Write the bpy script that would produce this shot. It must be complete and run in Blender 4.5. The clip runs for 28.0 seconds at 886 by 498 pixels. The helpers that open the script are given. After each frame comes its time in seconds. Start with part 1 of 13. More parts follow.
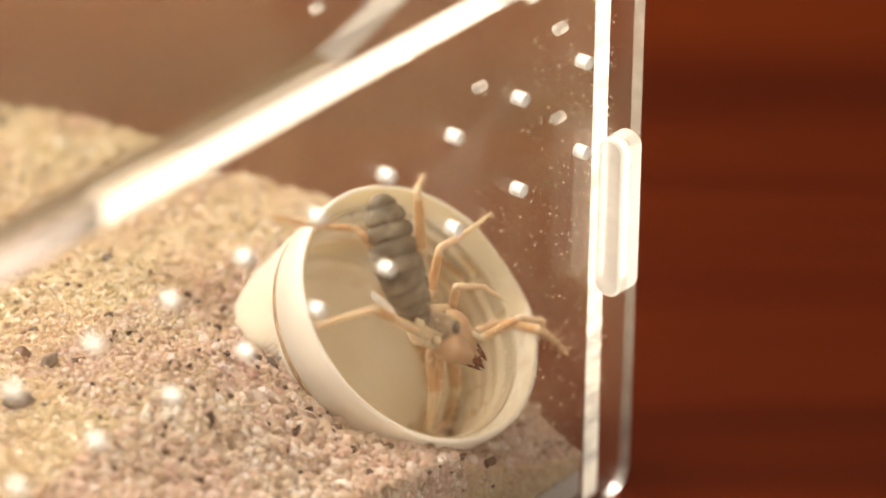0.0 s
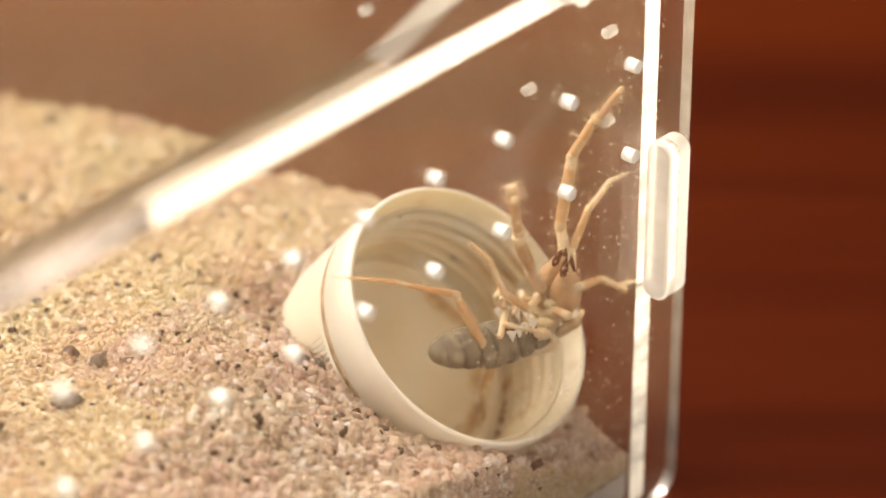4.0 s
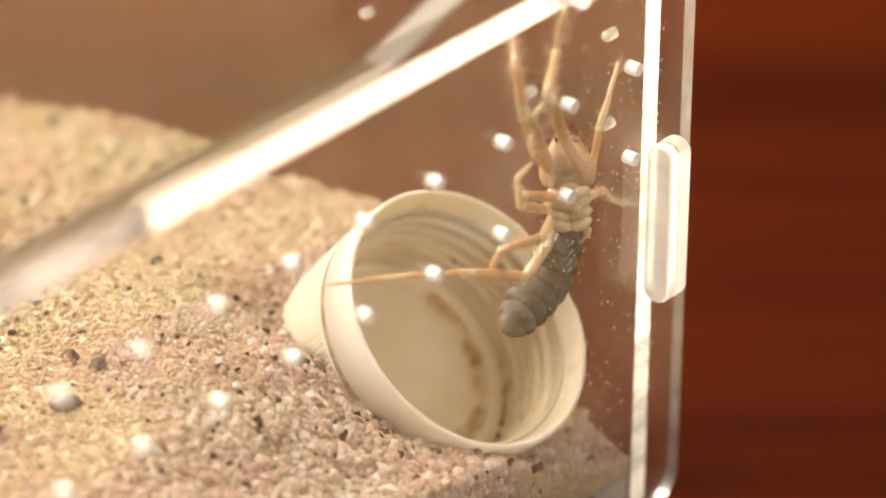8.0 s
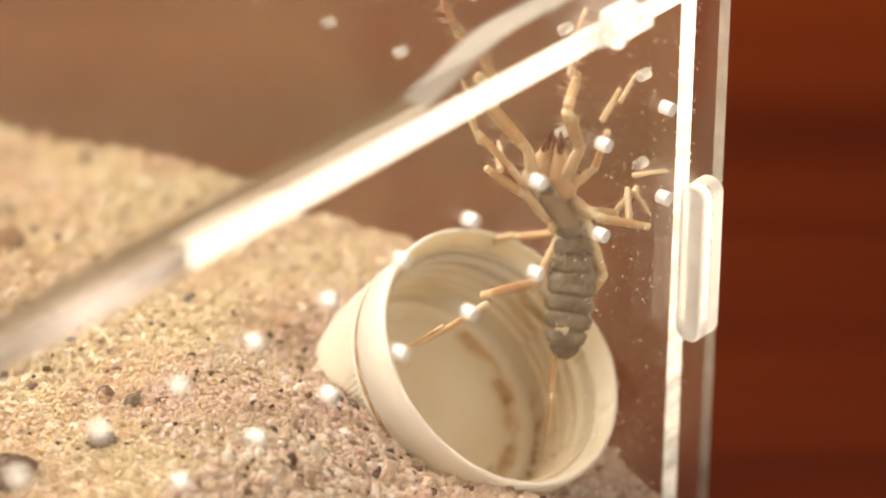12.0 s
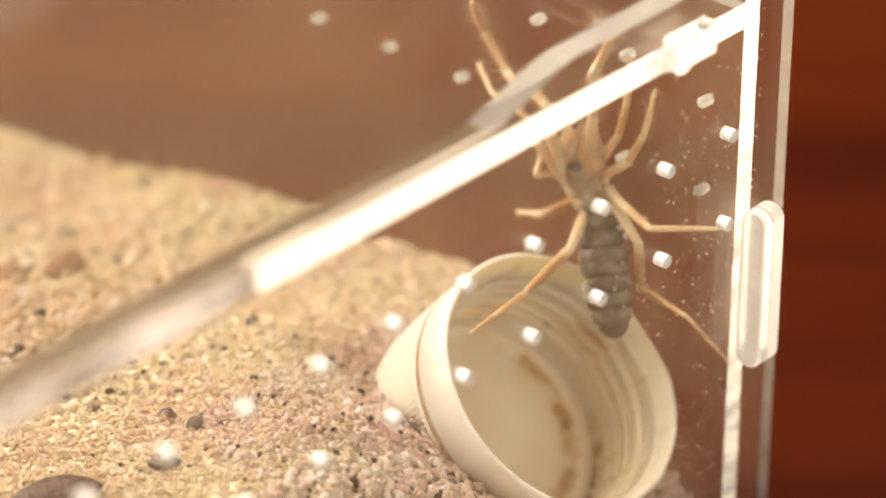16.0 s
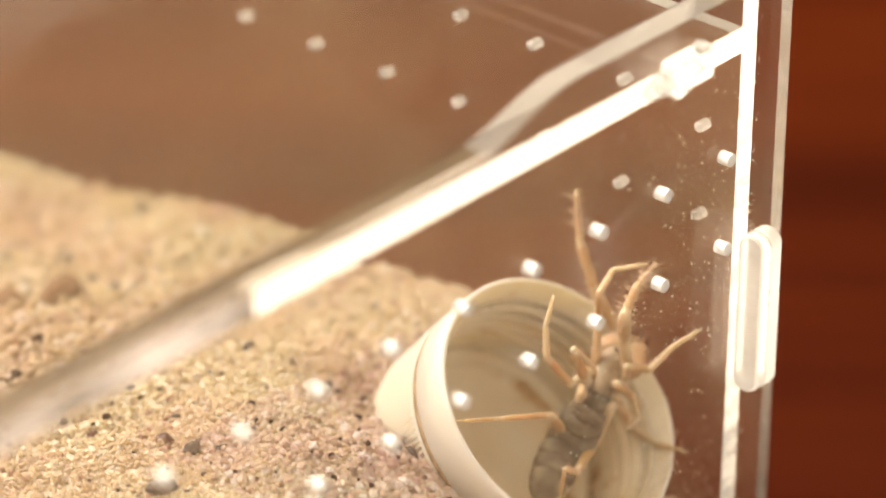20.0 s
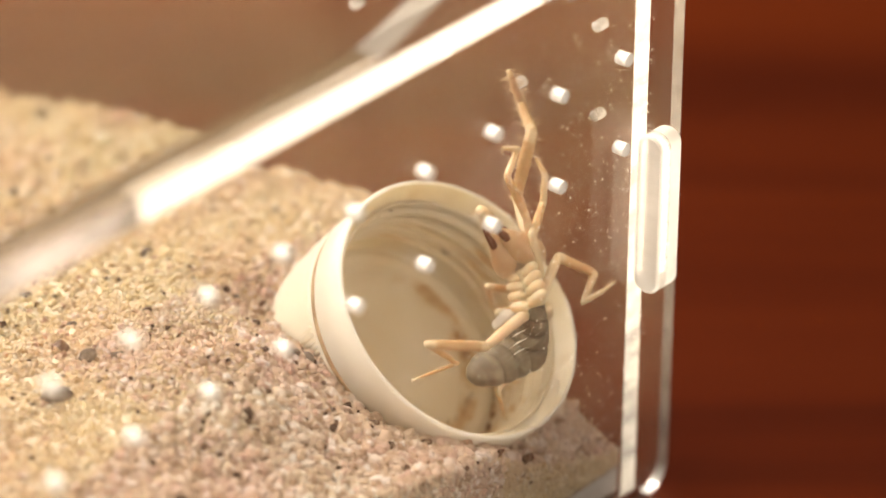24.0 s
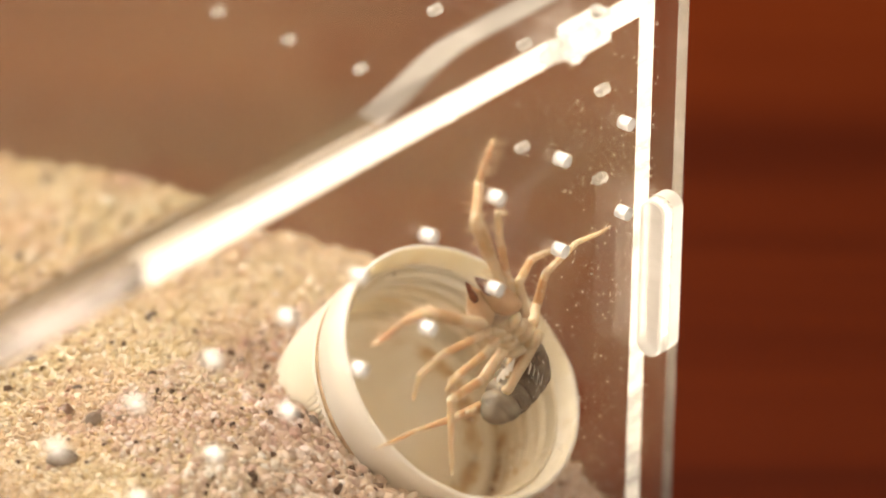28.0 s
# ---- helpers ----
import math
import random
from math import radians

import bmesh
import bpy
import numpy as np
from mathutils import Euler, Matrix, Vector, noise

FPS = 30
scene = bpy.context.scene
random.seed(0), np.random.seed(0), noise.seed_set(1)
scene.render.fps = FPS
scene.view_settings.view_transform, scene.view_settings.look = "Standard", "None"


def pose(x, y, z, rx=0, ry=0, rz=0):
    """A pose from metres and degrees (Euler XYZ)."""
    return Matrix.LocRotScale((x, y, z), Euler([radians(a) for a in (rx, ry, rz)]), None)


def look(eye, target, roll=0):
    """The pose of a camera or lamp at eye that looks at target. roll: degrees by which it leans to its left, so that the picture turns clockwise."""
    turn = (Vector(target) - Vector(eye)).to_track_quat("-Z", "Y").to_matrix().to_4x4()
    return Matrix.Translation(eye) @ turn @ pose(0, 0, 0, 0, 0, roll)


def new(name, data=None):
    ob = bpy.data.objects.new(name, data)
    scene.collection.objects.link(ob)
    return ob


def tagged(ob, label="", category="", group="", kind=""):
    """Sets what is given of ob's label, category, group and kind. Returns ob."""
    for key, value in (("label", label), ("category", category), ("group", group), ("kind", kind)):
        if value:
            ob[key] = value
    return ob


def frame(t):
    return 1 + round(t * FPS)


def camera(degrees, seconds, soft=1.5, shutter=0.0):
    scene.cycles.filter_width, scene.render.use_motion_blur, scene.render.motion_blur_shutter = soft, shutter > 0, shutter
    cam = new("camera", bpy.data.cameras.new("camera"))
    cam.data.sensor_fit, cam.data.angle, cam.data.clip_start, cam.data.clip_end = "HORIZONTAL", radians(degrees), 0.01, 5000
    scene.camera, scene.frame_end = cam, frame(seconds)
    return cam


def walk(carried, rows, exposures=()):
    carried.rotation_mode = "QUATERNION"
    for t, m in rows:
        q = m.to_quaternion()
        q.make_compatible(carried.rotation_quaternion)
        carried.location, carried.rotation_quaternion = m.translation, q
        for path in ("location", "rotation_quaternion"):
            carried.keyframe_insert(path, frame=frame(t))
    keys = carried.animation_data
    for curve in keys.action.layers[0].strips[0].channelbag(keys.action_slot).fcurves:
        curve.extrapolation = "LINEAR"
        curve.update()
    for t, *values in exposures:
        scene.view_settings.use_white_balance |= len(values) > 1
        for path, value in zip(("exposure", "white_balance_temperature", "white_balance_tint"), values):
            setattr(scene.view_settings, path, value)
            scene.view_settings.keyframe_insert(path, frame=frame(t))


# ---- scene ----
cam = camera(10.68, 28.0, soft=1.8)
cam.data.dof.use_dof = True
cam.data.dof.focus_distance = 0.468
cam.data.dof.aperture_fstop = 13.5
walk(cam, [
    (0, pose(-0.33145, -0.24705, 0.26238, 60.030, -0.556, -50.625)),
    (0.5, pose(-0.33128, -0.24704, 0.26245, 60.023, -0.544, -50.509)),
    (1, pose(-0.33151, -0.24701, 0.26307, 59.969, -0.561, -50.479)),
    (1.5, pose(-0.33157, -0.24745, 0.26327, 59.970, -0.567, -50.328)),
    (2, pose(-0.33203, -0.24665, 0.26344, 59.946, -0.560, -50.243)),
    (2.5, pose(-0.33179, -0.24709, 0.26383, 59.911, -0.586, -50.045)),
    (3, pose(-0.33204, -0.24700, 0.26312, 60.010, -0.592, -50.025)),
    (3.5, pose(-0.33178, -0.24679, 0.26334, 59.960, -0.568, -50.014)),
    (5.5, pose(-0.33163, -0.24721, 0.26405, 59.895, -0.609, -49.891)),
    (6, pose(-0.33130, -0.24722, 0.26376, 59.907, -0.576, -49.880)),
    (6.5, pose(-0.33098, -0.24671, 0.26384, 59.862, -0.574, -49.918)),
    (7, pose(-0.33087, -0.24690, 0.26342, 59.909, -0.549, -49.908)),
    (7.5, pose(-0.33058, -0.24680, 0.26360, 59.869, -0.530, -49.926)),
    (8, pose(-0.33034, -0.24722, 0.26400, 59.870, -0.514, -49.851)),
    (8.5, pose(-0.33087, -0.24691, 0.26406, 60.127, -0.502, -49.897)),
    (9, pose(-0.33138, -0.24736, 0.26435, 60.305, -0.494, -49.829)),
    (9.5, pose(-0.33193, -0.24729, 0.26435, 60.315, -0.534, -49.826)),
    (10, pose(-0.33314, -0.24691, 0.26425, 60.373, -0.545, -49.899)),
    (10.5, pose(-0.33276, -0.24679, 0.26481, 60.297, -0.603, -49.765)),
    (11, pose(-0.33321, -0.24637, 0.26491, 60.300, -0.616, -49.766)),
    (11.5, pose(-0.33378, -0.24626, 0.26499, 60.322, -0.687, -49.764)),
    (13.5, pose(-0.33383, -0.24593, 0.26424, 60.569, -0.658, -49.463)),
    (14, pose(-0.33564, -0.24540, 0.26439, 60.640, -0.661, -49.541)),
    (14.5, pose(-0.33656, -0.24468, 0.26465, 60.689, -0.691, -49.508)),
    (15, pose(-0.33723, -0.24471, 0.26528, 60.692, -0.716, -49.407)),
    (15.5, pose(-0.33696, -0.24433, 0.26503, 60.682, -0.753, -49.280)),
    (16, pose(-0.33734, -0.24468, 0.26575, 60.651, -0.771, -49.281)),
    (16.5, pose(-0.33686, -0.24473, 0.26627, 60.583, -0.816, -49.221)),
    (17, pose(-0.33668, -0.24449, 0.26648, 60.546, -0.834, -49.247)),
    (17.5, pose(-0.33715, -0.24439, 0.26605, 60.630, -0.823, -49.305)),
    (18, pose(-0.33733, -0.24473, 0.26599, 60.693, -0.796, -49.305)),
    (18.5, pose(-0.33772, -0.24434, 0.26459, 60.986, -0.771, -49.363)),
    (19, pose(-0.33755, -0.24489, 0.26500, 60.974, -0.754, -49.300)),
    (19.5, pose(-0.33740, -0.24539, 0.26520, 60.974, -0.751, -49.279)),
    (20, pose(-0.33751, -0.24464, 0.26481, 61.056, -0.741, -49.357)),
    (20.5, pose(-0.33759, -0.24517, 0.26561, 61.040, -0.708, -49.332)),
    (21, pose(-0.33726, -0.24620, 0.26536, 61.081, -0.692, -49.406)),
    (21.5, pose(-0.33591, -0.24665, 0.26458, 60.886, -0.677, -49.778)),
    (22, pose(-0.33516, -0.24715, 0.26466, 60.533, -0.650, -49.993)),
    (22.5, pose(-0.33322, -0.24733, 0.26433, 60.315, -0.607, -50.136)),
    (24.5, pose(-0.33032, -0.24677, 0.26270, 59.767, -0.486, -49.989)),
    (25, pose(-0.33003, -0.24668, 0.26240, 59.738, -0.467, -49.964)),
    (25.5, pose(-0.33033, -0.24731, 0.26283, 59.747, -0.481, -49.922)),
    (26, pose(-0.33043, -0.24699, 0.26262, 59.925, -0.440, -50.013)),
    (26.5, pose(-0.33059, -0.24714, 0.26334, 60.152, -0.455, -50.040)),
    (27, pose(-0.33146, -0.24806, 0.26386, 60.445, -0.463, -50.019)),
    (27.5, pose(-0.33192, -0.24757, 0.26434, 60.535, -0.443, -50.102)),
    (28, pose(-0.33211, -0.24851, 0.26441, 60.621, -0.441, -50.002)),
])

# ---- light: one soft lamp above and behind the box, an added front fill, and the room's own bounce ----
world = bpy.data.worlds.new("room_air")
scene.world = world
world.use_nodes = True
world.node_tree.nodes["Background"].inputs[0].default_value = (1.0, 0.86, 0.68, 1)
world.node_tree.nodes["Background"].inputs[1].default_value = 0.10


def area_lamp(name, eye, target, size, watts, colour):
    data = bpy.data.lights.new(name, "AREA")
    data.shape, data.size, data.energy, data.color = "DISK", size, watts, colour
    ob = new(name, data)
    ob.matrix_world = look(eye, target)
    return ob


LAMP = (-0.10, 0.43, 0.44)
area_lamp("desk_lamp_light", LAMP, (-0.02, 0.02, 0.02), 0.52, 5.6, (1.0, 0.877, 0.725))
# added fill light, unseen behind the camera, to brighten the front of the sand
data = bpy.data.lights.new("front_fill_light", "AREA")
data.shape, data.size, data.size_y, data.energy, data.color = "RECTANGLE", 2.4, 1.5, 17.0, (1.0, 0.90, 0.76)
new("front_fill_light", data).matrix_world = look((-0.1, -2.44, 0.65), (-0.1, 0.0, 0.65))
scene.view_settings.exposure = -0.06


# ---- materials ----
def material(name):
    m = bpy.data.materials.new(name)
    m.use_nodes = True
    m.node_tree.nodes.clear()
    return m, m.node_tree


def node(tree, kind, **inputs):
    n = tree.nodes.new(kind)
    for key, value in inputs.items():
        n.inputs[key.replace("_", " ")].default_value = value
    return n


def out(tree, shader):
    o = tree.nodes.new("ShaderNodeOutputMaterial")
    tree.links.new(shader.outputs[0], o.inputs[0])


def ramp(tree, source, stops):
    r = tree.nodes.new("ShaderNodeValToRGB")
    while len(r.color_ramp.elements) < len(stops):
        r.color_ramp.elements.new(0.5)
    for e, (at, c) in zip(r.color_ramp.elements, stops):
        e.position, e.color = at, (*c, 1)
    tree.links.new(source, r.inputs[0])
    return r


def noise_at(tree, scale, detail=4.0, stretch=None, turn=0.0, distort=0.0, kind="Object"):
    c = tree.nodes.new("ShaderNodeTexCoord")
    n = node(tree, "ShaderNodeTexNoise", Scale=scale, Detail=detail, Distortion=distort)
    if stretch:
        g = tree.nodes.new("ShaderNodeMapping")
        g.vector_type = "TEXTURE"
        g.inputs["Scale"].default_value = stretch
        g.inputs["Rotation"].default_value = (0, 0, radians(turn))
        tree.links.new(c.outputs[kind], g.inputs[0])
        tree.links.new(g.outputs[0], n.inputs["Vector"])
    else:
        tree.links.new(c.outputs[kind], n.inputs["Vector"])
    return n


def bumped(tree, shader, source, strength, distance):
    b = node(tree, "ShaderNodeBump", Strength=strength, Distance=distance)
    tree.links.new(source, b.inputs["Height"])
    tree.links.new(b.outputs[0], shader.inputs["Normal"])
    return b


def mottled(name, stops, scale, rough=0.5, bump=0.0, fine=6.0, sss=0.0, radius=(0.002, 0.001, 0.0006), stretch=None, turn=0.0, coat=0.0, ior=1.45):
    """A principled surface whose colour wanders between the stops, with finer relief."""
    m, t = material(name)
    p = node(t, "ShaderNodeBsdfPrincipled", Roughness=rough, IOR=ior)
    n = noise_at(t, scale, 5.0, stretch, turn)
    r = ramp(t, n.outputs[0], stops)
    t.links.new(r.outputs[0], p.inputs["Base Color"])
    p.inputs["Coat Weight"].default_value = coat
    if sss:
        p.inputs["Subsurface Weight"].default_value = sss
        p.inputs["Subsurface Radius"].default_value = radius
        p.inputs["Subsurface Scale"].default_value = 1.0
    if bump:
        f = noise_at(t, scale * fine, 3.0, stretch, turn)
        bumped(t, p, f.outputs[0], 0.6, bump)
    out(t, p)
    return m


def sums(tree, how, a, b):
    """One sum of two sockets or numbers."""
    n = tree.nodes.new("ShaderNodeMath")
    n.operation = how
    for k, v in enumerate((a, b)):
        if isinstance(v, (int, float)):
            n.inputs[k].default_value = v
        else:
            tree.links.new(v, n.inputs[k])
    return n.outputs[0]


def span(tree, source, a, b):
    """0 at a, 1 at b, held at both ends."""
    n = tree.nodes.new("ShaderNodeMapRange")
    n.inputs["From Min"].default_value, n.inputs["From Max"].default_value = a, b
    tree.links.new(source, n.inputs["Value"])
    return n.outputs[0]


def acrylic(name, haze, streak_scale, rough=0.0, smear=0.0):
    """Clear acrylic with a film of dust on it; smear: how strongly the corner over the cap is smeared with wiped, dried dust."""
    m, t = material(name)
    g = node(t, "ShaderNodeBsdfGlass", Roughness=rough, IOR=1.49)
    d = node(t, "ShaderNodeBsdfDiffuse", Color=(0.94, 0.70, 0.42, 1))
    l = node(t, "ShaderNodeBsdfTranslucent", Color=(0.94, 0.70, 0.42, 1))
    film = node(t, "ShaderNodeMixShader", Fac=0.45 if smear else 0.0)
    t.links.new(d.outputs[0], film.inputs[1])
    t.links.new(l.outputs[0], film.inputs[2])
    mix = t.nodes.new("ShaderNodeMixShader")
    a = noise_at(t, streak_scale, 6.0, (1, 1, 2.2), 0.0, 0.8)
    r = ramp(t, a.outputs[0], [(0.36, (haze * 0.55,) * 3), (0.52, (haze,) * 3), (0.70, (haze * 2.1,) * 3)])
    amount = r.outputs[0]
    if smear:
        c = t.nodes.new("ShaderNodeTexCoord")
        xyz = t.nodes.new("ShaderNodeSeparateXYZ")
        t.links.new(c.outputs["Object"], xyz.inputs[0])
        x, _, z = xyz.outputs
        patch = noise_at(t, 55, 5.0, (1, 1, 2.0), 0.0, 1.2)
        wipe = noise_at(t, 420, 4.0, (1, 1, 5.0), 0.0, 0.5)
        where = sums(t, "MULTIPLY", span(t, x, -0.024, -0.010), sums(t, "MULTIPLY", span(t, z, 0.056, 0.034), span(t, z, 0.002, 0.008)))
        cloud = sums(t, "MULTIPLY", span(t, patch.outputs[0], 0.42, 0.66), sums(t, "ADD", sums(t, "MULTIPLY", span(t, wipe.outputs[0], 0.35, 0.75), 0.75), 0.45))
        amount = sums(t, "ADD", amount, sums(t, "MULTIPLY", sums(t, "MULTIPLY", where, cloud), smear))
    t.links.new(amount, mix.inputs[0])
    t.links.new(g.outputs[0], mix.inputs[1])
    t.links.new(film.outputs[0], mix.inputs[2])
    out(t, mix)
    return m


def frosted(name, clear, grain=260.0, rough=0.12, low=0.8, high=1.12):
    """Sawn acrylic edge: white, lets light through, in part still clear."""
    m, t = material(name)
    d = node(t, "ShaderNodeBsdfDiffuse", Color=(0.92, 0.90, 0.86, 1))
    l = node(t, "ShaderNodeBsdfTranslucent", Color=(0.94, 0.92, 0.88, 1))
    mix = node(t, "ShaderNodeMixShader", Fac=0.55)
    t.links.new(d.outputs[0], mix.inputs[1])
    t.links.new(l.outputs[0], mix.inputs[2])
    g = node(t, "ShaderNodeBsdfGlass", Roughness=rough, IOR=1.49)
    both = t.nodes.new("ShaderNodeMixShader")
    n = noise_at(t, grain, 4.0, (1, 1, 0.35))
    r = ramp(t, n.outputs[0], [(0.35, (min(clear * high, 1),) * 3), (0.65, (clear * low,) * 3)])
    t.links.new(r.outputs[0], both.inputs[0])
    t.links.new(mix.outputs[0], both.inputs[1])
    t.links.new(g.outputs[0], both.inputs[2])
    out(t, both)
    return m


def glazed(name):
    """Laser-cut hole wall: white and glossy."""
    m, t = material(name)
    d = node(t, "ShaderNodeBsdfDiffuse", Color=(0.93, 0.92, 0.90, 1))
    l = node(t, "ShaderNodeBsdfTranslucent", Color=(0.93, 0.92, 0.90, 1))
    g = node(t, "ShaderNodeBsdfGlossy", Color=(1.0, 0.99, 0.97, 1), Roughness=0.6)
    a = node(t, "ShaderNodeMixShader", Fac=0.5)
    b = node(t, "ShaderNodeMixShader", Fac=0.55)
    t.links.new(d.outputs[0], a.inputs[1])
    t.links.new(l.outputs[0], a.inputs[2])
    t.links.new(a.outputs[0], b.inputs[1])
    t.links.new(g.outputs[0], b.inputs[2])
    out(t, b)
    return m


def dim_edge(name, veil, colour, low=0.85, high=1.15, grain=90):
    """Acrylic edge: half clear, with a dull veil in the given colour."""
    m, t = material(name)
    d = node(t, "ShaderNodeBsdfDiffuse", Color=(*colour, 1))
    l = node(t, "ShaderNodeBsdfTranslucent", Color=(*colour, 1))
    both = node(t, "ShaderNodeMixShader", Fac=0.5)
    t.links.new(d.outputs[0], both.inputs[1])
    t.links.new(l.outputs[0], both.inputs[2])
    c = node(t, "ShaderNodeBsdfTransparent", Color=(0.97, 0.96, 0.95, 1))
    mix = t.nodes.new("ShaderNodeMixShader")
    n = noise_at(t, grain, 4.0)
    r = ramp(t, n.outputs[0], [(0.35, (veil * low,) * 3), (0.65, (min(veil * high, 1),) * 3)])
    t.links.new(r.outputs[0], mix.inputs[0])
    t.links.new(c.outputs[0], mix.inputs[1])
    t.links.new(both.outputs[0], mix.inputs[2])
    out(t, mix)
    return m


def varnished_wood(name):
    m, t = material(name)
    p = node(t, "ShaderNodeBsdfPrincipled", Roughness=0.55)
    p.inputs["Specular IOR Level"].default_value = 0.12
    g = noise_at(t, 30, 6.0, (9, 0.5, 1), -50.0, 0.6)
    r = ramp(t, g.outputs[0], [(0.30, (0.074, 0.0090, 0.0010)), (0.52, (0.112, 0.0152, 0.0016)), (0.75, (0.150, 0.0235, 0.003))])
    # light falloff painted into the wood across the grain: darker near, lighter far
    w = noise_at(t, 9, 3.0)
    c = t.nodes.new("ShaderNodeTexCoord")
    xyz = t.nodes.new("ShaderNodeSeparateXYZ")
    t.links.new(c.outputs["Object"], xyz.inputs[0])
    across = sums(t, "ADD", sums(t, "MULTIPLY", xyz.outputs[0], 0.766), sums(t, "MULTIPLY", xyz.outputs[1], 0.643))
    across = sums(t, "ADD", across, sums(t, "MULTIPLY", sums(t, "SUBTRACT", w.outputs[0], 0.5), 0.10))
    falloff = ramp(t, span(t, across, -0.02, 0.14), [(0.0, (0.72, 0.66, 0.62)), (0.5, (1.0, 1.0, 1.0)), (1.0, (1.30, 1.36, 1.3))])
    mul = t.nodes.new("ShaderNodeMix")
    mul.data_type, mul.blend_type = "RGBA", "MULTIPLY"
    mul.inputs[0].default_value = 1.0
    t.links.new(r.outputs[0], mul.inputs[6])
    t.links.new(falloff.outputs[0], mul.inputs[7])
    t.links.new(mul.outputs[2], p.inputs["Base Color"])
    bumped(t, p, g.outputs[0], 0.25, 0.0004)
    out(t, p)
    return m


def grain_stuff(name, stops):
    """Sand grains: each island takes its own colour and lets some light through."""
    m, t = material(name)
    p = node(t, "ShaderNodeBsdfPrincipled", Roughness=0.4)
    g = t.nodes.new("ShaderNodeNewGeometry")
    r = ramp(t, g.outputs["Random Per Island"], stops)
    w = noise_at(t, 60, 3.0)
    tint = ramp(t, w.outputs[0], [(0.38, (0.98, 0.91, 0.93)), (0.60, (1.0, 1.0, 1.0))])
    mul = t.nodes.new("ShaderNodeMix")
    mul.data_type, mul.blend_type = "RGBA", "MULTIPLY"
    mul.inputs[0].default_value = 1.0
    t.links.new(r.outputs[0], mul.inputs[6])
    t.links.new(tint.outputs[0], mul.inputs[7])
    t.links.new(mul.outputs[2], p.inputs["Base Color"])
    l = t.nodes.new("ShaderNodeBsdfTranslucent")
    t.links.new(mul.outputs[2], l.inputs["Color"])
    mix = node(t, "ShaderNodeMixShader", Fac=0.58)
    t.links.new(p.outputs[0], mix.inputs[1])
    t.links.new(l.outputs[0], mix.inputs[2])
    out(t, mix)
    return m


CLEAR = acrylic("clear_acrylic", 0.040, 24)
FRONT_CLEAR = acrylic("smeared_clear_acrylic", 0.036, 24, smear=0.15)
ROOF_CLEAR = acrylic("dusty_clear_acrylic", 0.025, 10)
EDGE = frosted("sawn_acrylic_edge", 0.15)
EDGE_SIDE = frosted("worn_acrylic_edge", 0.38, 130.0, 0.25, 0.2, 1.8)
EDGE_SOFT = frosted("half_polished_acrylic_edge", 0.86, 90.0, 0.35, 0.9, 1.08)
EDGE_HOLE = glazed("burnt_acrylic_hole")
EDGE_TAB = frosted("matte_acrylic_tab", 0.46, 90.0, 0.2)
EDGE_BAND = frosted("polished_acrylic_band", 0.80, 200.0, 0.08)
# less-lit copy of the roof edge, its dimness put into the veil
EDGE_DIM = dim_edge("dimmed_acrylic_edge", 0.46, (0.74, 0.70, 0.68), 0.30, 2.1, 75)
# brown veil painted to pass for the background and cover a second bright strip
EDGE_FAINT = dim_edge("backdrop_toned_edge", 0.70, (0.48, 0.36, 0.24))
# sand-toned veil painted to blend with the sand seen behind
EDGE_THIN = dim_edge("thin_acrylic_edge", 0.5, (0.60, 0.48, 0.34))
EDGE_TOP = dim_edge("polished_acrylic_top_edge", 0.84, (0.68, 0.63, 0.57))
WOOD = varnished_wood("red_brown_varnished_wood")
PLASTER = mottled("warm_plaster", [(0.3, (0.62, 0.55, 0.46)), (0.7, (0.70, 0.63, 0.54))], 3, 0.9, 0.001)
FLOORING = mottled("brown_floor", [(0.3, (0.20, 0.13, 0.08)), (0.7, (0.30, 0.20, 0.13))], 4, 0.6, 0.0005)
SAND_BED = mottled("packed_sand", [(0.3, (0.67, 0.59, 0.46)), (0.55, (0.76, 0.68, 0.55)), (0.75, (0.82, 0.76, 0.64))], 900, 0.9, 0.0004)
GRAINS = grain_stuff("loose_sand_grains", [
    (0.0, (0.14, 0.10, 0.08)), (0.010, (0.26, 0.20, 0.14)), (0.012, (0.66, 0.53, 0.34)), (0.14, (0.79, 0.68, 0.46)),
    (0.45, (0.87, 0.79, 0.56)), (0.62, (0.83, 0.72, 0.57)), (0.80, (0.90, 0.84, 0.64)), (1.0, (0.95, 0.93, 0.84))])
COARSE = grain_stuff("coarse_sand_grains", [
    (0.0, (0.12, 0.08, 0.06)), (0.022, (0.26, 0.18, 0.14)), (0.024, (0.52, 0.40, 0.30)), (0.16, (0.76, 0.64, 0.51)),
    (0.42, (0.85, 0.76, 0.62)), (0.62, (0.78, 0.62, 0.54)), (0.80, (0.90, 0.84, 0.74)), (1.0, (0.97, 0.96, 0.93))])
SCATTERED = grain_stuff("scattered_sand_grains", [
    (0.0, (0.09, 0.07, 0.06)), (0.07, (0.20, 0.13, 0.10)), (0.12, (0.42, 0.28, 0.20)), (0.35, (0.72, 0.54, 0.44)),
    (0.70, (0.85, 0.74, 0.60)), (1.0, (0.96, 0.95, 0.92))])
CAP_WHITE = mottled("yellowed_white_plastic", [(0.3, (0.73, 0.70, 0.62)), (0.7, (0.79, 0.77, 0.70))], 160, 0.42, 0.00004, sss=0.35, radius=(0.0017, 0.0016, 0.0013))
MAUVE = mottled("brown_mauve_stone", [(0.3, (0.07, 0.032, 0.02)), (0.55, (0.16, 0.085, 0.065)), (0.78, (0.30, 0.20, 0.19))], 260, 0.35, 0.0002)
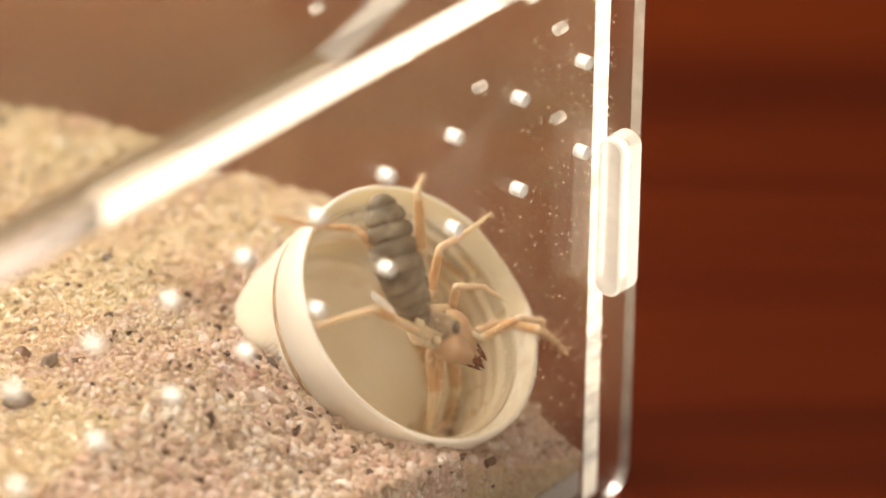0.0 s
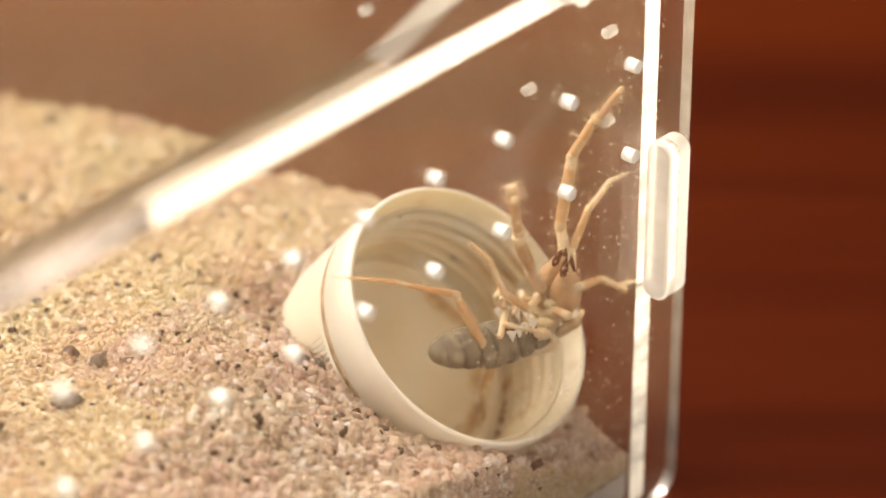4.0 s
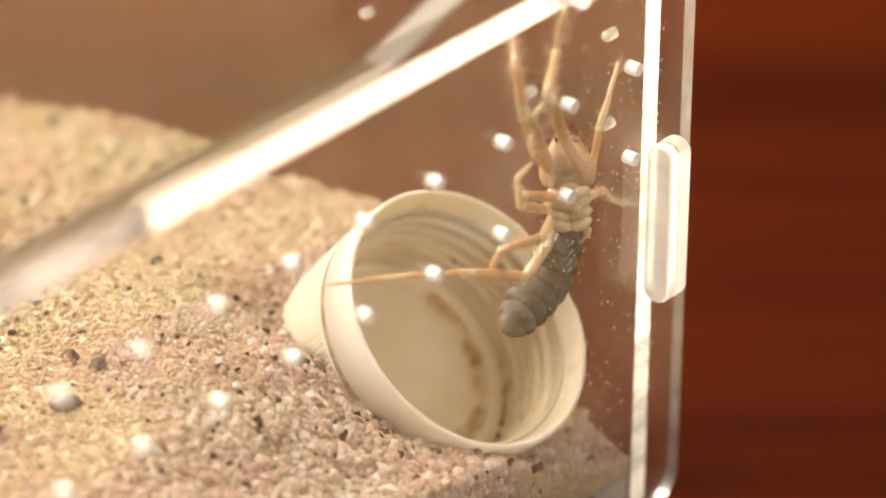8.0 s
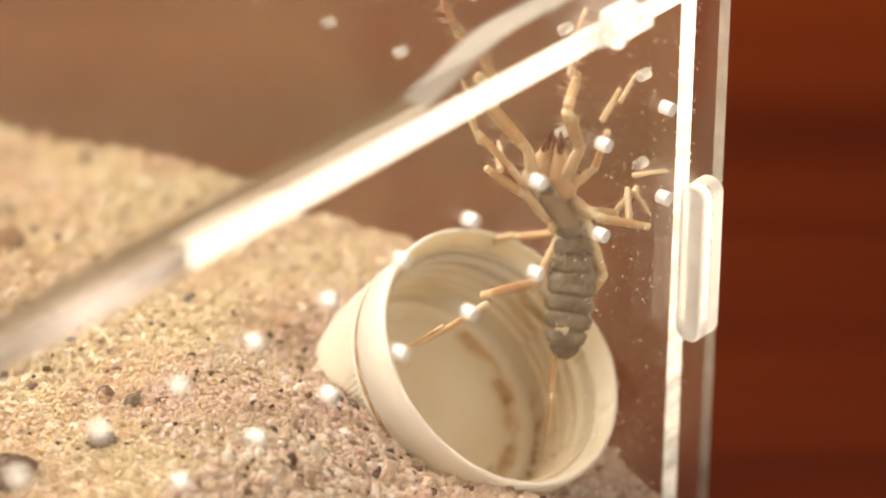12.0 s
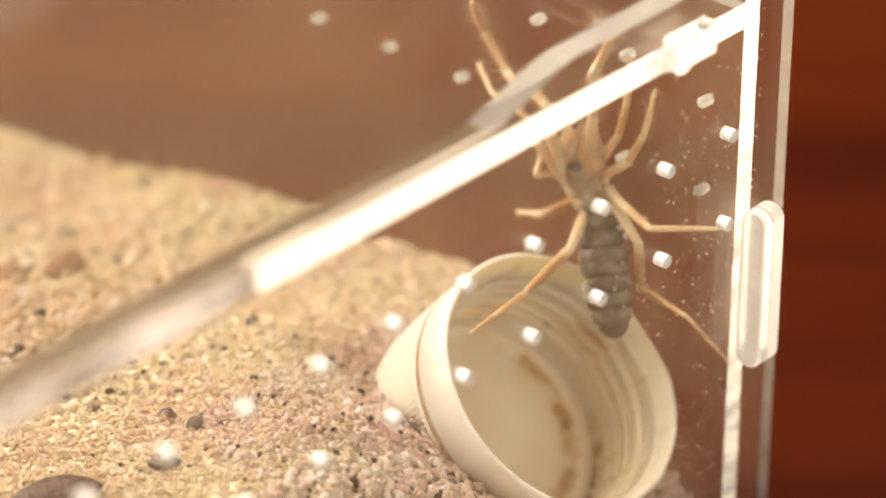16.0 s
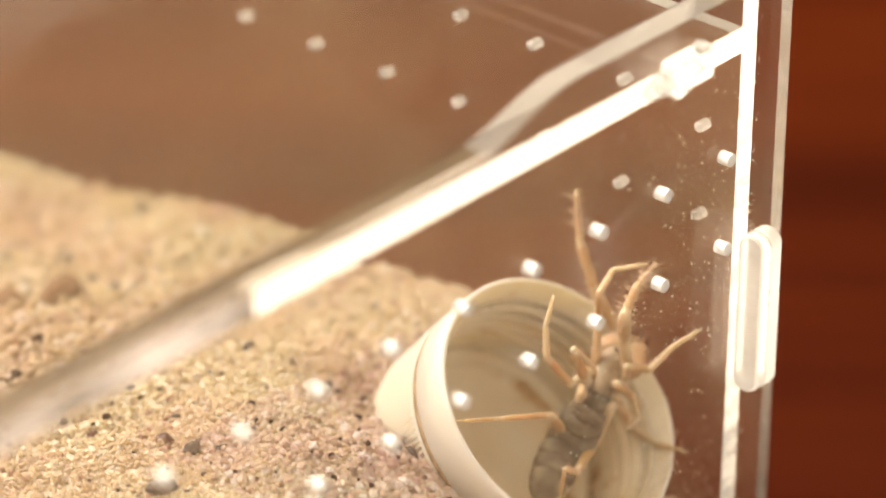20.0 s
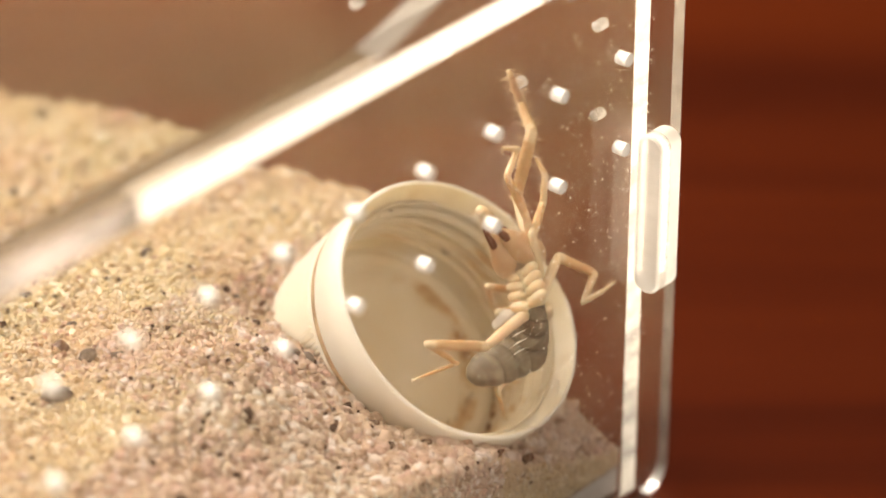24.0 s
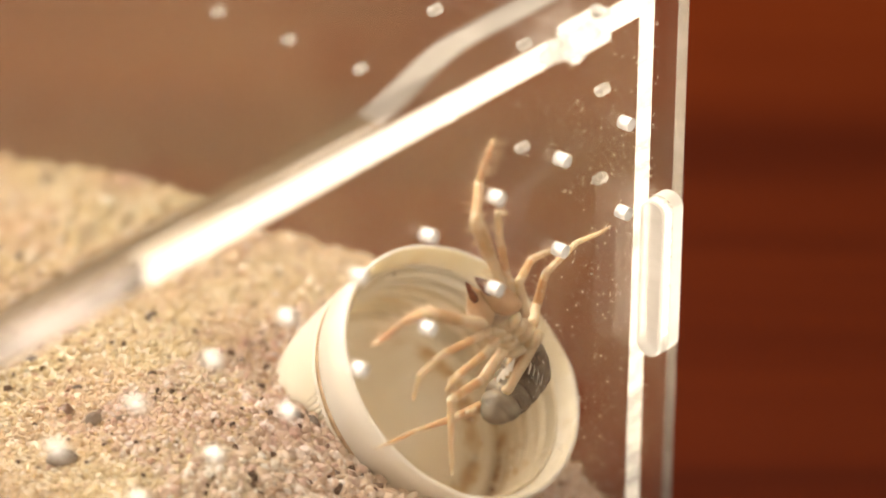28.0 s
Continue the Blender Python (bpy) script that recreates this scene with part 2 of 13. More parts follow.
WET = mottled("wet_brown_stone", [(0.3, (0.035, 0.018, 0.012)), (0.55, (0.09, 0.05, 0.038)), (0.78, (0.19, 0.12, 0.10))], 300, 0.3, 0.0012, 4.0)
EARTH = mottled("brown_earth", [(0.3, (0.22, 0.12, 0.06)), (0.6, (0.34, 0.21, 0.12)), (0.8, (0.46, 0.33, 0.22))], 500, 0.9, 0.0006)
LINT = mottled("white_lint", [(0.3, (0.75, 0.72, 0.68)), (0.7, (0.85, 0.82, 0.78))], 900, 0.8)
GROOVE = mottled("brown_grime", [(0.3, (0.20, 0.12, 0.06)), (0.55, (0.44, 0.32, 0.19)), (0.8, (0.16, 0.09, 0.04))], 500, 0.7)
LIMB_PALE = mottled("pale_tan_skin", [(0.3, (0.54, 0.415, 0.265)), (0.7, (0.68, 0.555, 0.385))], 500, 0.42, 0.00005, sss=0.7, radius=(0.0015, 0.001, 0.0007))
LIMB_TAN = mottled("orange_tan_skin", [(0.3, (0.42, 0.265, 0.125)), (0.7, (0.57, 0.40, 0.225))], 500, 0.42, 0.00005, sss=0.7, radius=(0.0015, 0.001, 0.0007))
LIMB_TIP = mottled("grey_tan_skin", [(0.3, (0.38, 0.26, 0.16)), (0.7, (0.54, 0.39, 0.25))], 500, 0.5, 0.00003, sss=0.6)
NECK = mottled("grey_brown_back_plates", [(0.3, (0.20, 0.16, 0.11)), (0.55, (0.34, 0.26, 0.17)), (0.75, (0.15, 0.12, 0.09))], 420, 0.45, 0.00004, sss=0.3)
HEAD = mottled("grey_brown_head_plate", [(0.3, (0.22, 0.16, 0.11)), (0.55, (0.38, 0.28, 0.18)), (0.75, (0.16, 0.12, 0.09))], 420, 0.45, 0.00006, sss=0.2)
JAW = mottled("warm_tan_jaw", [(0.3, (0.40, 0.245, 0.13)), (0.7, (0.58, 0.40, 0.245))], 400, 0.38, 0.00003, sss=0.4)
FANG = mottled("dark_red_brown_horn", [(0.3, (0.07, 0.018, 0.008)), (0.7, (0.16, 0.045, 0.02))], 700, 0.25)
EYE = mottled("black_eye", [(0.3, (0.008, 0.007, 0.006)), (0.7, (0.015, 0.012, 0.01))], 700, 0.1)
EYE_MOUND = mottled("dark_eye_mound", [(0.3, (0.05, 0.04, 0.035)), (0.7, (0.16, 0.12, 0.09))], 900, 0.4)
ABDOMEN = mottled("grey_abdomen_skin", [(0.3, (0.075, 0.063, 0.043)), (0.52, (0.145, 0.126, 0.089)), (0.72, (0.26, 0.23, 0.168))], 620, 0.55, 0.00012, sss=0.25)
FOLD = mottled("dark_skin_fold", [(0.3, (0.06, 0.049, 0.033)), (0.7, (0.115, 0.096, 0.066))], 620, 0.6)
FAN = mottled("white_fan_skin", [(0.3, (0.70, 0.66, 0.58)), (0.7, (0.82, 0.79, 0.72))], 900, 0.5, sss=0.4)
BRISTLE = mottled("pale_bristle", [(0.3, (0.55, 0.40, 0.26)), (0.7, (0.70, 0.55, 0.40))], 300, 0.5)


def stained_plastic(name):
    """Yellowed white plastic with brown rings and smears where liquid dried."""
    m, t = material(name)
    p = node(t, "ShaderNodeBsdfPrincipled", Roughness=0.45)
    c = t.nodes.new("ShaderNodeTexCoord")
    xyz = t.nodes.new("ShaderNodeSeparateXYZ")
    t.links.new(c.outputs["Object"], xyz.inputs[0])
    x, y, z = xyz.outputs
    away = sums(t, "SQRT", sums(t, "ADD", sums(t, "MULTIPLY", x, x), sums(t, "MULTIPLY", y, y)), 0)
    aside = sums(t, "DIVIDE", sums(t, "ADD", sums(t, "MULTIPLY", x, 0.87), sums(t, "MULTIPLY", y, -0.5)), away)
    lower = sums(t, "DIVIDE", sums(t, "ADD", sums(t, "MULTIPLY", x, 0.57), sums(t, "MULTIPLY", y, -0.82)), away)
    wave = t.nodes.new("ShaderNodeTexWave")
    wave.wave_type, wave.bands_direction = "BANDS", "Z"
    for key, value in (("Scale", 150.0), ("Distortion", 1.8), ("Detail", 3.0), ("Detail Scale", 1.2)):
        wave.inputs[key].default_value = value
    t.links.new(c.outputs["Object"], wave.inputs["Vector"])
    wide, fine = noise_at(t, 130, 4.0), noise_at(t, 420, 5.0)
    inside = sums(t, "MULTIPLY", span(t, away, 0.0133, 0.0131), span(t, z, -0.0118, -0.0108))
    line = sums(t, "POWER", wave.outputs["Fac"], 3.0)
    thread = sums(t, "MULTIPLY", sums(t, "MULTIPLY", line, span(t, wide.outputs[0], 0.30, 0.66)), inside)
    runs = noise_at(t, 620, 3.0, (1, 1, 12))
    drip = sums(t, "MULTIPLY", sums(t, "MULTIPLY", span(t, runs.outputs[0], 0.50, 0.72), inside), sums(t, "MULTIPLY", span(t, lower, -0.2, 0.5), 0.75))
    drip = sums(t, "MAXIMUM", drip, sums(t, "MULTIPLY", sums(t, "MULTIPLY", span(t, lower, -0.4, 0.5), inside), 0.36))
    spots = noise_at(t, 300, 6.0)
    blotch = sums(t, "MULTIPLY", sums(t, "MULTIPLY", span(t, spots.outputs[0], 0.58, 0.74), span(t, wide.outputs[0], 0.42, 0.62)), span(t, away, 0.0133, 0.0131))
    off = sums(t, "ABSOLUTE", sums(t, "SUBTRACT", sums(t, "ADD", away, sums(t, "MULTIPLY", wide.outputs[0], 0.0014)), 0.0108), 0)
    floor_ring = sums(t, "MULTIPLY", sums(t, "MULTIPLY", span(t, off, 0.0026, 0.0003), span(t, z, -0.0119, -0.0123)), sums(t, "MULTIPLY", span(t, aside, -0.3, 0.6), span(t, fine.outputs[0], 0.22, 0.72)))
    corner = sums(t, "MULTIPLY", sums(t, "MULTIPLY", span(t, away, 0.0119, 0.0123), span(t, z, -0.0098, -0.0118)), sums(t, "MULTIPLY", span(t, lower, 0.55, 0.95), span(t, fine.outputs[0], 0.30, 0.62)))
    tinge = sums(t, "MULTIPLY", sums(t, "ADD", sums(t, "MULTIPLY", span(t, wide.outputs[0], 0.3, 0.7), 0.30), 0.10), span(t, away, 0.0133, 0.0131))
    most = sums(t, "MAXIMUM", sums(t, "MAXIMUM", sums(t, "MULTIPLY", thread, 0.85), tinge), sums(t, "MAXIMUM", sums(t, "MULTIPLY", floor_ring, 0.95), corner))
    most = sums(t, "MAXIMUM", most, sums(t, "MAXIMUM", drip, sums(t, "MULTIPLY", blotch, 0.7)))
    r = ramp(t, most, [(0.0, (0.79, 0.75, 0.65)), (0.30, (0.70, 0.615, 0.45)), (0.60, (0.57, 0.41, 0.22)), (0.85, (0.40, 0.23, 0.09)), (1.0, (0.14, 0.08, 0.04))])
    t.links.new(r.outputs[0], p.inputs["Base Color"])
    p.inputs["Subsurface Weight"].default_value = 0.5
    p.inputs["Subsurface Radius"].default_value = (0.0018, 0.0016, 0.0013)
    p.inputs["Subsurface Scale"].default_value = 1.0
    grain = noise_at(t, 1500, 3.0)
    bumped(t, p, grain.outputs[0], 0.4, 0.00004)
    out(t, p)
    return m


CAP_TINGED = mottled("tinged_white_plastic", [(0.3, (0.66, 0.58, 0.42)), (0.55, (0.76, 0.69, 0.54)), (0.75, (0.58, 0.47, 0.30))], 260, 0.45, 0.00004, sss=0.7, radius=(0.0017, 0.0016, 0.0013))
CAP_STAINED = stained_plastic("stained_white_plastic")
BARK = mottled("brown_bark", [(0.3, (0.05, 0.025, 0.015)), (0.55, (0.13, 0.07, 0.045)), (0.8, (0.26, 0.16, 0.11))], 900, 0.8, 0.0004)
SEED = mottled("dark_brown_husk", [(0.3, (0.030, 0.018, 0.010)), (0.7, (0.09, 0.055, 0.03))], 900, 0.5)
STONE = mottled("dark_grey_brown_stone", [(0.3, (0.07, 0.055, 0.045)), (0.6, (0.16, 0.13, 0.11)), (0.8, (0.30, 0.25, 0.21))], 420, 0.7, 0.0002)


# ---- mesh helpers ----
def part(name, bm, mats, parent=None, label="", smooth=False):
    """One mesh object from a bmesh, under a thing or a part."""
    me = bpy.data.meshes.new(name)
    bm.to_mesh(me)
    bm.free()
    for m in mats if isinstance(mats, (list, tuple)) else [mats]:
        me.materials.append(m)
    if smooth:
        me.polygons.foreach_set("use_smooth", [True] * len(me.polygons))
    ob = new(name, me)
    ob.parent = parent
    return tagged(ob, label)


def box_bm(x0, x1, y0, y1, z0, z1, bevel=0.0):
    bm = bmesh.new()
    bmesh.ops.create_cube(bm, size=1)
    for v in bm.verts:
        v.co = ((x0 + x1) / 2 + v.co.x * (x1 - x0), (y0 + y1) / 2 + v.co.y * (y1 - y0), (z0 + z1) / 2 + v.co.z * (z1 - z0))
    if bevel:
        bmesh.ops.bevel(bm, geom=bm.edges[:], offset=bevel, segments=2, affect="EDGES")
    return bm


def plate(outline, holes, radius, thickness, to_world, clear=0, edge=1):
    """A plate of the outline (u, v) with round holes, clear on its faces and sawn on its edges and in its holes."""
    bm = bmesh.new()
    steps = 14
    loops = [outline] + [[(cu + radius * math.cos(2 * math.pi * k / steps), cv + radius * math.sin(2 * math.pi * k / steps)) for k in range(steps)] for cu, cv in holes]
    flat = bmesh.new()
    edges = []
    for loop in loops:
        vs = [flat.verts.new((u, v, 0)) for u, v in loop]
        edges += [flat.edges.new((a, b)) for a, b in zip(vs, vs[1:] + vs[:1])]
    bmesh.ops.triangle_fill(flat, use_beauty=True, use_dissolve=False, edges=edges, normal=(0, 0, 1))
    flat.verts.index_update()
    at = [(v.co.x, v.co.y) for v in flat.verts]
    tris = [[v.index for v in f.verts] for f in flat.faces]
    flat.free()
    low = [bm.verts.new(to_world(u, v, 0.0)) for u, v in at]
    high = [bm.verts.new(to_world(u, v, thickness)) for u, v in at]
    for a, b, c in tris:
        bm.faces.new((low[c], low[b], low[a])).material_index = clear
        bm.faces.new((high[a], high[b], high[c])).material_index = clear
    start = 0
    for loop in loops:
        n = len(loop)
        for k in range(n):
            i, j = start + k, start + (k + 1) % n
            bm.faces.new((low[i], low[j], high[j], high[i])).material_index = edge
        start += n
    bmesh.ops.recalc_face_normals(bm, faces=bm.faces[:])
    return bm


def rounded(u0, u1, v0, v1, r, steps=5):
    """The outline of a rectangle with round corners, anticlockwise."""
    pts = []
    for cu, cv, a in ((u1 - r, v0 + r, -90), (u1 - r, v1 - r, 0), (u0 + r, v1 - r, 90), (u0 + r, v0 + r, 180)):
        for k in range(steps + 1):
            w = radians(a + 90 * k / steps)
            pts.append((cu + r * math.cos(w), cv + r * math.sin(w)))
    return pts


# ---- the room and the table ----
def slab(name, x0, x1, y0, y1, z0, z1, mat):
    return tagged(part(name, box_bm(x0, x1, y0, y1, z0, z1), mat), kind="structure")


TABLE_Z = -0.006
slab("floor", -2.4, 2.4, -2.4, 2.4, -0.86, -0.76, FLOORING)
slab("ceiling", -2.4, 2.4, -2.4, 2.4, 1.75, 1.85, PLASTER)
slab("wall_north", -2.4, 2.4, 2.4, 2.5, -0.86, 1.85, PLASTER)
# the wall behind the camera: four pieces round an opening made for the fill
bm = bmesh.new()
for x0, x1, z0, z1 in ((-2.4, 2.4, -0.86, -0.1), (-2.4, 2.4, 1.4, 1.85), (-2.4, -1.3, -0.1, 1.4), (1.1, 2.4, -0.1, 1.4)):
    piece = bmesh.ops.create_cube(bm, size=1.0)["verts"]
    for v in piece:
        v.co = Vector((x0 + (v.co.x + 0.5) * (x1 - x0), -2.5 + (v.co.y + 0.5) * 0.1, z0 + (v.co.z + 0.5) * (z1 - z0)))
tagged(part("wall_south", bm, PLASTER), kind="structure")
slab("wall_east", 2.4, 2.5, -2.5, 2.5, -0.86, 1.85, PLASTER)
slab("wall_west", -2.5, -2.4, -2.5, 2.5, -0.86, 1.85, PLASTER)

table = tagged(new("table"), "dark red-brown varnished wooden table under the clear box", "table")
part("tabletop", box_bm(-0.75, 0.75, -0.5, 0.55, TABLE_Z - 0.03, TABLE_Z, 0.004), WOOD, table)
for tx in (-0.69, 0.69):
    for ty in (-0.44, 0.49):
        part("leg", box_bm(tx - 0.03, tx + 0.03, ty - 0.03, ty + 0.03, -0.76, TABLE_Z - 0.03, 0.003), WOOD, table)

# ---- the clear box ----
T = 0.003
XW = -0.0021                      # inner face of the side panel with the long tab
XL, YB = -0.150, 0.150            # inner faces of the far side and back
FLOOR = -0.0012                   # top of the floor panel
ROOF = 0.0578                     # underside of the roof panel
terrarium = tagged(new("acrylic_box"), "clear acrylic box with air holes, holding sand, on the table", "terrarium")

top = [(0.0042, 0.0655)]
for k in range(9):
    s = k / 8
    top.append((-0.029 - 0.015 * s, 0.0657 - 0.0034 * (3 * s * s - 2 * s ** 3)))
top += [(-0.0665, 0.0623), (-0.0735, 0.0623), (XL - 0.0069, 0.0623)]
front_outline = rounded(XL - 0.0069, 0.0042, -0.006, 0.06, 0.003)[:6] + top + rounded(XL - 0.0069, 0.0042, -0.006, 0.06, 0.003)[-6:]
front_holes = [(-0.0046 - 0.01 * i, z) for i in range(15) for z in (0.0373, 0.0473)]
front_bm = plate(front_outline, front_holes, 0.00070, T, lambda u, v, w: (u, w, v))
for f in front_bm.faces:
    at = f.calc_center_median()
    if f.material_index == 1 and at.z > 0.0605:
        f.material_index = 2 if at.x > -0.042 else 4 if at.x > -0.068 else 5
    elif f.material_index == 1 and 0.03 < at.z < 0.055 and at.x < 0.003:
        f.material_index = 3
for f in front_bm.faces:
    f.smooth = f.material_index == 3
part("front_panel", front_bm, [FRONT_CLEAR, EDGE_SOFT, EDGE_TOP, EDGE_HOLE, EDGE_FAINT, EDGE_THIN], terrarium)
side_holes = [(0.0078 + 0.01 * i, z) for i in range(14) for z in (0.0379, 0.0479)]
part("side_panel", plate(rounded(T, YB, -0.006, 0.068, 0.001), side_holes, 0.00058, 0.0024, lambda u, v, w: (XW + w, u, v)), [CLEAR, EDGE_SIDE], terrarium)
part("side_panel", plate(rounded(T, YB, -0.006, 0.068, 0.001), side_holes, 0.00075, T, lambda u, v, w: (XL - T + w, u, v)), [CLEAR, EDGE], terrarium)
part("back_panel", plate(rounded(XL - 0.0069, 0.0042, -0.006, 0.0657, 0.003), [], 0.00075, T, lambda u, v, w: (u, YB + w, v)), [CLEAR, EDGE_SOFT], terrarium)
part("floor_panel", plate(rounded(XL + 0.0001, XW - 0.0001, T + 0.00015, YB - 0.0001, 0.0005), [], 0.00075, T, lambda u, v, w: (u, v, FLOOR - T + w)), [CLEAR, EDGE], terrarium)
roof_bm = plate([(-0.0722, T), (XW, T), (XW, YB), (XL, YB), (XL, T)], [], 0.00075, 0.0028, lambda u, v, w: (u, v, ROOF + w))
# left end of the front edge gets the dim copy, for its weaker light
for f in roof_bm.faces:
    if f.material_index == 1 and f.calc_center_median().x < -0.0722:
        f.material_index = 2
part("roof_panel", roof_bm, [ROOF_CLEAR, EDGE, EDGE_DIM], terrarium)
tab_bm = bmesh.new()
rings = []
for w, inset in ((0.0, 0.00022), (0.0001, 0.00006), (0.0003, 0.0), (0.0015, 0.0), (0.0030, 0.0), (0.0032, 0.00006), (0.0033, 0.0002)):
    rings.append([tab_bm.verts.new((-0.0029 + w, u, v)) for u, v in rounded(-0.0031 + inset, 0.0 - inset, 0.0208 + inset, 0.0386 - inset, 0.0014 - inset, 8)])
for k, (a, b) in enumerate(zip(rings, rings[1:])):
    for i in range(len(a)):
        tab_bm.faces.new((a[i], a[(i + 1) % len(a)], b[(i + 1) % len(a)], b[i])).material_index = (1, 1, 2, 1, 1, 1)[k]
tab_bm.faces.new(rings[0][::-1]).material_index = 0
tab_bm.faces.new(rings[-1]).material_index = 0
bmesh.ops.recalc_face_normals(tab_bm, faces=tab_bm.faces[:])
part("tab", tab_bm, [EDGE_TAB, EDGE, EDGE_BAND], terrarium, "frosted clear rounded tab")
part("tab", plate(rounded(-0.0172, -0.0104, -0.002, 0.0, 0.0008), [], 0.00075, T, lambda u, v, w: (u, v, 0.0597 + w)), [EDGE_TAB, EDGE], terrarium, "small frosted clear tab")
for gx, gy, gz, gr in ((-0.0179, -0.0012, 0.0612, 0.0012), (-0.0166, -0.0022, 0.0603, 0.0009), (-0.0148, -0.0024, 0.0622, 0.0011), (-0.0128, -0.0018, 0.0634, 0.0008), (-0.0188, -0.0004, 0.0603, 0.0009)):
    bm = bmesh.new()
    bmesh.ops.create_icosphere(bm, subdivisions=2, radius=gr)
    for v in bm.verts:
        v.co = v.co * (1 + 0.35 * noise.noise(v.co * 900 + Vector((gx, gy, gz)) * 3000)) + Vector((gx, gy, gz))
    part("glue_blob", bm, EDGE_BAND, terrarium, "hardened clear lump of glue", smooth=True)
for ob in terrarium.children:
    ob.visible_shadow = False


# ---- sand ----
def sand_height(x, y):
    """Height of the sand at x, y (metres): low along the front panel and in the corner, a heap beyond, falling off to the back."""
    x, y = np.asarray(x) * 1000, np.asarray(y) * 1000
    front = 3.2 + 13.0 * (1 - np.exp(np.minimum(x + 3, 0) / 28.0))
    ridge = 17.9 + 2.2 * np.exp(-((x + 40) / 18.0) ** 2)
    reach = 26 + 8 * np.exp((x + 3) / 14.0)
    s = np.clip((y - 3) / (reach - 3), 0, 1)
    s = s * s * (3 - 2 * s)
    fall = np.interp(y, [0, 40, 47, 57, 70, 79, 87, 105, 150], [0, 0, 0.9, 2.6, 4.1, 6.5, 8.6, 10.0, 11.5])
    z = front + (ridge - front) * s - fall
    z = z + 0.5 * np.sin(x * 0.19 + 0.6) * np.sin(y * 0.16 + 1.1) + 0.35 * np.sin(x * 0.41 + y * 0.23) * np.sin(y * 0.37 - x * 0.11)
    # hollow where the cap stands, small heaps and pits all over
    z = z - 3.2 * np.exp(-((x + 25.5) / 5.0) ** 2 - ((y - 29.5) / 7.0) ** 2) - 1.3 * np.exp(-((x + 28) / 4.0) ** 2 - ((y - 15) / 8.0) ** 2)
    z = z + 0.16 * np.sin(x * 1.9 + 1.3 * np.sin(y * 0.8)) * np.sin(y * 1.7 + 1.1 * np.sin(x * 0.9)) + 0.10 * np.sin(x * 3.7 + y * 2.1) * np.sin(y * 3.3 - x * 1.2)
    # slumped away from the panel in the corner, under the lip of the cap
    z = z - np.interp(x, [-25, -17, -12, -3], [0, 2.2, 2.9, 2.4]) * np.exp(-((y - 3) / 6.5) ** 2)
    # lumpy crust on the far heap
    far = np.clip((y - 34) / 14, 0, 1)
    z = z + far * (0.34 * np.sin(x * 1.31 + 2.0 * np.sin(y * 0.53)) * np.sin(y * 1.17 + 1.7 * np.sin(x * 0.47)) + 0.22 * np.sin(x * 2.3 - y * 1.1) * np.sin(y * 2.7 + x * 0.7))
    return np.maximum(z, 0.3) / 1000


CAP_AT, CAP_UP = np.array([-0.0153, 0.0138, 0.0193]), np.array([0.04, -0.68, 0.73])
CAP_UP /= np.linalg.norm(CAP_UP)


def in_cap(x, y, z, slack=0.0):
    """Whether a place lies within the bottle cap's body."""
    off = np.stack([x, y, z], -1) - CAP_AT
    h = off @ CAP_UP
    r = np.linalg.norm(off - h[..., None] * CAP_UP, axis=-1)
    return (r < np.where(h > -0.0034, 0.0142, 0.0136) + slack) & (h > -0.0186 - slack) & (h < 0.030)


def grid_mesh(name, mat, parent=None):
    xs, ys = np.linspace(XL + 0.0005, XW - 0.0003, 150), np.linspace(T + 0.0003, YB - 0.0005, 150)
    gx, gy = np.meshgrid(xs, ys)
    gz = sand_height(gx, gy) + 0.00004
    for _ in range(60):
        gz = np.where(in_cap(gx, gy, gz, 0.0001), np.maximum(gz - 0.0005, 0.0005), gz)
    verts = np.stack([gx, gy, gz], -1).reshape(-1, 3)
    nx, ny = len(xs), len(ys)
    i = (np.arange(ny - 1)[:, None] * nx + np.arange(nx - 1)).ravel()
    faces = np.stack([i, i + 1, i + 1 + nx, i + nx], -1)
    # closed below, so that the heap has a body
    rim = np.r_[np.arange(nx), np.arange(1, ny) * nx + nx - 1, (ny - 1) * nx + np.arange(nx - 2, -1, -1), np.arange(ny - 2, 0, -1) * nx]
    base = verts[rim].copy()
    base[:, 2] = FLOOR + 0.0001
    n0 = len(verts)
    verts = np.r_[verts, base]
    k = np.arange(len(rim))
    skirt = np.stack([rim, n0 + k, n0 + (k + 1) % len(rim), rim[(k + 1) % len(rim)]], -1)
    me = bpy.data.meshes.new(name)
    me.from_pydata(verts.tolist(), [], faces.tolist() + skirt.tolist() + [(n0 + k[::-1]).tolist()])
    me.materials.append(mat)
    me.polygons.foreach_set("use_smooth", [True] * len(me.polygons))
    ob = new(name, me)
    ob.parent = parent
    return ob


sand = tagged(grid_mesh("sand", SAND_BED), "heaped pale orange-pink sand filling the box", "sand", kind="stuff")


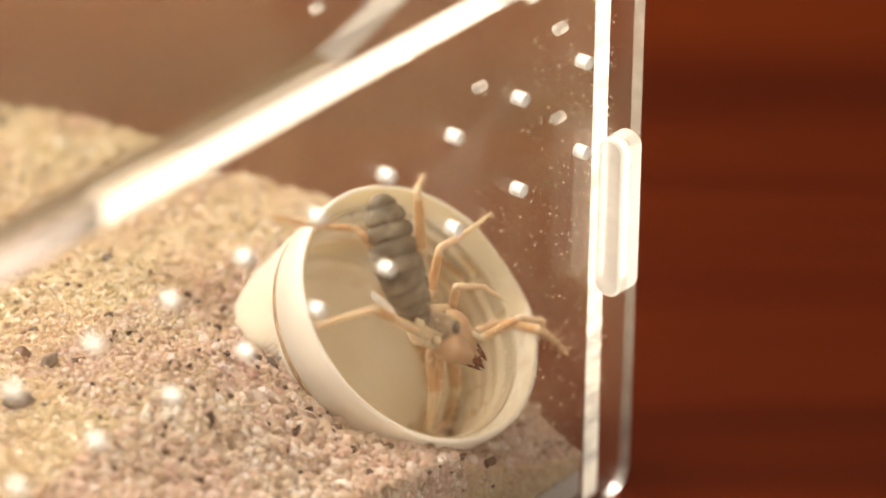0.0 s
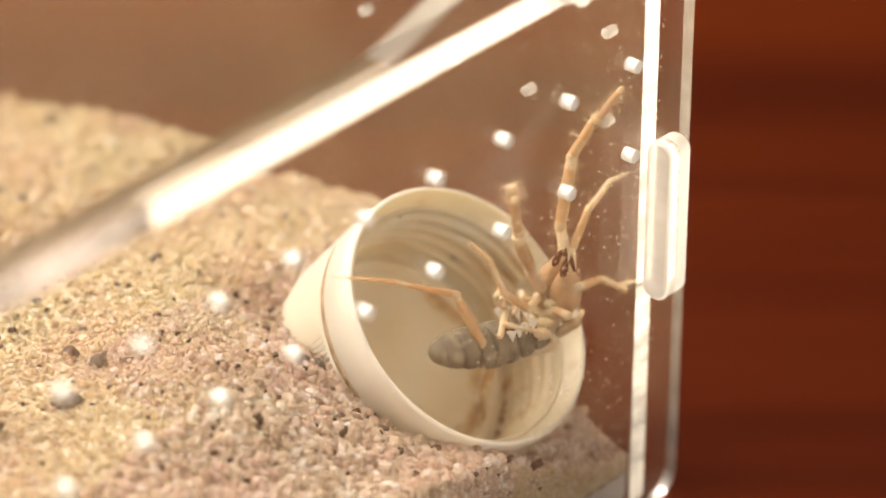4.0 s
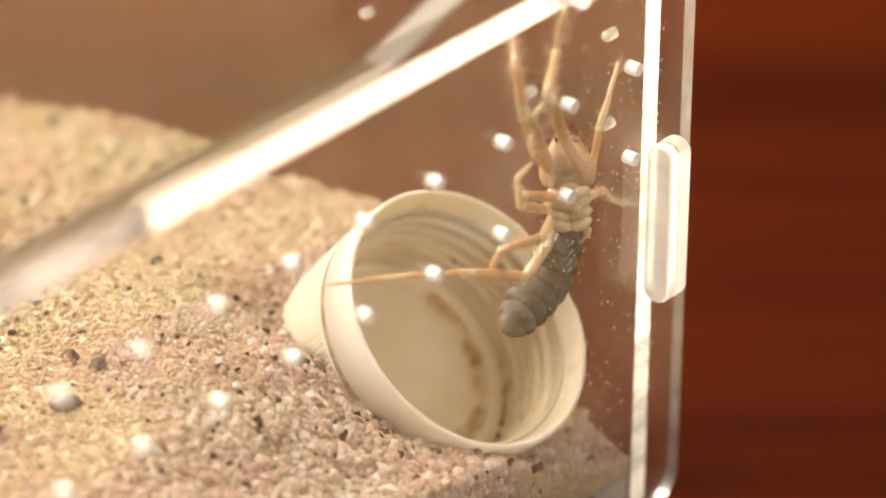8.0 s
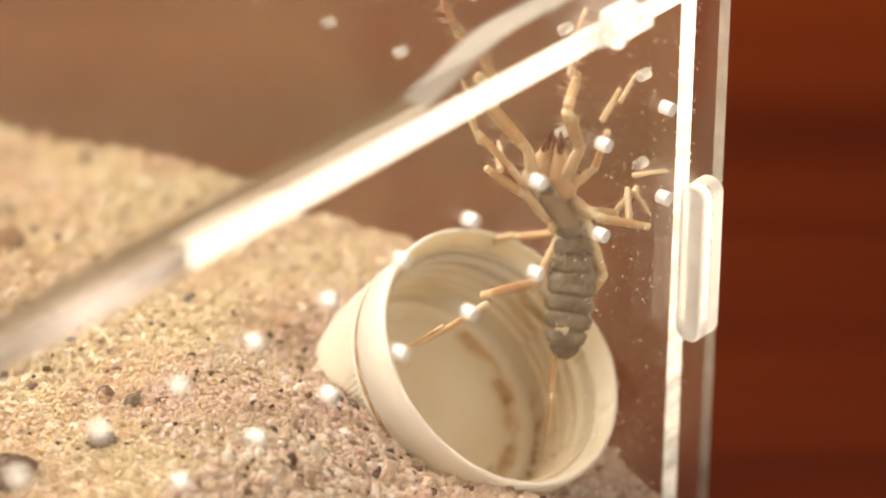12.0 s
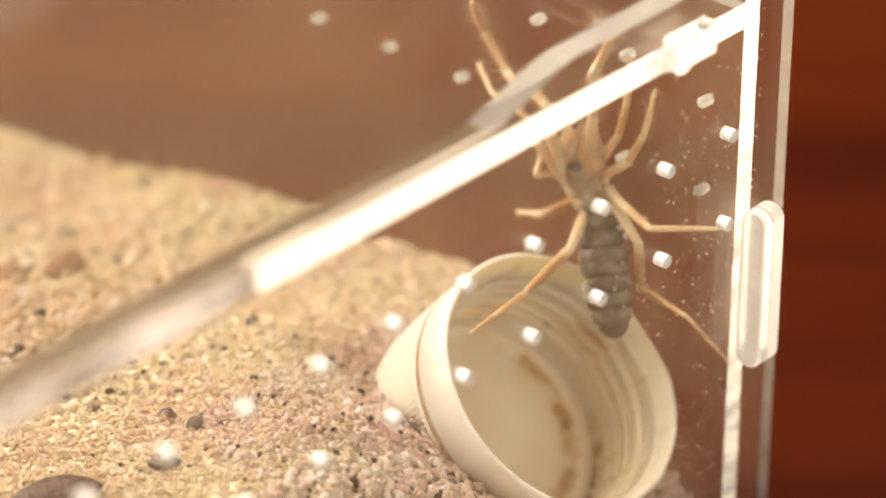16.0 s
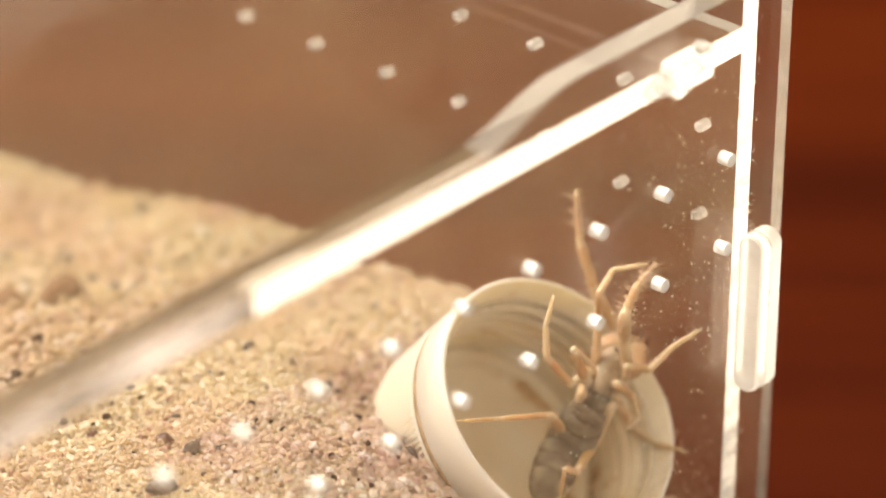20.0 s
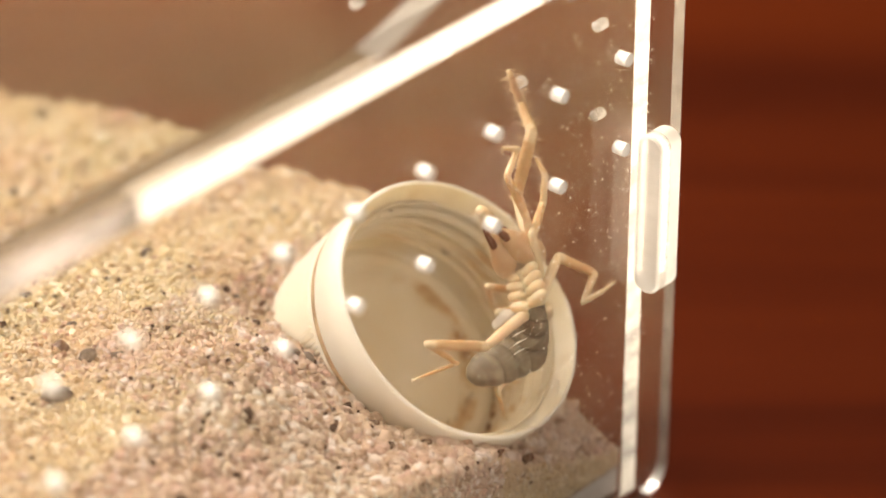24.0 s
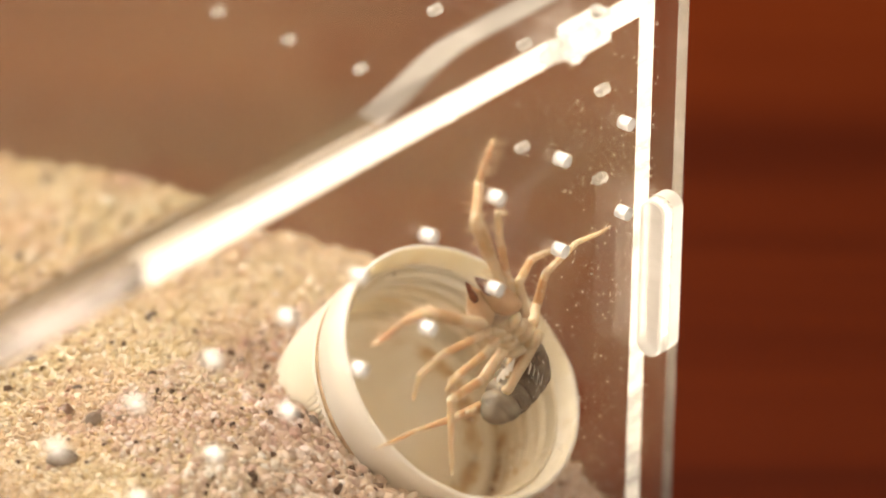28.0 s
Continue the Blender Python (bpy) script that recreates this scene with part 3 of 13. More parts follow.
def grains(name, count, x0, x1, y0, y1, small, large, mat, seed, parent=None, upright=False):
    """Loose angular grains lying on the sand, one island each."""
    rng = np.random.default_rng(seed)
    g = (1 + 5 ** 0.5) / 2
    base = np.array([(-1, g, 0), (1, g, 0), (-1, -g, 0), (1, -g, 0), (0, -1, g), (0, 1, g), (0, -1, -g), (0, 1, -g), (g, 0, -1), (g, 0, 1), (-g, 0, -1), (-g, 0, 1)]) / 1.9
    tri = np.array([(0, 11, 5), (0, 5, 1), (0, 1, 7), (0, 7, 10), (0, 10, 11), (1, 5, 9), (5, 11, 4), (11, 10, 2), (10, 7, 6), (7, 1, 8),
                    (3, 9, 4), (3, 4, 2), (3, 2, 6), (3, 6, 8), (3, 8, 9), (4, 9, 5), (2, 4, 11), (6, 2, 10), (8, 6, 7), (9, 8, 1)])
    x, y = rng.uniform(x0, x1, count), rng.uniform(y0, y1, count)
    size = (small + (large - small) * rng.random(count) ** 2.2) / 2
    shape = base[None] * rng.uniform(0.78, 1.12, (count, 12, 1)) * rng.uniform(0.7, 1.15, (count, 1, 3)) + rng.normal(0, 0.07, (count, 12, 3))
    q = rng.normal(size=(count, 4))
    q /= np.linalg.norm(q, axis=1, keepdims=True)
    w, a, b, c = q.T
    rot = np.stack([1 - 2 * (b * b + c * c), 2 * (a * b - c * w), 2 * (a * c + b * w), 2 * (a * b + c * w), 1 - 2 * (a * a + c * c), 2 * (b * c - a * w),
                    2 * (a * c - b * w), 2 * (b * c + a * w), 1 - 2 * (a * a + b * b)], -1).reshape(-1, 3, 3)
    z = sand_height(x, y) + size * rng.uniform(-0.35, 0.45, count)
    if upright:
        z = FLOOR + 0.0003 + rng.random(count) * (sand_height(x, y) - FLOOR - 0.0003)
    keep = ~in_cap(x, y, z, -0.0002)
    x, y, z, size, shape, rot = x[keep], y[keep], z[keep], size[keep], shape[keep], rot[keep]
    count = len(x)
    co = np.einsum("nij,nkj->nki", rot, shape) * size[:, None, None] + np.stack([x, y, z], -1)[:, None]
    me = bpy.data.meshes.new(name)
    faces = (tri[None] + 12 * np.arange(count)[:, None, None]).reshape(-1, 3)
    me.vertices.add(12 * count)
    me.vertices.foreach_set("co", co.astype(np.float32).ravel())
    me.loops.add(faces.size)
    me.loops.foreach_set("vertex_index", faces.astype(np.int32).ravel())
    me.polygons.add(len(faces))
    me.polygons.foreach_set("loop_start", (3 * np.arange(len(faces))).astype(np.int32))
    me.update(calc_edges=True)
    me.polygons.foreach_set("use_smooth", [False] * len(faces))
    me.materials.append(mat)
    ob = new(name, me)
    ob.parent = parent
    return ob


SAND = "sand grains"
tagged(grains("fine_sand", 62000, -0.082, XW - 0.0004, 0.016, 0.066, 0.00036, 0.00078, GRAINS, 3), "loose fine yellow-beige sand grains on the heap", SAND, kind="stuff")
tagged(grains("far_sand", 24000, -0.105, XW - 0.0004, 0.056, 0.122, 0.0007, 0.0019, GRAINS, 4), "loose fine yellow-beige sand grains on the heap", SAND, kind="stuff")
tagged(grains("far_scattered_sand", 1100, -0.105, XW - 0.0004, 0.050, 0.122, 0.0008, 0.0016, SCATTERED, 14), "scattered coarse sand grains on the heap", SAND, kind="stuff")
tagged(grains("coarse_sand", 12500, -0.082, XW - 0.0006, T + 0.0006, 0.022, 0.00065, 0.00160, COARSE, 5), "coarse pinkish and white sand grains near the front", SAND, kind="stuff")
tagged(grains("mixed_sand", 5200, -0.050, XW - 0.0006, 0.020, 0.036, 0.00055, 0.00120, COARSE, 15), "coarse pinkish and white sand grains near the cap", SAND, kind="stuff")
tagged(grains("scattered_sand", 900, -0.080, XW - 0.0006, T + 0.0009, 0.060, 0.0007, 0.0012, SCATTERED, 7), "scattered coarse sand grains on the heap", SAND, kind="stuff")
tagged(grains("pressed_sand", 9500, -0.082, -0.021, T + 0.0003, T + 0.0007, 0.00060, 0.00140, COARSE, 6, None, True), "sand grains pressed against the clear front panel", SAND, kind="stuff")
tagged(grains("pressed_fine_sand", 11000, -0.023, XW - 0.0004, T + 0.0003, T + 0.0006, 0.00034, 0.00085, GRAINS, 16, None, True), "fine sand pressed against the clear front panel", SAND, kind="stuff")


def pebble(x, y, long, wide, high, turn, mat, label, seed, sink=0.35):
    """A worn stone lying in the sand."""
    bm = bmesh.new()
    bmesh.ops.create_icosphere(bm, subdivisions=3, radius=1.0)
    for v in bm.verts:
        n = 1 + 0.22 * noise.noise(v.co * 1.3 + Vector((seed, 0, 0))) + 0.07 * noise.noise(v.co * 4 + Vector((0, seed, 0)))
        v.co = Vector((v.co.x * long / 2, v.co.y * wide / 2, v.co.z * high / 2)) * n * 0.001
    ob = part("pebble", bm, mat, None, label, smooth=True)
    ob.matrix_world = pose(x / 1000, y / 1000, float(sand_height(x / 1000, y / 1000)) + (0.5 - sink) * high / 1000, 6, -5, turn)
    return tagged(ob, category="pebble", group="pebbles on the sand")


DARK, TINY, BROWN = "dark grey-brown pebble half sunk in sand", "tiny dark stone chip on the sand", "glossy brown and mauve stone in sand"
for k, (px_, py_, long, wide, high, turn, mat, label) in enumerate([
        (-54.0, 32.3, 3.3, 2.0, 1.6, -35, STONE, DARK), (-46.9, 35.0, 2.0, 1.7, 1.4, 10, STONE, DARK), (-45.2, 33.1, 2.6, 1.0, 0.9, -30, STONE, DARK),
        (-47.5, 38.2, 2.2, 1.8, 1.2, 40, MAUVE, DARK), (-30.6, 20.8, 1.6, 1.6, 1.3, 0, STONE, DARK), (-26.1, 34.2, 0.9, 0.8, 0.7, 0, STONE, TINY),
        (-34.9, 28.4, 0.9, 0.7, 0.6, 20, STONE, TINY), (-39.5, 28.9, 0.7, 0.6, 0.5, 60, STONE, TINY), (-26.0, 30.2, 0.7, 0.5, 0.4, 0, STONE, TINY),
        (-65.0, 36.8, 9.0, 4.6, 3.2, -32, WET, BROWN),
        (-41.2, 49.1, 1.6, 1.2, 1.0, 0, STONE, DARK), (-27.2, 45.5, 1.6, 1.2, 1.0, 30, STONE, DARK), (-20.1, 85.0, 3.0, 2.2, 1.8, 0, STONE, DARK),
        (-31.0, 67.5, 6.0, 4.0, 2.6, 15, EARTH, "brown clod of earth on the sand"), (-36.0, 70.5, 5.0, 4.0, 2.4, 60, EARTH, "brown clod of earth on the sand"),
        (-22.4, 75.7, 2.6, 2.0, 1.6, 0, STONE, DARK), (-8.0, 9.5, 0.9, 0.7, 0.6, 0, STONE, TINY), (-5.2, 8.2, 0.8, 0.6, 0.6, 0, STONE, TINY),
        (-10.0, 7.0, 0.7, 0.7, 0.5, 0, STONE, TINY), (-24.0, 6.5, 1.1, 0.7, 0.6, 0, STONE, TINY), (-50.0, 46.0, 1.8, 1.2, 1.0, 0, MAUVE, DARK), (-43.0, 41.0, 1.2, 0.9, 0.8, 0, STONE, TINY)]):
    pebble(px_, py_, long, wide, high, turn, mat, label, 3.7 * k)


def bark_chip(x, y, z, long, wide, turn, seed):
    bm = bmesh.new()
    bmesh.ops.create_icosphere(bm, subdivisions=3, radius=1.0)
    for v in bm.verts:
        n = 1 + 0.45 * noise.noise(v.co * 1.6 + Vector((seed, 0, 0))) + 0.25 * noise.noise(v.co * 5 + Vector((0, seed, 0)))
        v.co = Vector((v.co.x * long / 2, v.co.y * 0.28, v.co.z * wide / 2)) * n * 0.001
    ob = part("bark_chip", bm, BARK)
    ob.matrix_world = pose(x / 1000, y / 1000, z / 1000, 0, turn, 0)
    return tagged(ob, "dark brown chip of bark lying in the sand", "bark chip", "bark chips in the sand")


bark_chip(-21.8, 3.5, 9.3, 1.7, 0.9, -12, 2.0)
bark_chip(-17.1, 3.5, 6.5, 2.2, 1.2, 0, 9.0)


# dust and lint clinging to the outside of the front panel
def dust(name, count, seed):
    rng = random.Random(seed)
    bm = bmesh.new()
    while count:
        x, z = -abs(rng.gauss(0, 0.013)) - 0.0005, rng.uniform(0.004, 0.062)
        # thicker in wiped clouds
        if rng.random() > 0.25 + 1.3 * max(noise.noise(Vector((x * 150, 0.3, z * 70))), 0):
            continue
        count -= 1
        fleck = rng.random()
        r, w = (rng.uniform(0.00007, 0.00013) if fleck < 0.10 else rng.uniform(0.00003, 0.00007)), rng.gauss(math.pi / 2, 0.5)
        long = r * (rng.uniform(2.5, 6) if fleck > 0.86 else rng.uniform(0.8, 1.6))
        vs = []
        for k in range(6):
            a = math.pi * k / 3
            u, v = long * math.cos(a), r * math.sin(a) * rng.uniform(0.6, 1.2)
            vs.append((x + u * math.cos(w) - v * math.sin(w), z + u * math.sin(w) + v * math.cos(w)))
        low = [bm.verts.new((a, -0.00002, c)) for a, c in vs]
        tip = bm.verts.new((x, -0.00002 - r, z))
        bm.faces.new(low)
        for k in range(6):
            bm.faces.new((low[(k + 1) % 6], low[k], tip))
    return tagged(part(name, bm, LINT), "white dust specks and lint on the clear panel", "dust", kind="stuff")


dust("dust_specks", 1300, 8)


# ---- the bottle cap ----
def lathe(profile, segments, axis_pose, closed=True):
    """A turned shape from (radius, height) pairs."""
    bm = bmesh.new()
    rings = []
    for r, h in profile:
        rings.append([bm.verts.new(axis_pose @ Vector((r * math.cos(2 * math.pi * k / segments), r * math.sin(2 * math.pi * k / segments), h))) for k in range(segments)])
    for a, b in zip(rings, rings[1:]):
        for k in range(segments):
            bm.faces.new((a[k], a[(k + 1) % segments], b[(k + 1) % segments], b[k]))
    if closed:
        bm.faces.new(rings[0][::-1])
        bm.faces.new(rings[-1])
    bmesh.ops.recalc_face_normals(bm, faces=bm.faces[:])
    return bm


CAP_C = Vector((-0.0153, 0.0138, 0.0193))
CAP_N = Vector((0.04, -0.68, 0.73)).normalized()
CAP = Matrix.Translation(CAP_C) @ CAP_N.to_track_quat("Z", "Y").to_matrix().to_4x4()
bottle_cap = tagged(new("bottle_cap"), "stained white plastic bottle cap half buried in sand, open side up", "bottle cap")
bottle_cap.matrix_world = CAP
mm = 0.001
IDENT = Matrix.Identity(4)


def ribbed_shell():
    """The outer shell: fine upright ribs outside, thread ridges inside, a flat inner floor."""
    profile = [(0.02, -18.2, 0), (9.6, -18.2, 0), (11.3, -17.7, 0.2), (12.5, -16.7, 0.6), (13.2, -15.2, 1), (13.9, -6.4, 1), (14.1, -6.1, 0), (14.15, -5.65, 0), (13.0, -5.6, 0), (13.0, -2.25, 0), (12.75, -2.15, 0)]
    for h in (-3.9, -5.9, -7.9, -9.7):
        profile += [(12.78, h + 0.8, 0), (12.30, h + 0.35, 0), (12.27, h - 0.05, 0), (12.72, h - 0.6, 0)]
    profile += [(12.65, -11.9, 0), (12.5, -12.35, 0), (12.25, -12.4, 0), (11.9, -12.0, 0), (11.3, -11.85, 0), (10.7, -12.1, 0), (10.25, -12.75, 0), (9.9, -12.98, 0), (9.4, -13.0, 0), (0.02, -13.0, 0)]
    n = 390
    bm = bmesh.new()
    rings = []
    for r, h, rib in profile:
        ring = []
        for k in range(n):
            a = 2 * math.pi * k / n
            rr = r + rib * (0.30 if k % 3 == 0 else -0.24)
            hh = h
            if r < 12.9 and -11 < h < -2.6:
                hh = h - 0.9 * (k / n) * min(1.0, (h + 11.0) / 3)
            ring.append(bm.verts.new((rr * mm * math.cos(a), rr * mm * math.sin(a), hh * mm)))
        rings.append(ring)
    for a, b in zip(rings, rings[1:]):
        for k in range(n):
            bm.faces.new((a[k], a[(k + 1) % n], b[(k + 1) % n], b[k]))
    bmesh.ops.recalc_face_normals(bm, faces=bm.faces[:])
    return bm


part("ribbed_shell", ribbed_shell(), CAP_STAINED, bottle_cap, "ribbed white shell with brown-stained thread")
part("grimy_groove", lathe([(r * mm, h * mm) for r, h in [(13.0, -5.68), (14.10, -5.68), (14.10, -4.87), (13.0, -4.87), (13.0, -5.68)]], 120, IDENT, False), GROOVE, bottle_cap, "brown grime in the groove under the ring", smooth=True)
ring_bm = lathe([(r * mm, h * mm) for r, h in [(13.85, -4.93), (14.2, -4.88), (14.35, -0.35), (14.2, -0.05), (13.95, 0.0), (13.75, -0.2), (13.45, -1.9), (13.1, -2.05), (13.05, -4.9), (13.85, -4.95)]], 120, IDENT, False)
for f in ring_bm.faces:
    at = f.calc_center_median()
    f.material_index = 1 if at.xy.length < 0.01385 and at.z < -0.00005 else 0
part("seal_ring", ring_bm, [CAP_WHITE, CAP_TINGED], bottle_cap, "smooth white plastic ring at the open end", smooth=True)


def seed_husk():
    bm = bmesh.new()
    bmesh.ops.create_icosphere(bm, subdivisions=2, radius=1.0)
    for v in bm.verts:
        v.co = Vector((v.co.x * 0.62, v.co.y * 0.34, v.co.z * 0.26)) * mm * (1 + 0.2 * noise.noise(v.co * 2))
    return bm


husk = tagged(part("seed", seed_husk(), SEED, None, smooth=True), "tiny dark seed stuck to the cap's inner wall", "seed")
husk.matrix_world = pose(-0.00476, 0.02438, 0.01726, 40, 25, -30)
for k, (u, v, h, size) in enumerate([(3.1, 12.2, -3.2, 0.14), (4.2, 12.1, -4.4, 0.12), (1.6, 12.4, -3.6, 0.10), (6.5, -10.5, -11.9, 0.30), (8.2, -9.3, -11.9, 0.26), (4.9, -11.4, -11.9, 0.34), (7.4, -9.9, -11.8, 0.2),
                                     (9.6, -7.9, -11.9, 0.22), (3.6, -11.8, -11.8, 0.28), (5.6, -8.2, -12.8, 0.2), (8.9, -4.2, -12.8, 0.16), (2.9, -12.0, -11.9, 0.2)]):
    x, y, z = (CAP @ Vector((u * mm, v * mm, h * mm))) / mm
    bm = bmesh.new()
    bmesh.ops.create_icosphere(bm, subdivisions=2, radius=size * mm)
    for v in bm.verts:
        v.co *= 1 + 0.35 * noise.noise(v.co * 3000 + Vector((k, 0, 0)))
    crumb = tagged(part("crumb", bm, SEED if k < 3 else EARTH, None), "tiny brown crumb stuck inside the bottle cap", "crumb", "crumbs in the cap")
    crumb.matrix_world = pose(x * mm, y * mm, z * mm)


def fibre(points, thick):
    """A dry fibre as a thin bent tube."""
    bm = bmesh.new()
    rings = []
    for k, p in enumerate(points):
        r = thick * (1 - 0.6 * k / (len(points) - 1))
        rings.append([bm.verts.new(Vector(p) * mm + Vector((r * math.cos(a), 0.5 * r * math.sin(a), r * math.sin(a)))) for a in (0, 1.26, 2.51, 3.77, 5.03)])
    for a, b in zip(rings, rings[1:]):
        for k in range(5):
            bm.faces.new((a[k], a[(k + 1) % 5], b[(k + 1) % 5], b[k]))
    bm.faces.new(rings[0][::-1])
    bm.faces.new(rings[-1])
    return bm


for points in ([(4.6, -8.6, -12.9), (4.3, -8.4, -12.3), (4.0, -7.9, -11.7), (4.6, -7.7, -11.5), (5.6, -7.9, -11.7)], [(2.6, -8.8, -12.9), (2.4, -8.6, -12.2), (2.2, -8.3, -11.9)],
               [(6.0, -7.9, -12.9), (5.9, -7.7, -12.3), (6.4, -7.4, -12.0)], [(1.4, -8.6, -12.9), (1.5, -8.4, -12.3), (1.1, -8.2, -12.0)]):
    points = [(CAP @ (Vector(p) * mm)) / mm for p in points]
    tagged(part("dry_fibre", fibre(points, 0.00007), SEED), "thin dry brown plant fibre on the cap floor", "fibre", "fibres in the cap")


# ---- the camel spider ----
camel_spider = tagged(new("camel_spider"), "pale tan camel spider with grey segmented abdomen, climbing in the box", "camel spider")
limb = {}


def tube(profile, segments=12, flat=1.0, pads=0.0):
    """A body of rings (height, radius across) along +z; flat squeezes its thickness."""
    bm = bmesh.new()
    rings = []
    for h, r in profile:
        ring = []
        for k in range(segments):
            a = 2 * math.pi * k / segments
            rr = r * mm * (1 + pads * (math.cos(4 * a + math.pi) - 0.3) * max(math.cos(a), 0) ** 0.5)
            ring.append(bm.verts.new((rr * flat * math.cos(a), rr * math.sin(a), h * mm)))
        rings.append(ring)
    for a, b in zip(rings, rings[1:]):
        for k in range(segments):
            bm.faces.new((a[k], a[(k + 1) % segments], b[(k + 1) % segments], b[k]))
    bm.faces.new(rings[0][::-1])
    bm.faces.new(rings[-1])
    bmesh.ops.recalc_face_normals(bm, faces=bm.faces[:])
    return bm


def hairs(bm, length, radius, count, seed, reach, slot):
    """Fine bristles standing off a limb."""
    rng = random.Random(seed)
    for _ in range(count):
        h, a = rng.uniform(0.08, 0.98) * length, rng.uniform(0, 2 * math.pi)
        out_ = Vector((math.cos(a), math.sin(a), rng.uniform(-0.1, 0.9))).normalized()
        foot = Vector((math.cos(a) * radius * 0.8, math.sin(a) * radius * 0.8, h))
        tip = foot + out_ * reach * rng.uniform(0.5, 1.2)
        side = out_.orthogonal().normalized() * 0.032
        other = out_.cross(side).normalized() * 0.032
        vs = [bm.verts.new(v * mm) for v in (foot + side, foot - side * 0.5 + other, foot - side * 0.5 - other, tip)]
        for f in ((0, 1, 3), (1, 2, 3), (2, 0, 3)):
            bm.faces.new([vs[i] for i in f]).material_index = slot


def segment(key, name, length, radii, mat, bristle, seed):
    """One limb segment from its joint at 0 to its length along z, swelling as the radii say."""
    radii = [r * (0.93 if key[0] == "p" or key[1] == "4" else 1.04) for r in radii]
    n = len(radii)
    prof = [(-0.45 * radii[0], radii[0] * 0.55)]
    for i in range(4 * (n - 1) + 1):
        s = i / (4 * (n - 1))
        k = min(int(s * (n - 1)), n - 2)
        f = s * (n - 1) - k
        f = f * f * (3 - 2 * f)
        prof.append((s * length, radii[k] * (1 - f) + radii[k + 1] * f))
    prof.append((length + 0.35 * radii[-1], radii[-1] * 0.5))
    bm = tube(prof, 10)
    hairs(bm, length, sum(radii) / n, bristle[0], seed, bristle[1], 1)
    if name == "leg_foot":
        # two small claws at the end of the foot
        for sy in (1, -1):
            claw = [Vector((-0.06, 0, length)), Vector((0.06, 0.03 * sy, length)), Vector((0, 0.10 * sy, length)), Vector((0.12, 0.34 * sy, length + 0.62))]
            vs = [bm.verts.new(v * mm) for v in claw]
            for f in ((0, 1, 2), (0, 1, 3), (1, 2, 3), (2, 0, 3)):
                bm.faces.new([vs[i] for i in f])
    for f in bm.faces:
        h = f.calc_center_median().z / mm / length
        if f.material_index == 0 and (h < 0.13 or h > 0.90):
            f.material_index = 2
    limb[key] = part(name, bm, [mat, BRISTLE, LIMB_PALE], camel_spider, smooth=True)


SEGMENTS = {"p": (7.4, 7.6, 5.6, 5.2), "1": (5.7, 5.3, 3.6, 3.4), "2": (4.8, 4.6, 3.2, 3.0), "3": (5.4, 5.4, 4.4, 4.0), "4": (6.2, 7.4, 8.4, 7.8)}
RADII = {"p": ((0.62, 0.72, 0.60), (0.62, 0.74, 0.64), (0.60, 0.54, 0.48), (0.46, 0.40, 0.26)), "1": ((0.42, 0.42, 0.38), (0.40, 0.39, 0.34), (0.34, 0.32, 0.28), (0.27, 0.24, 0.15)),
         "2": ((0.50, 0.46, 0.40), (0.44, 0.42, 0.35), (0.35, 0.32, 0.28), (0.27, 0.23, 0.14)), "3": ((0.55, 0.52, 0.44), (0.50, 0.46, 0.38), (0.38, 0.34, 0.29), (0.28, 0.24, 0.14)),
         "4": ((0.66, 0.62, 0.50), (0.56, 0.60, 0.42), (0.42, 0.32, 0.26), (0.25, 0.19, 0.09))}
seed = 10
for key in ("pl", "pr", "l1", "l2", "l3", "l4", "r1", "r2", "r3", "r4"):
    sort = "p" if key[0] == "p" else key[1]
    for i, name in enumerate(("pedipalp_upper", "pedipalp_middle", "pedipalp_lower", "pedipalp_tip") if sort == "p" else ("leg_upper", "leg_middle", "leg_lower", "leg_foot")):
        mat = (LIMB_PALE if i == 0 else LIMB_TAN) if sort in "p4" else (LIMB_TAN if i == 1 else LIMB_PALE)
        if sort == "p" and i >= 3:
            mat = LIMB_TIP
        segment(key + "_%d" % i, name, SEGMENTS[sort][i], RADII[sort][i], mat, ((80, 1.7) if sort == "p" else (28, 0.9)), seed)
        seed += 1

# neck: from the waist to the eyes, with its plates
neck = tube([(-0.6, 0.9), (0.0, 1.15), (0.55, 1.3), (0.7, 1.12), (1.2, 1.35), (1.4, 1.18), (1.9, 1.42), (2.1, 1.25), (2.7, 1.5), (3.4, 1.6), (4.2, 1.65), (4.7, 1.45), (5.0, 0.9)], 18, 0.85)
for f in neck.faces:
    f.material_index = 2 if f.calc_center_median().x < 0.0004 else 0
limb["neck"] = part("neck", neck, [NECK, BRISTLE, LIMB_PALE], camel_spider, smooth=True)
for sy in (1, -1):
    for k, at in enumerate((0.1, 1.2, 2.2, 3.2)):
        bm = bmesh.new()
        bmesh.ops.create_icosphere(bm, subdivisions=2, radius=1.0)
        for v in bm.verts:
            v.co = Vector((v.co.x * 0.80 - 0.95, v.co.y * (1.25 - 0.08 * k) + sy * 1.10, v.co.z * 0.66 + at + 0.28 * sy * v.co.y)) * mm
        part("leg_base", bm, [LIMB_PALE], limb["neck"], "pale swollen base of a leg", smooth=True)
limb["head"] = part("head", tube([(-1.0, 1.2), (-0.5, 1.75), (0.3, 2.05), (0.9, 1.9), (1.4, 1.1)], 18, 0.75), [HEAD, BRISTLE], camel_spider, smooth=True)
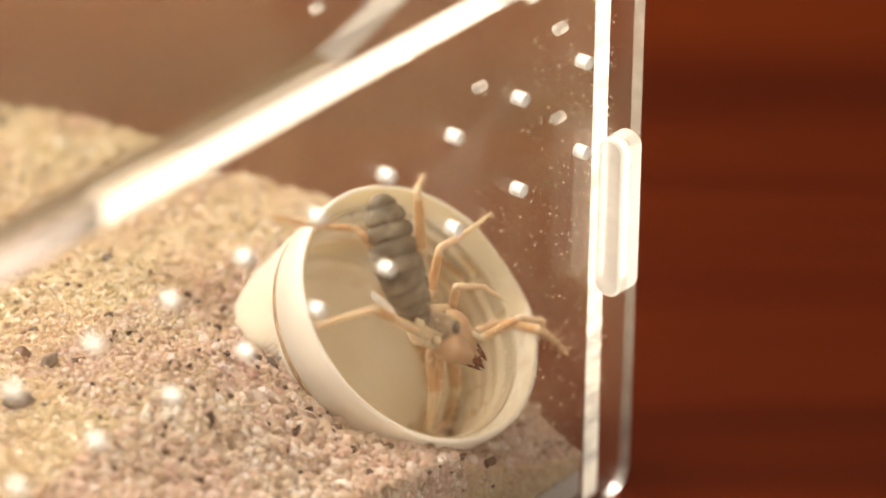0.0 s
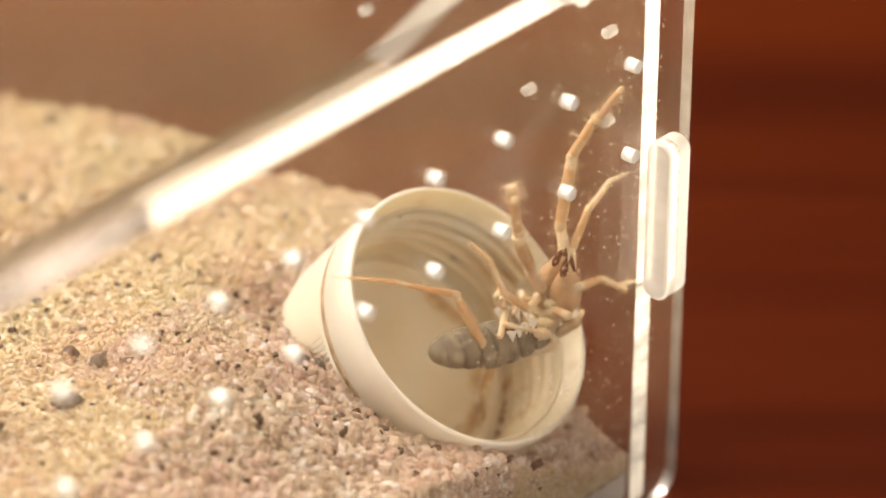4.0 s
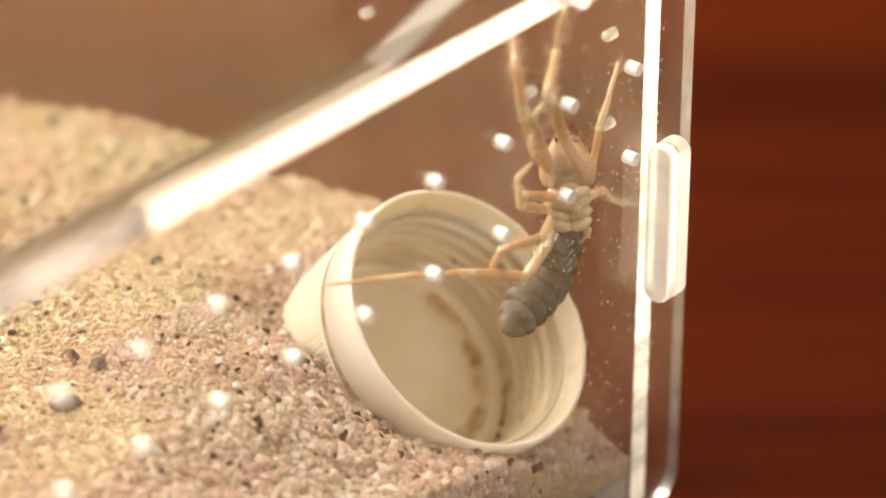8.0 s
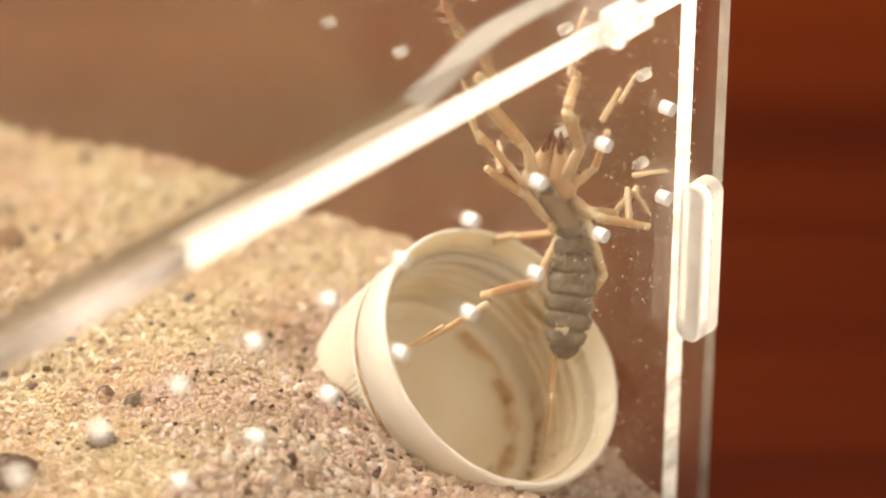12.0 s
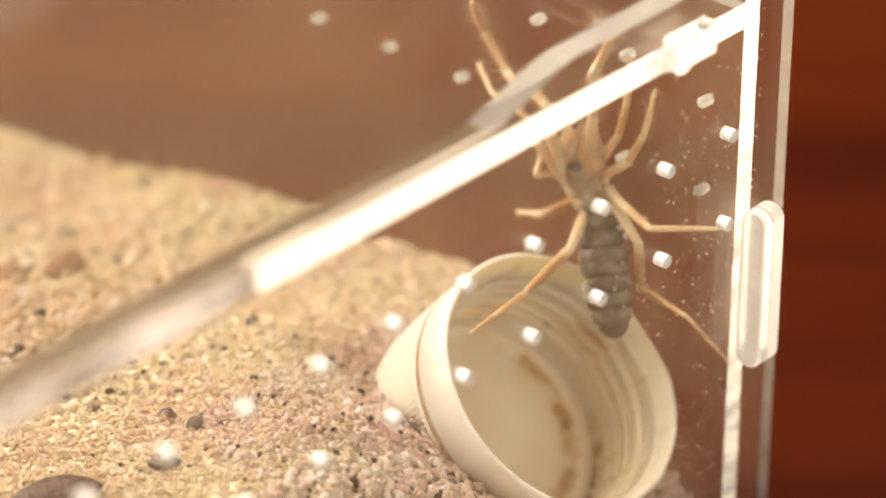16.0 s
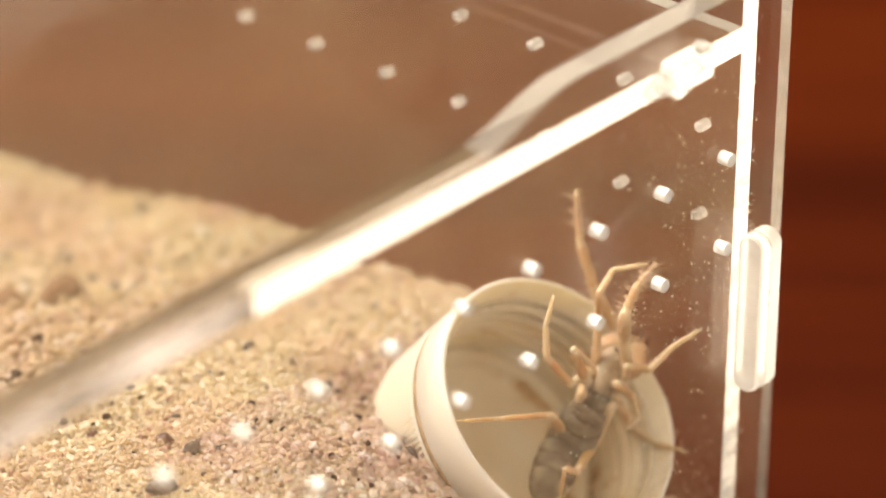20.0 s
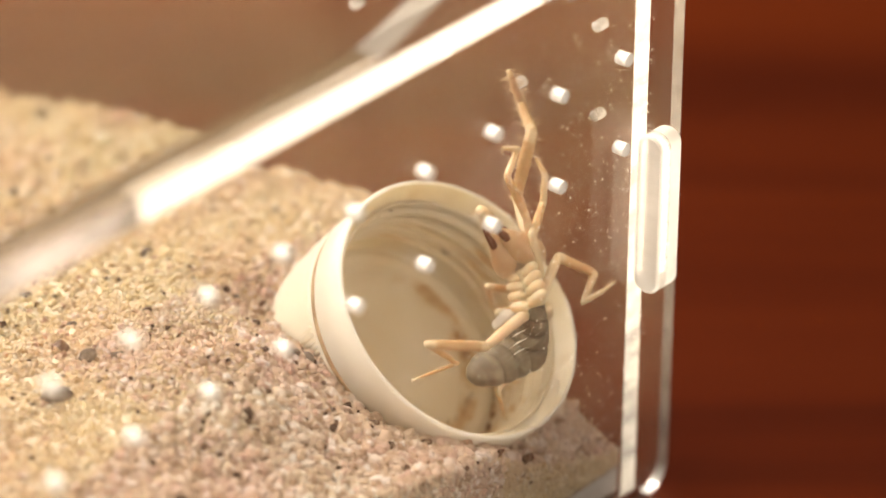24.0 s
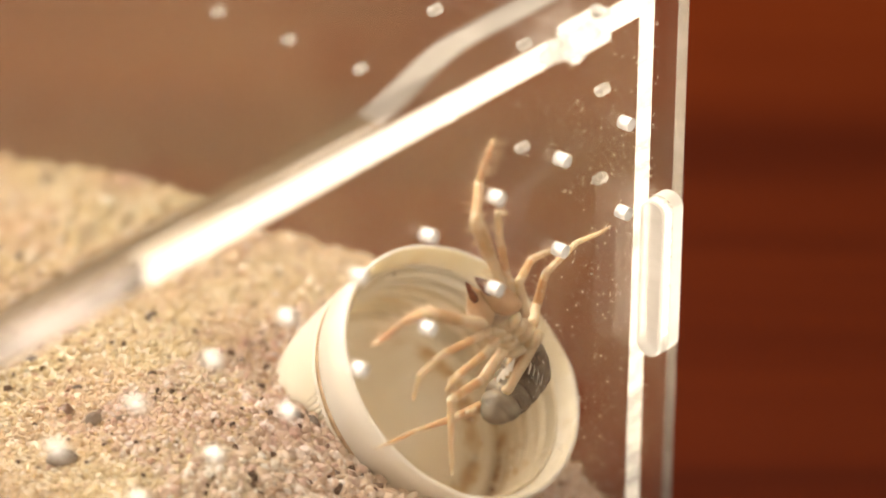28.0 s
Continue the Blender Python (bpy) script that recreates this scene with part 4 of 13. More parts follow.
for sy in (1, -1):
    bm = tube([(-0.5, 0.7), (0.0, 1.2), (0.8, 1.52), (1.7, 1.55), (2.7, 1.25), (3.7, 0.85), (4.5, 0.52), (5.0, 0.32)], 16, 1.05)
    hairs(bm, 4.5, 1.2, 60, 70 + sy, 1.0, 1)
    for v in bm.verts:
        v.co.y += sy * (1.48 - 0.19 * v.co.z / mm) * mm
    jaw = part("chelicera", bm, [JAW, BRISTLE], limb["head"], "swollen tan jaw", smooth=True)
    for dx, lean in ((0.35, -0.35), (-0.45, 0.25)):
        bm = tube([(-0.5, 0.46), (0, 0.44), (0.7, 0.32), (1.3, 0.2), (1.9, 0.03)], 8)
        for v in bm.verts:
            h = v.co.z / mm
            v.co = Vector((v.co.x + dx * mm + lean * mm * 0.3 * h * h * 0.5, v.co.y + sy * (0.74 - 0.12 * h) * mm, v.co.z + 4.3 * mm))
        part("fang", bm, FANG, jaw, "dark red-brown fang", smooth=True)
for sy in (1, -1):
    bm = bmesh.new()
    bmesh.ops.create_icosphere(bm, subdivisions=2, radius=0.20 * mm)
    for v in bm.verts:
        v.co += Vector((1.42 * mm, sy * 0.30 * mm, 0.50 * mm))
    part("eye", bm, EYE, limb["head"], "shiny black eye", smooth=True)
bm = bmesh.new()
bmesh.ops.create_icosphere(bm, subdivisions=2, radius=0.62 * mm)
for v in bm.verts:
    v.co = Vector((v.co.x * 0.5 + 1.42 * mm, v.co.y * 1.3, v.co.z * 0.7 + 0.25 * mm))
part("eye_mound", bm, EYE_MOUND, limb["head"], smooth=True)


def abdomen(h0, h1, count, radius, last):
    """Soft rings between h0 and h1: rounded lobes along both sides, flatter plates down the middle of the back."""
    bm = bmesh.new()
    rings = []
    steps = [(h0 + (h1 - h0) * (k + s) / count, deep) for k in range(count) for s, deep in ((0.0, 1.0), (0.07, 0.72), (0.17, 0.2), (0.32, 0.03), (0.5, 0.0), (0.68, 0.03), (0.83, 0.2), (0.93, 0.72))]
    for h, deep in steps + [(h, 0.0) for h in last]:
        ring = []
        for k in range(40):
            a = 2 * math.pi * k / 40
            lobe = abs(math.sin(a)) ** 1.5
            seam = math.exp(-((abs(abs(a if a < math.pi else a - 2 * math.pi) - 0.62)) / 0.13) ** 2)
            r = radius(h) * (1 - deep * (0.11 + 0.11 * lobe) - 0.08 * seam * (1 - 0.4 * deep)) * mm
            ring.append(bm.verts.new((0.78 * r * math.cos(a), r * math.sin(a), h * mm)))
        rings.append(ring)
    for n, (a, b) in enumerate(zip(rings, rings[1:])):
        fold = n < len(steps) and n % 8 in (0, 7)
        for k in range(40):
            bm.faces.new((a[k], a[(k + 1) % 40], b[(k + 1) % 40], b[k])).material_index = 2 if fold else 0
    bm.faces.new(rings[0][::-1])
    bm.faces.new(rings[-1])
    bmesh.ops.recalc_face_normals(bm, faces=bm.faces[:])
    return bm


bm = abdomen(-0.6, 6.2, 4, lambda h: 1.2 + 1.35 * math.sin(min(max((h + 0.6) / 6.4, 0), 1) * math.pi / 2), [6.3])
hairs(bm, 6.0, 2.1, 90, 91, 0.6, 1)
limb["abdomen_front"] = part("abdomen_front", bm, [ABDOMEN, BRISTLE, FOLD], camel_spider, "grey segmented front of the abdomen", smooth=True)
for sy in (1, -1):
    for k in range(4):
        bm = bmesh.new()
        fy, fz = 0.75 + 0.40 * k, 1.0 + 0.85 * k
        fan = [(-1.4, fy, fz), (-2.9, fy + 0.45, fz - 0.30), (-3.1, fy + 0.30, fz + 0.20), (-2.9, fy + 0.05, fz + 0.60)]
        for dz in (0.0, 0.07):
            for fx, fy, fz in fan:
                bm.verts.new((fx * mm, sy * fy * mm, (fz + dz) * mm))
        vs = list(bm.verts)
        bm.faces.new(vs[:4])
        bm.faces.new(vs[7:3:-1])
        for a, c in ((0, 1), (1, 2), (2, 3), (3, 0)):
            bm.faces.new((vs[a], vs[c], vs[c + 4], vs[a + 4]))
        bmesh.ops.recalc_face_normals(bm, faces=bm.faces[:])
        part("fan_organ", bm, FAN, limb["abdomen_front"], "small pale fan under the hind leg")
bm = abdomen(-0.45, 6.4, 4, lambda h: 2.55 * math.sqrt(max(1 - (max(h - 1.0, 0) / 6.75) ** 2.6, 0.004)), [6.6, 7.0, 7.3, 7.55, 7.7])
hairs(bm, 6.0, 2.1, 90, 92, 0.6, 1)
limb["abdomen_rear"] = part("abdomen_rear", bm, [ABDOMEN, BRISTLE, FOLD], camel_spider, "grey segmented end of the abdomen", smooth=True)


def motions():
    walk(camel_spider, [
        (0, pose(-.0235, .00737, .02466, -140.1, -37.8, -57.6)), (.5, pose(-.01841, .00734, .0264, -94.5, -29.7, -130.6)), (1, pose(-.01387, .00729, .02454, -127.1, -43.2, -94.8)),
        (1.5, pose(-.02132, .00735, .02645, -106.3, -5.6, -116.3)), (2, pose(-.02041, .00732, .02437, -92.6, 7.1, -97.3)), (2.25, pose(-.01709, .0073, .02271, -33.4, 20, -79.1)),
        (2.5, pose(-.01397, .00728, .02197, 11.5, 14.8, -54.7)), (3, pose(-.01219, .00726, .01786, -17.4, 34.5, -32.4)), (3.5, pose(-.01219, .00726, .01786, -17.4, 34.5, -32.4)),
        (5.5, pose(-.01314, .0046, .02045, -13.4, 28.1, 22.8)), (6, pose(-.01314, .0046, .02045, -13.4, 28.1, 22.8)), (7, pose(-.01153, .0046, .02494, -6.1, 14.1, 42.6)),
        (8, pose(-.01104, .00461, .03151, -4.1, 29.4, 39.9)), (8.5, pose(-.01142, .0046, .02824, -4.1, 29.8, 39.8)), (8.75, pose(-.01133, .00721, .02307, 2, 11.2, -3.6)),
        (9, pose(-.01185, .00982, .01765, 15.7, 8.2, -45.2)), (9.25, pose(-.01157, .01009, .01855, -.8, 9.6, -79)), (9.5, pose(-.0119, .01036, .0192, -21.8, 5.7, -111.7)),
        (10, pose(-.01041, .00908, .02568, 5.8, 1.2, -117.1)), (10.5, pose(-.00956, .00838, .02827, 18.9, -6.6, -125.6)), (11, pose(-.00943, .00826, .03355, 40.6, -6.2, -138.9)),
        (13, pose(-.00553, .01736, .02644, 11, .3, -136.9)), (13.5, pose(-.00486, .01918, .02327, -2.4, -10.9, -137.2)), (14, pose(-.00486, .01918, .02327, -2.4, -10.9, -137.2)),
        (15, pose(-.00476, .01729, .02611, 14.9, -21.7, -137.5)), (16, pose(-.00477, .01857, .03364, 28.6, -10.8, -140.8)), (17, pose(-.00477, .01783, .03401, 32.5, -7.4, -136.7)),
        (18, pose(-.00477, .01816, .03442, 54.2, -34.9, -163.9)), (19, pose(-.00476, .01908, .03037, 24.5, -3.6, -126.8)), (19.5, pose(-.00476, .01908, .03037, 24.5, -3.6, -126.8)),
        (20, pose(-.01232, .01125, .0201, -42.7, -54.5, -115.3)), (20.3, pose(-.01161, .00992, .01989, -36, -1.6, -162.3)), (20.6, pose(-.01153, .00987, .01767, -45.9, -28.5, -140.3)),
        (21, pose(-.01521, .00722, .01728, -87.2, -36.4, -100.3)), (22, pose(-.01825, .00728, .02111, -78.1, -20.6, -120.6)), (23, pose(-.01647, .00616, .02209, -82.5, 15.2, -68.2)),
        (24, pose(-.01423, .00504, .02266, -44.5, 28.4, -5.8)), (24.5, pose(-.01301, .0046, .02078, -29.4, 22.3, 19.3)), (25, pose(-.01301, .0046, .02078, -29.4, 22.3, 19.3)),
        (26, pose(-.01573, .00461, .02692, -19.6, 12.9, 23.4)), (27, pose(-.0174, .00461, .02714, -15.3, 10.8, 22.8)), (28, pose(-.01693, .00462, .02726, -37.8, -8.7, 37.5)),
    ])
    walk(limb['head'], [
        (0, pose(0, 0, .0044, -26.4, 10.2, 12.2)), (.5, pose(0, 0, .0044, -49.4, -28.4, 37)), (1, pose(0, 0, .0044, -22, -34.4, -.6)),
        (1.5, pose(0, 0, .0044, -28.9, .7, 17.8)), (2, pose(0, 0, .0044, -6.6, 11.6, 15.8)), (2.25, pose(0, 0, .0044, -57.7, 15.8, 1.8)),
        (2.5, pose(0, 0, .0044, -85.3, 10.1, -9.2)), (2.75, pose(0, 0, .0044, -26.5, -11.4, 6.8)), (3, pose(0, 0, .0044, 37.3, -35.8, -5.1)),
        (3.5, pose(0, 0, .0044, 37.3, -35.8, -5.1)), (5.5, pose(0, 0, .0044, 12.3, -36.8, -3.5)), (6, pose(0, 0, .0044, 12.3, -36.8, -3.5)),
        (7, pose(0, 0, .0044, 4.2, -28.1, -14.3)), (8, pose(0, 0, .0044, 1.2, -.7, 1.4)), (8.5, pose(0, 0, .0044, 9.6, -49.7, -7.3)),
        (8.75, pose(0, 0, .0044, 1.3, -22.5, -4.1)), (8.88, pose(0, 0, .0044, -48.6, 7.3, -6.2)), (9, pose(0, 0, .0044, -98.4, 23.1, -28.3)),
        (9.12, pose(0, 0, .0044, -47.8, 21.7, -10.8)), (9.25, pose(0, 0, .0044, 4.7, 6.4, -.4)), (9.5, pose(0, 0, .0044, 14.5, 7.2, 4.3)),
        (10, pose(0, 0, .0044, -24.1, -8.1, -8.5)), (10.5, pose(0, 0, .0044, -27.4, 7.6, -18.5)), (11, pose(0, 0, .0044, -40.7, -27.6, 2.1)),
        (13, pose(0, 0, .0044, -18.6, -14.8, -5)), (13.5, pose(0, 0, .0044, -3.7, -17.5, -4.8)), (14, pose(0, 0, .0044, -3.7, -17.5, -4.8)),
        (15, pose(0, 0, .0044, -14.7, 12.2, -5.2)), (16, pose(0, 0, .0044, -36.6, -9.8, -7.6)), (17, pose(0, 0, .0044, -36, -14.7, -7.5)),
        (18, pose(0, 0, .0044, -60.9, 27.1, -20.1)), (19, pose(0, 0, .0044, -31.9, -25.6, -1.8)), (19.5, pose(0, 0, .0044, -31.9, -25.6, -1.8)),
        (20, pose(0, 0, .0044, -16.9, -17.7, -6.5)), (20.3, pose(0, 0, .0044, -34.9, -60.4, 19.4)), (20.6, pose(0, 0, .0044, -48.9, -13.4, 14.1)),
        (21, pose(0, 0, .0044, -26.5, 6.4, 6)), (22, pose(0, 0, .0044, -41.6, -9.3, 28.5)), (23, pose(0, 0, .0044, -31.4, -34, 30.2)),
        (24, pose(0, 0, .0044, -14.6, -54.5, 21.4)), (24.5, pose(0, 0, .0044, -.4, -40.5, 11.9)), (25, pose(0, 0, .0044, -.4, -40.5, 11.9)),
        (26, pose(0, 0, .0044, -7.4, -39.7, 12.7)), (27, pose(0, 0, .0044, -9.4, -40.9, 10)), (28, pose(0, 0, .0044, 8.1, -18.5, 6.8)),
    ])
    walk(limb['neck'], [
        (0, pose(0, 0, 0, 0, 0, 0)), (.5, pose(0, 0, 0, 0, 0, 0)), (1, pose(0, 0, 0, 0, 0, 0)),
        (1.5, pose(0, 0, 0, 0, 0, 0)), (2, pose(0, 0, 0, 0, 0, 0)), (2.25, pose(0, 0, 0, 0, 0, 0)),
        (2.5, pose(0, 0, 0, 0, 0, 0)), (3, pose(0, 0, 0, 0, 0, 0)), (5, pose(0, 0, 0, 0, 0, 0)),
        (5.5, pose(0, 0, 0, 0, 0, 0)), (6, pose(0, 0, 0, 0, 0, 0)), (7, pose(0, 0, 0, 0, 0, 0)),
        (7.5, pose(0, 0, 0, 0, 0, 0)), (8, pose(0, 0, 0, 0, 0, 0)), (8.5, pose(0, 0, 0, 0, 0, 0)),
        (8.75, pose(0, 0, 0, 0, 0, 0)), (9, pose(0, 0, 0, 0, 0, 0)), (9.25, pose(0, 0, 0, 0, 0, 0)),
        (9.5, pose(0, 0, 0, 0, 0, 0)), (10, pose(0, 0, 0, 0, 0, 0)), (10.5, pose(0, 0, 0, 0, 0, 0)),
        (11, pose(0, 0, 0, 0, 0, 0)), (12.5, pose(0, 0, 0, 0, 0, 0)), (13, pose(0, 0, 0, 0, 0, 0)),
        (13.5, pose(0, 0, 0, 0, 0, 0)), (14, pose(0, 0, 0, 0, 0, 0)), (15, pose(0, 0, 0, 0, 0, 0)),
        (16, pose(0, 0, 0, 0, 0, 0)), (17, pose(0, 0, 0, 0, 0, 0)), (17.5, pose(0, 0, 0, 0, 0, 0)),
        (18, pose(0, 0, 0, 0, 0, 0)), (19, pose(0, 0, 0, 0, 0, 0)), (19.5, pose(0, 0, 0, 0, 0, 0)),
        (20, pose(0, 0, 0, 0, 0, 0)), (20.3, pose(0, 0, 0, 0, 0, 0)), (20.6, pose(0, 0, 0, 0, 0, 0)),
        (21, pose(0, 0, 0, 0, 0, 0)), (22, pose(0, 0, 0, 0, 0, 0)), (22.5, pose(0, 0, 0, 0, 0, 0)),
        (23, pose(0, 0, 0, 0, 0, 0)), (24, pose(0, 0, 0, 0, 0, 0)), (24.5, pose(0, 0, 0, 0, 0, 0)),
        (25, pose(0, 0, 0, 0, 0, 0)), (26, pose(0, 0, 0, 0, 0, 0)), (27, pose(0, 0, 0, 0, 0, 0)),
        (27.5, pose(0, 0, 0, 0, 0, 0)), (28, pose(0, 0, 0, 0, 0, 0)),
    ])
    walk(limb['abdomen_front'], [
        (0, pose(0, 0, 0, 142.6, 8.9, 45.8)), (.5, pose(0, 0, 0, 142.5, -12.5, 16.1)), (1, pose(0, 0, 0, 130.5, 36.4, -18)),
        (1.5, pose(0, 0, 0, 138, 16.6, 22.7)), (2, pose(0, 0, 0, 165.6, 47, 33)), (2.25, pose(0, 0, 0, 106.5, 56.3, -22.7)),
        (2.5, pose(0, 0, 0, 76.8, 49, -65.7)), (3, pose(0, 0, 0, -145.6, 60.6, 34.1)), (3.5, pose(0, 0, 0, -145.6, 60.6, 34.1)),
        (4.5, pose(0, 0, 0, -133.5, 19.5, -2.2)), (5.5, pose(0, 0, 0, -100.6, -7.3, -43.2)), (6, pose(0, 0, 0, -100.6, -7.3, -43.2)),
        (7, pose(0, 0, 0, -127.9, -7.6, -28.8)), (8, pose(0, 0, 0, -152.2, -8.3, -4.1)), (8.5, pose(0, 0, 0, -149.9, .4, .2)),
        (8.62, pose(0, 0, 0, 179, 34.4, -2.2)), (8.75, pose(0, 0, 0, 109.4, 58.7, -48.1)), (9, pose(0, 0, 0, 87.8, 36.8, -50.8)),
        (9.25, pose(0, 0, 0, 163.8, 40.5, -26.7)), (9.5, pose(0, 0, 0, 178.2, 16.6, -6.4)), (10, pose(0, 0, 0, 141.4, -22.1, -.9)),
        (10.5, pose(0, 0, 0, 136.4, -23.4, -.6)), (11, pose(0, 0, 0, 143.8, -7.7, -12.3)), (13, pose(0, 0, 0, 164.5, -31.4, 0)),
        (13.5, pose(0, 0, 0, 173.2, -19.3, -3.3)), (14, pose(0, 0, 0, 173.2, -19.3, -3.3)), (15, pose(0, 0, 0, 156.7, 9.6, -7.4)),
        (16, pose(0, 0, 0, 161.9, -19.5, .3)), (17, pose(0, 0, 0, 151.7, -25.2, .8)), (18, pose(0, 0, 0, 148.3, 13.1, 1.3)),
        (19, pose(0, 0, 0, 152.3, -28.9, .4)), (19.5, pose(0, 0, 0, 152.3, -28.9, .4)), (19.75, pose(0, 0, 0, 162.9, 15.1, -5.9)),
        (20, pose(0, 0, 0, 174.6, 59.4, -3.2)), (20.3, pose(0, 0, 0, -176, -17.7, 1.5)), (20.6, pose(0, 0, 0, 179.6, -39.5, .2)),
        (21, pose(0, 0, 0, 171.7, 34.2, -1.1)), (22, pose(0, 0, 0, 162.5, .7, -.2)), (23, pose(0, 0, 0, -171.7, -.5, -10.6)),
        (24, pose(0, 0, 0, -115.6, -8.4, -29.1)), (24.5, pose(0, 0, 0, -118.6, -5.3, -26.6)), (25, pose(0, 0, 0, -118.6, -5.3, -26.6)),
        (26, pose(0, 0, 0, -130.9, -2, -27)), (27, pose(0, 0, 0, -133.9, -12.6, -28.5)), (28, pose(0, 0, 0, -139.7, -8.7, -17.6)),
    ])
    walk(limb['abdomen_rear'], [
        (0, pose(.00217, -.00317, -.00487, 119.9, 38, 34.8)), (.5, pose(.00207, -.00333, -.0048, 133.5, 8, .9)), (1, pose(-.00373, -.00375, -.00324, 166.6, .9, 4.9)),
        (1.5, pose(.00038, -.00434, -.00441, 127.2, 43.8, -5.7)), (2, pose(-.00284, -.00369, -.0041, 164.9, 49.2, 45.1)), (2.25, pose(-.00365, -.00492, -.00098, 103.8, 62.6, -47.1)),
        (2.5, pose(-.00506, -.00346, .00093, 93, 53.4, -90.5)), (3, pose(-.00565, .0004, -.00251, -137.6, 64.4, 58)), (3.5, pose(-.00565, .0004, -.00251, -137.6, 64.4, 58)),
        (4.5, pose(-.00069, .00237, -.00182, -131.7, 27.4, 13)), (5.5, pose(.00428, .00435, -.00113, -102.5, 2.9, -28.6)), (6, pose(.00428, .00435, -.00113, -102.5, 2.9, -28.6)),
        (7, pose(.00279, .00405, -.00378, -110.6, 2.9, -42.2)), (8, pose(.001, .00282, -.00543, -132.6, 27.2, 23.3)), (8.5, pose(-.00005, .00312, -.00536, -143.4, 1, .7)),
        (8.75, pose(-.00552, -.0026, -.00107, -178.8, 27.3, -14.6)), (9, pose(-.00471, -.00403, .00019, 148.6, 38.5, -50.1)), (9.25, pose(-.00423, .0002, -.00453, 129.6, 16.4, -20.7)),
        (9.5, pose(-.00178, 0, -.00594, 140.5, -10.7, 1.7)), (10, pose(.00176, -.0039, -.00449, 148.7, .5, -18.6)), (10.5, pose(.00174, -.0043, -.00412, 125.7, -23.1, -.7)),
        (11, pose(-.00013, -.00372, -.00496, 130.4, -30.7, 5.6)), (13, pose(.00312, -.00166, -.0051, 159.8, -32.1, 1.3)), (13.5, pose(.00199, -.00085, -.00581, 171.6, -44.6, .7)),
        (14, pose(.00199, -.00085, -.00581, 171.6, -44.6, .7)), (15, pose(-.00126, -.00231, -.00561, 156.3, -9.3, .7)), (16, pose(.00198, -.00192, -.00555, 163.3, -20.2, .5)),
        (17, pose(.00237, -.0029, -.00494, 158.3, -25.3, .6)), (18, pose(-.00112, -.00328, -.00514, 148.6, 12.4, 1.8)), (19, pose(.00267, -.00287, -.0048, 152.1, -29.7, .9)),
        (19.5, pose(.00267, -.00287, -.0048, 152.1, -29.7, .9)), (20, pose(-.00534, -.00029, -.00314, 176.2, 3.6, 2)), (20.3, pose(.00187, .00049, -.00589, -171.8, -36.7, -.3)),
        (20.6, pose(.00394, -.00003, -.00479, -178, -2.2, -.1)), (21, pose(-.00346, -.00082, -.00508, 176.2, 14.4, 1.3)), (22, pose(-.00008, -.00187, -.00591, 174.1, 42.5, -7.8)),
        (23, pose(.00022, .00088, -.00613, -155, 25.5, 22.2)), (24, pose(.00306, .0047, -.00265, -113.9, 31.3, 54.6)), (24.5, pose(.00268, .00475, -.00295, -89.3, 28, 74.5)),
        (25, pose(.00268, .00475, -.00295, -89.3, 28, 74.5)), (26, pose(.00225, .00411, -.00406, -84.5, 37.6, 76.7)), (27, pose(.00296, .00348, -.00419, -93.4, 58.3, 77.1)),
        (28, pose(.00189, .00361, -.00467, -69.4, 50, 82.8)),
    ])
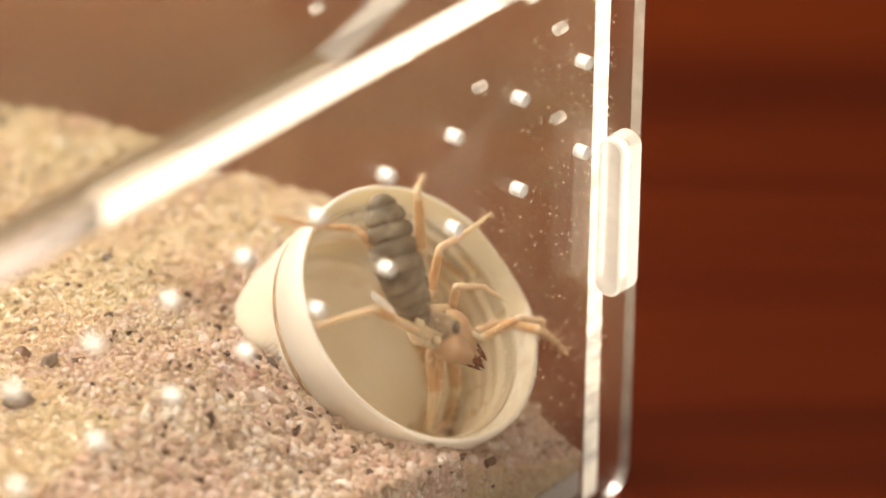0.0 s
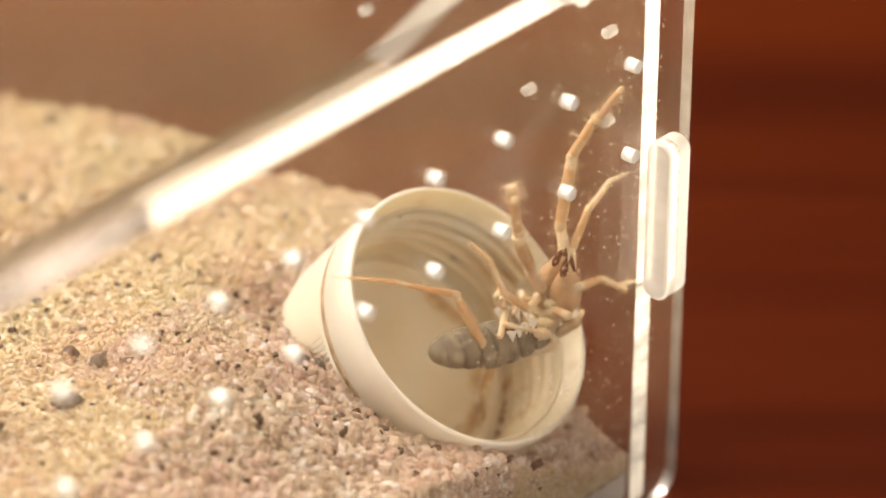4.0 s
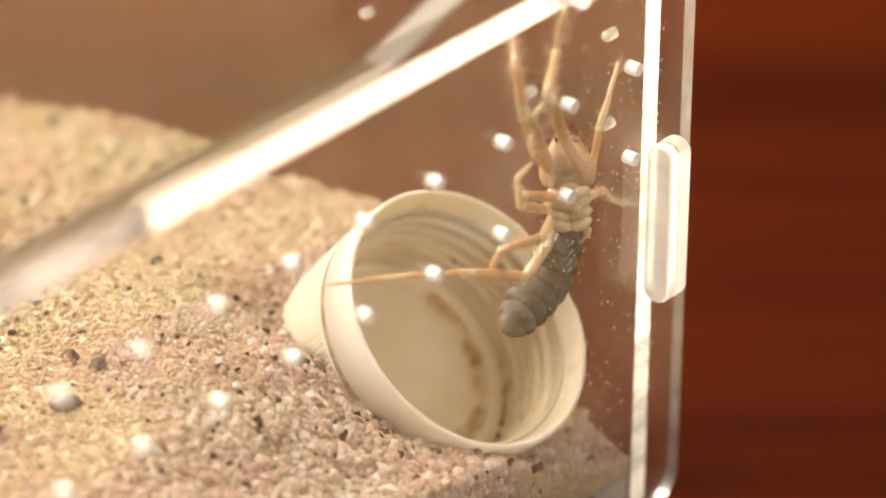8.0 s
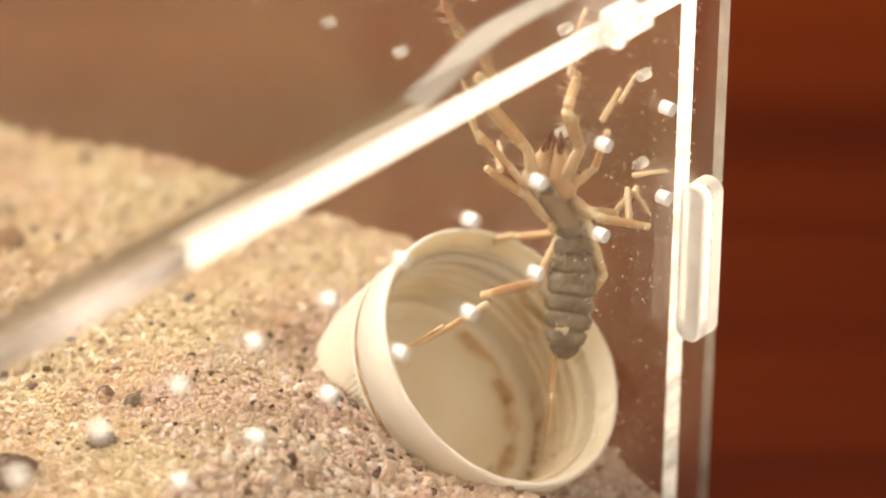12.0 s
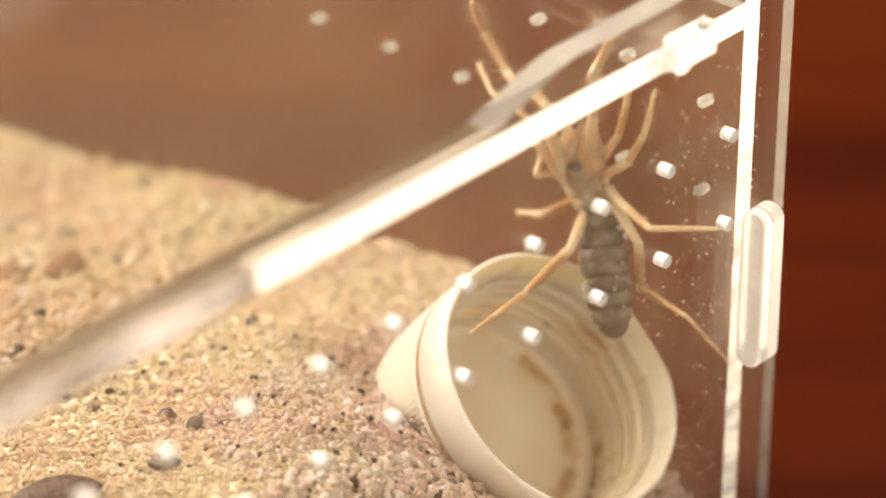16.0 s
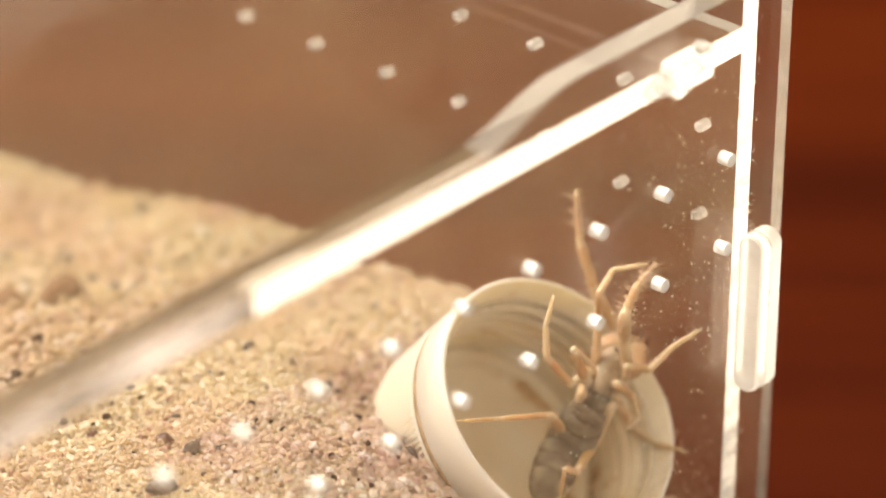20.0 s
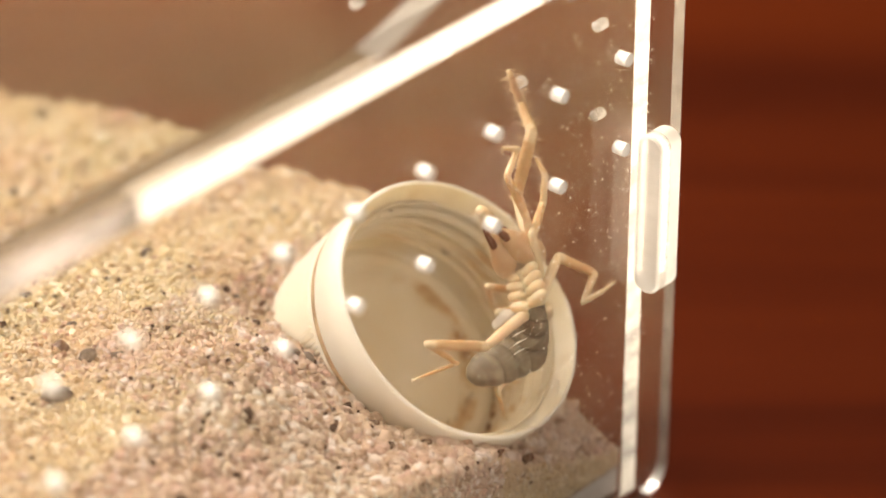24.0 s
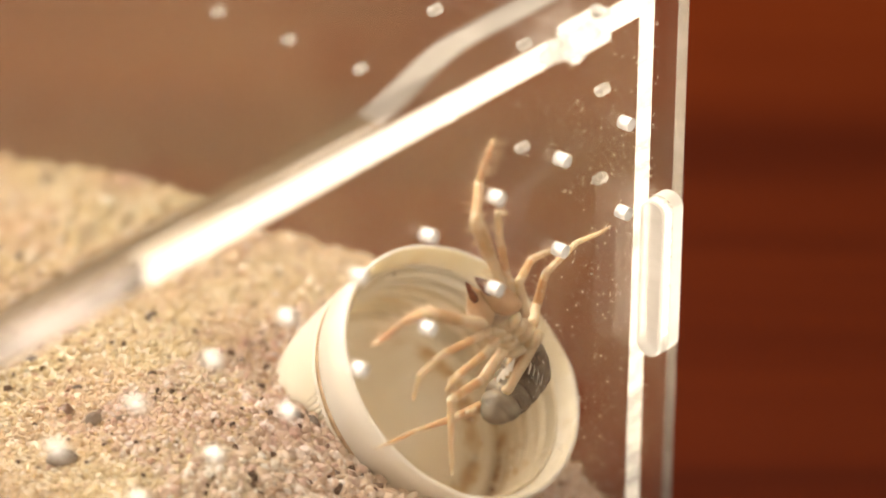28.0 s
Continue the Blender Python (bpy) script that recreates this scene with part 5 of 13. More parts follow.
    walk(limb['pl_0'], [
        (0, pose(0, -.0015, .00418, -1.3, -2.7, 55.2)), (.5, pose(0, -.0015, .00427, -48.1, -29.6, 36.4)), (1, pose(0, -.0015, .00469, -39.2, -20, 52.9)),
        (1.25, pose(-.00026, -.00145, .00444, 18.8, -42.5, -22.7)), (1.5, pose(-.00051, -.00141, .00418, 58.6, -2.9, -82.7)), (2, pose(-.00115, -.00096, .00418, 2.5, -20.6, -52.8)),
        (2.25, pose(-.00132, -.00041, .00418, 26, 47.7, -49.2)), (2.5, pose(-.00149, .00013, .00418, 18.9, 18.4, -72.6)), (3, pose(-.0013, .00075, .00418, 80.3, 47.3, -55.5)),
        (3.5, pose(-.0013, .00075, .00418, 80.3, 47.3, -55.5)), (5.5, pose(-.00039, .00145, .00479, 36.8, 56.9, -130.2)), (6, pose(-.00039, .00145, .00479, 36.8, 56.9, -130.2)),
        (7, pose(0, .0015, .00418, -33.2, 34.4, 130.3)), (8, pose(0, .0015, .00529, 55.4, 56.3, -127.7)), (8.5, pose(0, .0015, .00425, 55.1, 70.1, -126.7)),
        (8.75, pose(-.00075, .00082, .00422, 44.2, 25, -113.7)), (9, pose(-.00149, .00013, .00418, 8.7, 20.1, -89.6)), (9.25, pose(-.00122, -.00051, .00418, 8.5, 2.8, -62)),
        (9.5, pose(-.00096, -.00115, .00418, 20.7, 3.2, -30.1)), (10, pose(-.00051, -.00141, .00418, -4.2, 13.9, -23.8)), (10.5, pose(-.00013, -.00149, .00418, -8.4, .7, -9.5)),
        (11, pose(.00039, -.00145, .00418, -25.2, 22.5, -3.6)), (13, pose(.00006, -.00149, .00418, -1.9, 20.8, 1.4)), (13.5, pose(0, -.0015, .00418, 12.6, 20.7, 3.7)),
        (14, pose(0, -.0015, .00418, 12.6, 20.7, 3.7)), (15, pose(0, -.0015, .0043, -5.2, 51, -4.8)), (16, pose(.00026, -.00148, .00418, -10.3, 26.1, 2.6)),
        (17, pose(.00026, -.00148, .00418, -8, 7.4, 5.8)), (18, pose(.00026, -.00148, .00408, -13.5, 50.8, 2.1)), (19, pose(0, -.0015, .00418, -6.6, -1.2, -3.6)),
        (19.5, pose(0, -.0015, .00418, -6.6, -1.1, -3.6)), (20, pose(0, -.0015, .00418, -12.3, -34.2, 8.8)), (20.3, pose(0, -.0015, .00418, 35.5, 6.1, 33.3)),
        (20.6, pose(0, -.0015, .0052, 80.1, 18.6, 62.6)), (21, pose(0, -.0015, .00525, 123, 11.9, 84.5)), (21.25, pose(-.00007, -.00149, .00556, 160.4, -8.2, 88.6)),
        (21.5, pose(-.00013, -.00149, .00587, -159.4, -26.5, 78.8)), (21.75, pose(-.0002, -.00149, .00618, -110.9, -33, 56.3)), (22, pose(-.00026, -.00148, .00649, -64, -22.9, 36.1)),
        (23, pose(-.00037, -.00028, .00578, 3.5, 15.8, 66)), (24, pose(-.00047, .00093, .00507, 66.6, 1.5, 117.7)), (24.25, pose(-.00049, .00117, .00492, 51.4, 24.4, -175.3)),
        (24.5, pose(-.00051, .00141, .00478, 73.4, 45, -91.9)), (25, pose(-.00051, .00141, .00478, 73.4, 45, -91.9)), (26, pose(-.00051, .00141, .00442, 59.8, 45.4, -99.7)),
        (27, pose(-.00051, .00141, .00513, 73.7, 17.1, -84.7)), (28, pose(-.00051, .00141, .00418, 41.5, 28.1, -107.9)),
    ])
    walk(limb['pl_1'], [
        (0, pose(-.00034, -.00169, .01157, 21.1, -1.7, 23.2)), (.5, pose(-.00524, .00148, .00857, -16.4, -45.7, 13.7)), (1, pose(-.00491, -.00025, .01008, -13.9, -24.9, 47.5)),
        (1.25, pose(-.00586, -.00113, .00906, 21.3, 7, 15.6)), (1.5, pose(-.0068, -.00202, .00803, 43.9, 49.9, 1.2)), (2, pose(-.00298, .00092, .0111, 121.2, 50.9, 38.8)),
        (2.12, pose(-.00185, -.00246, .00995, 37.5, 31.9, -49.9)), (2.25, pose(-.00056, -.00626, .00865, 18.5, -36.9, -80.7)), (2.5, pose(-.00312, -.00269, .01082, 22.4, -5.5, -76.1)),
        (3, pose(-.00679, -.00414, .00502, 67.5, 35.1, -66.3)), (3.5, pose(-.00679, -.00414, .00502, 67.5, 35.1, -66.3)), (5.5, pose(-.00698, .00053, .00802, 23.7, 63.9, -150.3)),
        (6, pose(-.00698, .00053, .00802, 23.7, 63.9, -150.3)), (7, pose(-.00535, .00154, .00929, 11.4, 25, -172.2)), (8, pose(-.00696, .00246, .00762, 35.7, 51.4, -153.2)),
        (8.25, pose(-.0071, .0022, .00666, 15.1, 3.7, -176.8)), (8.5, pose(-.00724, .00194, .00569, 11.3, -46.9, 171.6)), (8.62, pose(-.00684, .00142, .00726, 3.3, -10.5, -157.7)),
        (8.75, pose(-.00637, .00084, .00903, 18.1, 28.9, -124.5)), (9, pose(-.00259, -.00239, .01105, 11.5, 2.4, -85.3)), (9.25, pose(-.00203, -.00134, .01149, 28.5, 12.8, -52.2)),
        (9.5, pose(-.00194, -.00361, .01109, 52.2, -40.6, -62.5)), (10, pose(.00132, -.00163, .01135, 30.3, -57.6, -36)), (10.5, pose(.00014, -.00044, .0115, -2.9, -52.3, -3.7)),
        (11, pose(.00315, .00154, .01037, 5.3, 19.5, 18.2)), (13, pose(.00268, -.00118, .01109, 24.1, -54.1, -9.5)), (13.5, pose(.00265, -.00295, .01093, 26.4, 6, 8.9)),
        (14, pose(.00265, -.00295, .01093, 26.4, 6, 8.9)), (15, pose(.00577, -.00131, .00893, 27.2, -36.2, -13.9)), (16, pose(.0034, -.00001, .01072, 35.1, -70.2, -20.4)),
        (17, pose(.0011, -.00036, .01145, -.6, -57.2, 10.2)), (18, pose(.00576, .00045, .00863, 15.9, -36.8, -4.3)), (19, pose(-.00009, -.00064, .01153, 54.4, -69.7, -43.9)),
        (19.5, pose(-.00009, -.00064, .01153, 54.4, -69.7, -43.9)), (19.75, pose(-.00217, -.0006, .01085, 44.1, .4, -1.2)), (20, pose(-.00425, -.00056, .01016, 100.4, 53.6, 64.6)),
        (20.15, pose(-.00068, -.00265, .01016, 37, -1.2, .1)), (20.3, pose(.0029, -.00474, .01017, 24.7, -76.6, -20.5)), (20.6, pose(.00666, -.0045, .0064, -22.1, -41.9, 14.7)),
        (21, pose(.0061, -.00292, .00131, 14.1, -7.8, -12.6)), (22, pose(-.00519, .00315, .00948, -20.5, -44.8, 1.7)), (22.5, pose(-.00216, .00226, .01118, 49, -25, -28.8)),
        (23, pose(.00087, .00137, .01289, 99.8, 6.3, -24.6)), (24, pose(.00551, .00415, .00801, 60.3, 33.4, -94.5)), (24.5, pose(-.00765, .00015, .00628, 54.6, 49.9, -112.1)),
        (25, pose(-.00765, .00015, .00628, 54.6, 49.9, -112.1)), (25.5, pose(-.00746, .00002, .00665, 36.3, -3.9, -162.8)), (26, pose(-.00726, -.00012, .00703, 74.3, -49.8, 135.4)),
        (27, pose(-.00752, .00014, .00712, 86.3, -49.7, 130.7)), (27.5, pose(-.00675, .00029, .0081, 34.8, -23.2, -155.8)), (28, pose(-.00597, .00044, .00907, 32.8, 24.6, -115.2)),
    ])
    walk(limb['pl_2'], [
        (0, pose(.00054, -.00428, .01866, 154.3, 67.2, -165.3)), (.25, pose(-.00513, -.00098, .01616, -66.8, 56.9, 8.9)), (.5, pose(-.01081, .00233, .01366, -83.5, 6.3, 39.2)),
        (1, pose(-.00835, -.00131, .01677, -48.2, 30.3, 104.4)), (1.25, pose(-.00542, -.00425, .01417, -57.3, -1.3, 68.6)), (1.5, pose(-.0025, -.00719, .01156, -45.3, -32.2, 31.5)),
        (1.75, pose(-.00189, -.00663, .01009, 2.8, -18.2, -21.3)), (2, pose(-.00129, -.00606, .00862, 26.1, 21, -51.8)), (2.25, pose(-.00364, -.00238, .01442, 24, 20.4, -59.6)),
        (2.5, pose(-.00609, -.00274, .01782, 16.9, 10.4, -76.6)), (3, pose(-.01255, -.00849, .0074, 55.1, 27.9, -85.6)), (3.5, pose(-.01255, -.00849, .0074, 55.1, 27.9, -85.6)),
        (4.5, pose(-.01324, -.0042, .00924, 11.8, -1.2, -131.3)), (5.5, pose(-.01392, .00008, .01109, -7.9, -48.9, -157)), (6, pose(-.01392, .00008, .01109, -7.9, -48.9, -157)),
        (7, pose(-.00868, .0026, .01604, -9.5, 23.6, 170.3)), (8, pose(-.01326, .00424, .01147, 6.8, 35.1, -176.5)), (8.5, pose(-.00164, .00262, .01078, -6.8, 25.6, 176.9)),
        (8.62, pose(-.00571, .00106, .01293, 24.4, -24.1, -175.4)), (8.75, pose(-.0103, -.00071, .01535, 110.4, -66.8, 122.2)), (8.88, pose(-.007, -.00183, .01701, 8.7, -36.6, -103.8)),
        (9, pose(-.00408, -.00283, .01849, 20.9, 15.8, -68.7)), (9.12, pose(-.00404, -.00372, .01826, 3.3, -45, -66.6)), (9.25, pose(-.00399, -.00473, .018, -145.7, -59.8, 71.6)),
        (9.38, pose(-.00647, -.00418, .01621, -8.3, -39, -28.2)), (9.5, pose(-.00866, -.00369, .01463, 33.1, 13.8, -16.6)), (10, pose(-.00541, -.00148, .01486, 6.1, 3.3, -15.8)),
        (10.5, pose(-.00583, .00033, .01614, -4.2, 25.1, -8.9)), (11, pose(.00576, .00166, .0175, -16.4, -48.4, 23.6)), (13, pose(-.00337, -.00331, .01517, -3.1, -1.2, 1)),
        (13.5, pose(.00388, -.00617, .01771, 7.8, -43.3, -6.9)), (14, pose(.00388, -.00617, .01771, 7.8, -43.3, -6.9)), (15, pose(.00105, -.00372, .01438, 19, 18.5, 8.6)),
        (16, pose(-.00361, -.00206, .01282, -1.2, -40.8, 10.4)), (17, pose(-.0052, -.00142, .01557, 4.8, 35.9, 14)), (18, pose(.00125, -.0013, .01449, 4.4, -6.7, 7.8)),
        (19, pose(-.00737, -.00223, .01306, 14.8, -53.5, -7.5)), (19.5, pose(-.00737, -.00222, .01306, 14.8, -53.5, -7.5)), (19.75, pose(-.00267, -.0035, .0112, 28.8, -11, -9.8)),
        (20, pose(.00202, -.00477, .00934, 42.9, 30.8, -1.4)), (20.3, pose(-.00451, -.00537, .01176, -7.6, 23.9, -8.1)), (20.45, pose(-.00156, -.00415, .0117, -64.9, 11.2, 4.7)),
        (20.6, pose(.00138, -.00293, .01164, -122.1, 14.7, 22.5)), (21, pose(.00472, -.00451, .00861, -39.4, 39.1, 92.8)), (21.5, pose(-.00279, .00058, .01157, -115.2, 29.1, -5)),
        (22, pose(-.01029, .00566, .01453, -123.7, -32.1, -55.2)), (23, pose(-.00238, -.00538, .0116, -94.3, -49.9, -18)), (24, pose(-.00124, .0026, .01115, 86.8, -64, 123.2)),
        (24.25, pose(-.00794, .00098, .01013, 34, -12.6, -160.6)), (24.5, pose(-.01465, -.00064, .00912, 54.6, 47.6, -114.9)), (25, pose(-.01465, -.00064, .00912, 54.6, 47.6, -114.9)),
        (26, pose(-.001, .00398, .00836, 56.9, 20.1, -108.2)), (27, pose(-.00153, .00481, .00744, 54.8, 26.1, -114.2)), (27.5, pose(-.00618, .0023, .01116, 68.1, -9.6, -161.7)),
        (28, pose(-.01083, -.00021, .01488, 105.8, -20.3, 138.7)),
    ])
    walk(limb['pl_3'], [
        (0, pose(.00443, -.00076, .0167, -10.4, 7.9, 68.9)), (.5, pose(-.01427, .00669, .01429, -83.4, 6.3, 39.6)), (1, pose(-.01287, -.00052, .01999, -69.1, -30.4, 65.6)),
        (1.5, pose(-.00636, -.0049, .01489, -48.8, 10.7, 3.3)), (1.75, pose(-.00424, -.00695, .0141, -11.7, 18.6, -24.1)), (2, pose(-.00212, -.009, .01331, 22.6, 40.6, -43.6)),
        (2.25, pose(-.0047, -.00507, .01921, 10.3, 38.9, -64.2)), (2.38, pose(-.00616, -.00453, .02127, -.3, -41.9, -80.1)), (2.5, pose(-.00745, -.00406, .02309, 164.1, -66.7, 105.2)),
        (3, pose(-.01701, -.01034, .01024, 65.3, -42.1, -179.1)), (3.5, pose(-.01701, -.01034, .01024, 65.3, -42.1, -179.1)), (4.5, pose(-.01339, -.00467, .01248, 59.9, -22.4, 131.3)),
        (5.5, pose(-.00977, .001, .01473, 41.3, -12.6, 84.4)), (6, pose(-.00977, .001, .01473, 41.3, -12.6, 84.4)), (6.5, pose(-.01039, .00153, .01791, 22.1, -41.1, 126.2)),
        (7, pose(-.01102, .00206, .0211, -23.3, -44.3, -169.4)), (8, pose(-.0165, .00471, .01602, 2.3, -49.6, 178.5)), (8.5, pose(-.00407, .00209, .0158, -7, 28, 176.6)),
        (8.62, pose(-.00536, .0028, .01522, 15.1, -13.8, -171.8)), (8.75, pose(-.00681, .00361, .01458, 46.6, -62.3, 176.7)), (9, pose(-.00543, -.00488, .02352, 179.9, -52.7, 77)),
        (9.25, pose(-.00572, .00006, .01568, -35.9, -61.3, -22.6)), (9.38, pose(-.00718, -.00365, .01754, 4.4, -19.5, -31.6)), (9.5, pose(-.00847, -.00694, .01918, 33.2, 14.5, -16.1)),
        (10, pose(-.00527, -.00214, .02042, 6.2, 4.4, -15.6)), (10.5, pose(-.00343, .00037, .02119, -4.2, 25.7, -8.9)), (11, pose(.00144, .0015, .02107, -9.8, 15.8, 8.9)),
        (13, pose(-.0035, -.00301, .02076, -3.1, .7, .9)), (13.5, pose(.00001, -.00647, .02175, 6.5, 11.7, 0)), (14, pose(.00001, -.00647, .02175, 6.5, 11.7, 0)),
        (15, pose(.00299, -.00527, .0194, 19.8, -33, -8.9)), (16, pose(-.00724, -.00261, .01706, -3.7, 35.9, 6.7)), (17, pose(-.00191, -.00108, .02009, 4.9, 36.4, 14.1)),
        (18, pose(.00066, -.00181, .02003, 8.6, 47.8, 14.2)), (19, pose(-.01187, -.00308, .01628, 9.9, .9, 5.3)), (19.5, pose(-.01187, -.00308, .01628, 9.9, .9, 5.3)),
        (20, pose(.00403, -.00864, .01287, 31.1, 31.7, -.7)), (20.15, pose(.00093, -.0068, .01485, 6.9, -14.8, -6.9)), (20.3, pose(-.00217, -.00495, .01684, -30.9, -58.6, 15.7)),
        (20.6, pose(-.00113, .00117, .00876, -36.4, -25.6, 17)), (21, pose(.00103, -.00196, .01197, -68.5, -10.2, 45.5)), (22, pose(-.00552, .00696, .01189, -95.7, 63.6, 43.6)),
        (22.5, pose(-.00294, .0034, .01161, 19.8, 54.3, 116.5)), (23, pose(-.00035, -.00017, .01133, 68.6, 17.8, 113.2)), (24, pose(.00359, .00543, .01128, 80.6, -27.8, 125)),
        (24.5, pose(-.0198, -.00089, .01131, 72.6, -43.5, 137.3)), (25, pose(-.0198, -.00089, .01131, 72.6, -43.5, 137.3)), (25.5, pose(-.01279, .00178, .01127, 49.7, -12.7, -160.1)),
        (26, pose(-.00579, .00445, .01123, 64.2, 21, -107.6)), (27, pose(-.00629, .00539, .01034, 70.5, 2.5, -103.2)), (28, pose(-.00767, .00419, .01345, 65, -14.3, -101.6)),
    ])
    walk(limb['pr_0'], [
        (0, pose(0, .0015, .00418, -25, -18, 99.8)), (.25, pose(0, .0015, .00423, -25.6, -50.6, 59.4)), (.5, pose(0, .0015, .00427, 32.4, -66, -32.2)),
        (1, pose(0, .0015, .00469, -53.3, -19, 76.3)), (1.5, pose(.00051, .00141, .00418, -66.5, 22.1, 62.1)), (1.75, pose(.00083, .00119, .00418, -141.3, 27.3, -4.7)),
        (2, pose(.00115, .00096, .00418, 173.5, -23.8, -37.6)), (2.12, pose(.00123, .0007, .00418, -146.7, -36.8, -5.6)), (2.25, pose(.00132, .00042, .00418, -99.1, -69.1, 15.3)),
        (2.5, pose(.00149, -.00013, .00418, 13.2, -15.2, -87.2)), (3, pose(.0013, -.00075, .00418, 31.8, 1, -121.5)), (3.5, pose(.0013, -.00075, .00418, 31.8, 1, -121.5)),
        (5.5, pose(.00039, -.00145, .00479, -2, 35.6, -163.8)), (6, pose(.00039, -.00145, .00479, -2, 35.6, -163.8)), (7, pose(0, -.0015, .00418, 1.9, 27.5, 177.8)),
        (8, pose(0, -.0015, .00529, 45.2, 54.5, -143.6)), (8.5, pose(0, -.0015, .00425, 31.7, 47.8, -155.6)), (8.75, pose(.00075, -.00082, .00422, 39.7, 11.5, -121.1)),
        (9, pose(.00149, -.00013, .00418, 15.3, -7.7, -89.4)), (9.25, pose(.00122, .00051, .00418, 6, -.6, -61.6)), (9.5, pose(.00096, .00115, .00418, 12.1, 4.4, -34.3)),
        (10, pose(.00051, .00141, .00418, -13.7, 1.3, -29.6)), (10.5, pose(.00013, .00149, .00418, -17.2, -.1, -14.1)), (11, pose(-.00039, .00145, .00418, -57, 14.2, -33.7)),
        (13, pose(-.00006, .00149, .00418, -36.3, 14, -30.8)), (13.5, pose(0, .0015, .00418, -21.5, 18.9, -24.4)), (14, pose(0, .0015, .00418, -21.5, 18.9, -24.4)),
        (15, pose(0, .0015, .0043, -40.5, 37.9, -32.7)), (16, pose(-.00026, .00148, .00418, -33.2, 27.4, -16.2)), (17, pose(-.00026, .00148, .00418, -30.5, 22.4, -14.2)),
        (18, pose(-.00026, .00148, .00408, -42.7, 56.6, -20)), (19, pose(0, .0015, .00418, -39.9, 8.8, -33.9)), (19.5, pose(0, .0015, .00418, -39.9, 8.8, -33.9)),
        (20, pose(0, .0015, .00418, -101.6, 42.4, -114.3)), (20.15, pose(0, .0015, .00418, -10.9, 45.5, -22.2)), (20.3, pose(0, .0015, .00418, 20, -9.6, 10.6)),
        (20.6, pose(0, .0015, .0052, -20.1, -33.5, 11)), (21, pose(0, .0015, .00525, 54.2, -22.7, -57.4)), (21.5, pose(.00013, .00149, .00587, 13.5, -52, -31.9)),
        (22, pose(.00026, .00148, .00649, -58, -50.9, 26.2)), (23, pose(.00037, .00027, .00578, 4.3, -23.5, -72)), (24, pose(.00047, -.00093, .00507, -2.9, -14.7, -134.3)),
        (24.5, pose(.00051, -.00141, .00478, -11.6, 51.6, -169.5)), (25, pose(.00051, -.00141, .00478, -11.6, 51.6, -169.5)), (26, pose(.00051, -.00141, .00442, -6.1, 42.4, -165.9)),
        (27, pose(.00051, -.00141, .00513, 5.3, 43.8, -156.6)), (28, pose(.00051, -.00141, .00418, -17.7, 17.2, -167.4)),
    ])
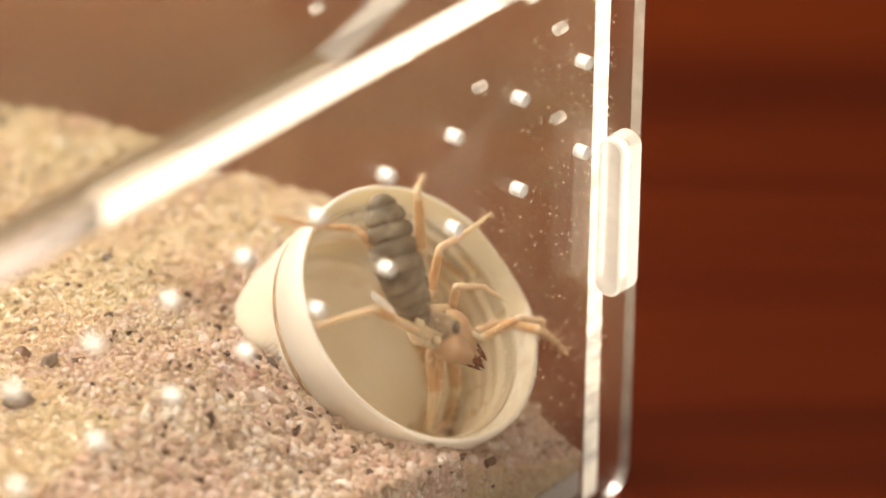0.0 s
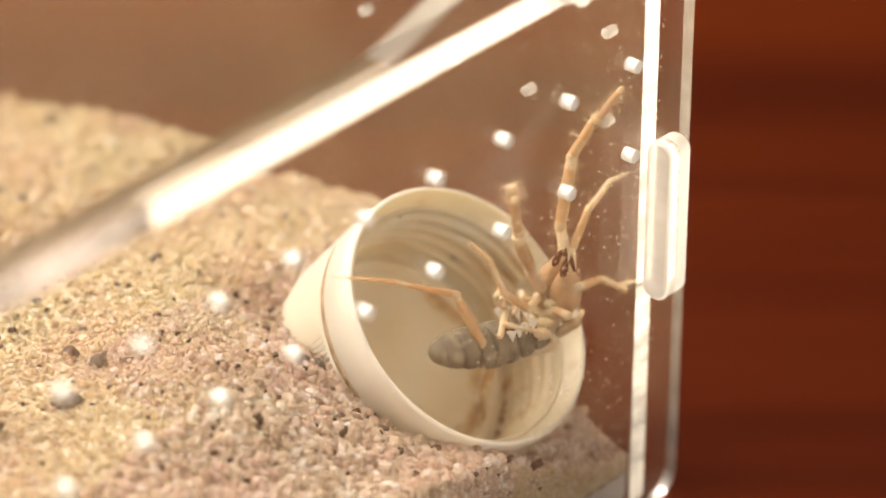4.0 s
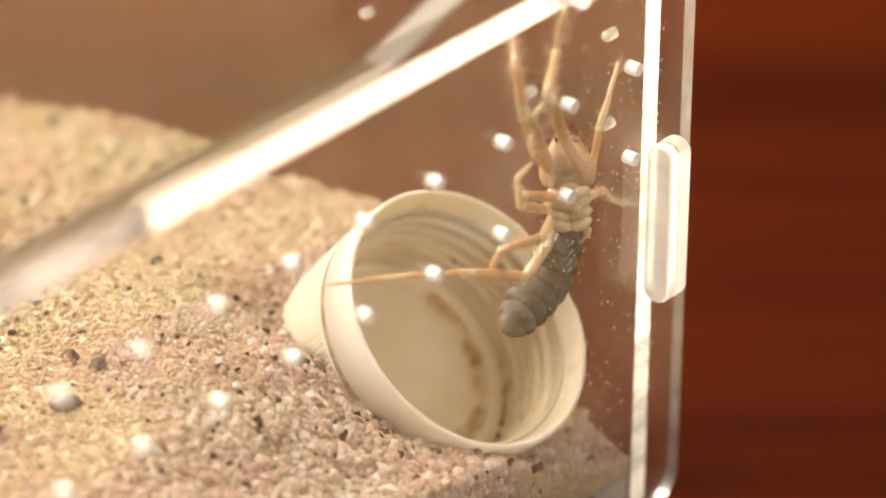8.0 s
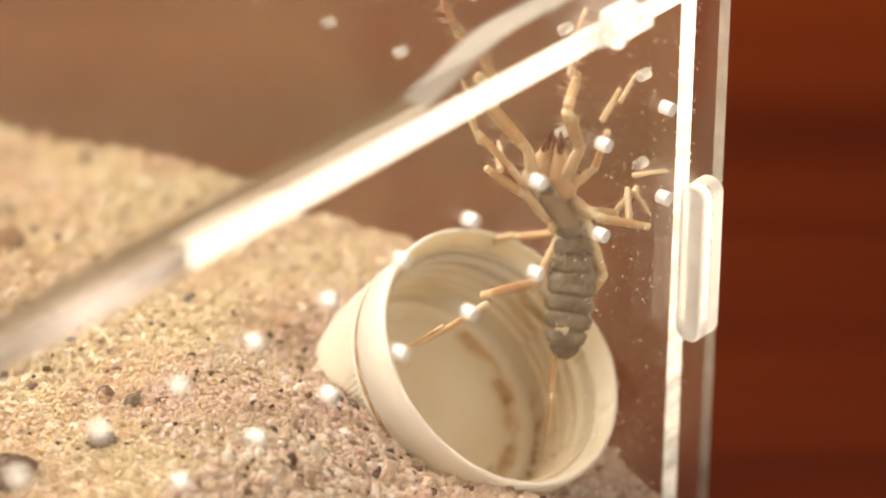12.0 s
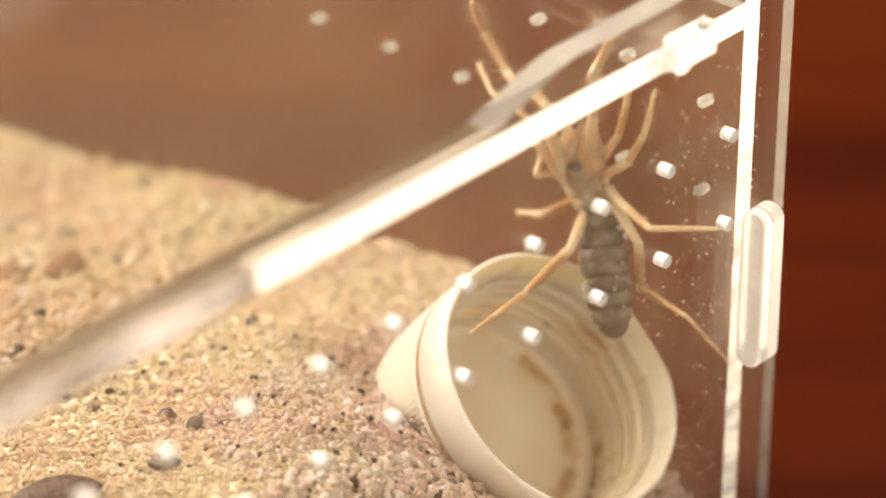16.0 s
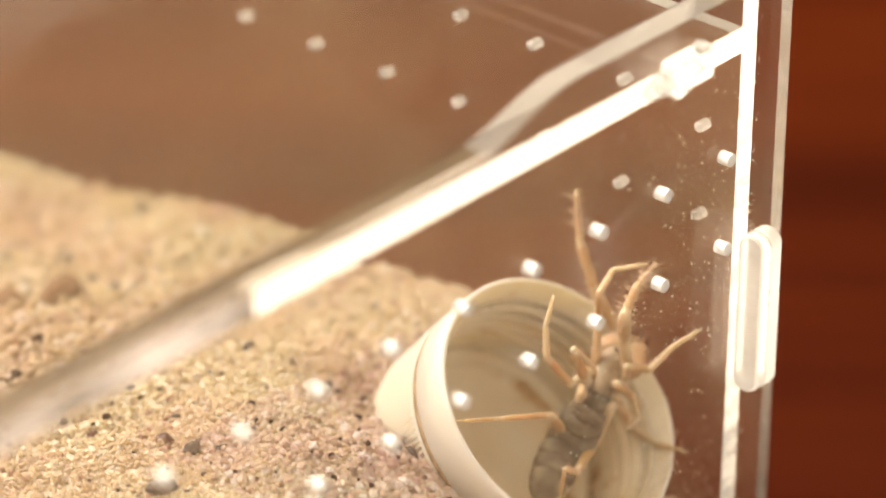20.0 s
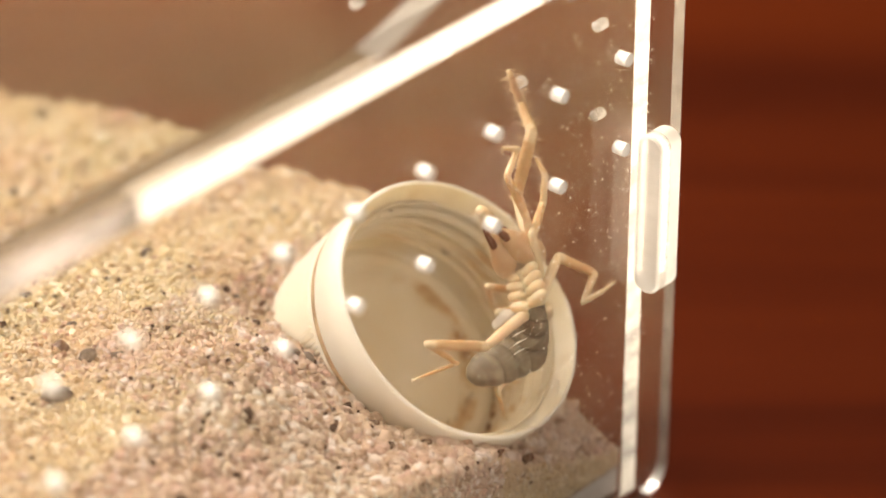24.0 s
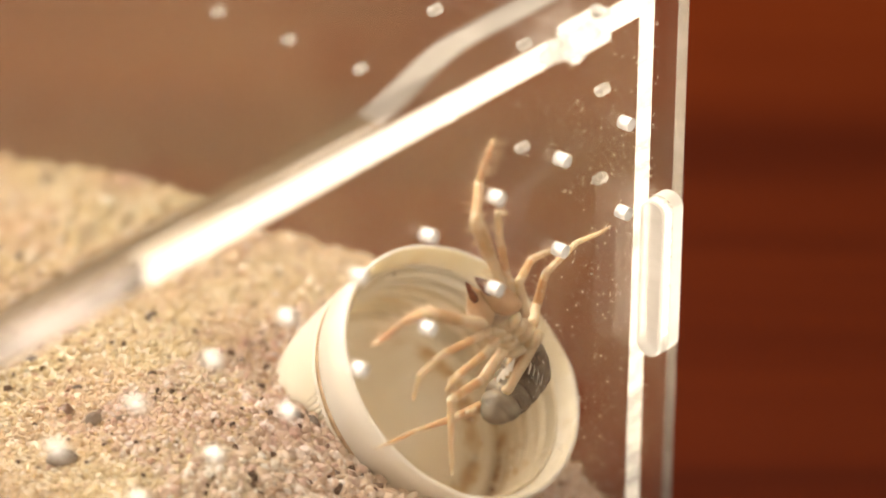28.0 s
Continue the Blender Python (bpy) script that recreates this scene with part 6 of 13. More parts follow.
    walk(limb['pr_1'], [
        (0, pose(-.00273, -.00108, .01056, -32.3, 14.1, 96.6)), (.25, pose(-.00484, .00005, .00868, -45, -17.1, 68.3)), (.5, pose(-.00694, .00118, .00681, -39.7, -50.5, 36.5)),
        (1, pose(-.00611, .00152, .00887, -43.8, -6.6, 90.8)), (1.12, pose(-.00584, .00247, .00841, -31.1, -37.3, 60.4)), (1.25, pose(-.00554, .00354, .00789, 18.2, -51.6, -4.7)),
        (1.38, pose(-.00524, .00461, .00737, 55.8, -27.3, -58.7)), (1.5, pose(-.00497, .00557, .00691, 62, 4.9, -85.5)), (1.75, pose(-.00099, .00203, .00218, 43.3, 30.5, -135)),
        (2, pose(.00299, -.00151, -.00255, 7.1, 29.8, 162.7)), (2.12, pose(.0018, .00284, .00042, -13.2, 34.6, -166)), (2.25, pose(.00045, .00775, .00376, -31, 50, -130.1)),
        (2.38, pose(.00006, .00453, .00767, -5, -10.7, -104.3)), (2.5, pose(-.0003, .00167, .01113, 3.1, -67.2, -96.9)), (2.75, pose(-.00119, .00143, .0108, 12.9, -25.5, -109.3)),
        (3, pose(-.00208, .0012, .01047, 13.6, 16.6, -114.1)), (3.5, pose(-.00208, .0012, .01047, 13.6, 16.6, -114.1)), (5.5, pose(-.00368, -.0029, .0108, -9.7, 46.6, -175.6)),
        (6, pose(-.00368, -.0029, .0108, -9.7, 46.6, -175.6)), (6.5, pose(-.00354, -.00202, .01077, -6.2, -8.2, -173.3)), (7, pose(-.00341, -.00113, .01074, -2.7, -63.1, -174.5)),
        (7.5, pose(-.00497, -.00046, .00953, 8.1, -6.7, -177)), (8, pose(-.00653, .00021, .00832, 21.3, 49, -167)), (8.5, pose(-.00586, .00011, .00848, 18, 49.1, -166.3)),
        (8.62, pose(-.00493, .00037, .0091, 38.3, 3.6, -162.6)), (8.75, pose(-.00388, .00065, .0098, 67, -45.5, 178.7)), (8.88, pose(-.00208, .00073, .01057, 26, -31.7, -121.7)),
        (9, pose(-.00048, .00081, .01125, 14.4, -3.2, -89)), (9.25, pose(.00051, .00021, .01154, -9.3, -65.4, -59.9)), (9.5, pose(.00055, -.00045, .01139, 0, -48.6, -40.1)),
        (10, pose(.00152, .00285, .01137, -21.3, 10.4, -38.4)), (10.5, pose(.00065, .00362, .01125, -28.7, 16.7, -29)), (11, pose(.00388, .00606, .00809, -19.9, 36.6, -2.8)),
        (13, pose(.00342, .00452, .00997, -9.4, 37.1, -7.2)), (13.5, pose(.00315, .00305, .0107, 1.8, 50.5, -1.8)), (14, pose(.00315, .00305, .0107, 1.8, 50.5, -1.8)),
        (15, pose(.0055, .00367, .00874, 11.7, 53.8, 10.2)), (16, pose(.0036, .00458, .00968, -35.1, 51.8, -25.3)), (17, pose(.00301, .00452, .01008, -45, 40.4, -36.6)),
        (18, pose(.00573, .00464, .00708, -86.8, 68.7, -69.3)), (19, pose(.00337, .00496, .00979, -8.8, 44, -9.8)), (19.5, pose(.00337, .00496, .00979, -8.8, 44, -9.8)),
        (20, pose(.00702, -.00057, .00308, 148.2, 71.9, 135.6)), (20.15, pose(.00317, -.00089, .00706, -177.9, 10.7, 110.1)), (20.3, pose(-.00067, -.00121, .01103, -119.8, -19, 53.6)),
        (20.6, pose(-.00425, .00326, .01099, -111.6, 27, 49.5)), (20.7, pose(-.00468, .00236, .01056, -85.2, 35.4, 27.7)), (20.8, pose(-.00511, .00147, .01012, -59.9, 51.2, 9.7)),
        (20.9, pose(-.00553, .00057, .00968, -30.3, 71.2, .5)), (21, pose(-.00596, -.00033, .00924, 99.1, 82.8, 93.3)), (21.5, pose(-.0056, .00272, .0091, -.3, 25, -2.4)),
        (22, pose(-.00524, .00576, .00896, -8.6, -40.8, -1.9)), (22.5, pose(-.00315, .00433, .01076, 29.1, 26.5, -25.6)), (23, pose(-.00106, .0029, .01255, 168.1, 74.1, 88.6)),
        (24, pose(.00205, .00015, .01222, -37.3, 47.4, -163.2)), (24.5, pose(-.00481, -.00391, .00928, -32.7, 45.8, 167.6)), (25, pose(-.00481, -.00391, .00928, -32.7, 45.8, 167.6)),
        (25.5, pose(-.00446, -.00364, .00957, -18.8, -9.1, -160.8)), (26, pose(-.00411, -.00338, .00985, -45.9, -61.7, -116.5)), (27, pose(-.00445, -.0028, .01044, -30.2, -64.2, -127.6)),
        (27.5, pose(-.00274, -.00343, .01068, -15.5, -20.3, -162.2)), (28, pose(-.00104, -.00406, .01092, -27, 23.4, 173.5)),
    ])
    walk(limb['pr_2'], [
        (0, pose(-.00694, .00001, .01679, -36.8, 30.3, 116.1)), (.5, pose(-.01346, .00239, .01053, -82.3, 5.4, 38)), (1, pose(-.01136, .00081, .01432, -110.2, 16.6, -37.2)),
        (1.25, pose(-.0115, .00277, .01239, -60.7, 10.9, -18.3)), (1.5, pose(-.01164, .00473, .01046, -15.5, -6.4, -10)), (2, pose(-.0003, .0005, .004, -45.8, -9.8, 8.3)),
        (2.25, pose(.00023, .00141, .00795, -37.4, -38.9, -31.2)), (2.5, pose(.00014, .00866, .01407, -7.2, -4.1, -101)), (3, pose(-.00457, 0, .01755, -3.6, 38.8, -123.3)),
        (3.5, pose(-.00457, 0, .01755, -3.6, 38.8, -123.3)), (5.5, pose(-.00901, -.00459, .01595, -27.4, -33.7, -148.5)), (6, pose(-.00901, -.00459, .01595, -27.4, -33.7, -148.5)),
        (7, pose(.00336, -.00084, .01417, -17.9, -14.7, 175.8)), (8, pose(-.01236, .0017, .01296, -20, -38.7, -167.5)), (8.5, pose(-.01172, .0011, .0132, -14.4, -27.5, -173.3)),
        (8.75, pose(-.0016, .0076, .01188, 4.2, 17.2, -139.2)), (9, pose(-.00238, .00119, .0186, 7, -5.9, -98.3)), (9.25, pose(-.00186, .00672, .01466, -17.8, 14.7, -78.6)),
        (9.5, pose(-.00381, .00323, .01642, -20.9, 34, -59.3)), (9.75, pose(.00021, .00372, .01738, -41.4, -26.6, -18.3)), (10, pose(.00423, .00422, .01834, -116.8, -35.5, 67.9)),
        (10.5, pose(.00409, .00588, .01764, -91.8, -48.4, 61.3)), (11, pose(.00826, .00844, .01383, -88.2, -42.5, 81)), (13, pose(.00806, .00518, .01595, -69.6, -44, 31.9)),
        (13.5, pose(.009, .00263, .01553, -43.5, 8.9, -29.8)), (14, pose(.009, .00263, .01553, -43.5, 8.9, -29.8)), (15, pose(.01168, .00322, .01315, -40.4, -28.3, 16.3)),
        (16, pose(.00989, .00645, .01352, -64.2, -28.3, 32.9)), (17, pose(.00901, .00676, .01418, -65.6, -32.4, 33.6)), (17.5, pose(.01099, .00686, .0107, -64, 8.5, -9)),
        (18, pose(.01296, .00695, .00723, -96.2, 37.4, -64.5)), (18.5, pose(.01084, .00608, .01121, -65.1, 2.8, -12.7)), (19, pose(.00871, .00521, .01519, -69.7, -41.9, 29.3)),
        (19.5, pose(.00871, .00522, .01519, -69.7, -41.9, 29.4)), (19.75, pose(.01146, .0016, .00813, -54, -12.4, 61.2)), (20, pose(.01421, -.00201, .00107, -25.8, 4, 98.4)),
        (20.15, pose(.00448, .00084, .00427, -81.8, 60.8, 71.2)), (20.3, pose(-.00525, .0037, .00747, 164, 34.7, -19.4)), (20.6, pose(-.01045, .00689, .0085, -158.3, 23.4, 8.8)),
        (20.8, pose(-.00442, .0029, .0088, -108.1, 35.6, 39.1)), (21, pose(.0016, -.00109, .00909, -58.3, 22.8, 68.9)), (22, pose(-.01012, .00707, .01465, -77, 54, 54.5)),
        (23, pose(.00034, -.00429, .01051, -75.6, 63.6, 73.5)), (23.5, pose(-.00028, -.00492, .01341, 8.6, 32.6, 152.5)), (24, pose(-.00089, -.00555, .01631, 28.9, -22.7, 163.7)),
        (24.5, pose(-.01016, -.00694, .01374, -34.2, -20.8, -148.5)), (25, pose(-.01016, -.00694, .01374, -34.2, -20.8, -148.5)), (26, pose(.00285, -.00165, .01236, -33.6, -10.8, -162.9)),
        (27, pose(.00219, -.00044, .0133, -27.3, -14.8, -164.3)), (28, pose(-.00409, -.00718, .01713, -89.1, -48.7, -92.6)),
    ])
    walk(limb['pr_3'], [
        (0, pose(-.01095, .00056, .02066, -145.5, 8.3, -11.3)), (.5, pose(-.01682, .00681, .01127, -95.3, 7.4, -42)), (.75, pose(-.01272, .00607, .01187, -23, -28.1, -51.7)),
        (1, pose(-.00863, .00533, .01246, 66, -24.1, -92.5)), (1.25, pose(-.0103, .00582, .01414, 11, 9.2, -48.5)), (1.5, pose(-.01197, .00631, .01582, -34.8, 63.4, -43.9)),
        (1.75, pose(-.00675, .00535, .01184, -35.8, 23.2, -15.9)), (2, pose(-.00153, .00438, .00785, -54.8, -12.4, 11)), (2.12, pose(-.001, .00503, .00952, -22.2, 5.1, -29.4)),
        (2.25, pose(-.0004, .00577, .01141, -3.8, 43.5, -65.4)), (2.38, pose(.00029, .00744, .01576, -17.5, -18.3, -76.8)), (2.5, pose(.00091, .00892, .01961, -28.4, -73.2, -74.7)),
        (2.75, pose(-.00265, .0029, .02076, -3.7, -13.8, -109.7)), (3, pose(-.0062, -.00312, .02191, -12.9, 46.7, -127.9)), (3.5, pose(-.0062, -.00312, .02191, -12.9, 46.7, -127.9)),
        (5.5, pose(-.00531, -.00534, .02008, -25.2, 2.8, -166.6)), (6, pose(-.00531, -.00534, .02008, -25.2, 2.8, -166.6)), (7, pose(.00459, -.00266, .01933, -33, -12.5, 178.6)),
        (8, pose(-.00873, .00054, .01707, -14.2, 39, 174.7)), (8.5, pose(-.00907, .00001, .01801, 68.9, 64.8, -113.2)), (8.75, pose(-.00312, .00683, .01722, 30.8, 27.3, -115.9)),
        (9, pose(-.00297, .00184, .02413, 2.6, -42.4, -100.6)), (9.25, pose(.00009, .00574, .01982, -10.7, 8.9, -74.2)), (9.5, pose(-.0006, .00173, .02075, -30.4, -60, -19.2)),
        (10, pose(.00015, .00746, .01628, -80.4, -51.8, 28)), (10.25, pose(-.0003, .00807, .0169, -46.6, -21.4, -19.5)), (10.5, pose(-.00075, .00868, .01752, -42.5, 18.5, -45.9)),
        (10.75, pose(.00098, .00894, .01574, -43.2, -23.4, 4.8)), (11, pose(.00271, .0092, .01396, -88.5, -42.5, 81.4)), (12, pose(.00342, .00906, .01565, -54.2, -34.3, 20.5)),
        (13, pose(.00414, .00892, .01735, -43.3, -8.3, -22.6)), (13.5, pose(.01146, .00566, .01954, -43.5, 9.7, -30.5)), (14, pose(.01146, .00566, .01954, -43.5, 9.7, -30.5)),
        (15, pose(.00872, .00613, .0169, -35.4, 17.8, -17.7)), (15.5, pose(.00745, .00809, .01628, -8.6, -40.3, -3.9)), (16, pose(.00618, .01005, .01567, 140.4, -74.6, -129)),
        (17, pose(.00515, .01032, .01613, -91.7, -46, 81.7)), (18, pose(.01783, .00968, .00675, -57.7, -15.6, 61.5)), (18.5, pose(.01142, .00942, .01169, 54.2, -70.9, -35.4)),
        (19, pose(.005, .00916, .01663, 118.4, .5, -82.5)), (19.5, pose(.005, .00916, .01663, 118.3, .5, -82.5)), (19.75, pose(.00837, .00357, .01137, 59.5, -40.8, -42.4)),
        (20, pose(.01174, -.00202, .0061, -16, -18.4, 16.9)), (20.15, pose(.00154, .00062, .00457, -42.8, -14.8, -21.6)), (20.3, pose(-.00866, .00327, .00304, -66.9, -28, -58.9)),
        (20.45, pose(-.01073, .00594, .00338, -67.2, -26.5, -7.8)), (20.6, pose(-.01281, .00861, .00373, -66.1, -25.3, 42.6)), (21, pose(-.00243, .00169, .0118, -70.3, 22.1, 69.4)),
        (21.5, pose(-.0082, .00638, .0136, -107.8, 24.3, -5.7)), (22, pose(-.01396, .01107, .01539, -122.3, -7.1, -67.8)), (22.5, pose(-.00923, .00476, .01326, -103.9, 28.1, -6)),
        (23, pose(-.00451, -.00155, .01113, -60.5, 22.6, 71.7)), (24, pose(.00169, -.00348, .02083, -66.4, 34, 133.7)), (24.5, pose(-.00711, -.00876, .01807, -44.3, 3.5, -161.2)),
        (25, pose(-.00711, -.00876, .01807, -44.3, 3.5, -161.2)), (26, pose(.0046, -.00435, .01694, -40.8, -9.1, -162)), (27, pose(.00411, -.00257, .01811, -45.6, -11.1, -160.3)),
        (28, pose(.0015, -.00737, .01719, -52.2, -7.9, 179)),
    ])
    walk(limb['l1_0'], [
        (0, pose(0, -.0017, .0033, -8.5, 34.3, 42.6)), (.25, pose(0, -.0017, .00334, -10.7, -5.6, 22.7)), (.5, pose(0, -.0017, .00337, 4.1, -43.5, -3.2)),
        (1, pose(0, -.0017, .00371, -46.3, 19.9, 16.2)), (1.5, pose(-.00058, -.0016, .0033, 3.1, -4.8, -21.9)), (2, pose(-.0013, -.00109, .0033, 11.5, 6.4, -53.4)),
        (2.25, pose(-.0015, -.00047, .0033, 10.4, 27.3, -64.5)), (2.5, pose(-.00169, .00015, .0033, 12.2, 16.7, -81.2)), (2.75, pose(-.00158, .0005, .0033, 63.1, 18.5, -53.4)),
        (3, pose(-.00147, .00085, .0033, 108.5, -.3, -34.2)), (3.5, pose(-.00147, .00085, .0033, 108.5, -.3, -34.2)), (5.5, pose(-.00044, .00164, .00378, 90.4, 5, -105.2)),
        (6, pose(-.00044, .00164, .00378, 90.4, 5, -105.2)), (7, pose(0, .0017, .0033, 15.8, 53.1, -171.6)), (8, pose(0, .0017, .00418, 64.8, 60.2, -112.6)),
        (8.5, pose(0, .0017, .00336, 62, 46.2, -126.5)), (8.62, pose(-.0004, .00133, .00335, 82.1, 15.8, -151.5)), (8.75, pose(-.00085, .00092, .00333, 116.5, -3.6, 171.2)),
        (9, pose(-.00169, .00015, .0033, 120, -25.7, 140.3)), (9.25, pose(-.00139, -.00058, .0033, 133.4, -59.4, 173.7)), (9.38, pose(-.00123, -.00096, .0033, 34.2, -50.1, -62)),
        (9.5, pose(-.00109, -.0013, .0033, 30.3, -4, -28.8)), (10, pose(-.00058, -.0016, .0033, 8.9, 15.7, -12.2)), (10.5, pose(-.00015, -.00169, .0033, 3.8, -4.9, -3.6)),
        (11, pose(.00044, -.00164, .0033, -1.1, 7.1, 14.4)), (13, pose(.00007, -.00169, .0033, 2.4, 19.1, 4.5)), (13.5, pose(0, -.0017, .0033, 12, 18.8, 3.5)),
        (14, pose(0, -.0017, .0033, 12, 18.8, 3.5)), (15, pose(0, -.0017, .0034, 15.6, 41.5, 12)), (16, pose(.0003, -.00167, .0033, 8.7, 5.5, 13.2)),
        (17, pose(.0003, -.00167, .0033, -2.5, 1.6, 8.9)), (18, pose(.0003, -.00167, .00322, 20.7, 38.9, 17.6)), (19, pose(0, -.0017, .0033, 2.6, -6.8, .9)),
        (19.5, pose(0, -.0017, .0033, 2.5, -6.8, .9)), (20, pose(0, -.0017, .0033, 41.7, 61.2, 23.3)), (20.3, pose(0, -.0017, .0033, 20.1, 14.6, 19.1)),
        (20.6, pose(0, -.0017, .00411, 47, 42.8, 36.2)), (21, pose(0, -.0017, .00414, 111.9, 24.9, 77.4)), (21.25, pose(-.00008, -.00169, .00439, 101.5, 10.8, 112.8)),
        (21.5, pose(-.00015, -.00169, .00464, 85.1, 5.2, 149.1)), (21.75, pose(-.00022, -.00168, .00488, 68.5, 10.4, -174.6)), (22, pose(-.0003, -.00167, .00513, 57.7, 24.2, -139.3)),
        (22.5, pose(-.00035, -.00099, .00484, 58.7, 7, 169.2)), (23, pose(-.00041, -.00031, .00456, 72.8, -3.1, 117.9)), (24, pose(-.00053, .00105, .004, 102.5, 44.4, 121)),
        (24.5, pose(-.00058, .0016, .00377, 82.9, 66, 99.5)), (25, pose(-.00058, .0016, .00377, 82.9, 66, 99.5)), (25.25, pose(-.00058, .0016, .0037, 34.8, 43.2, 31.4)),
        (25.5, pose(-.00058, .0016, .00363, 31.9, 8.7, 2.8)), (25.75, pose(-.00058, .0016, .00356, 46.3, -22.9, -26.4)), (26, pose(-.00058, .0016, .00349, 82.2, -39.5, -73)),
        (27, pose(-.00058, .0016, .00405, 85.6, -2.9, -84.3)), (28, pose(-.00058, .0016, .0033, 48.2, 36, -112.5)),
    ])
    walk(limb['l1_1'], [
        (0, pose(.00177, .00108, .00795, 38.1, 19.6, 35)), (.25, pose(-.00108, -.0004, .00772, 25.7, -14.7, 3.8)), (.5, pose(-.00393, -.00188, .0075, 35.7, -50.2, -32.5)),
        (1, pose(.00013, .00263, .00741, -10.5, -32.3, 27.3)), (1.5, pose(-.00114, -.00171, .00897, -1, -38.4, -19)), (2, pose(-.00184, -.00227, .00885, 8.8, 5.3, -47.6)),
        (2.12, pose(-.0016, -.00272, .00858, -4, -30.9, -58.5)), (2.25, pose(-.00132, -.00324, .00828, -18.8, -73.5, -61.8)), (2.5, pose(-.00263, -.00162, .00864, 138.7, -61.7, 139.7)),
        (2.75, pose(-.00357, -.00262, .00506, 71.9, -29.5, -118.7)), (3, pose(-.0045, -.00362, .00149, 86.1, 22, -70.4)), (3.5, pose(-.0045, -.00362, .00149, 86.1, 22, -70.4)),
        (5.5, pose(-.00594, .00314, .00374, 44.4, 52.7, -126.1)), (6, pose(-.00594, .00314, .00374, 44.4, 52.7, -126.1)), (7, pose(-.00456, .0026, .0066, 48.4, 21.7, -142.7)),
        (8, pose(-.00557, .00174, .00539, 23.1, 62.1, -177.2)), (8.5, pose(-.00519, .00314, .00521, 2.1, 43.5, -178.7)), (8.75, pose(-.00023, .00598, .00079, 24.6, 19.2, -123.8)),
        (9, pose(.00051, .00474, .00073, 6.3, 17.3, -74.5)), (9.25, pose(-.00429, .00391, .00131, 26.5, 5.6, -47.3)), (9.5, pose(-.00277, -.00366, .00821, 59.8, -39.1, -66.1)),
        (10, pose(.00072, -.00278, .00872, 37.4, -52, -36)), (10.5, pose(-.00066, -.00204, .00897, 10.8, -48.4, -9.7)), (11, pose(.0011, -.00136, .00895, 2.8, 9.2, 16.3)),
        (13, pose(.00194, -.00178, .00868, 49.1, -50.8, -22.6)), (13.5, pose(.00186, -.00278, .00858, 61.7, -38, -33.6)), (14, pose(.00186, -.00278, .00858, 61.7, -38, -33.6)),
        (15, pose(.00388, -.00244, .00751, 48.8, -23.8, -17.3)), (16, pose(.00102, -.00238, .00891, 22.6, -46.5, -2.5)), (17, pose(.00042, -.0014, .00899, 43, -58.4, -20.6)),
        (18, pose(.0041, -.00258, .00737, 14.8, -26.2, -1.3)), (19, pose(-.00067, -.00197, .00895, 54.6, -43.9, -21.5)), (19.5, pose(-.00067, -.00196, .00895, 54.6, -43.8, -21.4)),
        (19.75, pose(.00213, -.00284, .00715, 39.1, 22.7, 7.3)), (20, pose(.00492, -.00371, .00535, 130, 77.6, 115.3)), (20.07, pose(.00425, -.00358, .00605, 29.4, 54.9, 11.7)),
        (20.15, pose(.00342, -.00341, .00691, 20.6, 7.2, -1.9)), (20.23, pose(.00259, -.00325, .00778, 22.4, -41, -11.1)), (20.3, pose(.00191, -.00311, .00848, 54.3, -77.9, -47.1)),
        (20.6, pose(.00459, -.0035, .00696, -21.8, -48.2, 16.3)), (21, pose(.00496, -.00373, .00221, 18.1, -6.5, -52.2)), (21.5, pose(.00029, -.00128, .00506, 41.4, 2.4, -101.3)),
        (22, pose(-.00439, .00117, .0079, 50.9, 25.7, -147.3)), (23, pose(.00445, .00215, .00624, 119.2, 30.4, -51.5)), (24, pose(.00469, .00317, .00312, 81, 19.2, -111)),
        (24.5, pose(.00489, .00317, .00406, 90.4, 12.6, -97.7)), (25, pose(.00489, .00317, .00406, 90.4, 12.6, -97.7)), (26, pose(-.00612, .00042, .00409, 75.6, 2.8, -103.4)),
        (27, pose(-.00624, .00106, .00449, 68.2, 10.8, -99.4)), (28, pose(-.00536, .00116, .00638, 58, -1.2, -112.3)),
    ])
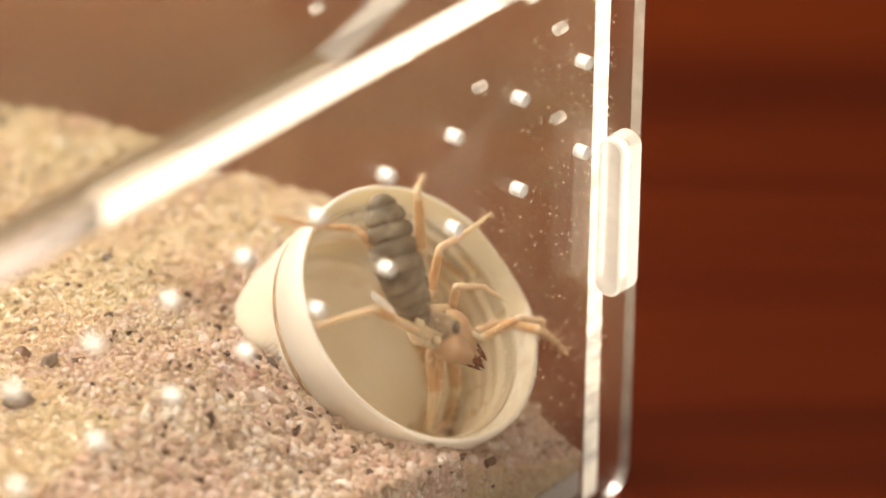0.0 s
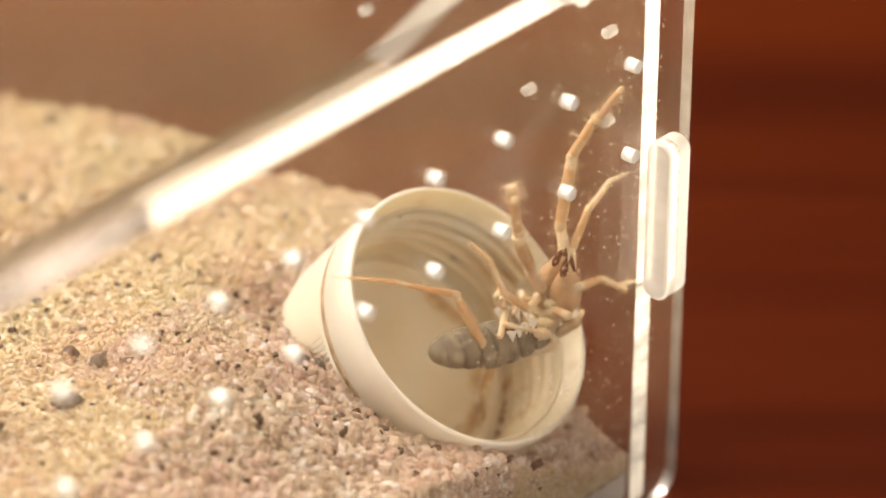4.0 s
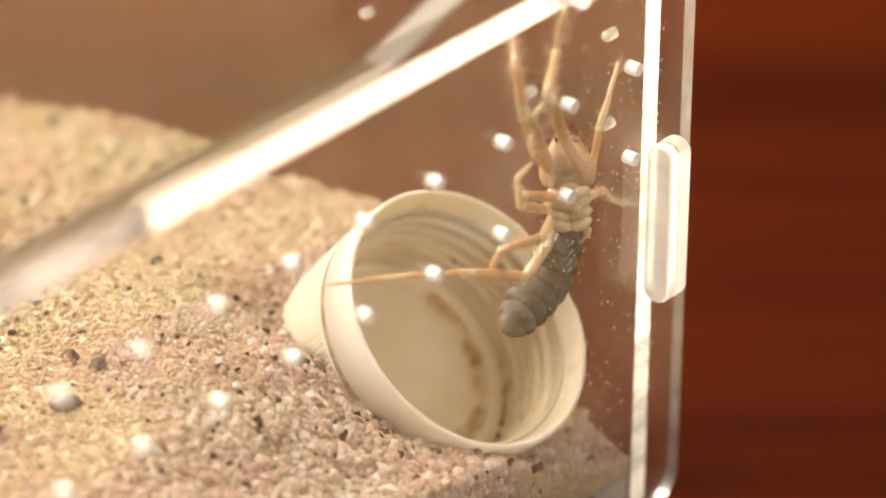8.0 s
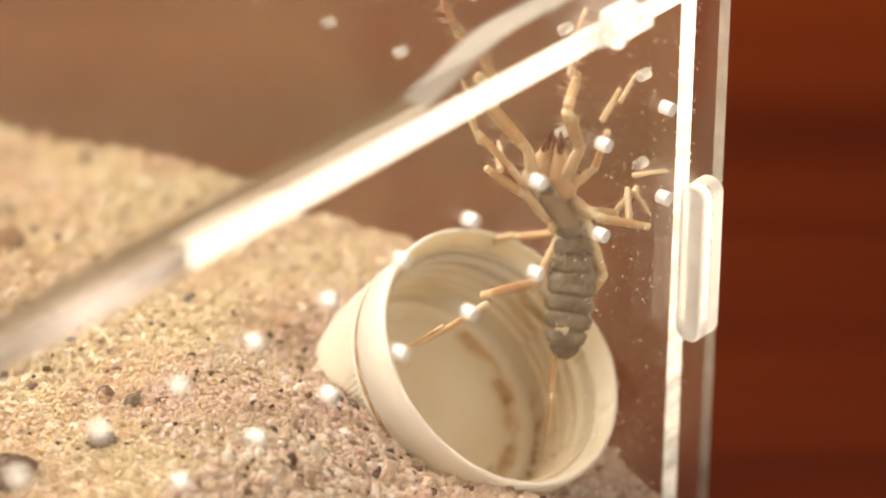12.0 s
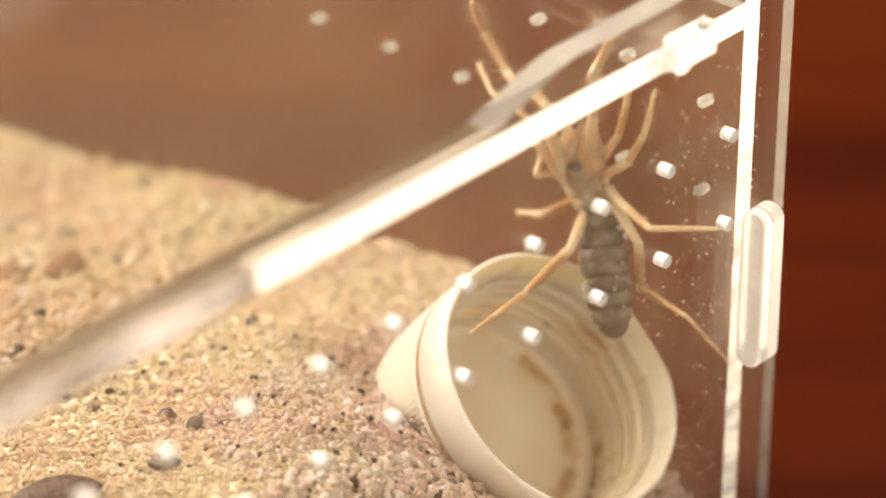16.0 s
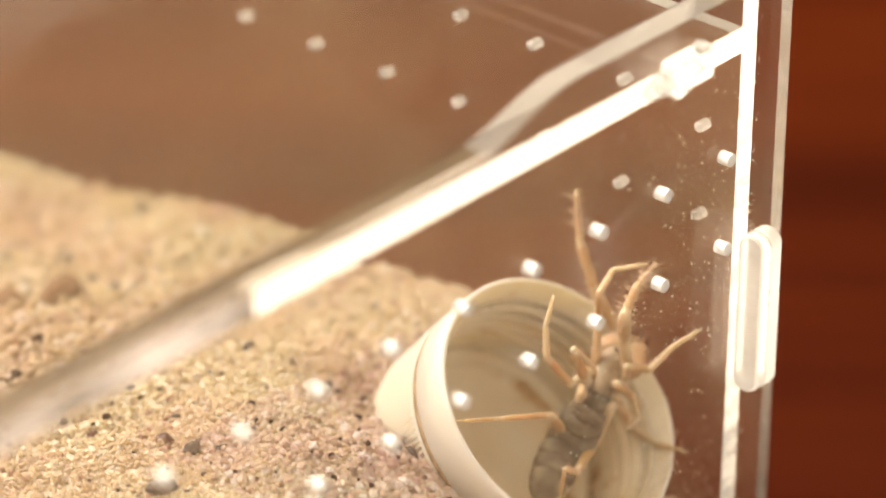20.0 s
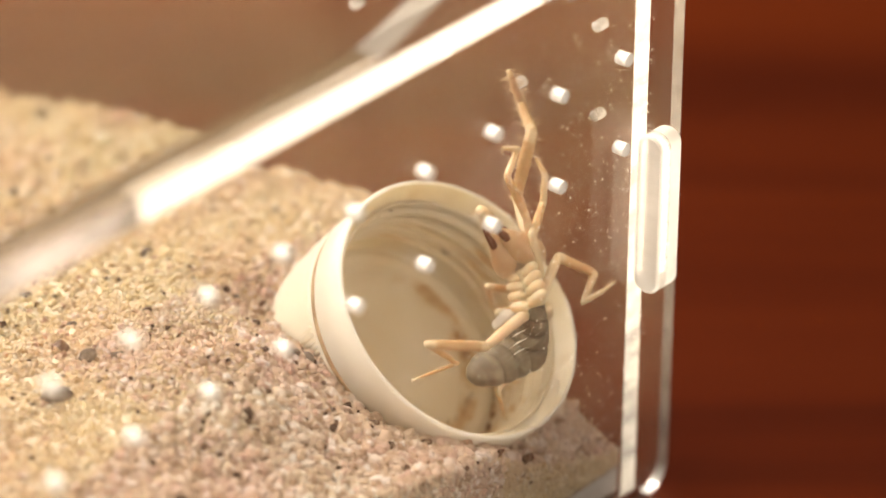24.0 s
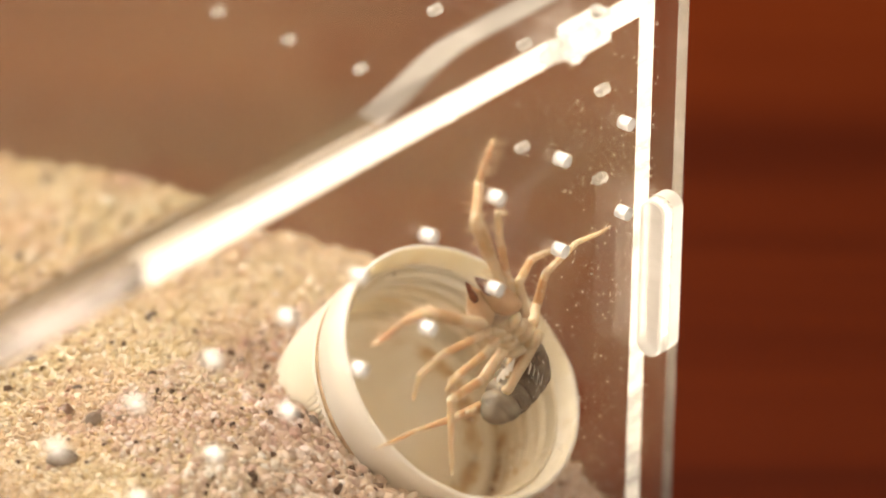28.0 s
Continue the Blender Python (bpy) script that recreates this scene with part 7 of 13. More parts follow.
    walk(limb['l1_2'], [
        (0, pose(.00479, -.0008, .01188, 9.4, 3.4, 48.8)), (.25, pose(-.0018, -.00176, .01107, 28.9, -31.7, -4.1)), (.5, pose(-.00838, -.00271, .01025, 75.6, -30.4, -77)),
        (.62, pose(-.00706, -.00156, .01062, 28.8, -49.8, -38.9)), (.75, pose(-.00558, -.00025, .01104, -30.6, -34.8, 11.1)), (.88, pose(-.0041, .00105, .01145, -60.2, .9, 27.9)),
        (1, pose(-.00278, .00221, .01182, -81.6, 35.3, 27.5)), (1.5, pose(-.00422, -.00056, .01313, -35.9, -25.6, 16.2)), (2, pose(-.00212, -.00318, .01406, -22.7, 1.5, -19.3)),
        (2.25, pose(-.00209, .00181, .00971, 8.9, 43.6, -64.9)), (2.5, pose(-.00304, .00332, .00675, -8.4, 42.5, -106.4)), (2.75, pose(-.00624, -.0011, .00428, 20.5, 7.9, -90.9)),
        (3, pose(-.00944, -.00553, .00182, 42.9, -29.3, -93)), (3.5, pose(-.00944, -.00553, .00182, 42.9, -29.3, -93)), (5.5, pose(-.01071, .00288, .00603, 48.7, 12, -76.5)),
        (6, pose(-.01071, .00288, .00603, 48.7, 12, -76.5)), (7, pose(-.008, .00496, .00987, 19.5, 37.2, -162)), (8, pose(-.00998, .00361, .00767, -14.9, 22.1, 160.9)),
        (8.25, pose(-.00941, .00343, .00836, -33.4, -10.6, -171.5)), (8.5, pose(-.00885, .00325, .00905, -69.1, -27.3, -129.9)), (8.62, pose(-.00607, .0045, .00731, -42.8, 9, -151.8)),
        (8.75, pose(-.00295, .0059, .00534, -20.9, 56.4, -158.9)), (8.88, pose(-.00119, .0044, .00556, 30.2, 20.5, -88.3)), (9, pose(.00037, .00307, .00576, 30, -25.2, -57.3)),
        (9.25, pose(-.00571, .00196, .00603, -6.6, 46, -58.7)), (9.5, pose(-.00764, -.00398, .01028, 29.3, 30.9, -13.1)), (10, pose(-.00386, -.00343, .01132, -.9, 4.3, -20.7)),
        (10.5, pose(-.00467, -.00237, .01242, -13.4, 30.8, -17.8)), (11, pose(.00199, -.00137, .01418, -43.2, 34.4, -26.1)), (12, pose(-.00005, -.00291, .01253, -5, -15, -10.6)),
        (13, pose(-.00208, -.00445, .01088, 52, -61.1, -42.5)), (13.25, pose(-.00205, -.00513, .01072, 31.5, -18.1, 3.6)), (13.5, pose(-.00201, -.00581, .01056, 45.7, 25.1, 36.6)),
        (14, pose(-.00201, -.00581, .01056, 45.7, 25.1, 36.6)), (14.5, pose(-.00033, -.00582, .01063, 29.3, -19.2, 3.2)), (15, pose(.00135, -.00583, .0107, 49.7, -64.3, -44)),
        (16, pose(-.00261, -.00426, .01228, -9.1, -57.2, 16.2)), (17, pose(-.00394, -.00363, .01102, -9.8, -61.1, 16.7)), (18, pose(.00181, -.00388, .01197, -13.8, -12.7, 17.7)),
        (19, pose(-.00423, -.00521, .01117, -99, -73.8, 90.5)), (19.5, pose(-.00423, -.00521, .01117, -99, -73.8, 90.5)), (19.75, pose(.00289, -.00509, .0079, -15.5, -49.1, 6.3)),
        (20, pose(.01002, -.00498, .00462, -3.7, -8.7, -6.7)), (20.3, pose(-.0033, -.00383, .00913, -15.5, 1.2, -11.6)), (20.6, pose(.00052, -.00264, .01024, -61.4, 72.2, -60.6)),
        (20.8, pose(.00192, -.00346, .00873, -32.9, 30.7, -3.5)), (21, pose(.00332, -.00428, .00721, -47.6, -11.2, 26.9)), (21.5, pose(-.00226, -.00022, .00907, -5.4, 29.5, 36.1)),
        (22, pose(-.00783, .00384, .01092, 66.8, 44.9, 85.9)), (23, pose(.00001, .0003, .00401, 112.4, 12, 88.3)), (24, pose(-.0003, .0048, .0039, 87.6, -9.1, 126.4)),
        (24.25, pose(-.00033, .00434, .00396, 71.1, 1.3, -175.7)), (24.5, pose(-.00036, .00389, .00402, 70.8, 20.8, -119.1)), (25, pose(-.00036, .00389, .00402, 70.8, 20.8, -119.1)),
        (25.5, pose(-.00575, .00272, .00472, 76.9, 1.2, -168.1)), (26, pose(-.01113, .00155, .00541, 95.8, -6.8, 140.7)), (27, pose(-.01115, .0015, .00642, 98, -25.2, 127.9)),
        (27.5, pose(-.01032, .00221, .0078, 82.7, -31.1, -169.8)), (28, pose(-.00949, .00292, .00918, 69.8, -21.9, -109)),
    ])
    walk(limb['l1_3'], [
        (0, pose(.00537, -.00103, .01543, -22.9, -25.8, 53.7)), (.25, pose(-.00326, -.00204, .01323, -11.8, 9.7, 21.6)), (.5, pose(-.01188, -.00305, .01103, -23.5, 45.3, -14.6)),
        (.75, pose(-.00802, .00123, .01164, -47.1, 9.5, 2.2)), (1, pose(-.00416, .00551, .01224, -80.5, -15, 32.3)), (1.5, pose(-.00601, .00112, .01576, -35.9, -25.6, 16.3)),
        (2, pose(-.00158, -.00189, .01738, -31.1, -6.6, -15.1)), (2.25, pose(-.00155, -.00065, .01228, -27.7, -20.5, -51.2)), (2.38, pose(-.00243, .00015, .01074, -9.9, 10.9, -81.7)),
        (2.5, pose(-.00321, .00086, .00938, -8.5, 42.6, -106.4)), (2.75, pose(-.00751, -.00162, .00675, 50.4, 18.1, -81.3)), (3, pose(-.01182, -.00411, .00412, 95.9, -13.9, -86.9)),
        (3.5, pose(-.01182, -.00411, .00412, 95.9, -13.9, -86.9)), (4.5, pose(-.01252, -.00117, .00624, 40.8, 40.7, -77.3)), (5.5, pose(-.01323, .00177, .00835, -84, 53.3, -161.4)),
        (6, pose(-.01323, .00177, .00835, -84, 53.3, -161.4)), (6.5, pose(-.01178, .00362, .01046, -71.3, 4.8, -143.4)), (7, pose(-.01032, .00547, .01257, -72.6, -44.8, -131.7)),
        (8, pose(-.01151, .00317, .01089, -40.4, -15.6, 159.7)), (8.5, pose(-.00589, .00155, .0102, -69.3, -27.4, -129.5)), (8.75, pose(-.00509, .00369, .0072, -58.7, -67.9, -86.2)),
        (9, pose(-.00186, .00322, .00858, 14.9, -49.8, -81.9)), (9.25, pose(-.00403, -.00002, .00852, -30.5, -51.8, -33.2)), (9.38, pose(-.00532, -.00322, .01088, -1, -5.1, -33.5)),
        (9.5, pose(-.00648, -.00606, .01297, 29.4, 31.1, -13)), (10, pose(-.00358, -.00348, .0149, -.8, 4.9, -20.7)), (10.5, pose(-.0027, -.00212, .01543, -13.4, 31.1, -17.9)),
        (11, pose(.0044, .00019, .01635, -43.2, 34.5, -26.2)), (12, pose(-.00051, -.00252, .01415, -4.9, -15, -10.7)), (13, pose(-.00543, -.00523, .01195, 52.3, -61.2, -42.8)),
        (13.5, pose(.00038, -.00725, .01283, 78.9, -51.8, -64.7)), (14, pose(.00038, -.00725, .01283, 78.9, -51.8, -64.7)), (15, pose(-.00207, -.00635, .01171, 49.7, -64.3, -44.1)),
        (16, pose(-.00564, -.00455, .0142, -102.2, -54.3, 103.6)), (17, pose(-.00709, -.00394, .01274, -100.5, -70.8, 103.9)), (17.5, pose(-.00314, -.00361, .01406, -84.7, -14, 97.7)),
        (18, pose(.00081, -.00329, .01538, -71, 42.1, 107.5)), (18.5, pose(-.00349, -.004, .0132, -87.8, -15, 92.2)), (19, pose(-.0078, -.0047, .01101, -99.4, -73.8, 90.9)),
        (19.5, pose(-.00779, -.0047, .01101, -99.4, -73.8, 90.9)), (19.75, pose(.00086, -.0047, .00959, -45.9, -23.2, 22.2)), (20, pose(.0095, -.00469, .00817, -54, 34.2, -2)),
        (20.15, pose(.00324, -.0038, .01038, -42.1, -14, 13.3)), (20.3, pose(-.00303, -.00291, .0126, -42.2, -63.5, 26.4)), (20.6, pose(.00408, -.00252, .01077, -48.9, -15.7, 16.4)),
        (21, pose(.00169, -.00213, .0096, -62.2, -22.6, 38.1)), (21.5, pose(-.00138, .00124, .01076, -50.8, 50.4, 58.6)), (22, pose(-.00446, .00461, .01192, 85.7, 49.2, -159.5)),
        (22.5, pose(-.00057, .00226, .00729, 70.2, 31.6, 152.8)), (23, pose(.00333, -.00008, .00267, 73.3, 10.6, 116.4)), (24, pose(.00261, .00691, .00404, 87.6, -9.1, 126.4)),
        (24.25, pose(-.00046, .00604, .00459, 79, -2.2, -175.7)), (24.5, pose(-.00353, .00517, .00513, 80.2, 8.7, -118.7)), (25, pose(-.00353, .00517, .00513, 80.2, 8.7, -118.7)),
        (26, pose(-.0089, .00435, .00505, 73.7, 1.1, -117.9)), (27, pose(-.00847, .00386, .00597, 64.1, 14.2, -106.2)), (27.5, pose(-.0105, .00416, .00815, 93.6, -11.3, -146.8)),
        (28, pose(-.01254, .00446, .01034, 132.8, -8.2, 164.9)),
    ])
    walk(limb['l2_0'], [
        (0, pose(0, -.0017, .0022, 14.8, 6.2, .2)), (.12, pose(0, -.0017, .00221, -21, 7.7, -23.4)), (.25, pose(0, -.0017, .00222, -58.6, -6.9, -45.5)),
        (.38, pose(0, -.0017, .00224, -92.7, -31.6, -55.6)), (.5, pose(0, -.0017, .00225, -131.4, -54.3, -47.2)), (1, pose(0, -.0017, .00247, -174, -58.5, 24.8)),
        (1.12, pose(-.00014, -.00168, .00241, -162.7, -18.8, 14.8)), (1.25, pose(-.00029, -.00165, .00234, -157.5, 27, 12.4)), (1.38, pose(-.00044, -.00162, .00226, -147.7, 72.7, 17.8)),
        (1.5, pose(-.00058, -.0016, .0022, 16.7, 66.3, 178.7)), (1.75, pose(-.00094, -.00134, .0022, 138.5, 74.1, -6.5)), (2, pose(-.0013, -.00109, .0022, 124.6, 40.1, 37)),
        (2.12, pose(-.00139, -.0008, .0022, 86.5, 14.1, 10.5)), (2.25, pose(-.0015, -.00047, .0022, 57.9, -24.8, 4)), (2.5, pose(-.00169, .00015, .0022, -19.7, -73, 108.8)),
        (2.75, pose(-.00158, .0005, .0022, -147.2, -22.4, -105)), (3, pose(-.00147, .00085, .0022, -122.8, 53.1, -68.3)), (3.5, pose(-.00147, .00085, .0022, -122.8, 53.1, -68.3)),
        (4, pose(-.00121, .00105, .00228, -179.5, 33.9, -105.4)), (4.5, pose(-.00096, .00125, .00236, 148.1, 2, -111.8)), (5, pose(-.0007, .00144, .00244, 114.9, -28.3, -99.6)),
        (5.5, pose(-.00044, .00164, .00252, 62.9, -42.8, -63.4)), (6, pose(-.00044, .00164, .00252, 62.9, -42.8, -63.4)), (7, pose(0, .0017, .0022, 81.1, -24.2, -102)),
        (7.5, pose(0, .0017, .00249, 90.1, 29.2, -97.7)), (8, pose(0, .0017, .00279, 146.7, 76.4, -43.7)), (8.12, pose(0, .0017, .00266, 35.1, 62.4, -171.4)),
        (8.25, pose(0, .0017, .00251, 33.8, 23, 165.6)), (8.38, pose(0, .0017, .00237, 47.4, -14.1, 144.6)), (8.5, pose(0, .0017, .00224, 75.8, -38.4, 112.4)),
        (8.62, pose(-.0004, .00134, .00223, 49.3, -32.1, 66.9)), (8.75, pose(-.00084, .00093, .00222, 22, -46.3, 14.4)), (8.82, pose(-.00109, .0007, .00221, 83.3, -75.9, -72.1)),
        (8.88, pose(-.00129, .00051, .00221, 140.2, -54, -148.4)), (9, pose(-.00169, .00015, .0022, 129.7, 3.8, 167.7)), (9.12, pose(-.00155, -.00019, .0022, 123.2, -28.6, -157)),
        (9.25, pose(-.00139, -.00058, .0022, 81.3, -47.3, -91.4)), (9.5, pose(-.00109, -.0013, .0022, 86.4, -44.6, -100.5)), (9.75, pose(-.00084, -.00145, .0022, 23.1, -23, -43.9)),
        (10, pose(-.00058, -.0016, .0022, -6, 24.5, -26.2)), (10.5, pose(-.00015, -.00169, .0022, 35.1, 16, 25.2)), (11, pose(.00044, -.00164, .0022, 3, 18.9, 16.9)),
        (13, pose(.00007, -.00169, .0022, 14.8, 27.7, 17.5)), (13.5, pose(0, -.0017, .0022, 22.7, 23.4, 16.9)), (14, pose(0, -.0017, .0022, 22.7, 23.4, 16.9)),
        (15, pose(0, -.0017, .00226, 37.1, 65, 36.4)), (15.5, pose(.00015, -.00168, .00223, 9.5, -3.7, 11.2)), (16, pose(.0003, -.00167, .0022, -4.8, -74.8, 14.3)),
        (17, pose(.0003, -.00167, .0022, 44.2, -77, -30)), (18, pose(.0003, -.00167, .00215, 26.8, -44.1, -15.9)), (19, pose(0, -.0017, .0022, -8.6, -80.2, 7.8)),
        (19.5, pose(0, -.0017, .0022, -8.6, -80.2, 7.8)), (19.62, pose(0, -.0017, .0022, 59.3, -61.3, -25.6)), (19.75, pose(0, -.0017, .0022, 91, -38.5, -13.8)),
        (19.88, pose(0, -.0017, .0022, 120.9, -22.8, 7.3)), (20, pose(0, -.0017, .0022, 148.9, -18.5, 29.5)), (20.3, pose(0, -.0017, .0022, -157.8, 36.1, 26.7)),
        (20.45, pose(0, -.0017, .00247, -173.7, -15.3, 9)), (20.6, pose(0, -.0017, .00274, -177.1, -68.8, -2.9)), (21, pose(0, -.0017, .00276, 146.8, -33.5, 54.3)),
        (22, pose(-.0003, -.00167, .00342, 144.7, -59.6, 21.5)), (23, pose(-.00042, -.00031, .00304, 72.1, -18.4, 129.7)), (24, pose(-.00053, .00105, .00267, 116.4, 41.5, 127.5)),
        (24.25, pose(-.00056, .00132, .0026, 137.1, -3.4, -164.5)), (24.5, pose(-.00058, .0016, .00252, 99.3, -37.9, -89.5)), (25, pose(-.00058, .0016, .00252, 99.3, -37.9, -89.5)),
        (26, pose(-.00058, .0016, .00233, 91.8, -28.2, -92.5)), (27, pose(-.00058, .0016, .0027, 91.9, -42.8, -85.6)), (28, pose(-.00058, .0016, .0022, 66.2, 12.3, -94.7)),
    ])
    walk(limb['l2_1'], [
        (0, pose(.0005, -.00292, .00681, 141.5, 10.3, 104.5)), (.12, pose(.00142, -.00251, .00531, 147, -15.3, 137.5)), (.25, pose(.00245, -.00203, .00361, 131.9, -41.8, -177.1)),
        (.38, pose(.00348, -.00156, .00191, 91, -45.6, -110.2)), (.5, pose(.00439, -.00115, .0004, 70.1, -25.5, -64.5)), (1, pose(.00349, .00046, -.00002, 72.2, 20.3, -32.7)),
        (1.5, pose(-.00476, -.00013, .00405, 102.9, 41.4, 55.3)), (1.75, pose(-.00254, -.00272, .00208, 102, -5.9, 25.7)), (2, pose(-.00032, -.0053, .00011, 131.9, -45.4, -17.5)),
        (2.12, pose(-.00124, -.00497, .00218, 164.2, -12.2, -66.6)), (2.25, pose(-.00227, -.0046, .00452, 162.5, 36.6, -104.6)), (2.5, pose(-.00183, -.00446, .00352, 138.5, -.8, -146)),
        (2.75, pose(-.00016, -.0001, .00208, 115.1, 4.3, -101.3)), (3, pose(.00151, .00427, .00064, 101.2, 24.2, -59.3)), (3.5, pose(.00151, .00427, .00064, 101.2, 24.2, -59.3)),
        (5.5, pose(-.00493, .00106, .00412, 66.8, 29.7, -121.3)), (6, pose(-.00493, .00106, .00412, 66.8, 29.7, -121.3)), (7, pose(-.00457, .00299, .00288, 83.1, -17.8, -126.2)),
        (8, pose(-.00464, .00249, .00184, 83.5, 31.4, -126.7)), (8.25, pose(-.00003, .00264, .00251, 60, 3.3, 177.5)), (8.5, pose(.00458, .00279, .00317, 68.8, -31.5, 126.9)),
        (8.75, pose(-.00352, -.00162, .00529, 103.5, -31.3, 141.6)), (8.88, pose(-.00202, .00121, .00203, 48.5, -39.7, -131.2)), (9, pose(-.0007, .00371, -.00086, 28.1, -4.7, -76.9)),
        (9.12, pose(-.00325, .002, .00081, 52.6, -36.3, -95)), (9.25, pose(-.00612, .00007, .00269, 111.8, -51.1, -148.7)), (9.5, pose(-.00576, -.00022, .00241, 87.1, -50, -106.6)),
        (9.75, pose(-.00217, -.00112, .00448, 46, -33.3, -23.6)), (10, pose(.00142, -.00203, .00654, 49.6, .9, 30.2)), (10.5, pose(.00201, -.00373, .00597, 32.5, 29.4, 27.6)),
        (11, pose(.002, -.00143, .00673, -.4, 37.9, 14.6)), (12, pose(.00225, -.00182, .00652, 20.7, -4.9, 7.3)), (13, pose(.0025, -.00221, .00631, 55.5, -40, -20.8)),
        (13.5, pose(.00222, -.00296, .00626, 76.1, -32.4, -40.3)), (14, pose(.00222, -.00296, .00626, 76.1, -32.4, -40.3)), (15, pose(.00451, -.00197, .00388, 92, -11.4, -57.9)),
        (15.5, pose(.00012, -.0022, .00366, 73, -9.2, 4.6)), (16, pose(-.00427, -.00243, .00345, 65.8, 8.2, 63.7)), (17, pose(-.00428, -.00289, .00297, 47, 22, 51.5)),
        (18, pose(-.00316, -.00293, .00523, 91.5, 35.3, 74)), (19, pose(-.00473, -.00162, .00301, 41.6, 11, 36.9)), (19.5, pose(-.00473, -.00162, .00301, 41.6, 11, 36.9)),
        (20, pose(.00236, -.00321, -.0017, 96.7, 40, 46.2)), (20.3, pose(-.00315, -.00125, -.00139, 59.4, -17.5, 60)), (20.45, pose(.00066, -.00147, -.00019, 82, -18.1, -8.9)),
        (20.6, pose(.00448, -.00168, .001, 91.2, 1.4, -72.3)), (20.8, pose(.00395, -.00155, .00021, 100.9, 16, -13.5)), (21, pose(.00343, -.00143, -.00059, 118.9, 14.8, 48.5)),
        (21.5, pose(.00364, -.00222, .00042, 92.4, 25, -19.7)), (22, pose(.00386, -.00301, .00144, 72.5, 6, -84.2)), (23, pose(.0034, .00225, .00444, 92.6, 15.7, -65.4)),
        (24, pose(.00374, .00254, .00107, 92.4, 2.7, -112.3)), (24.5, pose(-.00531, .00108, .00191, 84.7, -1.6, -107.8)), (25, pose(-.00531, .00108, .00191, 84.7, -1.6, -107.8)),
        (26, pose(-.00538, .00174, .0022, 82.7, -6.8, -110.6)), (27, pose(-.00536, .00113, .00258, 89.8, -19.8, -113)), (28, pose(-.00499, .00154, .00409, 70.3, -19.1, -118.4)),
    ])
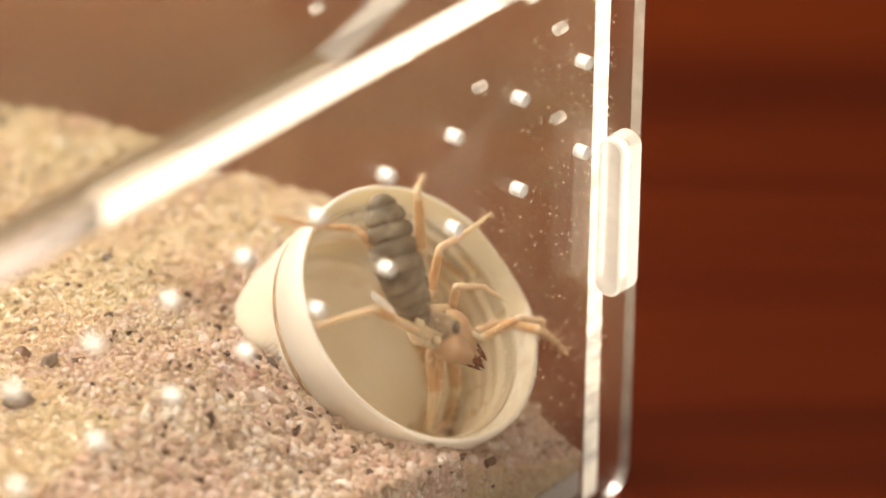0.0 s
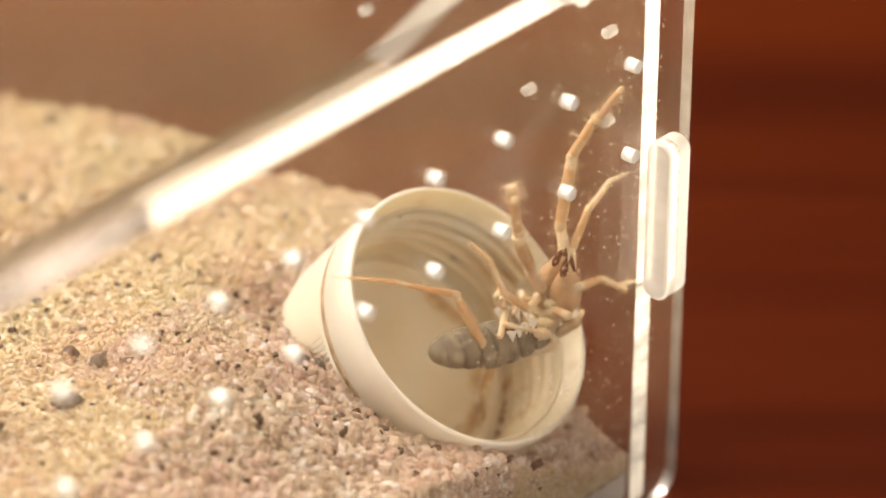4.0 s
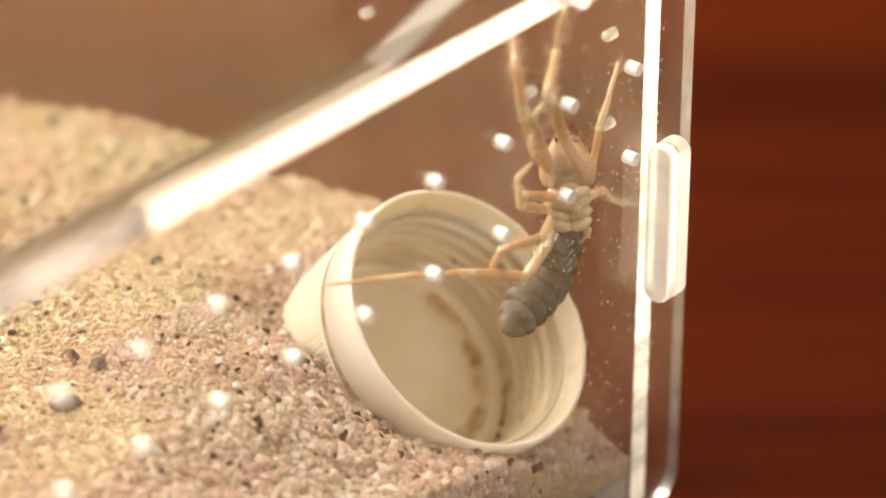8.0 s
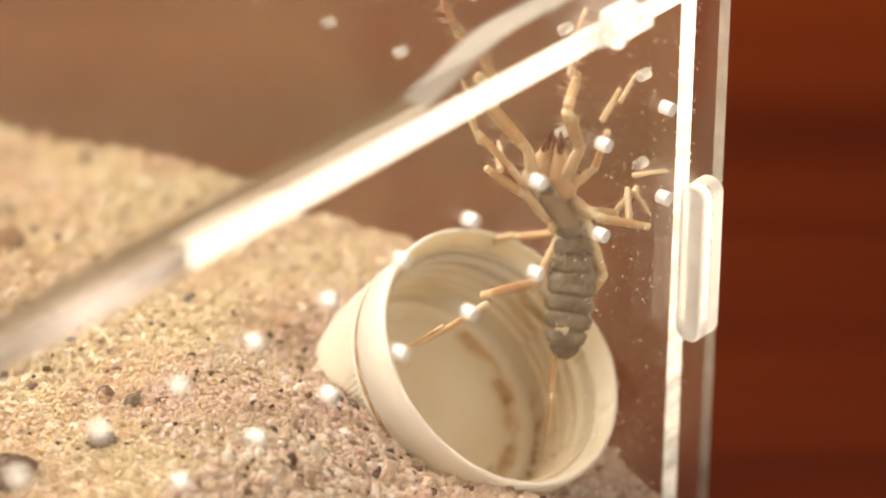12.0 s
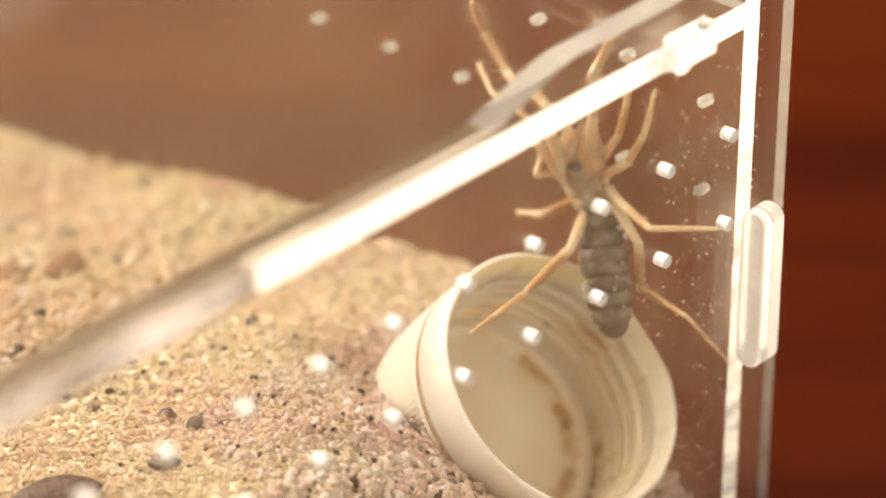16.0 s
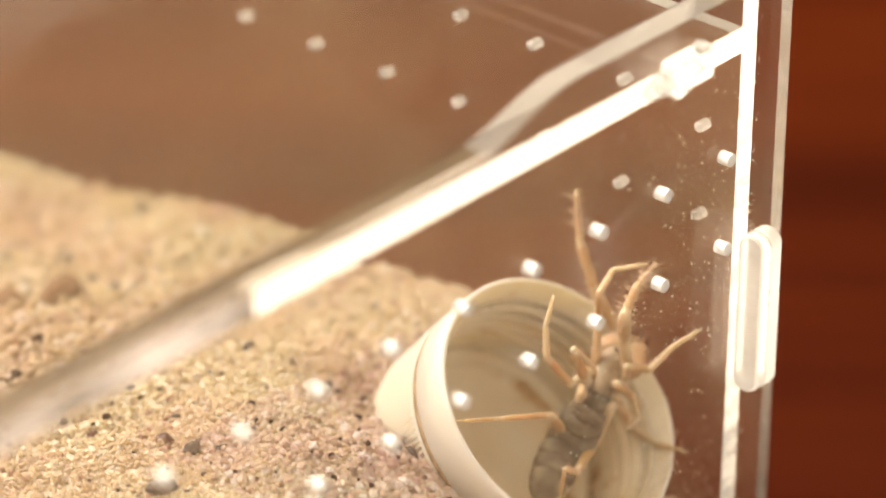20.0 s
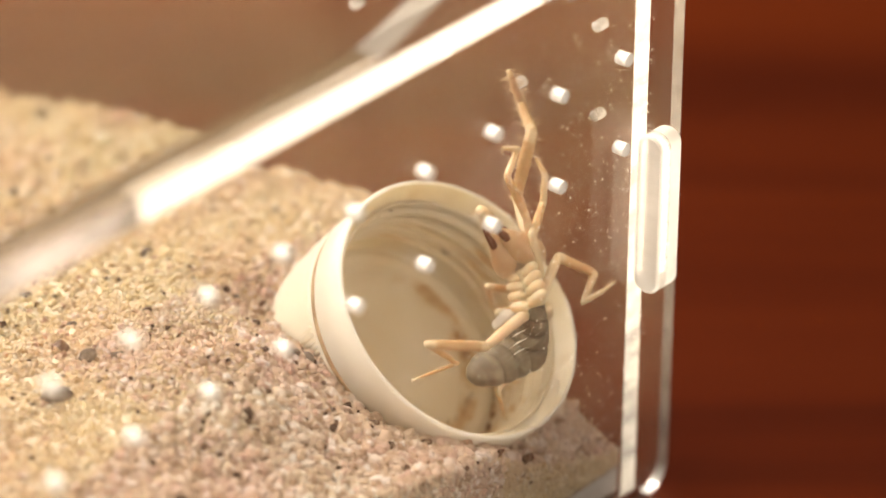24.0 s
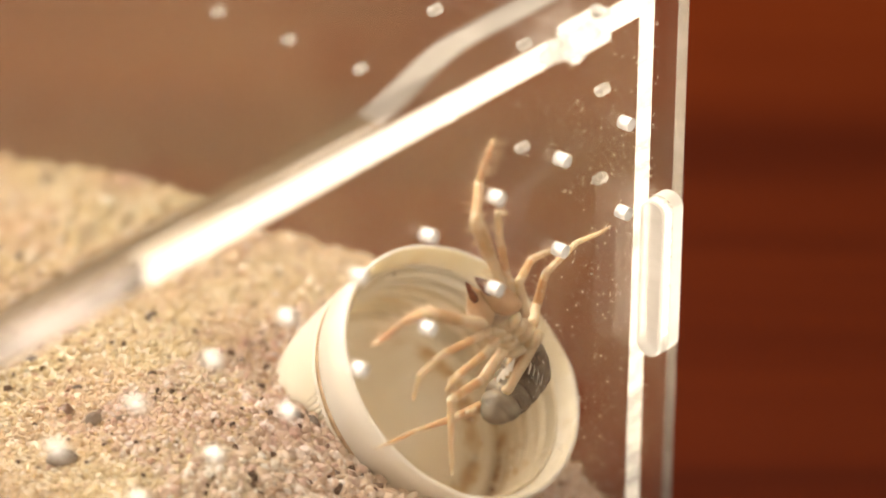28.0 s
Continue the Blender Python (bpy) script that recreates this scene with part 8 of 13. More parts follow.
    walk(limb['l2_2'], [
        (0, pose(.00344, -.00283, .00327, 12.4, 21.4, 31.2)), (.25, pose(.00182, -.00261, .00254, 15.8, -16.9, 3.1)), (.5, pose(.0002, -.0024, .00181, 45.7, -46.4, -41.8)),
        (.75, pose(.00086, -.00294, .00155, -18, -45.6, 34.7)), (1, pose(.00153, -.00349, .00129, -42.4, -8.1, 74.7)), (1.5, pose(-.00146, -.00324, .00328, -38.5, -23.2, 18.8)),
        (2, pose(.00074, -.00922, -.00204, -19.6, 8.3, 76.2)), (2.12, pose(-.001, -.0057, -.00061, -39.4, 2.7, 130.1)), (2.25, pose(-.00295, -.00172, .001, -56.8, 18.1, -169.1)),
        (2.5, pose(-.00358, -.00196, .00008, -31, 32.9, -138.2)), (3, pose(-.00255, .00228, -.00018, 51.2, 18.8, -95.4)), (3.5, pose(-.00255, .00228, -.00018, 51.2, 18.8, -95.4)),
        (4, pose(-.00417, .00233, .00129, 70.5, 51.9, -59.6)), (4.5, pose(-.00578, .00238, .00276, 134.9, 57, 18.8)), (5, pose(-.00739, .00244, .00423, 163.2, 26.7, 62.7)),
        (5.5, pose(-.00901, .00249, .0057, 164.3, -9.6, 87)), (6, pose(-.00901, .00249, .0057, 164.3, -9.6, 87)), (7, pose(-.00816, .00582, .0034, 157.1, 11.1, 141.4)),
        (7.5, pose(-.00831, .00541, .00285, 109.6, -50.4, -160.4)), (8, pose(-.00846, .00501, .00229, 28, -13.9, -70.2)), (8.25, pose(.00003, .00484, .00344, 3.2, 48.6, -32.1)),
        (8.5, pose(.00853, .00467, .00459, 142.8, 60.4, 146.5)), (8.75, pose(-.00118, .00224, .00438, 107.5, 41.6, 111.8)), (8.88, pose(-.00208, .00293, .00375, 26.5, 29.9, 47.5)),
        (9, pose(-.00289, .00354, .00318, -10.7, -13.7, 32.3)), (9.25, pose(-.00947, .00303, .00162, 38.6, 16, -.7)), (9.5, pose(-.01011, .00127, .00256, -18.2, 36.8, -57.1)),
        (9.75, pose(-.00344, -.00188, .00604, -2.7, -.4, -35.5)), (10, pose(.00322, -.00503, .00953, -.1, -40.2, -20)), (10.5, pose(.00484, -.00504, .00935, -73.3, -59.4, 49.5)),
        (11, pose(.00473, -.00068, .01036, -102.3, -65.7, 110)), (13, pose(-.00042, -.00516, .0083, -24, -55.9, 15.6)), (13.5, pose(-.00112, -.00599, .0072, -5.3, 2, -5.3)),
        (14, pose(-.00112, -.00599, .0072, -5.3, 2, -5.3)), (15, pose(.00063, -.00444, .00372, -52.4, -30.8, 26.2)), (16, pose(-.00039, -.00405, .00532, -53.2, -37.6, 35.8)),
        (17, pose(-.00092, -.00406, .00589, -80.6, -38.9, 59.5)), (18, pose(.00124, -.00426, .00513, -43.9, -6.7, 35.2)), (19, pose(-.00237, -.00367, .00639, -81.8, -73.3, 72.3)),
        (19.5, pose(-.00237, -.00367, .00639, -81.8, -73.3, 72.3)), (19.75, pose(.00152, -.00515, .00214, 6.8, -28.6, -4.1)), (20, pose(.00541, -.00662, -.00211, 28.5, 30.2, -1.4)),
        (20.15, pose(.00267, -.00523, -.00063, 37.5, -31.2, -20.9)), (20.3, pose(-.00008, -.00384, .00085, 127.5, -65.4, -116.2)), (20.6, pose(.00009, -.00308, .0009, 62, -48.3, -53.9)),
        (21, pose(.00607, -.00452, -.00274, 30.3, -13, -41.7)), (22, pose(-.00049, -.0036, .00281, 53.3, -21.3, -72.4)), (22.25, pose(-.00057, -.0026, .00317, 22.1, 2.9, -49.4)),
        (22.5, pose(-.00065, -.0016, .00353, -2, 34.7, -39.7)), (22.75, pose(-.00073, -.00061, .00389, -40, 66.8, -53)), (23, pose(-.00081, .00039, .00424, -153.6, 66.3, -144.2)),
        (24, pose(-.00051, .00429, .00088, 173.1, 57.2, -168)), (24.5, pose(-.00967, .00249, .00233, 143.6, 42, -165.5)), (25, pose(-.00967, .00249, .00233, 143.6, 42, -165.5)),
        (26, pose(-.00962, .00341, .00278, 155.6, 44.8, -165)), (27, pose(-.00959, .00293, .0026, 153.5, 26.1, -177.7)), (28, pose(-.00856, .00405, .00556, 122.5, 6.3, 149.8)),
    ])
    walk(limb['l2_3'], [
        (0, pose(.00477, -.00282, .00618, -3.3, 15.6, 61.3)), (.25, pose(.00112, -.00292, .00477, 2.4, -24.8, 22.7)), (.5, pose(-.00254, -.00303, .00335, 45.9, -46.5, -41.9)),
        (.75, pose(-.00159, -.00313, .00349, -25.8, -47.5, 35.7)), (1, pose(-.00064, -.00324, .00363, -55, -7.5, 72.1)), (1.5, pose(-.00303, -.00167, .00558, -38.6, -23.1, 18.7)),
        (2, pose(-.0002, -.00855, .00094, -11.5, 22.2, 63.5)), (2.12, pose(-.00151, -.00662, .00175, -30.1, 34.6, 97.9)), (2.25, pose(-.00298, -.00445, .00266, -38.1, 57.1, 141.5)),
        (2.5, pose(-.00359, -.00418, .00238, -31, 32.9, -138.2)), (2.75, pose(-.00435, -.00116, .00205, -9.5, -7, -140.8)), (3, pose(-.0051, .00187, .00172, 22.1, -42, -162.7)),
        (3.5, pose(-.0051, .00187, .00172, 22.1, -42, -162.7)), (4.5, pose(-.00661, .00241, .00219, 113.3, -55, 118.9)), (5.5, pose(-.00811, .00296, .00266, 160.4, -11, 86.9)),
        (6, pose(-.00811, .00296, .00266, 160.4, -11, 86.9)), (7, pose(-.00694, .00644, .00051, -174.7, 11.8, 129.8)), (7.25, pose(-.00773, .00611, .00164, -135.3, 10.9, 158.6)),
        (7.5, pose(-.00852, .00579, .00277, -101, -7, -179.4)), (7.75, pose(-.00932, .00546, .0039, -70.9, -33.8, -169.6)), (8, pose(-.01011, .00514, .00503, -27.9, -61, 178)),
        (8.12, pose(-.00504, .00512, .00463, 40.8, -46.3, 119.6)), (8.25, pose(.00067, .0051, .00418, 71, -7.5, 104.6)), (8.38, pose(.00638, .00508, .00373, 95.2, 33.1, 110.1)),
        (8.5, pose(.01145, .00506, .00333, 142.8, 60.4, 146.5)), (8.62, pose(.00696, .00399, .00348, 66, 55.3, 64.2)), (8.75, pose(.00189, .00278, .00366, 41.9, 15.4, 32.6)),
        (9, pose(-.00383, .00365, .00624, -5.2, 1.1, 37.9)), (9.25, pose(-.00881, .00103, .00402, 24.4, 6.9, -6.3)), (9.5, pose(-.00829, .00028, .005, -18.2, 36.7, -57.1)),
        (9.75, pose(-.0035, -.00202, .00848, -2.7, -.7, -35.5)), (10, pose(.00128, -.00432, .01197, -.2, -40.7, -20)), (10.5, pose(.00199, -.00365, .00982, -73.2, -59.4, 49.6)),
        (11, pose(.00158, -.00117, .01008, -102.3, -65.7, 110)), (13, pose(-.0031, -.00456, .00994, -23.9, -56, 15.7)), (13.5, pose(-.00098, -.0057, .01038, -7.2, -37.2, -.9)),
        (14, pose(-.00098, -.0057, .01038, -7.2, -37.2, -.9)), (14.5, pose(-.00118, -.00416, .00789, -68.7, -25.3, 56.4)), (15, pose(-.00138, -.00261, .0054, -100.2, 18, 81.4)),
        (16, pose(-.00284, -.00266, .00684, -100.2, -31.5, 93.3)), (17, pose(-.0038, -.00275, .00629, -101.7, -31.8, 88.2)), (18, pose(-.00025, -.0026, .00742, -63.8, -19.5, 76.6)),
        (19, pose(-.00552, -.00312, .00652, -81.8, -73.3, 72.3)), (19.5, pose(-.00552, -.00312, .00652, -81.8, -73.3, 72.3)), (19.75, pose(.00063, -.00565, .00342, -4.2, -27.4, 1.4)),
        (20, pose(.00679, -.00819, .00032, 11.7, 30.9, -1.1)), (20.15, pose(.00182, -.00625, .00018, 25.8, -32.7, -14.7)), (20.3, pose(-.00314, -.00431, .00004, 127.3, -65.5, -115.9)),
        (20.6, pose(-.00285, -.00384, .0019, 62, -48.3, -54)), (21, pose(.00453, -.00531, -.00005, -27.5, -24.4, 31.5)), (22, pose(-.00314, -.00371, .00459, -6.7, -45.9, -12.7)),
        (22.5, pose(-.0005, -.00147, .00384, -22.2, 18.7, -3)), (23, pose(.00215, .00077, .00309, -71.1, 82.1, -42.4)), (24, pose(.00203, .00523, -.00084, 173.1, 57.1, -168)),
        (24.5, pose(-.00848, .00476, .00042, -173.4, 50, -173.2)), (25, pose(-.00848, .00476, .00042, -173.4, 50, -173.2)), (26, pose(-.00799, .00522, .00071, -164.7, 52.7, -165)),
        (27, pose(-.00838, .00441, .00003, 179.6, 15.7, -176.1)), (28, pose(-.00704, .00629, .00385, 134.1, 16.4, 136.7)),
    ])
    walk(limb['l3_0'], [
        (0, pose(0, -.0016, .00088, 35, 6.3, -17.8)), (.25, pose(0, -.0016, .00089, 96.1, -14.9, 19.3)), (.5, pose(0, -.0016, .0009, 161.1, -57.3, 17.7)),
        (1, pose(0, -.0016, .00099, 155.6, -40.8, 46.2)), (1.5, pose(-.00055, -.0015, .00088, 128.8, -24.9, 39.1)), (1.62, pose(-.00071, -.00139, .00088, 154.5, -1.6, 13)),
        (1.75, pose(-.00089, -.00126, .00088, 171.7, 33.5, -4.9)), (1.88, pose(-.00107, -.00114, .00088, -177.5, 71.7, -18.7)), (2, pose(-.00123, -.00103, .00088, 16.8, 74, 156.3)),
        (2.12, pose(-.00131, -.00075, .00088, 149.6, 35, -65)), (2.25, pose(-.00141, -.00044, .00088, 148.3, -41.5, -49.9)), (2.5, pose(-.00159, .00014, .00088, 154.9, -42, -94.7)),
        (2.75, pose(-.00149, .00047, .00088, -168.3, 25, -99.1)), (3, pose(-.00139, .0008, .00088, -64, 60.4, -11.9)), (3.5, pose(-.00139, .0008, .00088, -64, 60.4, -11.9)),
        (4.5, pose(-.0009, .00118, .00095, -51.3, 15, 52.2)), (5.5, pose(-.00041, .00155, .00101, -84.9, -17.3, 108.5)), (6, pose(-.00041, .00155, .00101, -84.9, -17.3, 108.5)),
        (6.5, pose(-.0002, .00158, .00095, 171.4, -71.4, -173.4)), (7, pose(0, .0016, .00088, 91.6, -9.4, -120.6)), (8, pose(0, .0016, .00111, 123.9, -48.5, -132.3)),
        (8.5, pose(0, .0016, .0009, 131.1, 0, 179.9)), (8.62, pose(-.00037, .00126, .0009, 141.4, -38.8, -145.1)), (8.75, pose(-.0008, .00087, .00089, 77, -70.2, -44.4)),
        (9, pose(-.00159, .00014, .00088, 18.2, -51.2, 38.5)), (9.25, pose(-.00131, -.00054, .00088, 50.2, -75.7, 53.7)), (9.5, pose(-.00103, -.00123, .00088, -156.7, -82.7, -62.1)),
        (9.75, pose(-.00079, -.00137, .00088, -167.9, -28.5, 8)), (10, pose(-.00055, -.0015, .00088, -124.1, 5.8, 58.3)), (10.12, pose(-.00045, -.00152, .00088, -159.4, 23.8, 35.2)),
        (10.25, pose(-.00035, -.00154, .00088, 153.1, 22.1, .1)), (10.38, pose(-.00024, -.00157, .00088, 115.5, -1.3, -22.8)), (10.5, pose(-.00014, -.00159, .00088, 87.8, -29.3, -28.7)),
        (10.62, pose(-.00001, -.00158, .00088, 55, -64.2, -11.5)), (10.75, pose(.00013, -.00157, .00088, -60.4, -60.7, 88.4)), (10.88, pose(.00028, -.00156, .00088, -91.5, -20.1, 100.9)),
        (11, pose(.00041, -.00155, .00088, -110.7, 15.8, 93.6)), (12, pose(.00024, -.00157, .00088, -154.5, 58.7, 34.6)), (13, pose(.00007, -.00159, .00088, 133.1, 32.8, -51.7)),
        (13.5, pose(0, -.0016, .00088, 102.8, 26.3, -74.9)), (14, pose(0, -.0016, .00088, 102.8, 26.3, -74.9)), (14.25, pose(0, -.0016, .00089, 66.9, 27.9, -61.7)),
        (14.5, pose(0, -.0016, .00089, 30.3, 36.2, -51.8)), (14.75, pose(0, -.0016, .0009, -10.3, 47.9, -49.9)), (15, pose(0, -.0016, .00091, -62, 57.1, -62.1)),
        (15.25, pose(.00007, -.0016, .0009, -25.8, 25.1, -19.4)), (15.5, pose(.00014, -.00159, .00089, -17.8, -15.4, -1.3)), (15.75, pose(.00021, -.00159, .00089, -25.4, -56.2, 21)),
        (16, pose(.00028, -.00158, .00088, -126.3, -71.2, 133.6)), (17, pose(.00028, -.00158, .00088, 101.6, -46.4, -76.4)), (18, pose(.00028, -.00158, .00086, 66.4, -20.1, -63.2)),
        (19, pose(0, -.0016, .00088, 124.2, -50.3, -111.9)), (19.5, pose(0, -.0016, .00088, 124.2, -50.3, -111.9)), (19.75, pose(0, -.0016, .00088, 163.6, -3.3, -179.1)),
        (20, pose(0, -.0016, .00088, 138.9, 50.2, 122.6)), (20.15, pose(0, -.0016, .00088, 98.7, 19.4, 27.7)), (20.3, pose(0, -.0016, .00088, 123, -17.8, -42.4)),
        (20.6, pose(0, -.0016, .0011, 107.5, 20.9, -49.9)), (20.8, pose(0, -.0016, .0011, 139.4, 13.3, 6.3)), (21, pose(0, -.0016, .0011, 152.6, -15.2, 52.7)),
        (22, pose(-.00028, -.00158, .00137, 131.1, 2.4, 82.2)), (23, pose(-.00039, -.00029, .00122, 55.5, 44.1, 77)), (24, pose(-.0005, .00099, .00107, 139.9, 80.7, 149.1)),
        (24.5, pose(-.00055, .0015, .00101, -157.8, 75.9, -123.5)), (25, pose(-.00055, .0015, .00101, -157.8, 75.9, -123.5)), (25.5, pose(-.00055, .0015, .00097, 148.1, 18.1, -140.2)),
        (26, pose(-.00055, .0015, .00093, 104, -29.9, -105.5)), (27, pose(-.00055, .0015, .00108, 94.7, -29.7, -96.8)), (28, pose(-.00055, .0015, .00088, 80.8, -8.1, -117.1)),
    ])
    walk(limb['l3_1'], [
        (0, pose(-.00048, -.0047, .00528, 132.7, 37.6, 89.7)), (.25, pose(.00207, -.00333, .00171, 84.9, 33, 12.3)), (.5, pose(.00463, -.00197, -.00186, 72.1, -3.9, -39.9)),
        (.75, pose(.00423, -.00139, -.0023, 92, 15.8, 11)), (1, pose(.00383, -.00082, -.00273, 120.3, 11.4, 66.6)), (1.25, pose(.00352, -.00235, -.00246, 93.9, 29.4, 5)),
        (1.5, pose(.00321, -.00387, -.00219, 64.6, 15.3, -58.5)), (2, pose(-.00515, .0024, .00231, 52.3, 6.9, -107.6)), (2.12, pose(-.00349, -.00089, .00002, 81, -1.7, -54.6)),
        (2.25, pose(-.00162, -.00459, -.00256, 92.5, -33.8, 1.3)), (2.5, pose(-.00414, -.00293, -.00275, 38.1, -64.8, 35.6)), (3, pose(.00162, .00513, .00205, 104.7, -28.3, -60)),
        (3.5, pose(.00162, .00513, .00205, 104.7, -28.3, -60)), (5.5, pose(-.00546, -.00029, .00147, 96.4, -12.1, -118.6)), (6, pose(-.00546, -.00029, .00147, 96.4, -12.1, -118.6)),
        (7, pose(-.00466, .00433, .00074, 85.9, -18, -139.3)), (8, pose(-.00483, .00294, -.00089, 100, -9.5, -141.6)), (8.5, pose(.00001, .00567, -.00265, 153.7, 21.9, 169.5)),
        (8.75, pose(-.0053, -.00208, .0013, -157.3, 53.1, -131.8)), (8.82, pose(-.00482, -.00255, .00213, -46.5, 69.1, -12.6)), (8.88, pose(-.00444, -.00292, .00278, -20.9, 34.3, 20.1)),
        (9, pose(-.00367, -.00367, .00409, -25.7, -39, 45.9)), (9.25, pose(.00005, -.0057, .00173, 51.2, -56.2, 48.7)), (9.5, pose(.00316, -.00457, .00025, 80.5, -58.8, 47.1)),
        (10, pose(-.00451, .00059, -.00213, 94, -33.5, -42.1)), (10.25, pose(-.00367, -.00284, -.00054, 87.9, -65.4, -67.4)), (10.5, pose(-.00282, -.00627, .00106, -153.6, -77.7, 146.4)),
        (10.75, pose(-.00371, -.00433, .00005, 72.7, -65, -51.4)), (11, pose(-.0046, -.00239, -.00096, 82.5, -31, -28.4)), (13, pose(-.00426, -.00247, -.00222, 80.2, -37.2, -27.2)),
        (13.5, pose(-.00522, -.00247, -.00019, 80.9, -23.9, -27.3)), (14, pose(-.00522, -.00247, -.00019, 80.9, -23.9, -27.3)), (15, pose(.00521, -.00125, .00229, 96.3, -5, -62.6)),
        (15.5, pose(.00013, -.00182, .00107, 86.7, -12.2, -4)), (16, pose(-.00496, -.00239, -.00015, 75.5, -7.8, 55.1)), (16.5, pose(-.00482, -.00299, -.00001, 67.5, -23.8, 13.7)),
        (17, pose(-.00468, -.00359, .00013, 74.2, -40.6, -33.5)), (18, pose(-.00447, -.00314, .00289, 66.1, 11.7, -8.4)), (19, pose(-.00501, -.0021, -.00106, 81.9, -35.4, -29)),
        (19.5, pose(-.00501, -.0021, -.00106, 81.9, -35.4, -29)), (19.75, pose(-.00017, -.00221, -.00139, 73.5, 2, 15.9)), (20, pose(.00467, -.00232, -.00173, 96.2, 33.8, 65.7)),
        (20.15, pose(.00114, -.00394, -.00182, 76.1, -6.1, 2.7)), (20.3, pose(-.00239, -.00555, -.00192, 106.7, -40.9, -68.1)), (20.45, pose(-.00335, -.00501, -.00117, 79.2, -22.3, -6.9)),
        (20.6, pose(-.00431, -.00447, -.00042, 80.1, 7.4, 39.5)), (21, pose(.00274, -.00211, -.00353, 111.3, 36.9, 31.9)), (22, pose(.00373, -.00227, -.00218, 96.5, 20.2, 50.2)),
        (22.5, pose(.00408, -.00075, .00062, 92.6, 5, -15.5)), (23, pose(.00443, .00078, .00342, 104.8, -4.8, -80.3)), (24, pose(.00478, .00188, .0004, 103.7, -14.2, -115.4)),
        (24.5, pose(.00383, .00442, -.00021, 86.9, -21, -94.8)), (25, pose(.00383, .00442, -.00021, 86.9, -21, -94.8)), (25.5, pose(-.00097, .00335, -.0002, 104.7, -13.3, -160.9)),
        (26, pose(-.00577, .00228, -.0002, 105.5, 5.4, 138.2)), (26.5, pose(-.00585, .0021, .00025, 105, -10.3, -170.8)), (27, pose(-.00592, .00192, .0007, 91.8, -19.5, -116.4)),
        (28, pose(-.00524, .00404, .00173, 60.4, -4.7, -103.9)),
    ])
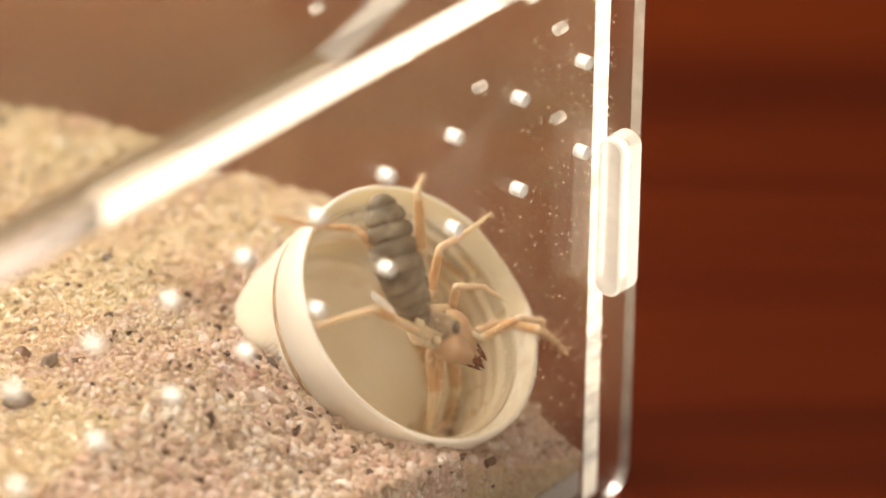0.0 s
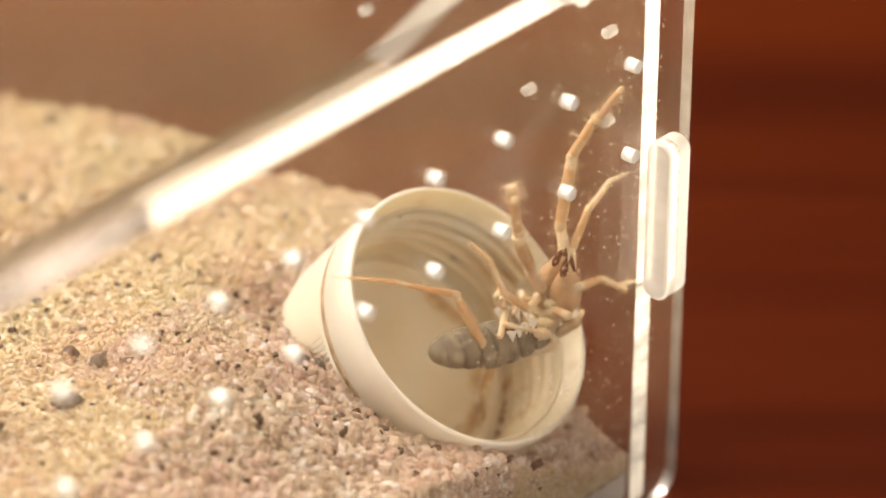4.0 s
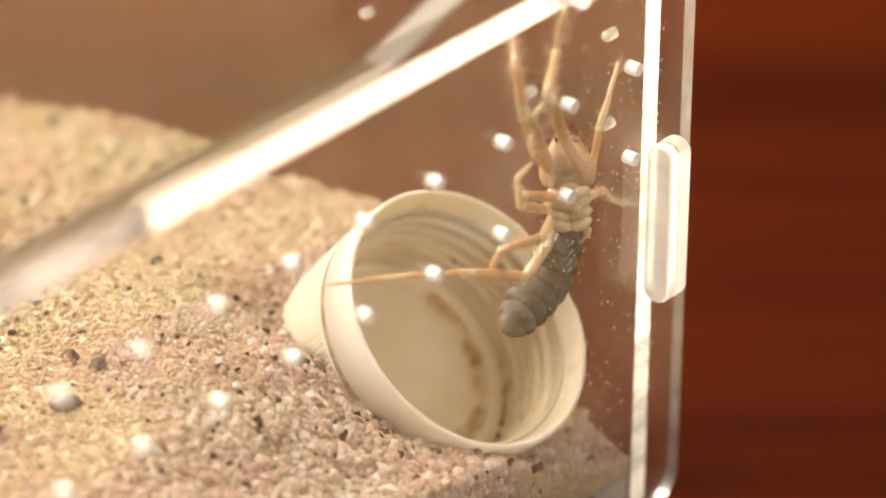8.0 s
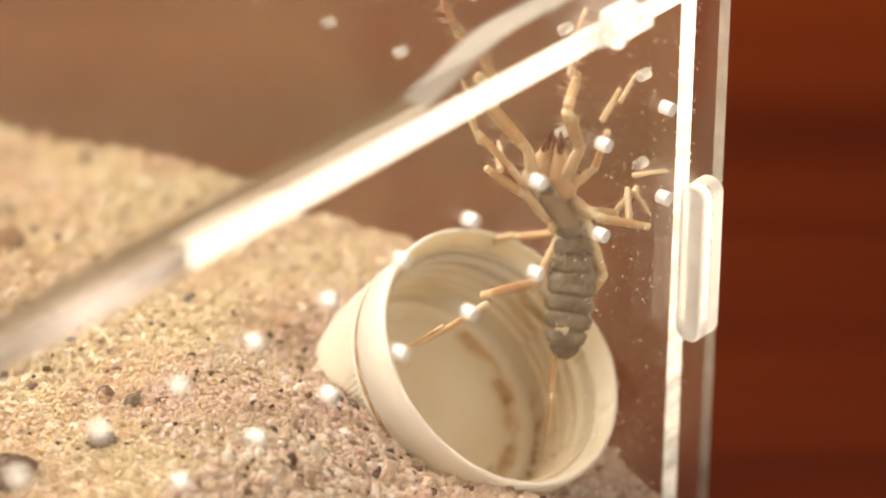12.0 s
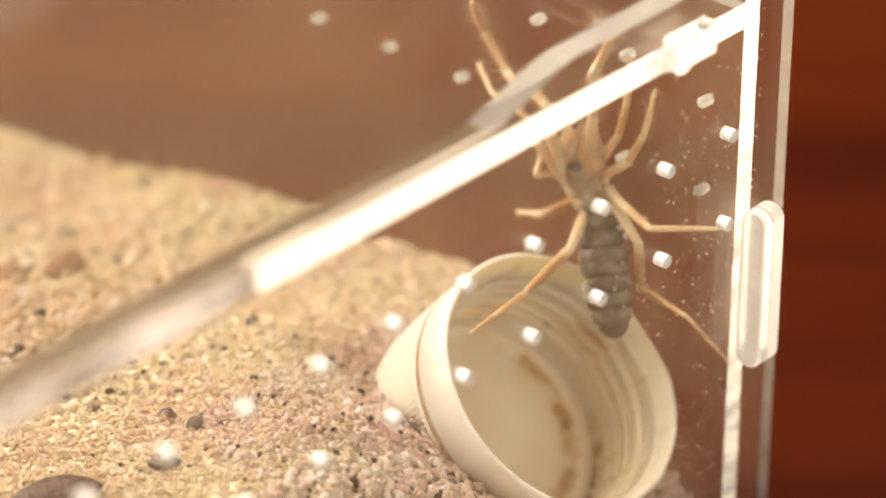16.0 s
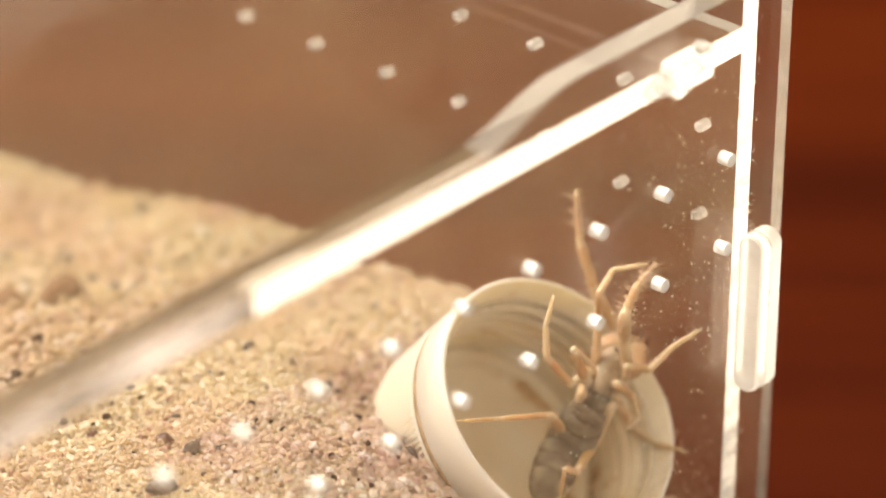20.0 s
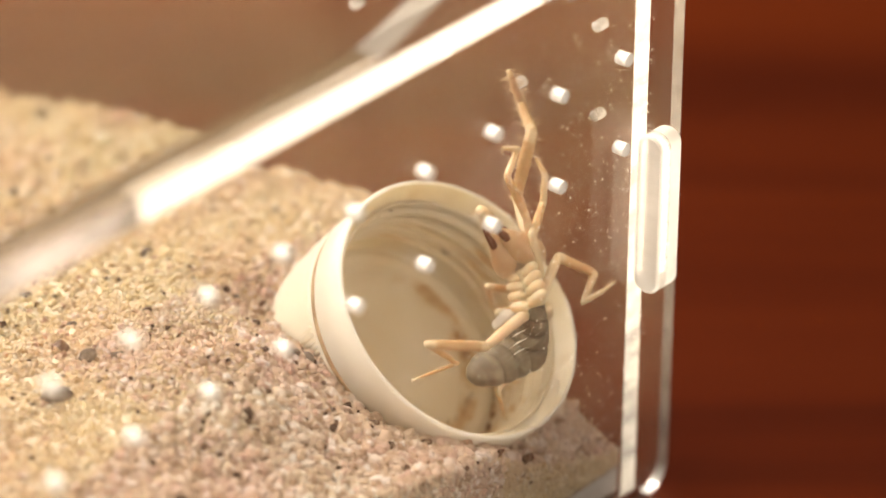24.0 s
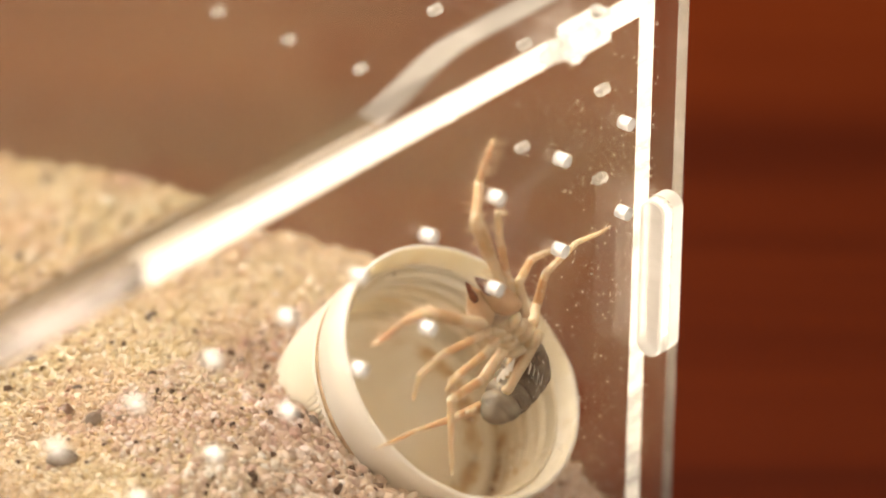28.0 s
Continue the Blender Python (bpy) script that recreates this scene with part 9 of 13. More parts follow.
    walk(limb['l3_2'], [
        (0, pose(.00348, -.00695, .00237, 31.2, 34.1, 12.7)), (.25, pose(.00236, -.00639, .00109, 14.6, -11.8, -.3)), (.5, pose(.00125, -.00584, -.0002, 1.5, -59.4, -1.4)),
        (1, pose(.0079, -.00317, -.0054, -35.7, -25.1, 76.1)), (1.5, pose(-.00063, -.00694, .00005, -1.9, -38.4, -18.1)), (1.75, pose(-.00499, -.00181, .00282, -36.6, -22.4, 51.1)),
        (2, pose(-.00934, .00331, .00559, -38.1, 11.3, 102.2)), (2.12, pose(-.00559, -.00294, .00166, -48, 54, 77.1)), (2.25, pose(-.00137, -.00998, -.00276, -153.4, 63, -41.9)),
        (2.38, pose(-.00346, -.00887, -.0018, -171.7, 15.1, -73.6)), (2.5, pose(-.00532, -.00788, -.00094, -166.3, -28.2, -90.7)), (3, pose(-.00258, .00196, .00084, -130.1, -67.3, -178.8)),
        (3.5, pose(-.00258, .00196, .00084, -130.1, -67.3, -178.8)), (4.5, pose(-.00641, .00206, .00086, -166.2, -5.6, -143.5)), (5.5, pose(-.01024, .00216, .00088, -174.5, 60.5, -138.3)),
        (6, pose(-.01024, .00216, .00088, -174.5, 60.5, -138.3)), (7, pose(-.00808, .00849, .0011, -168, 40.8, -169.1)), (8, pose(-.00826, .00701, -.00181, -161.5, 64.3, -144.4)),
        (8.5, pose(.00222, .00769, -.00714, 152.3, 63.8, 154.8)), (8.75, pose(-.00109, -.0005, -.00169, -155.5, 34.3, -127.8)), (8.82, pose(-.00298, -.00161, .00114, -76.7, 71, -57.3)),
        (8.88, pose(-.00448, -.00248, .00338, -9.4, 43.2, 3.8)), (9, pose(-.00749, -.00424, .00787, 20.8, -34.9, 9.4)), (9.12, pose(-.00333, -.00722, .00587, 119, -49.3, -43.9)),
        (9.25, pose(.00135, -.01059, .00361, -161.5, -5, -61.2)), (9.5, pose(.00655, -.00876, .00071, -157.6, -26.8, -42.1)), (9.75, pose(-.00071, -.00615, -.00087, -102.4, -30.4, -13.8)),
        (10, pose(-.00797, -.00354, -.00244, -42.9, -53.4, .1)), (10.5, pose(-.00809, -.00565, .00003, -91.9, -57, 68.5)), (10.75, pose(-.00777, -.00629, -.00016, 71.3, -76.7, -68)),
        (11, pose(-.00746, -.00693, -.00036, 103.4, -33.2, -70.8)), (13, pose(-.00719, -.00695, -.00149, 84.1, -33, -11)), (13.5, pose(-.00797, -.00705, .00059, 89.1, -18.4, -3.3)),
        (14, pose(-.00797, -.00705, .00059, 89.1, -18.4, -3.3)), (15, pose(.00047, -.00377, .0017, 81.1, -31.1, -60.6)), (16, pose(-.00077, -.00553, .00119, 96.5, -39.1, -70.3)),
        (16.5, pose(-.00456, -.00646, .00122, 32.5, -15.7, -8.2)), (17, pose(-.00835, -.00739, .00125, 5.3, 38.8, 14.9)), (18, pose(-.00475, -.00809, .00503, -56.9, 70.3, -39.6)),
        (19, pose(-.008, -.00656, -.00044, -2.9, 29.9, -2.8)), (19.5, pose(-.008, -.00656, -.00044, -2.9, 29.9, -2.8)), (19.75, pose(.00072, -.00569, -.00133, -28.4, -2.5, 17.9)),
        (20, pose(.00943, -.00483, -.00221, -66, -19.6, 52.6)), (20.15, pose(.00131, -.00663, -.00265, -12.3, -11.8, 37.9)), (20.3, pose(-.00681, -.00842, -.00309, 37.7, 4.1, 35.3)),
        (20.6, pose(-.00084, -.0085, .0005, 56.7, -22, -28.8)), (20.8, pose(.00178, -.00775, -.00229, 68.5, 13.8, 14.8)), (21, pose(.0044, -.007, -.00509, 106.1, 27.6, 73.2)),
        (22, pose(.00772, -.00587, -.00275, 108.9, 72.7, 33.3)), (22.5, pose(.00351, -.00304, -.00036, 108.1, 46.9, 78)), (23, pose(-.0007, -.00021, .00204, 87.5, 26.8, 110.8)),
        (24, pose(-.00009, .00384, -.00084, 94.5, 2.5, 117.1)), (24.25, pose(-.00081, .00441, -.00039, 99.6, -4.8, -168.1)), (24.5, pose(-.00154, .00497, .00006, 93.7, -11.6, -92.4)),
        (25, pose(-.00154, .00497, .00006, 93.7, -11.6, -92.4)), (26, pose(-.00221, .00607, -.00164, 82, -9.7, -97.3)), (26.5, pose(-.00649, .00517, -.00055, 124.9, 2.1, -141.4)),
        (27, pose(-.01078, .00427, .00053, 153.5, 37.8, -172)), (28, pose(-.00974, .00537, .00439, 141.7, -9.7, -169.4)),
    ])
    walk(limb['l3_3'], [
        (0, pose(.00604, -.00871, .00549, 32.9, 16.9, .4)), (.5, pose(-.00254, -.00586, .00204, 1.5, -59.3, -1.4)), (1, pose(.00504, -.00402, -.00217, -52.6, -19.3, 67.9)),
        (1.5, pose(-.00318, -.00595, .00349, -1.9, -38.5, -18.1)), (1.75, pose(-.00766, -.00128, .00624, -37.6, -16, 45.8)), (2, pose(-.01214, .0034, .00899, -37.8, 22.5, 92.5)),
        (2.12, pose(-.00768, -.0011, .00263, -79.2, 64.1, 38.5)), (2.25, pose(-.00266, -.00618, -.00454, -163.1, 34.8, -58.8)), (2.5, pose(-.0043, -.00992, -.00471, -166.3, -28.1, -90.7)),
        (2.75, pose(-.00471, -.00569, -.00248, -118.2, -33.7, -107)), (3, pose(-.00512, -.00146, -.00025, -70.5, -27, -122.7)), (3.5, pose(-.00512, -.00146, -.00025, -70.5, -27, -122.7)),
        (4.5, pose(-.00612, .00146, -.00076, -101.3, 15.9, -120.3)), (5.5, pose(-.00711, .00439, -.00127, -149.8, 51.5, -150.5)), (6, pose(-.00711, .00439, -.00127, -149.8, 51.5, -150.5)),
        (7, pose(-.00515, .00812, -.00216, -150.5, 59.8, -157.8)), (8, pose(-.00439, .00807, -.00362, -129.7, 64.9, -145.9)), (8.5, pose(.00625, .00805, -.00886, 152.3, 63.8, 154.8)),
        (8.75, pose(.00174, .00016, -.005, -164, 37.9, -126.2)), (8.88, pose(-.00425, -.0032, .00361, -175.8, -41.4, -121.4)), (9, pose(-.00955, -.00617, .01124, 36.7, -66.2, 23.3)),
        (9.12, pose(-.00377, -.00808, .0057, 154.8, -55.3, -64.3)), (9.25, pose(.00276, -.01023, -.00054, -162.5, -9.5, -62.7)), (9.5, pose(.00903, -.00874, -.00292, -158.1, -24.3, -41)),
        (9.75, pose(-.00077, -.00465, -.00172, -144.2, -7.1, 12.3)), (10, pose(-.01057, -.00056, -.00052, -122.3, -7.8, 66.5)), (10.5, pose(-.01213, -.00392, -.00005, -174.4, 51.6, 1.1)),
        (10.75, pose(-.01173, -.00639, -.00063, 125.4, 19.3, -55.6)), (11, pose(-.01132, -.00886, -.00121, 103.4, -33.2, -70.8)), (13, pose(-.00826, -.0112, -.00111, 84, -33, -10.9)),
        (13.5, pose(-.00825, -.01144, .00066, 89, -18.4, -2.8)), (14, pose(-.00825, -.01144, .00066, 89, -18.4, -2.8)), (15, pose(-.00349, -.0056, .00228, 81.2, -31.1, -60.7)),
        (16, pose(-.00478, -.0073, .0008, 96.5, -39.1, -70.3)), (16.5, pose(-.00519, -.00719, .00273, 32.5, -15.7, -8.2)), (17, pose(-.00559, -.00708, .00466, 5.3, 38.8, 14.9)),
        (18, pose(-.00066, -.00669, .00584, -56.9, 70.3, -39.6)), (19, pose(-.0058, -.00644, .00337, -2.9, 29.9, -2.8)), (19.5, pose(-.0058, -.00644, .00337, -2.9, 29.9, -2.8)),
        (19.75, pose(.00004, -.00465, .00142, -23.7, -5.6, 21.6)), (20, pose(.00587, -.00286, -.00053, -61, -25.2, 61)), (20.15, pose(.00041, -.00667, -.00007, -8.4, -16.2, 40.8)),
        (20.3, pose(-.00505, -.01047, .00038, 37.6, 4, 35.2)), (20.6, pose(-.0034, -.01129, .00274, 56.7, -22, -28.8)), (21, pose(.00828, -.00877, -.00618, 11, -41, -3.2)),
        (21.5, pose(.00857, -.00943, -.00467, 52.7, -27.4, -54.9)), (22, pose(.00887, -.0101, -.00317, 70.1, 5.1, -85.8)), (22.25, pose(.0075, -.00721, -.00183, 80.1, 2.8, -126.4)),
        (22.5, pose(.00612, -.00433, -.00048, 89.3, 7.5, -166.8)), (22.75, pose(.00475, -.00145, .00086, 93.3, 17.1, 152.8)), (23, pose(.00338, .00143, .00221, 89.6, 26.8, 110.1)),
        (24, pose(.00382, .00583, -.00118, 94.3, 2.5, 117)), (24.5, pose(-.00593, .0051, -.00022, 106.2, -4.1, 101)), (25, pose(-.00593, .0051, -.00022, 106.2, -4.1, 101)),
        (25.5, pose(-.00622, .00591, -.00062, 99.6, -16.8, 176.5)), (26, pose(-.00651, .00672, -.00103, 85.2, -13.4, -105.4)), (26.5, pose(-.00759, .00664, -.00181, 138.6, 3.8, -152.8)),
        (27, pose(-.00867, .00655, -.00258, 176, 49.7, -176.5)), (28, pose(-.01082, .00795, .00099, 143.8, -3.3, -173.7)),
    ])
    walk(limb['l4_0'], [
        (0, pose(0, .0015, -.00044, 131.4, 53.8, 49.4)), (.25, pose(0, .0015, -.00045, 138.6, 7, 37.4)), (.5, pose(0, .0015, -.00045, 158.2, -36.4, 16.1)),
        (1, pose(0, .0015, -.00049, 178.7, 2.9, 30.9)), (1.5, pose(.00051, .00141, -.00044, 158.8, -7.2, -5.7)), (2, pose(.00115, .00096, -.00044, 153.6, 16.2, -28.9)),
        (2.25, pose(-.00017, .00055, -.00044, 110.7, -17, -54.3)), (2.5, pose(-.00149, .00013, -.00044, 100.8, -55.5, -54.5)), (3, pose(-.0013, .00075, -.00044, 134.7, -35.1, -94.6)),
        (3.5, pose(-.0013, .00075, -.00044, 134.7, -35.1, -94.6)), (5.5, pose(-.00039, .00145, -.0005, 115.5, -30, -128.8)), (6, pose(-.00039, .00145, -.0005, 115.5, -30, -128.8)),
        (7, pose(0, .0015, -.00044, 96.1, -17.4, 178.6)), (8, pose(0, .0015, -.00056, 139.5, -29.3, -165.2)), (8.5, pose(0, .0015, -.00045, 146.4, -.5, -179.8)),
        (8.62, pose(-.00035, .00118, -.00045, 160.7, -32.4, -155.1)), (8.75, pose(-.00075, .00082, -.00044, 149.9, -71.3, -112.9)), (9, pose(-.00149, .00013, -.00044, 146.5, -70.4, -80.5)),
        (9.25, pose(-.00123, -.00051, -.00044, 87.9, -63.3, 8.4)), (9.5, pose(-.00096, -.00115, -.00044, 80.4, -45.2, 40.3)), (10, pose(-.00051, -.00141, -.00044, 67.3, -41.6, 64)),
        (10.5, pose(-.00013, -.00149, -.00044, 75.2, -24.7, 50.8)), (11, pose(.00039, -.00145, -.00044, 125.5, 4, -18)), (13, pose(.00006, -.00149, -.00044, 86.9, -41.9, 58.6)),
        (13.5, pose(0, -.0015, -.00044, 70.9, -44.3, 81.6)), (14, pose(0, -.0015, -.00044, 70.9, -44.3, 81.6)), (15, pose(0, -.0015, -.00045, 97, -30.5, 63)),
        (16, pose(.00026, -.00148, -.00044, 100.5, -38.2, 63.2)), (17, pose(.00026, -.00148, -.00044, 96.2, -34.5, 57.5)), (18, pose(.00026, -.00148, -.00043, 121.8, -4.9, 50.2)),
        (19, pose(0, -.0015, -.00044, 65.6, -18.2, 77.7)), (19.5, pose(0, -.0015, -.00044, 65.6, -18.2, 77.7)), (19.62, pose(0, -.0015, -.00044, 103.4, -16.1, 46.3)),
        (19.75, pose(0, -.0015, -.00044, 138, 6.2, 20.5)), (19.88, pose(0, -.0015, -.00044, 165.7, 38.4, 8.9)), (20, pose(0, -.0015, -.00044, -155.8, 67.7, 21.2)),
        (20.15, pose(0, -.0015, -.00044, -179.1, 2.9, 2.1)), (20.3, pose(0, -.0015, -.00044, 167.8, -63, 7)), (20.6, pose(0, -.0015, -.00055, 156.6, -37.1, 14.4)),
        (21, pose(0, -.0015, -.00055, 163.1, -9.4, 19.9)), (22, pose(-.00026, -.00148, -.00068, 151.6, -25.1, 3.6)), (23, pose(-.00037, -.00027, -.00061, 147.5, 9.8, -60)),
        (24, pose(-.00047, .00093, -.00053, 119.9, .9, -118.1)), (24.5, pose(-.00051, .00141, -.0005, 102, -18.3, -109.2)), (25, pose(-.00051, .00141, -.0005, 102, -18.3, -109.2)),
        (26, pose(-.00051, .00141, -.00047, 138.8, -21.2, -155.1)), (27, pose(-.00051, .00141, -.00054, 152.4, 17.2, -176.2)), (28, pose(-.00051, .00141, -.00044, 127.5, -4.1, 176.1)),
    ])
    walk(limb['l4_1'], [
        (0, pose(.00137, -.00404, -.00286, 169, 21, 60.9)), (.25, pose(.00265, -.0019, -.00397, 132.8, 29.7, 17.5)), (.5, pose(.00392, .00023, -.00508, 100.6, 13.8, -22.2)),
        (1, pose(-.0002, .00122, -.00668, 145.7, -.8, 53.8)), (1.25, pose(.0004, .00016, -.00643, 110.1, 30.2, -4.5)), (1.5, pose(.00101, -.0009, -.00617, 64.3, 12.3, -70.8)),
        (2, pose(-.00154, -.0007, -.00578, 97.9, 44.9, 10.7)), (2.25, pose(-.0045, -.00335, -.00254, 51.9, 41, -28.9)), (2.38, pose(-.00524, -.0038, -.00178, 27.4, -.3, -68.1)),
        (2.5, pose(-.00589, -.00419, -.0011, 29.8, -41.6, -95)), (3, pose(-.00589, -.0014, -.00401, 53.6, 14, -104.8)), (3.5, pose(-.00589, -.0014, -.00401, 53.6, 14, -104.8)),
        (5.5, pose(-.00559, .00392, -.00281, 43.6, .4, -165.8)), (6, pose(-.00559, .00392, -.00281, 43.6, .4, -165.8)), (7, pose(-.00005, .00767, -.00107, 46.9, 9.9, -151.5)),
        (8, pose(-.00326, .0048, -.00467, 83.2, 4.5, -142.4)), (8.5, pose(-.00005, .00493, -.00561, 73, 1.7, -173.8)), (8.75, pose(-.00559, -.00265, -.00216, 80.3, -40.2, 172.9)),
        (8.88, pose(-.00478, -.00402, -.00217, 50.9, -38.5, -111.4)), (9, pose(-.00406, -.00524, -.00217, 42.6, -19.6, -57.6)), (9.25, pose(-.00053, -.00667, -.00034, 77.7, -39.5, -97.8)),
        (9.5, pose(.00244, -.00629, .00029, 92.2, -34.9, -98.6)), (10, pose(.00394, -.00534, .00135, 115.7, -22.5, -86.1)), (10.5, pose(.0041, -.00579, .001, 104.8, -25.7, -64.5)),
        (10.75, pose(.00135, -.00598, -.00151, 73, -24, -1.8)), (11, pose(-.0014, -.00618, -.00403, 58.8, 1.3, 50.2)), (13, pose(.00523, -.0049, -.00019, 84.1, -35.6, 50.7)),
        (13.5, pose(.00559, -.00376, .00102, 109.3, -38.6, 35.9)), (14, pose(.00559, -.00376, .00102, 109.3, -38.6, 35.9)), (15, pose(.00566, -.00395, -.0011, 86.2, -6.9, 36.1)),
        (16, pose(.00602, -.00361, -.00133, 112.3, -5.5, -18.5)), (17, pose(.00566, -.00447, -.00099, 109, -11.7, -23.2)), (18, pose(.00449, -.00464, -.00369, 83.9, 18.5, -24.8)),
        (19, pose(.00534, -.00349, .002, 116.5, -28.3, .3)), (19.5, pose(.00534, -.00349, .002, 116.5, -28.3, .3)), (20, pose(-.0058, -.00102, -.00259, 109.3, -9.2, 65.4)),
        (20.3, pose(.00552, -.00214, -.00319, 60.8, -19.8, 58.4)), (20.6, pose(.00394, -.00303, -.00509, 87, 2.7, 52.6)), (21, pose(.00153, -.00287, -.0064, 126.4, 15.9, 33.8)),
        (22, pose(.00223, -.00427, -.00562, 115.3, -1.6, 22.1)), (22.5, pose(-.00074, -.00272, -.00569, 106.6, 15.5, -27.3)), (23, pose(-.0037, -.00116, -.00576, 87, 19.2, -81.6)),
        (24, pose(-.00519, .00351, -.00362, 88.9, 4.8, -101.6)), (24.5, pose(-.00637, .00302, -.00173, 87.9, -.2, -114.6)), (25, pose(-.00637, .00302, -.00173, 87.9, -.2, -114.6)),
        (26, pose(-.00376, .0044, -.00482, 81, -9.1, -110.6)), (27, pose(.00092, .00439, -.00579, 86.9, -17.6, -112.2)), (28, pose(-.00044, .00634, -.0042, 55.4, -1.2, -113.3)),
    ])
    walk(limb['l4_2'], [
        (0, pose(.00134, -.007, -.00964, -168.7, -3.4, 32.7)), (.5, pose(.00087, -.00637, -.00641, -131.1, 34.5, 25.9)), (1, pose(.00322, -.00118, -.01279, -146.6, -8.7, 1.3)),
        (1.5, pose(-.00506, -.00374, -.00303, -155.2, -8.9, -37.8)), (2, pose(-.00088, -.00804, -.0065, 162.7, -10.2, -29.2)), (2.12, pose(-.00267, -.00891, -.00302, 140.6, 13.4, -63.3)),
        (2.25, pose(-.00469, -.0099, .00091, 102.9, 16.7, -111.9)), (2.38, pose(-.00707, -.00445, .00239, 102.4, -19.6, -84.1)), (2.5, pose(-.00918, .00038, .0037, 81.9, -47, -48.2)),
        (3, pose(-.01192, -.00091, .00025, 100.9, -13.3, -76.1)), (3.5, pose(-.01192, -.00091, .00025, 100.9, -13.3, -76.1)), (5.5, pose(-.00687, .00886, .00255, 72, 15.6, -126.1)),
        (6, pose(-.00687, .00886, .00255, 72, 15.6, -126.1)), (7, pose(-.00339, .01201, .00391, 74.3, -6.9, -128.6)), (8, pose(-.0078, .01058, -.0038, 89.6, -1.1, -144)),
        (8.5, pose(-.00088, .01196, -.00345, 81.1, 9.7, -132.3)), (8.75, pose(-.00388, .00448, -.00121, 55.2, -6.4, -80.6)), (9, pose(-.00927, -.00638, .00295, 50.9, -21.1, -45.5)),
        (9.25, pose(-.00755, -.00469, .00088, 50.6, -13, 21.8)), (9.5, pose(-.0049, -.00534, .00006, 71.5, -44.3, 53.7)), (10, pose(-.00263, -.00702, -.00163, 59.6, -17.2, 63.2)),
        (10.25, pose(-.00232, -.00831, -.00116, 94.9, -29.5, -13)), (10.5, pose(-.00201, -.00961, -.0007, 116.7, -2, -81)), (11, pose(.00351, -.01016, -.00019, 105.3, -14.1, -62)),
        (12, pose(.00708, -.01003, .00011, 95.8, -30.5, -9.3)), (13, pose(.01065, -.0099, .00042, 74.1, -32.1, 51)), (13.5, pose(.01092, -.00852, -.0009, 83.4, -30.5, 66)),
        (14, pose(.01092, -.00852, -.0009, 83.4, -30.5, 66)), (14.5, pose(.01044, -.00924, -.00076, 105.5, -17, -3.2)), (15, pose(.00996, -.00995, -.00061, 102.2, 7, -63)),
        (15.5, pose(.00703, -.01007, -.00237, 96, -10.2, 5.1)), (16, pose(.0041, -.01019, -.00413, 77.4, -10.3, 76.4)), (17, pose(.00335, -.01109, -.00335, 70.4, -5.3, 75.6)),
        (18, pose(.00164, -.01142, -.00294, 104.8, 12.9, 77.4)), (19, pose(.00694, -.0101, -.00091, 52.9, 10.2, 55.9)), (19.5, pose(.00695, -.0101, -.00091, 52.9, 10.2, 55.9)),
        (20, pose(.00072, -.00358, -.00501, 131, 2.7, 42)), (20.15, pose(.00555, -.00507, -.0024, 139.8, 9.1, -1.1)), (20.3, pose(.01038, -.00656, .00021, 141.9, 19.8, -44.5)),
        (20.6, pose(.00982, -.00751, -.00471, 112.4, 44.3, -60.1)), (20.8, pose(.00683, -.008, -.00767, 148.2, 17.6, -7.1)), (21, pose(.00384, -.00848, -.01063, 153, -22.3, 26.4)),
        (22, pose(.00484, -.01044, -.00878, 169.6, -54.1, -5.3)), (23, pose(-.011, -.00237, -.00539, 116, -55.3, 67.6)), (24, pose(-.01243, .00499, -.00348, 90.6, -17.9, 109.6)),
        (24.5, pose(-.01309, .0061, -.00145, 86.7, -.7, 135.9)), (25, pose(-.01309, .0061, -.00145, 86.7, -.7, 135.9)), (26, pose(-.01054, .00714, -.00368, 104.6, 1.8, 132)),
        (26.5, pose(-.00821, .00722, -.00454, 96.1, -15, -158.4)), (27, pose(-.00588, .00729, -.00541, 77.1, -12.3, -85.2)), (28, pose(-.006, .00883, 0, 51.9, 11.9, -98.1)),
    ])
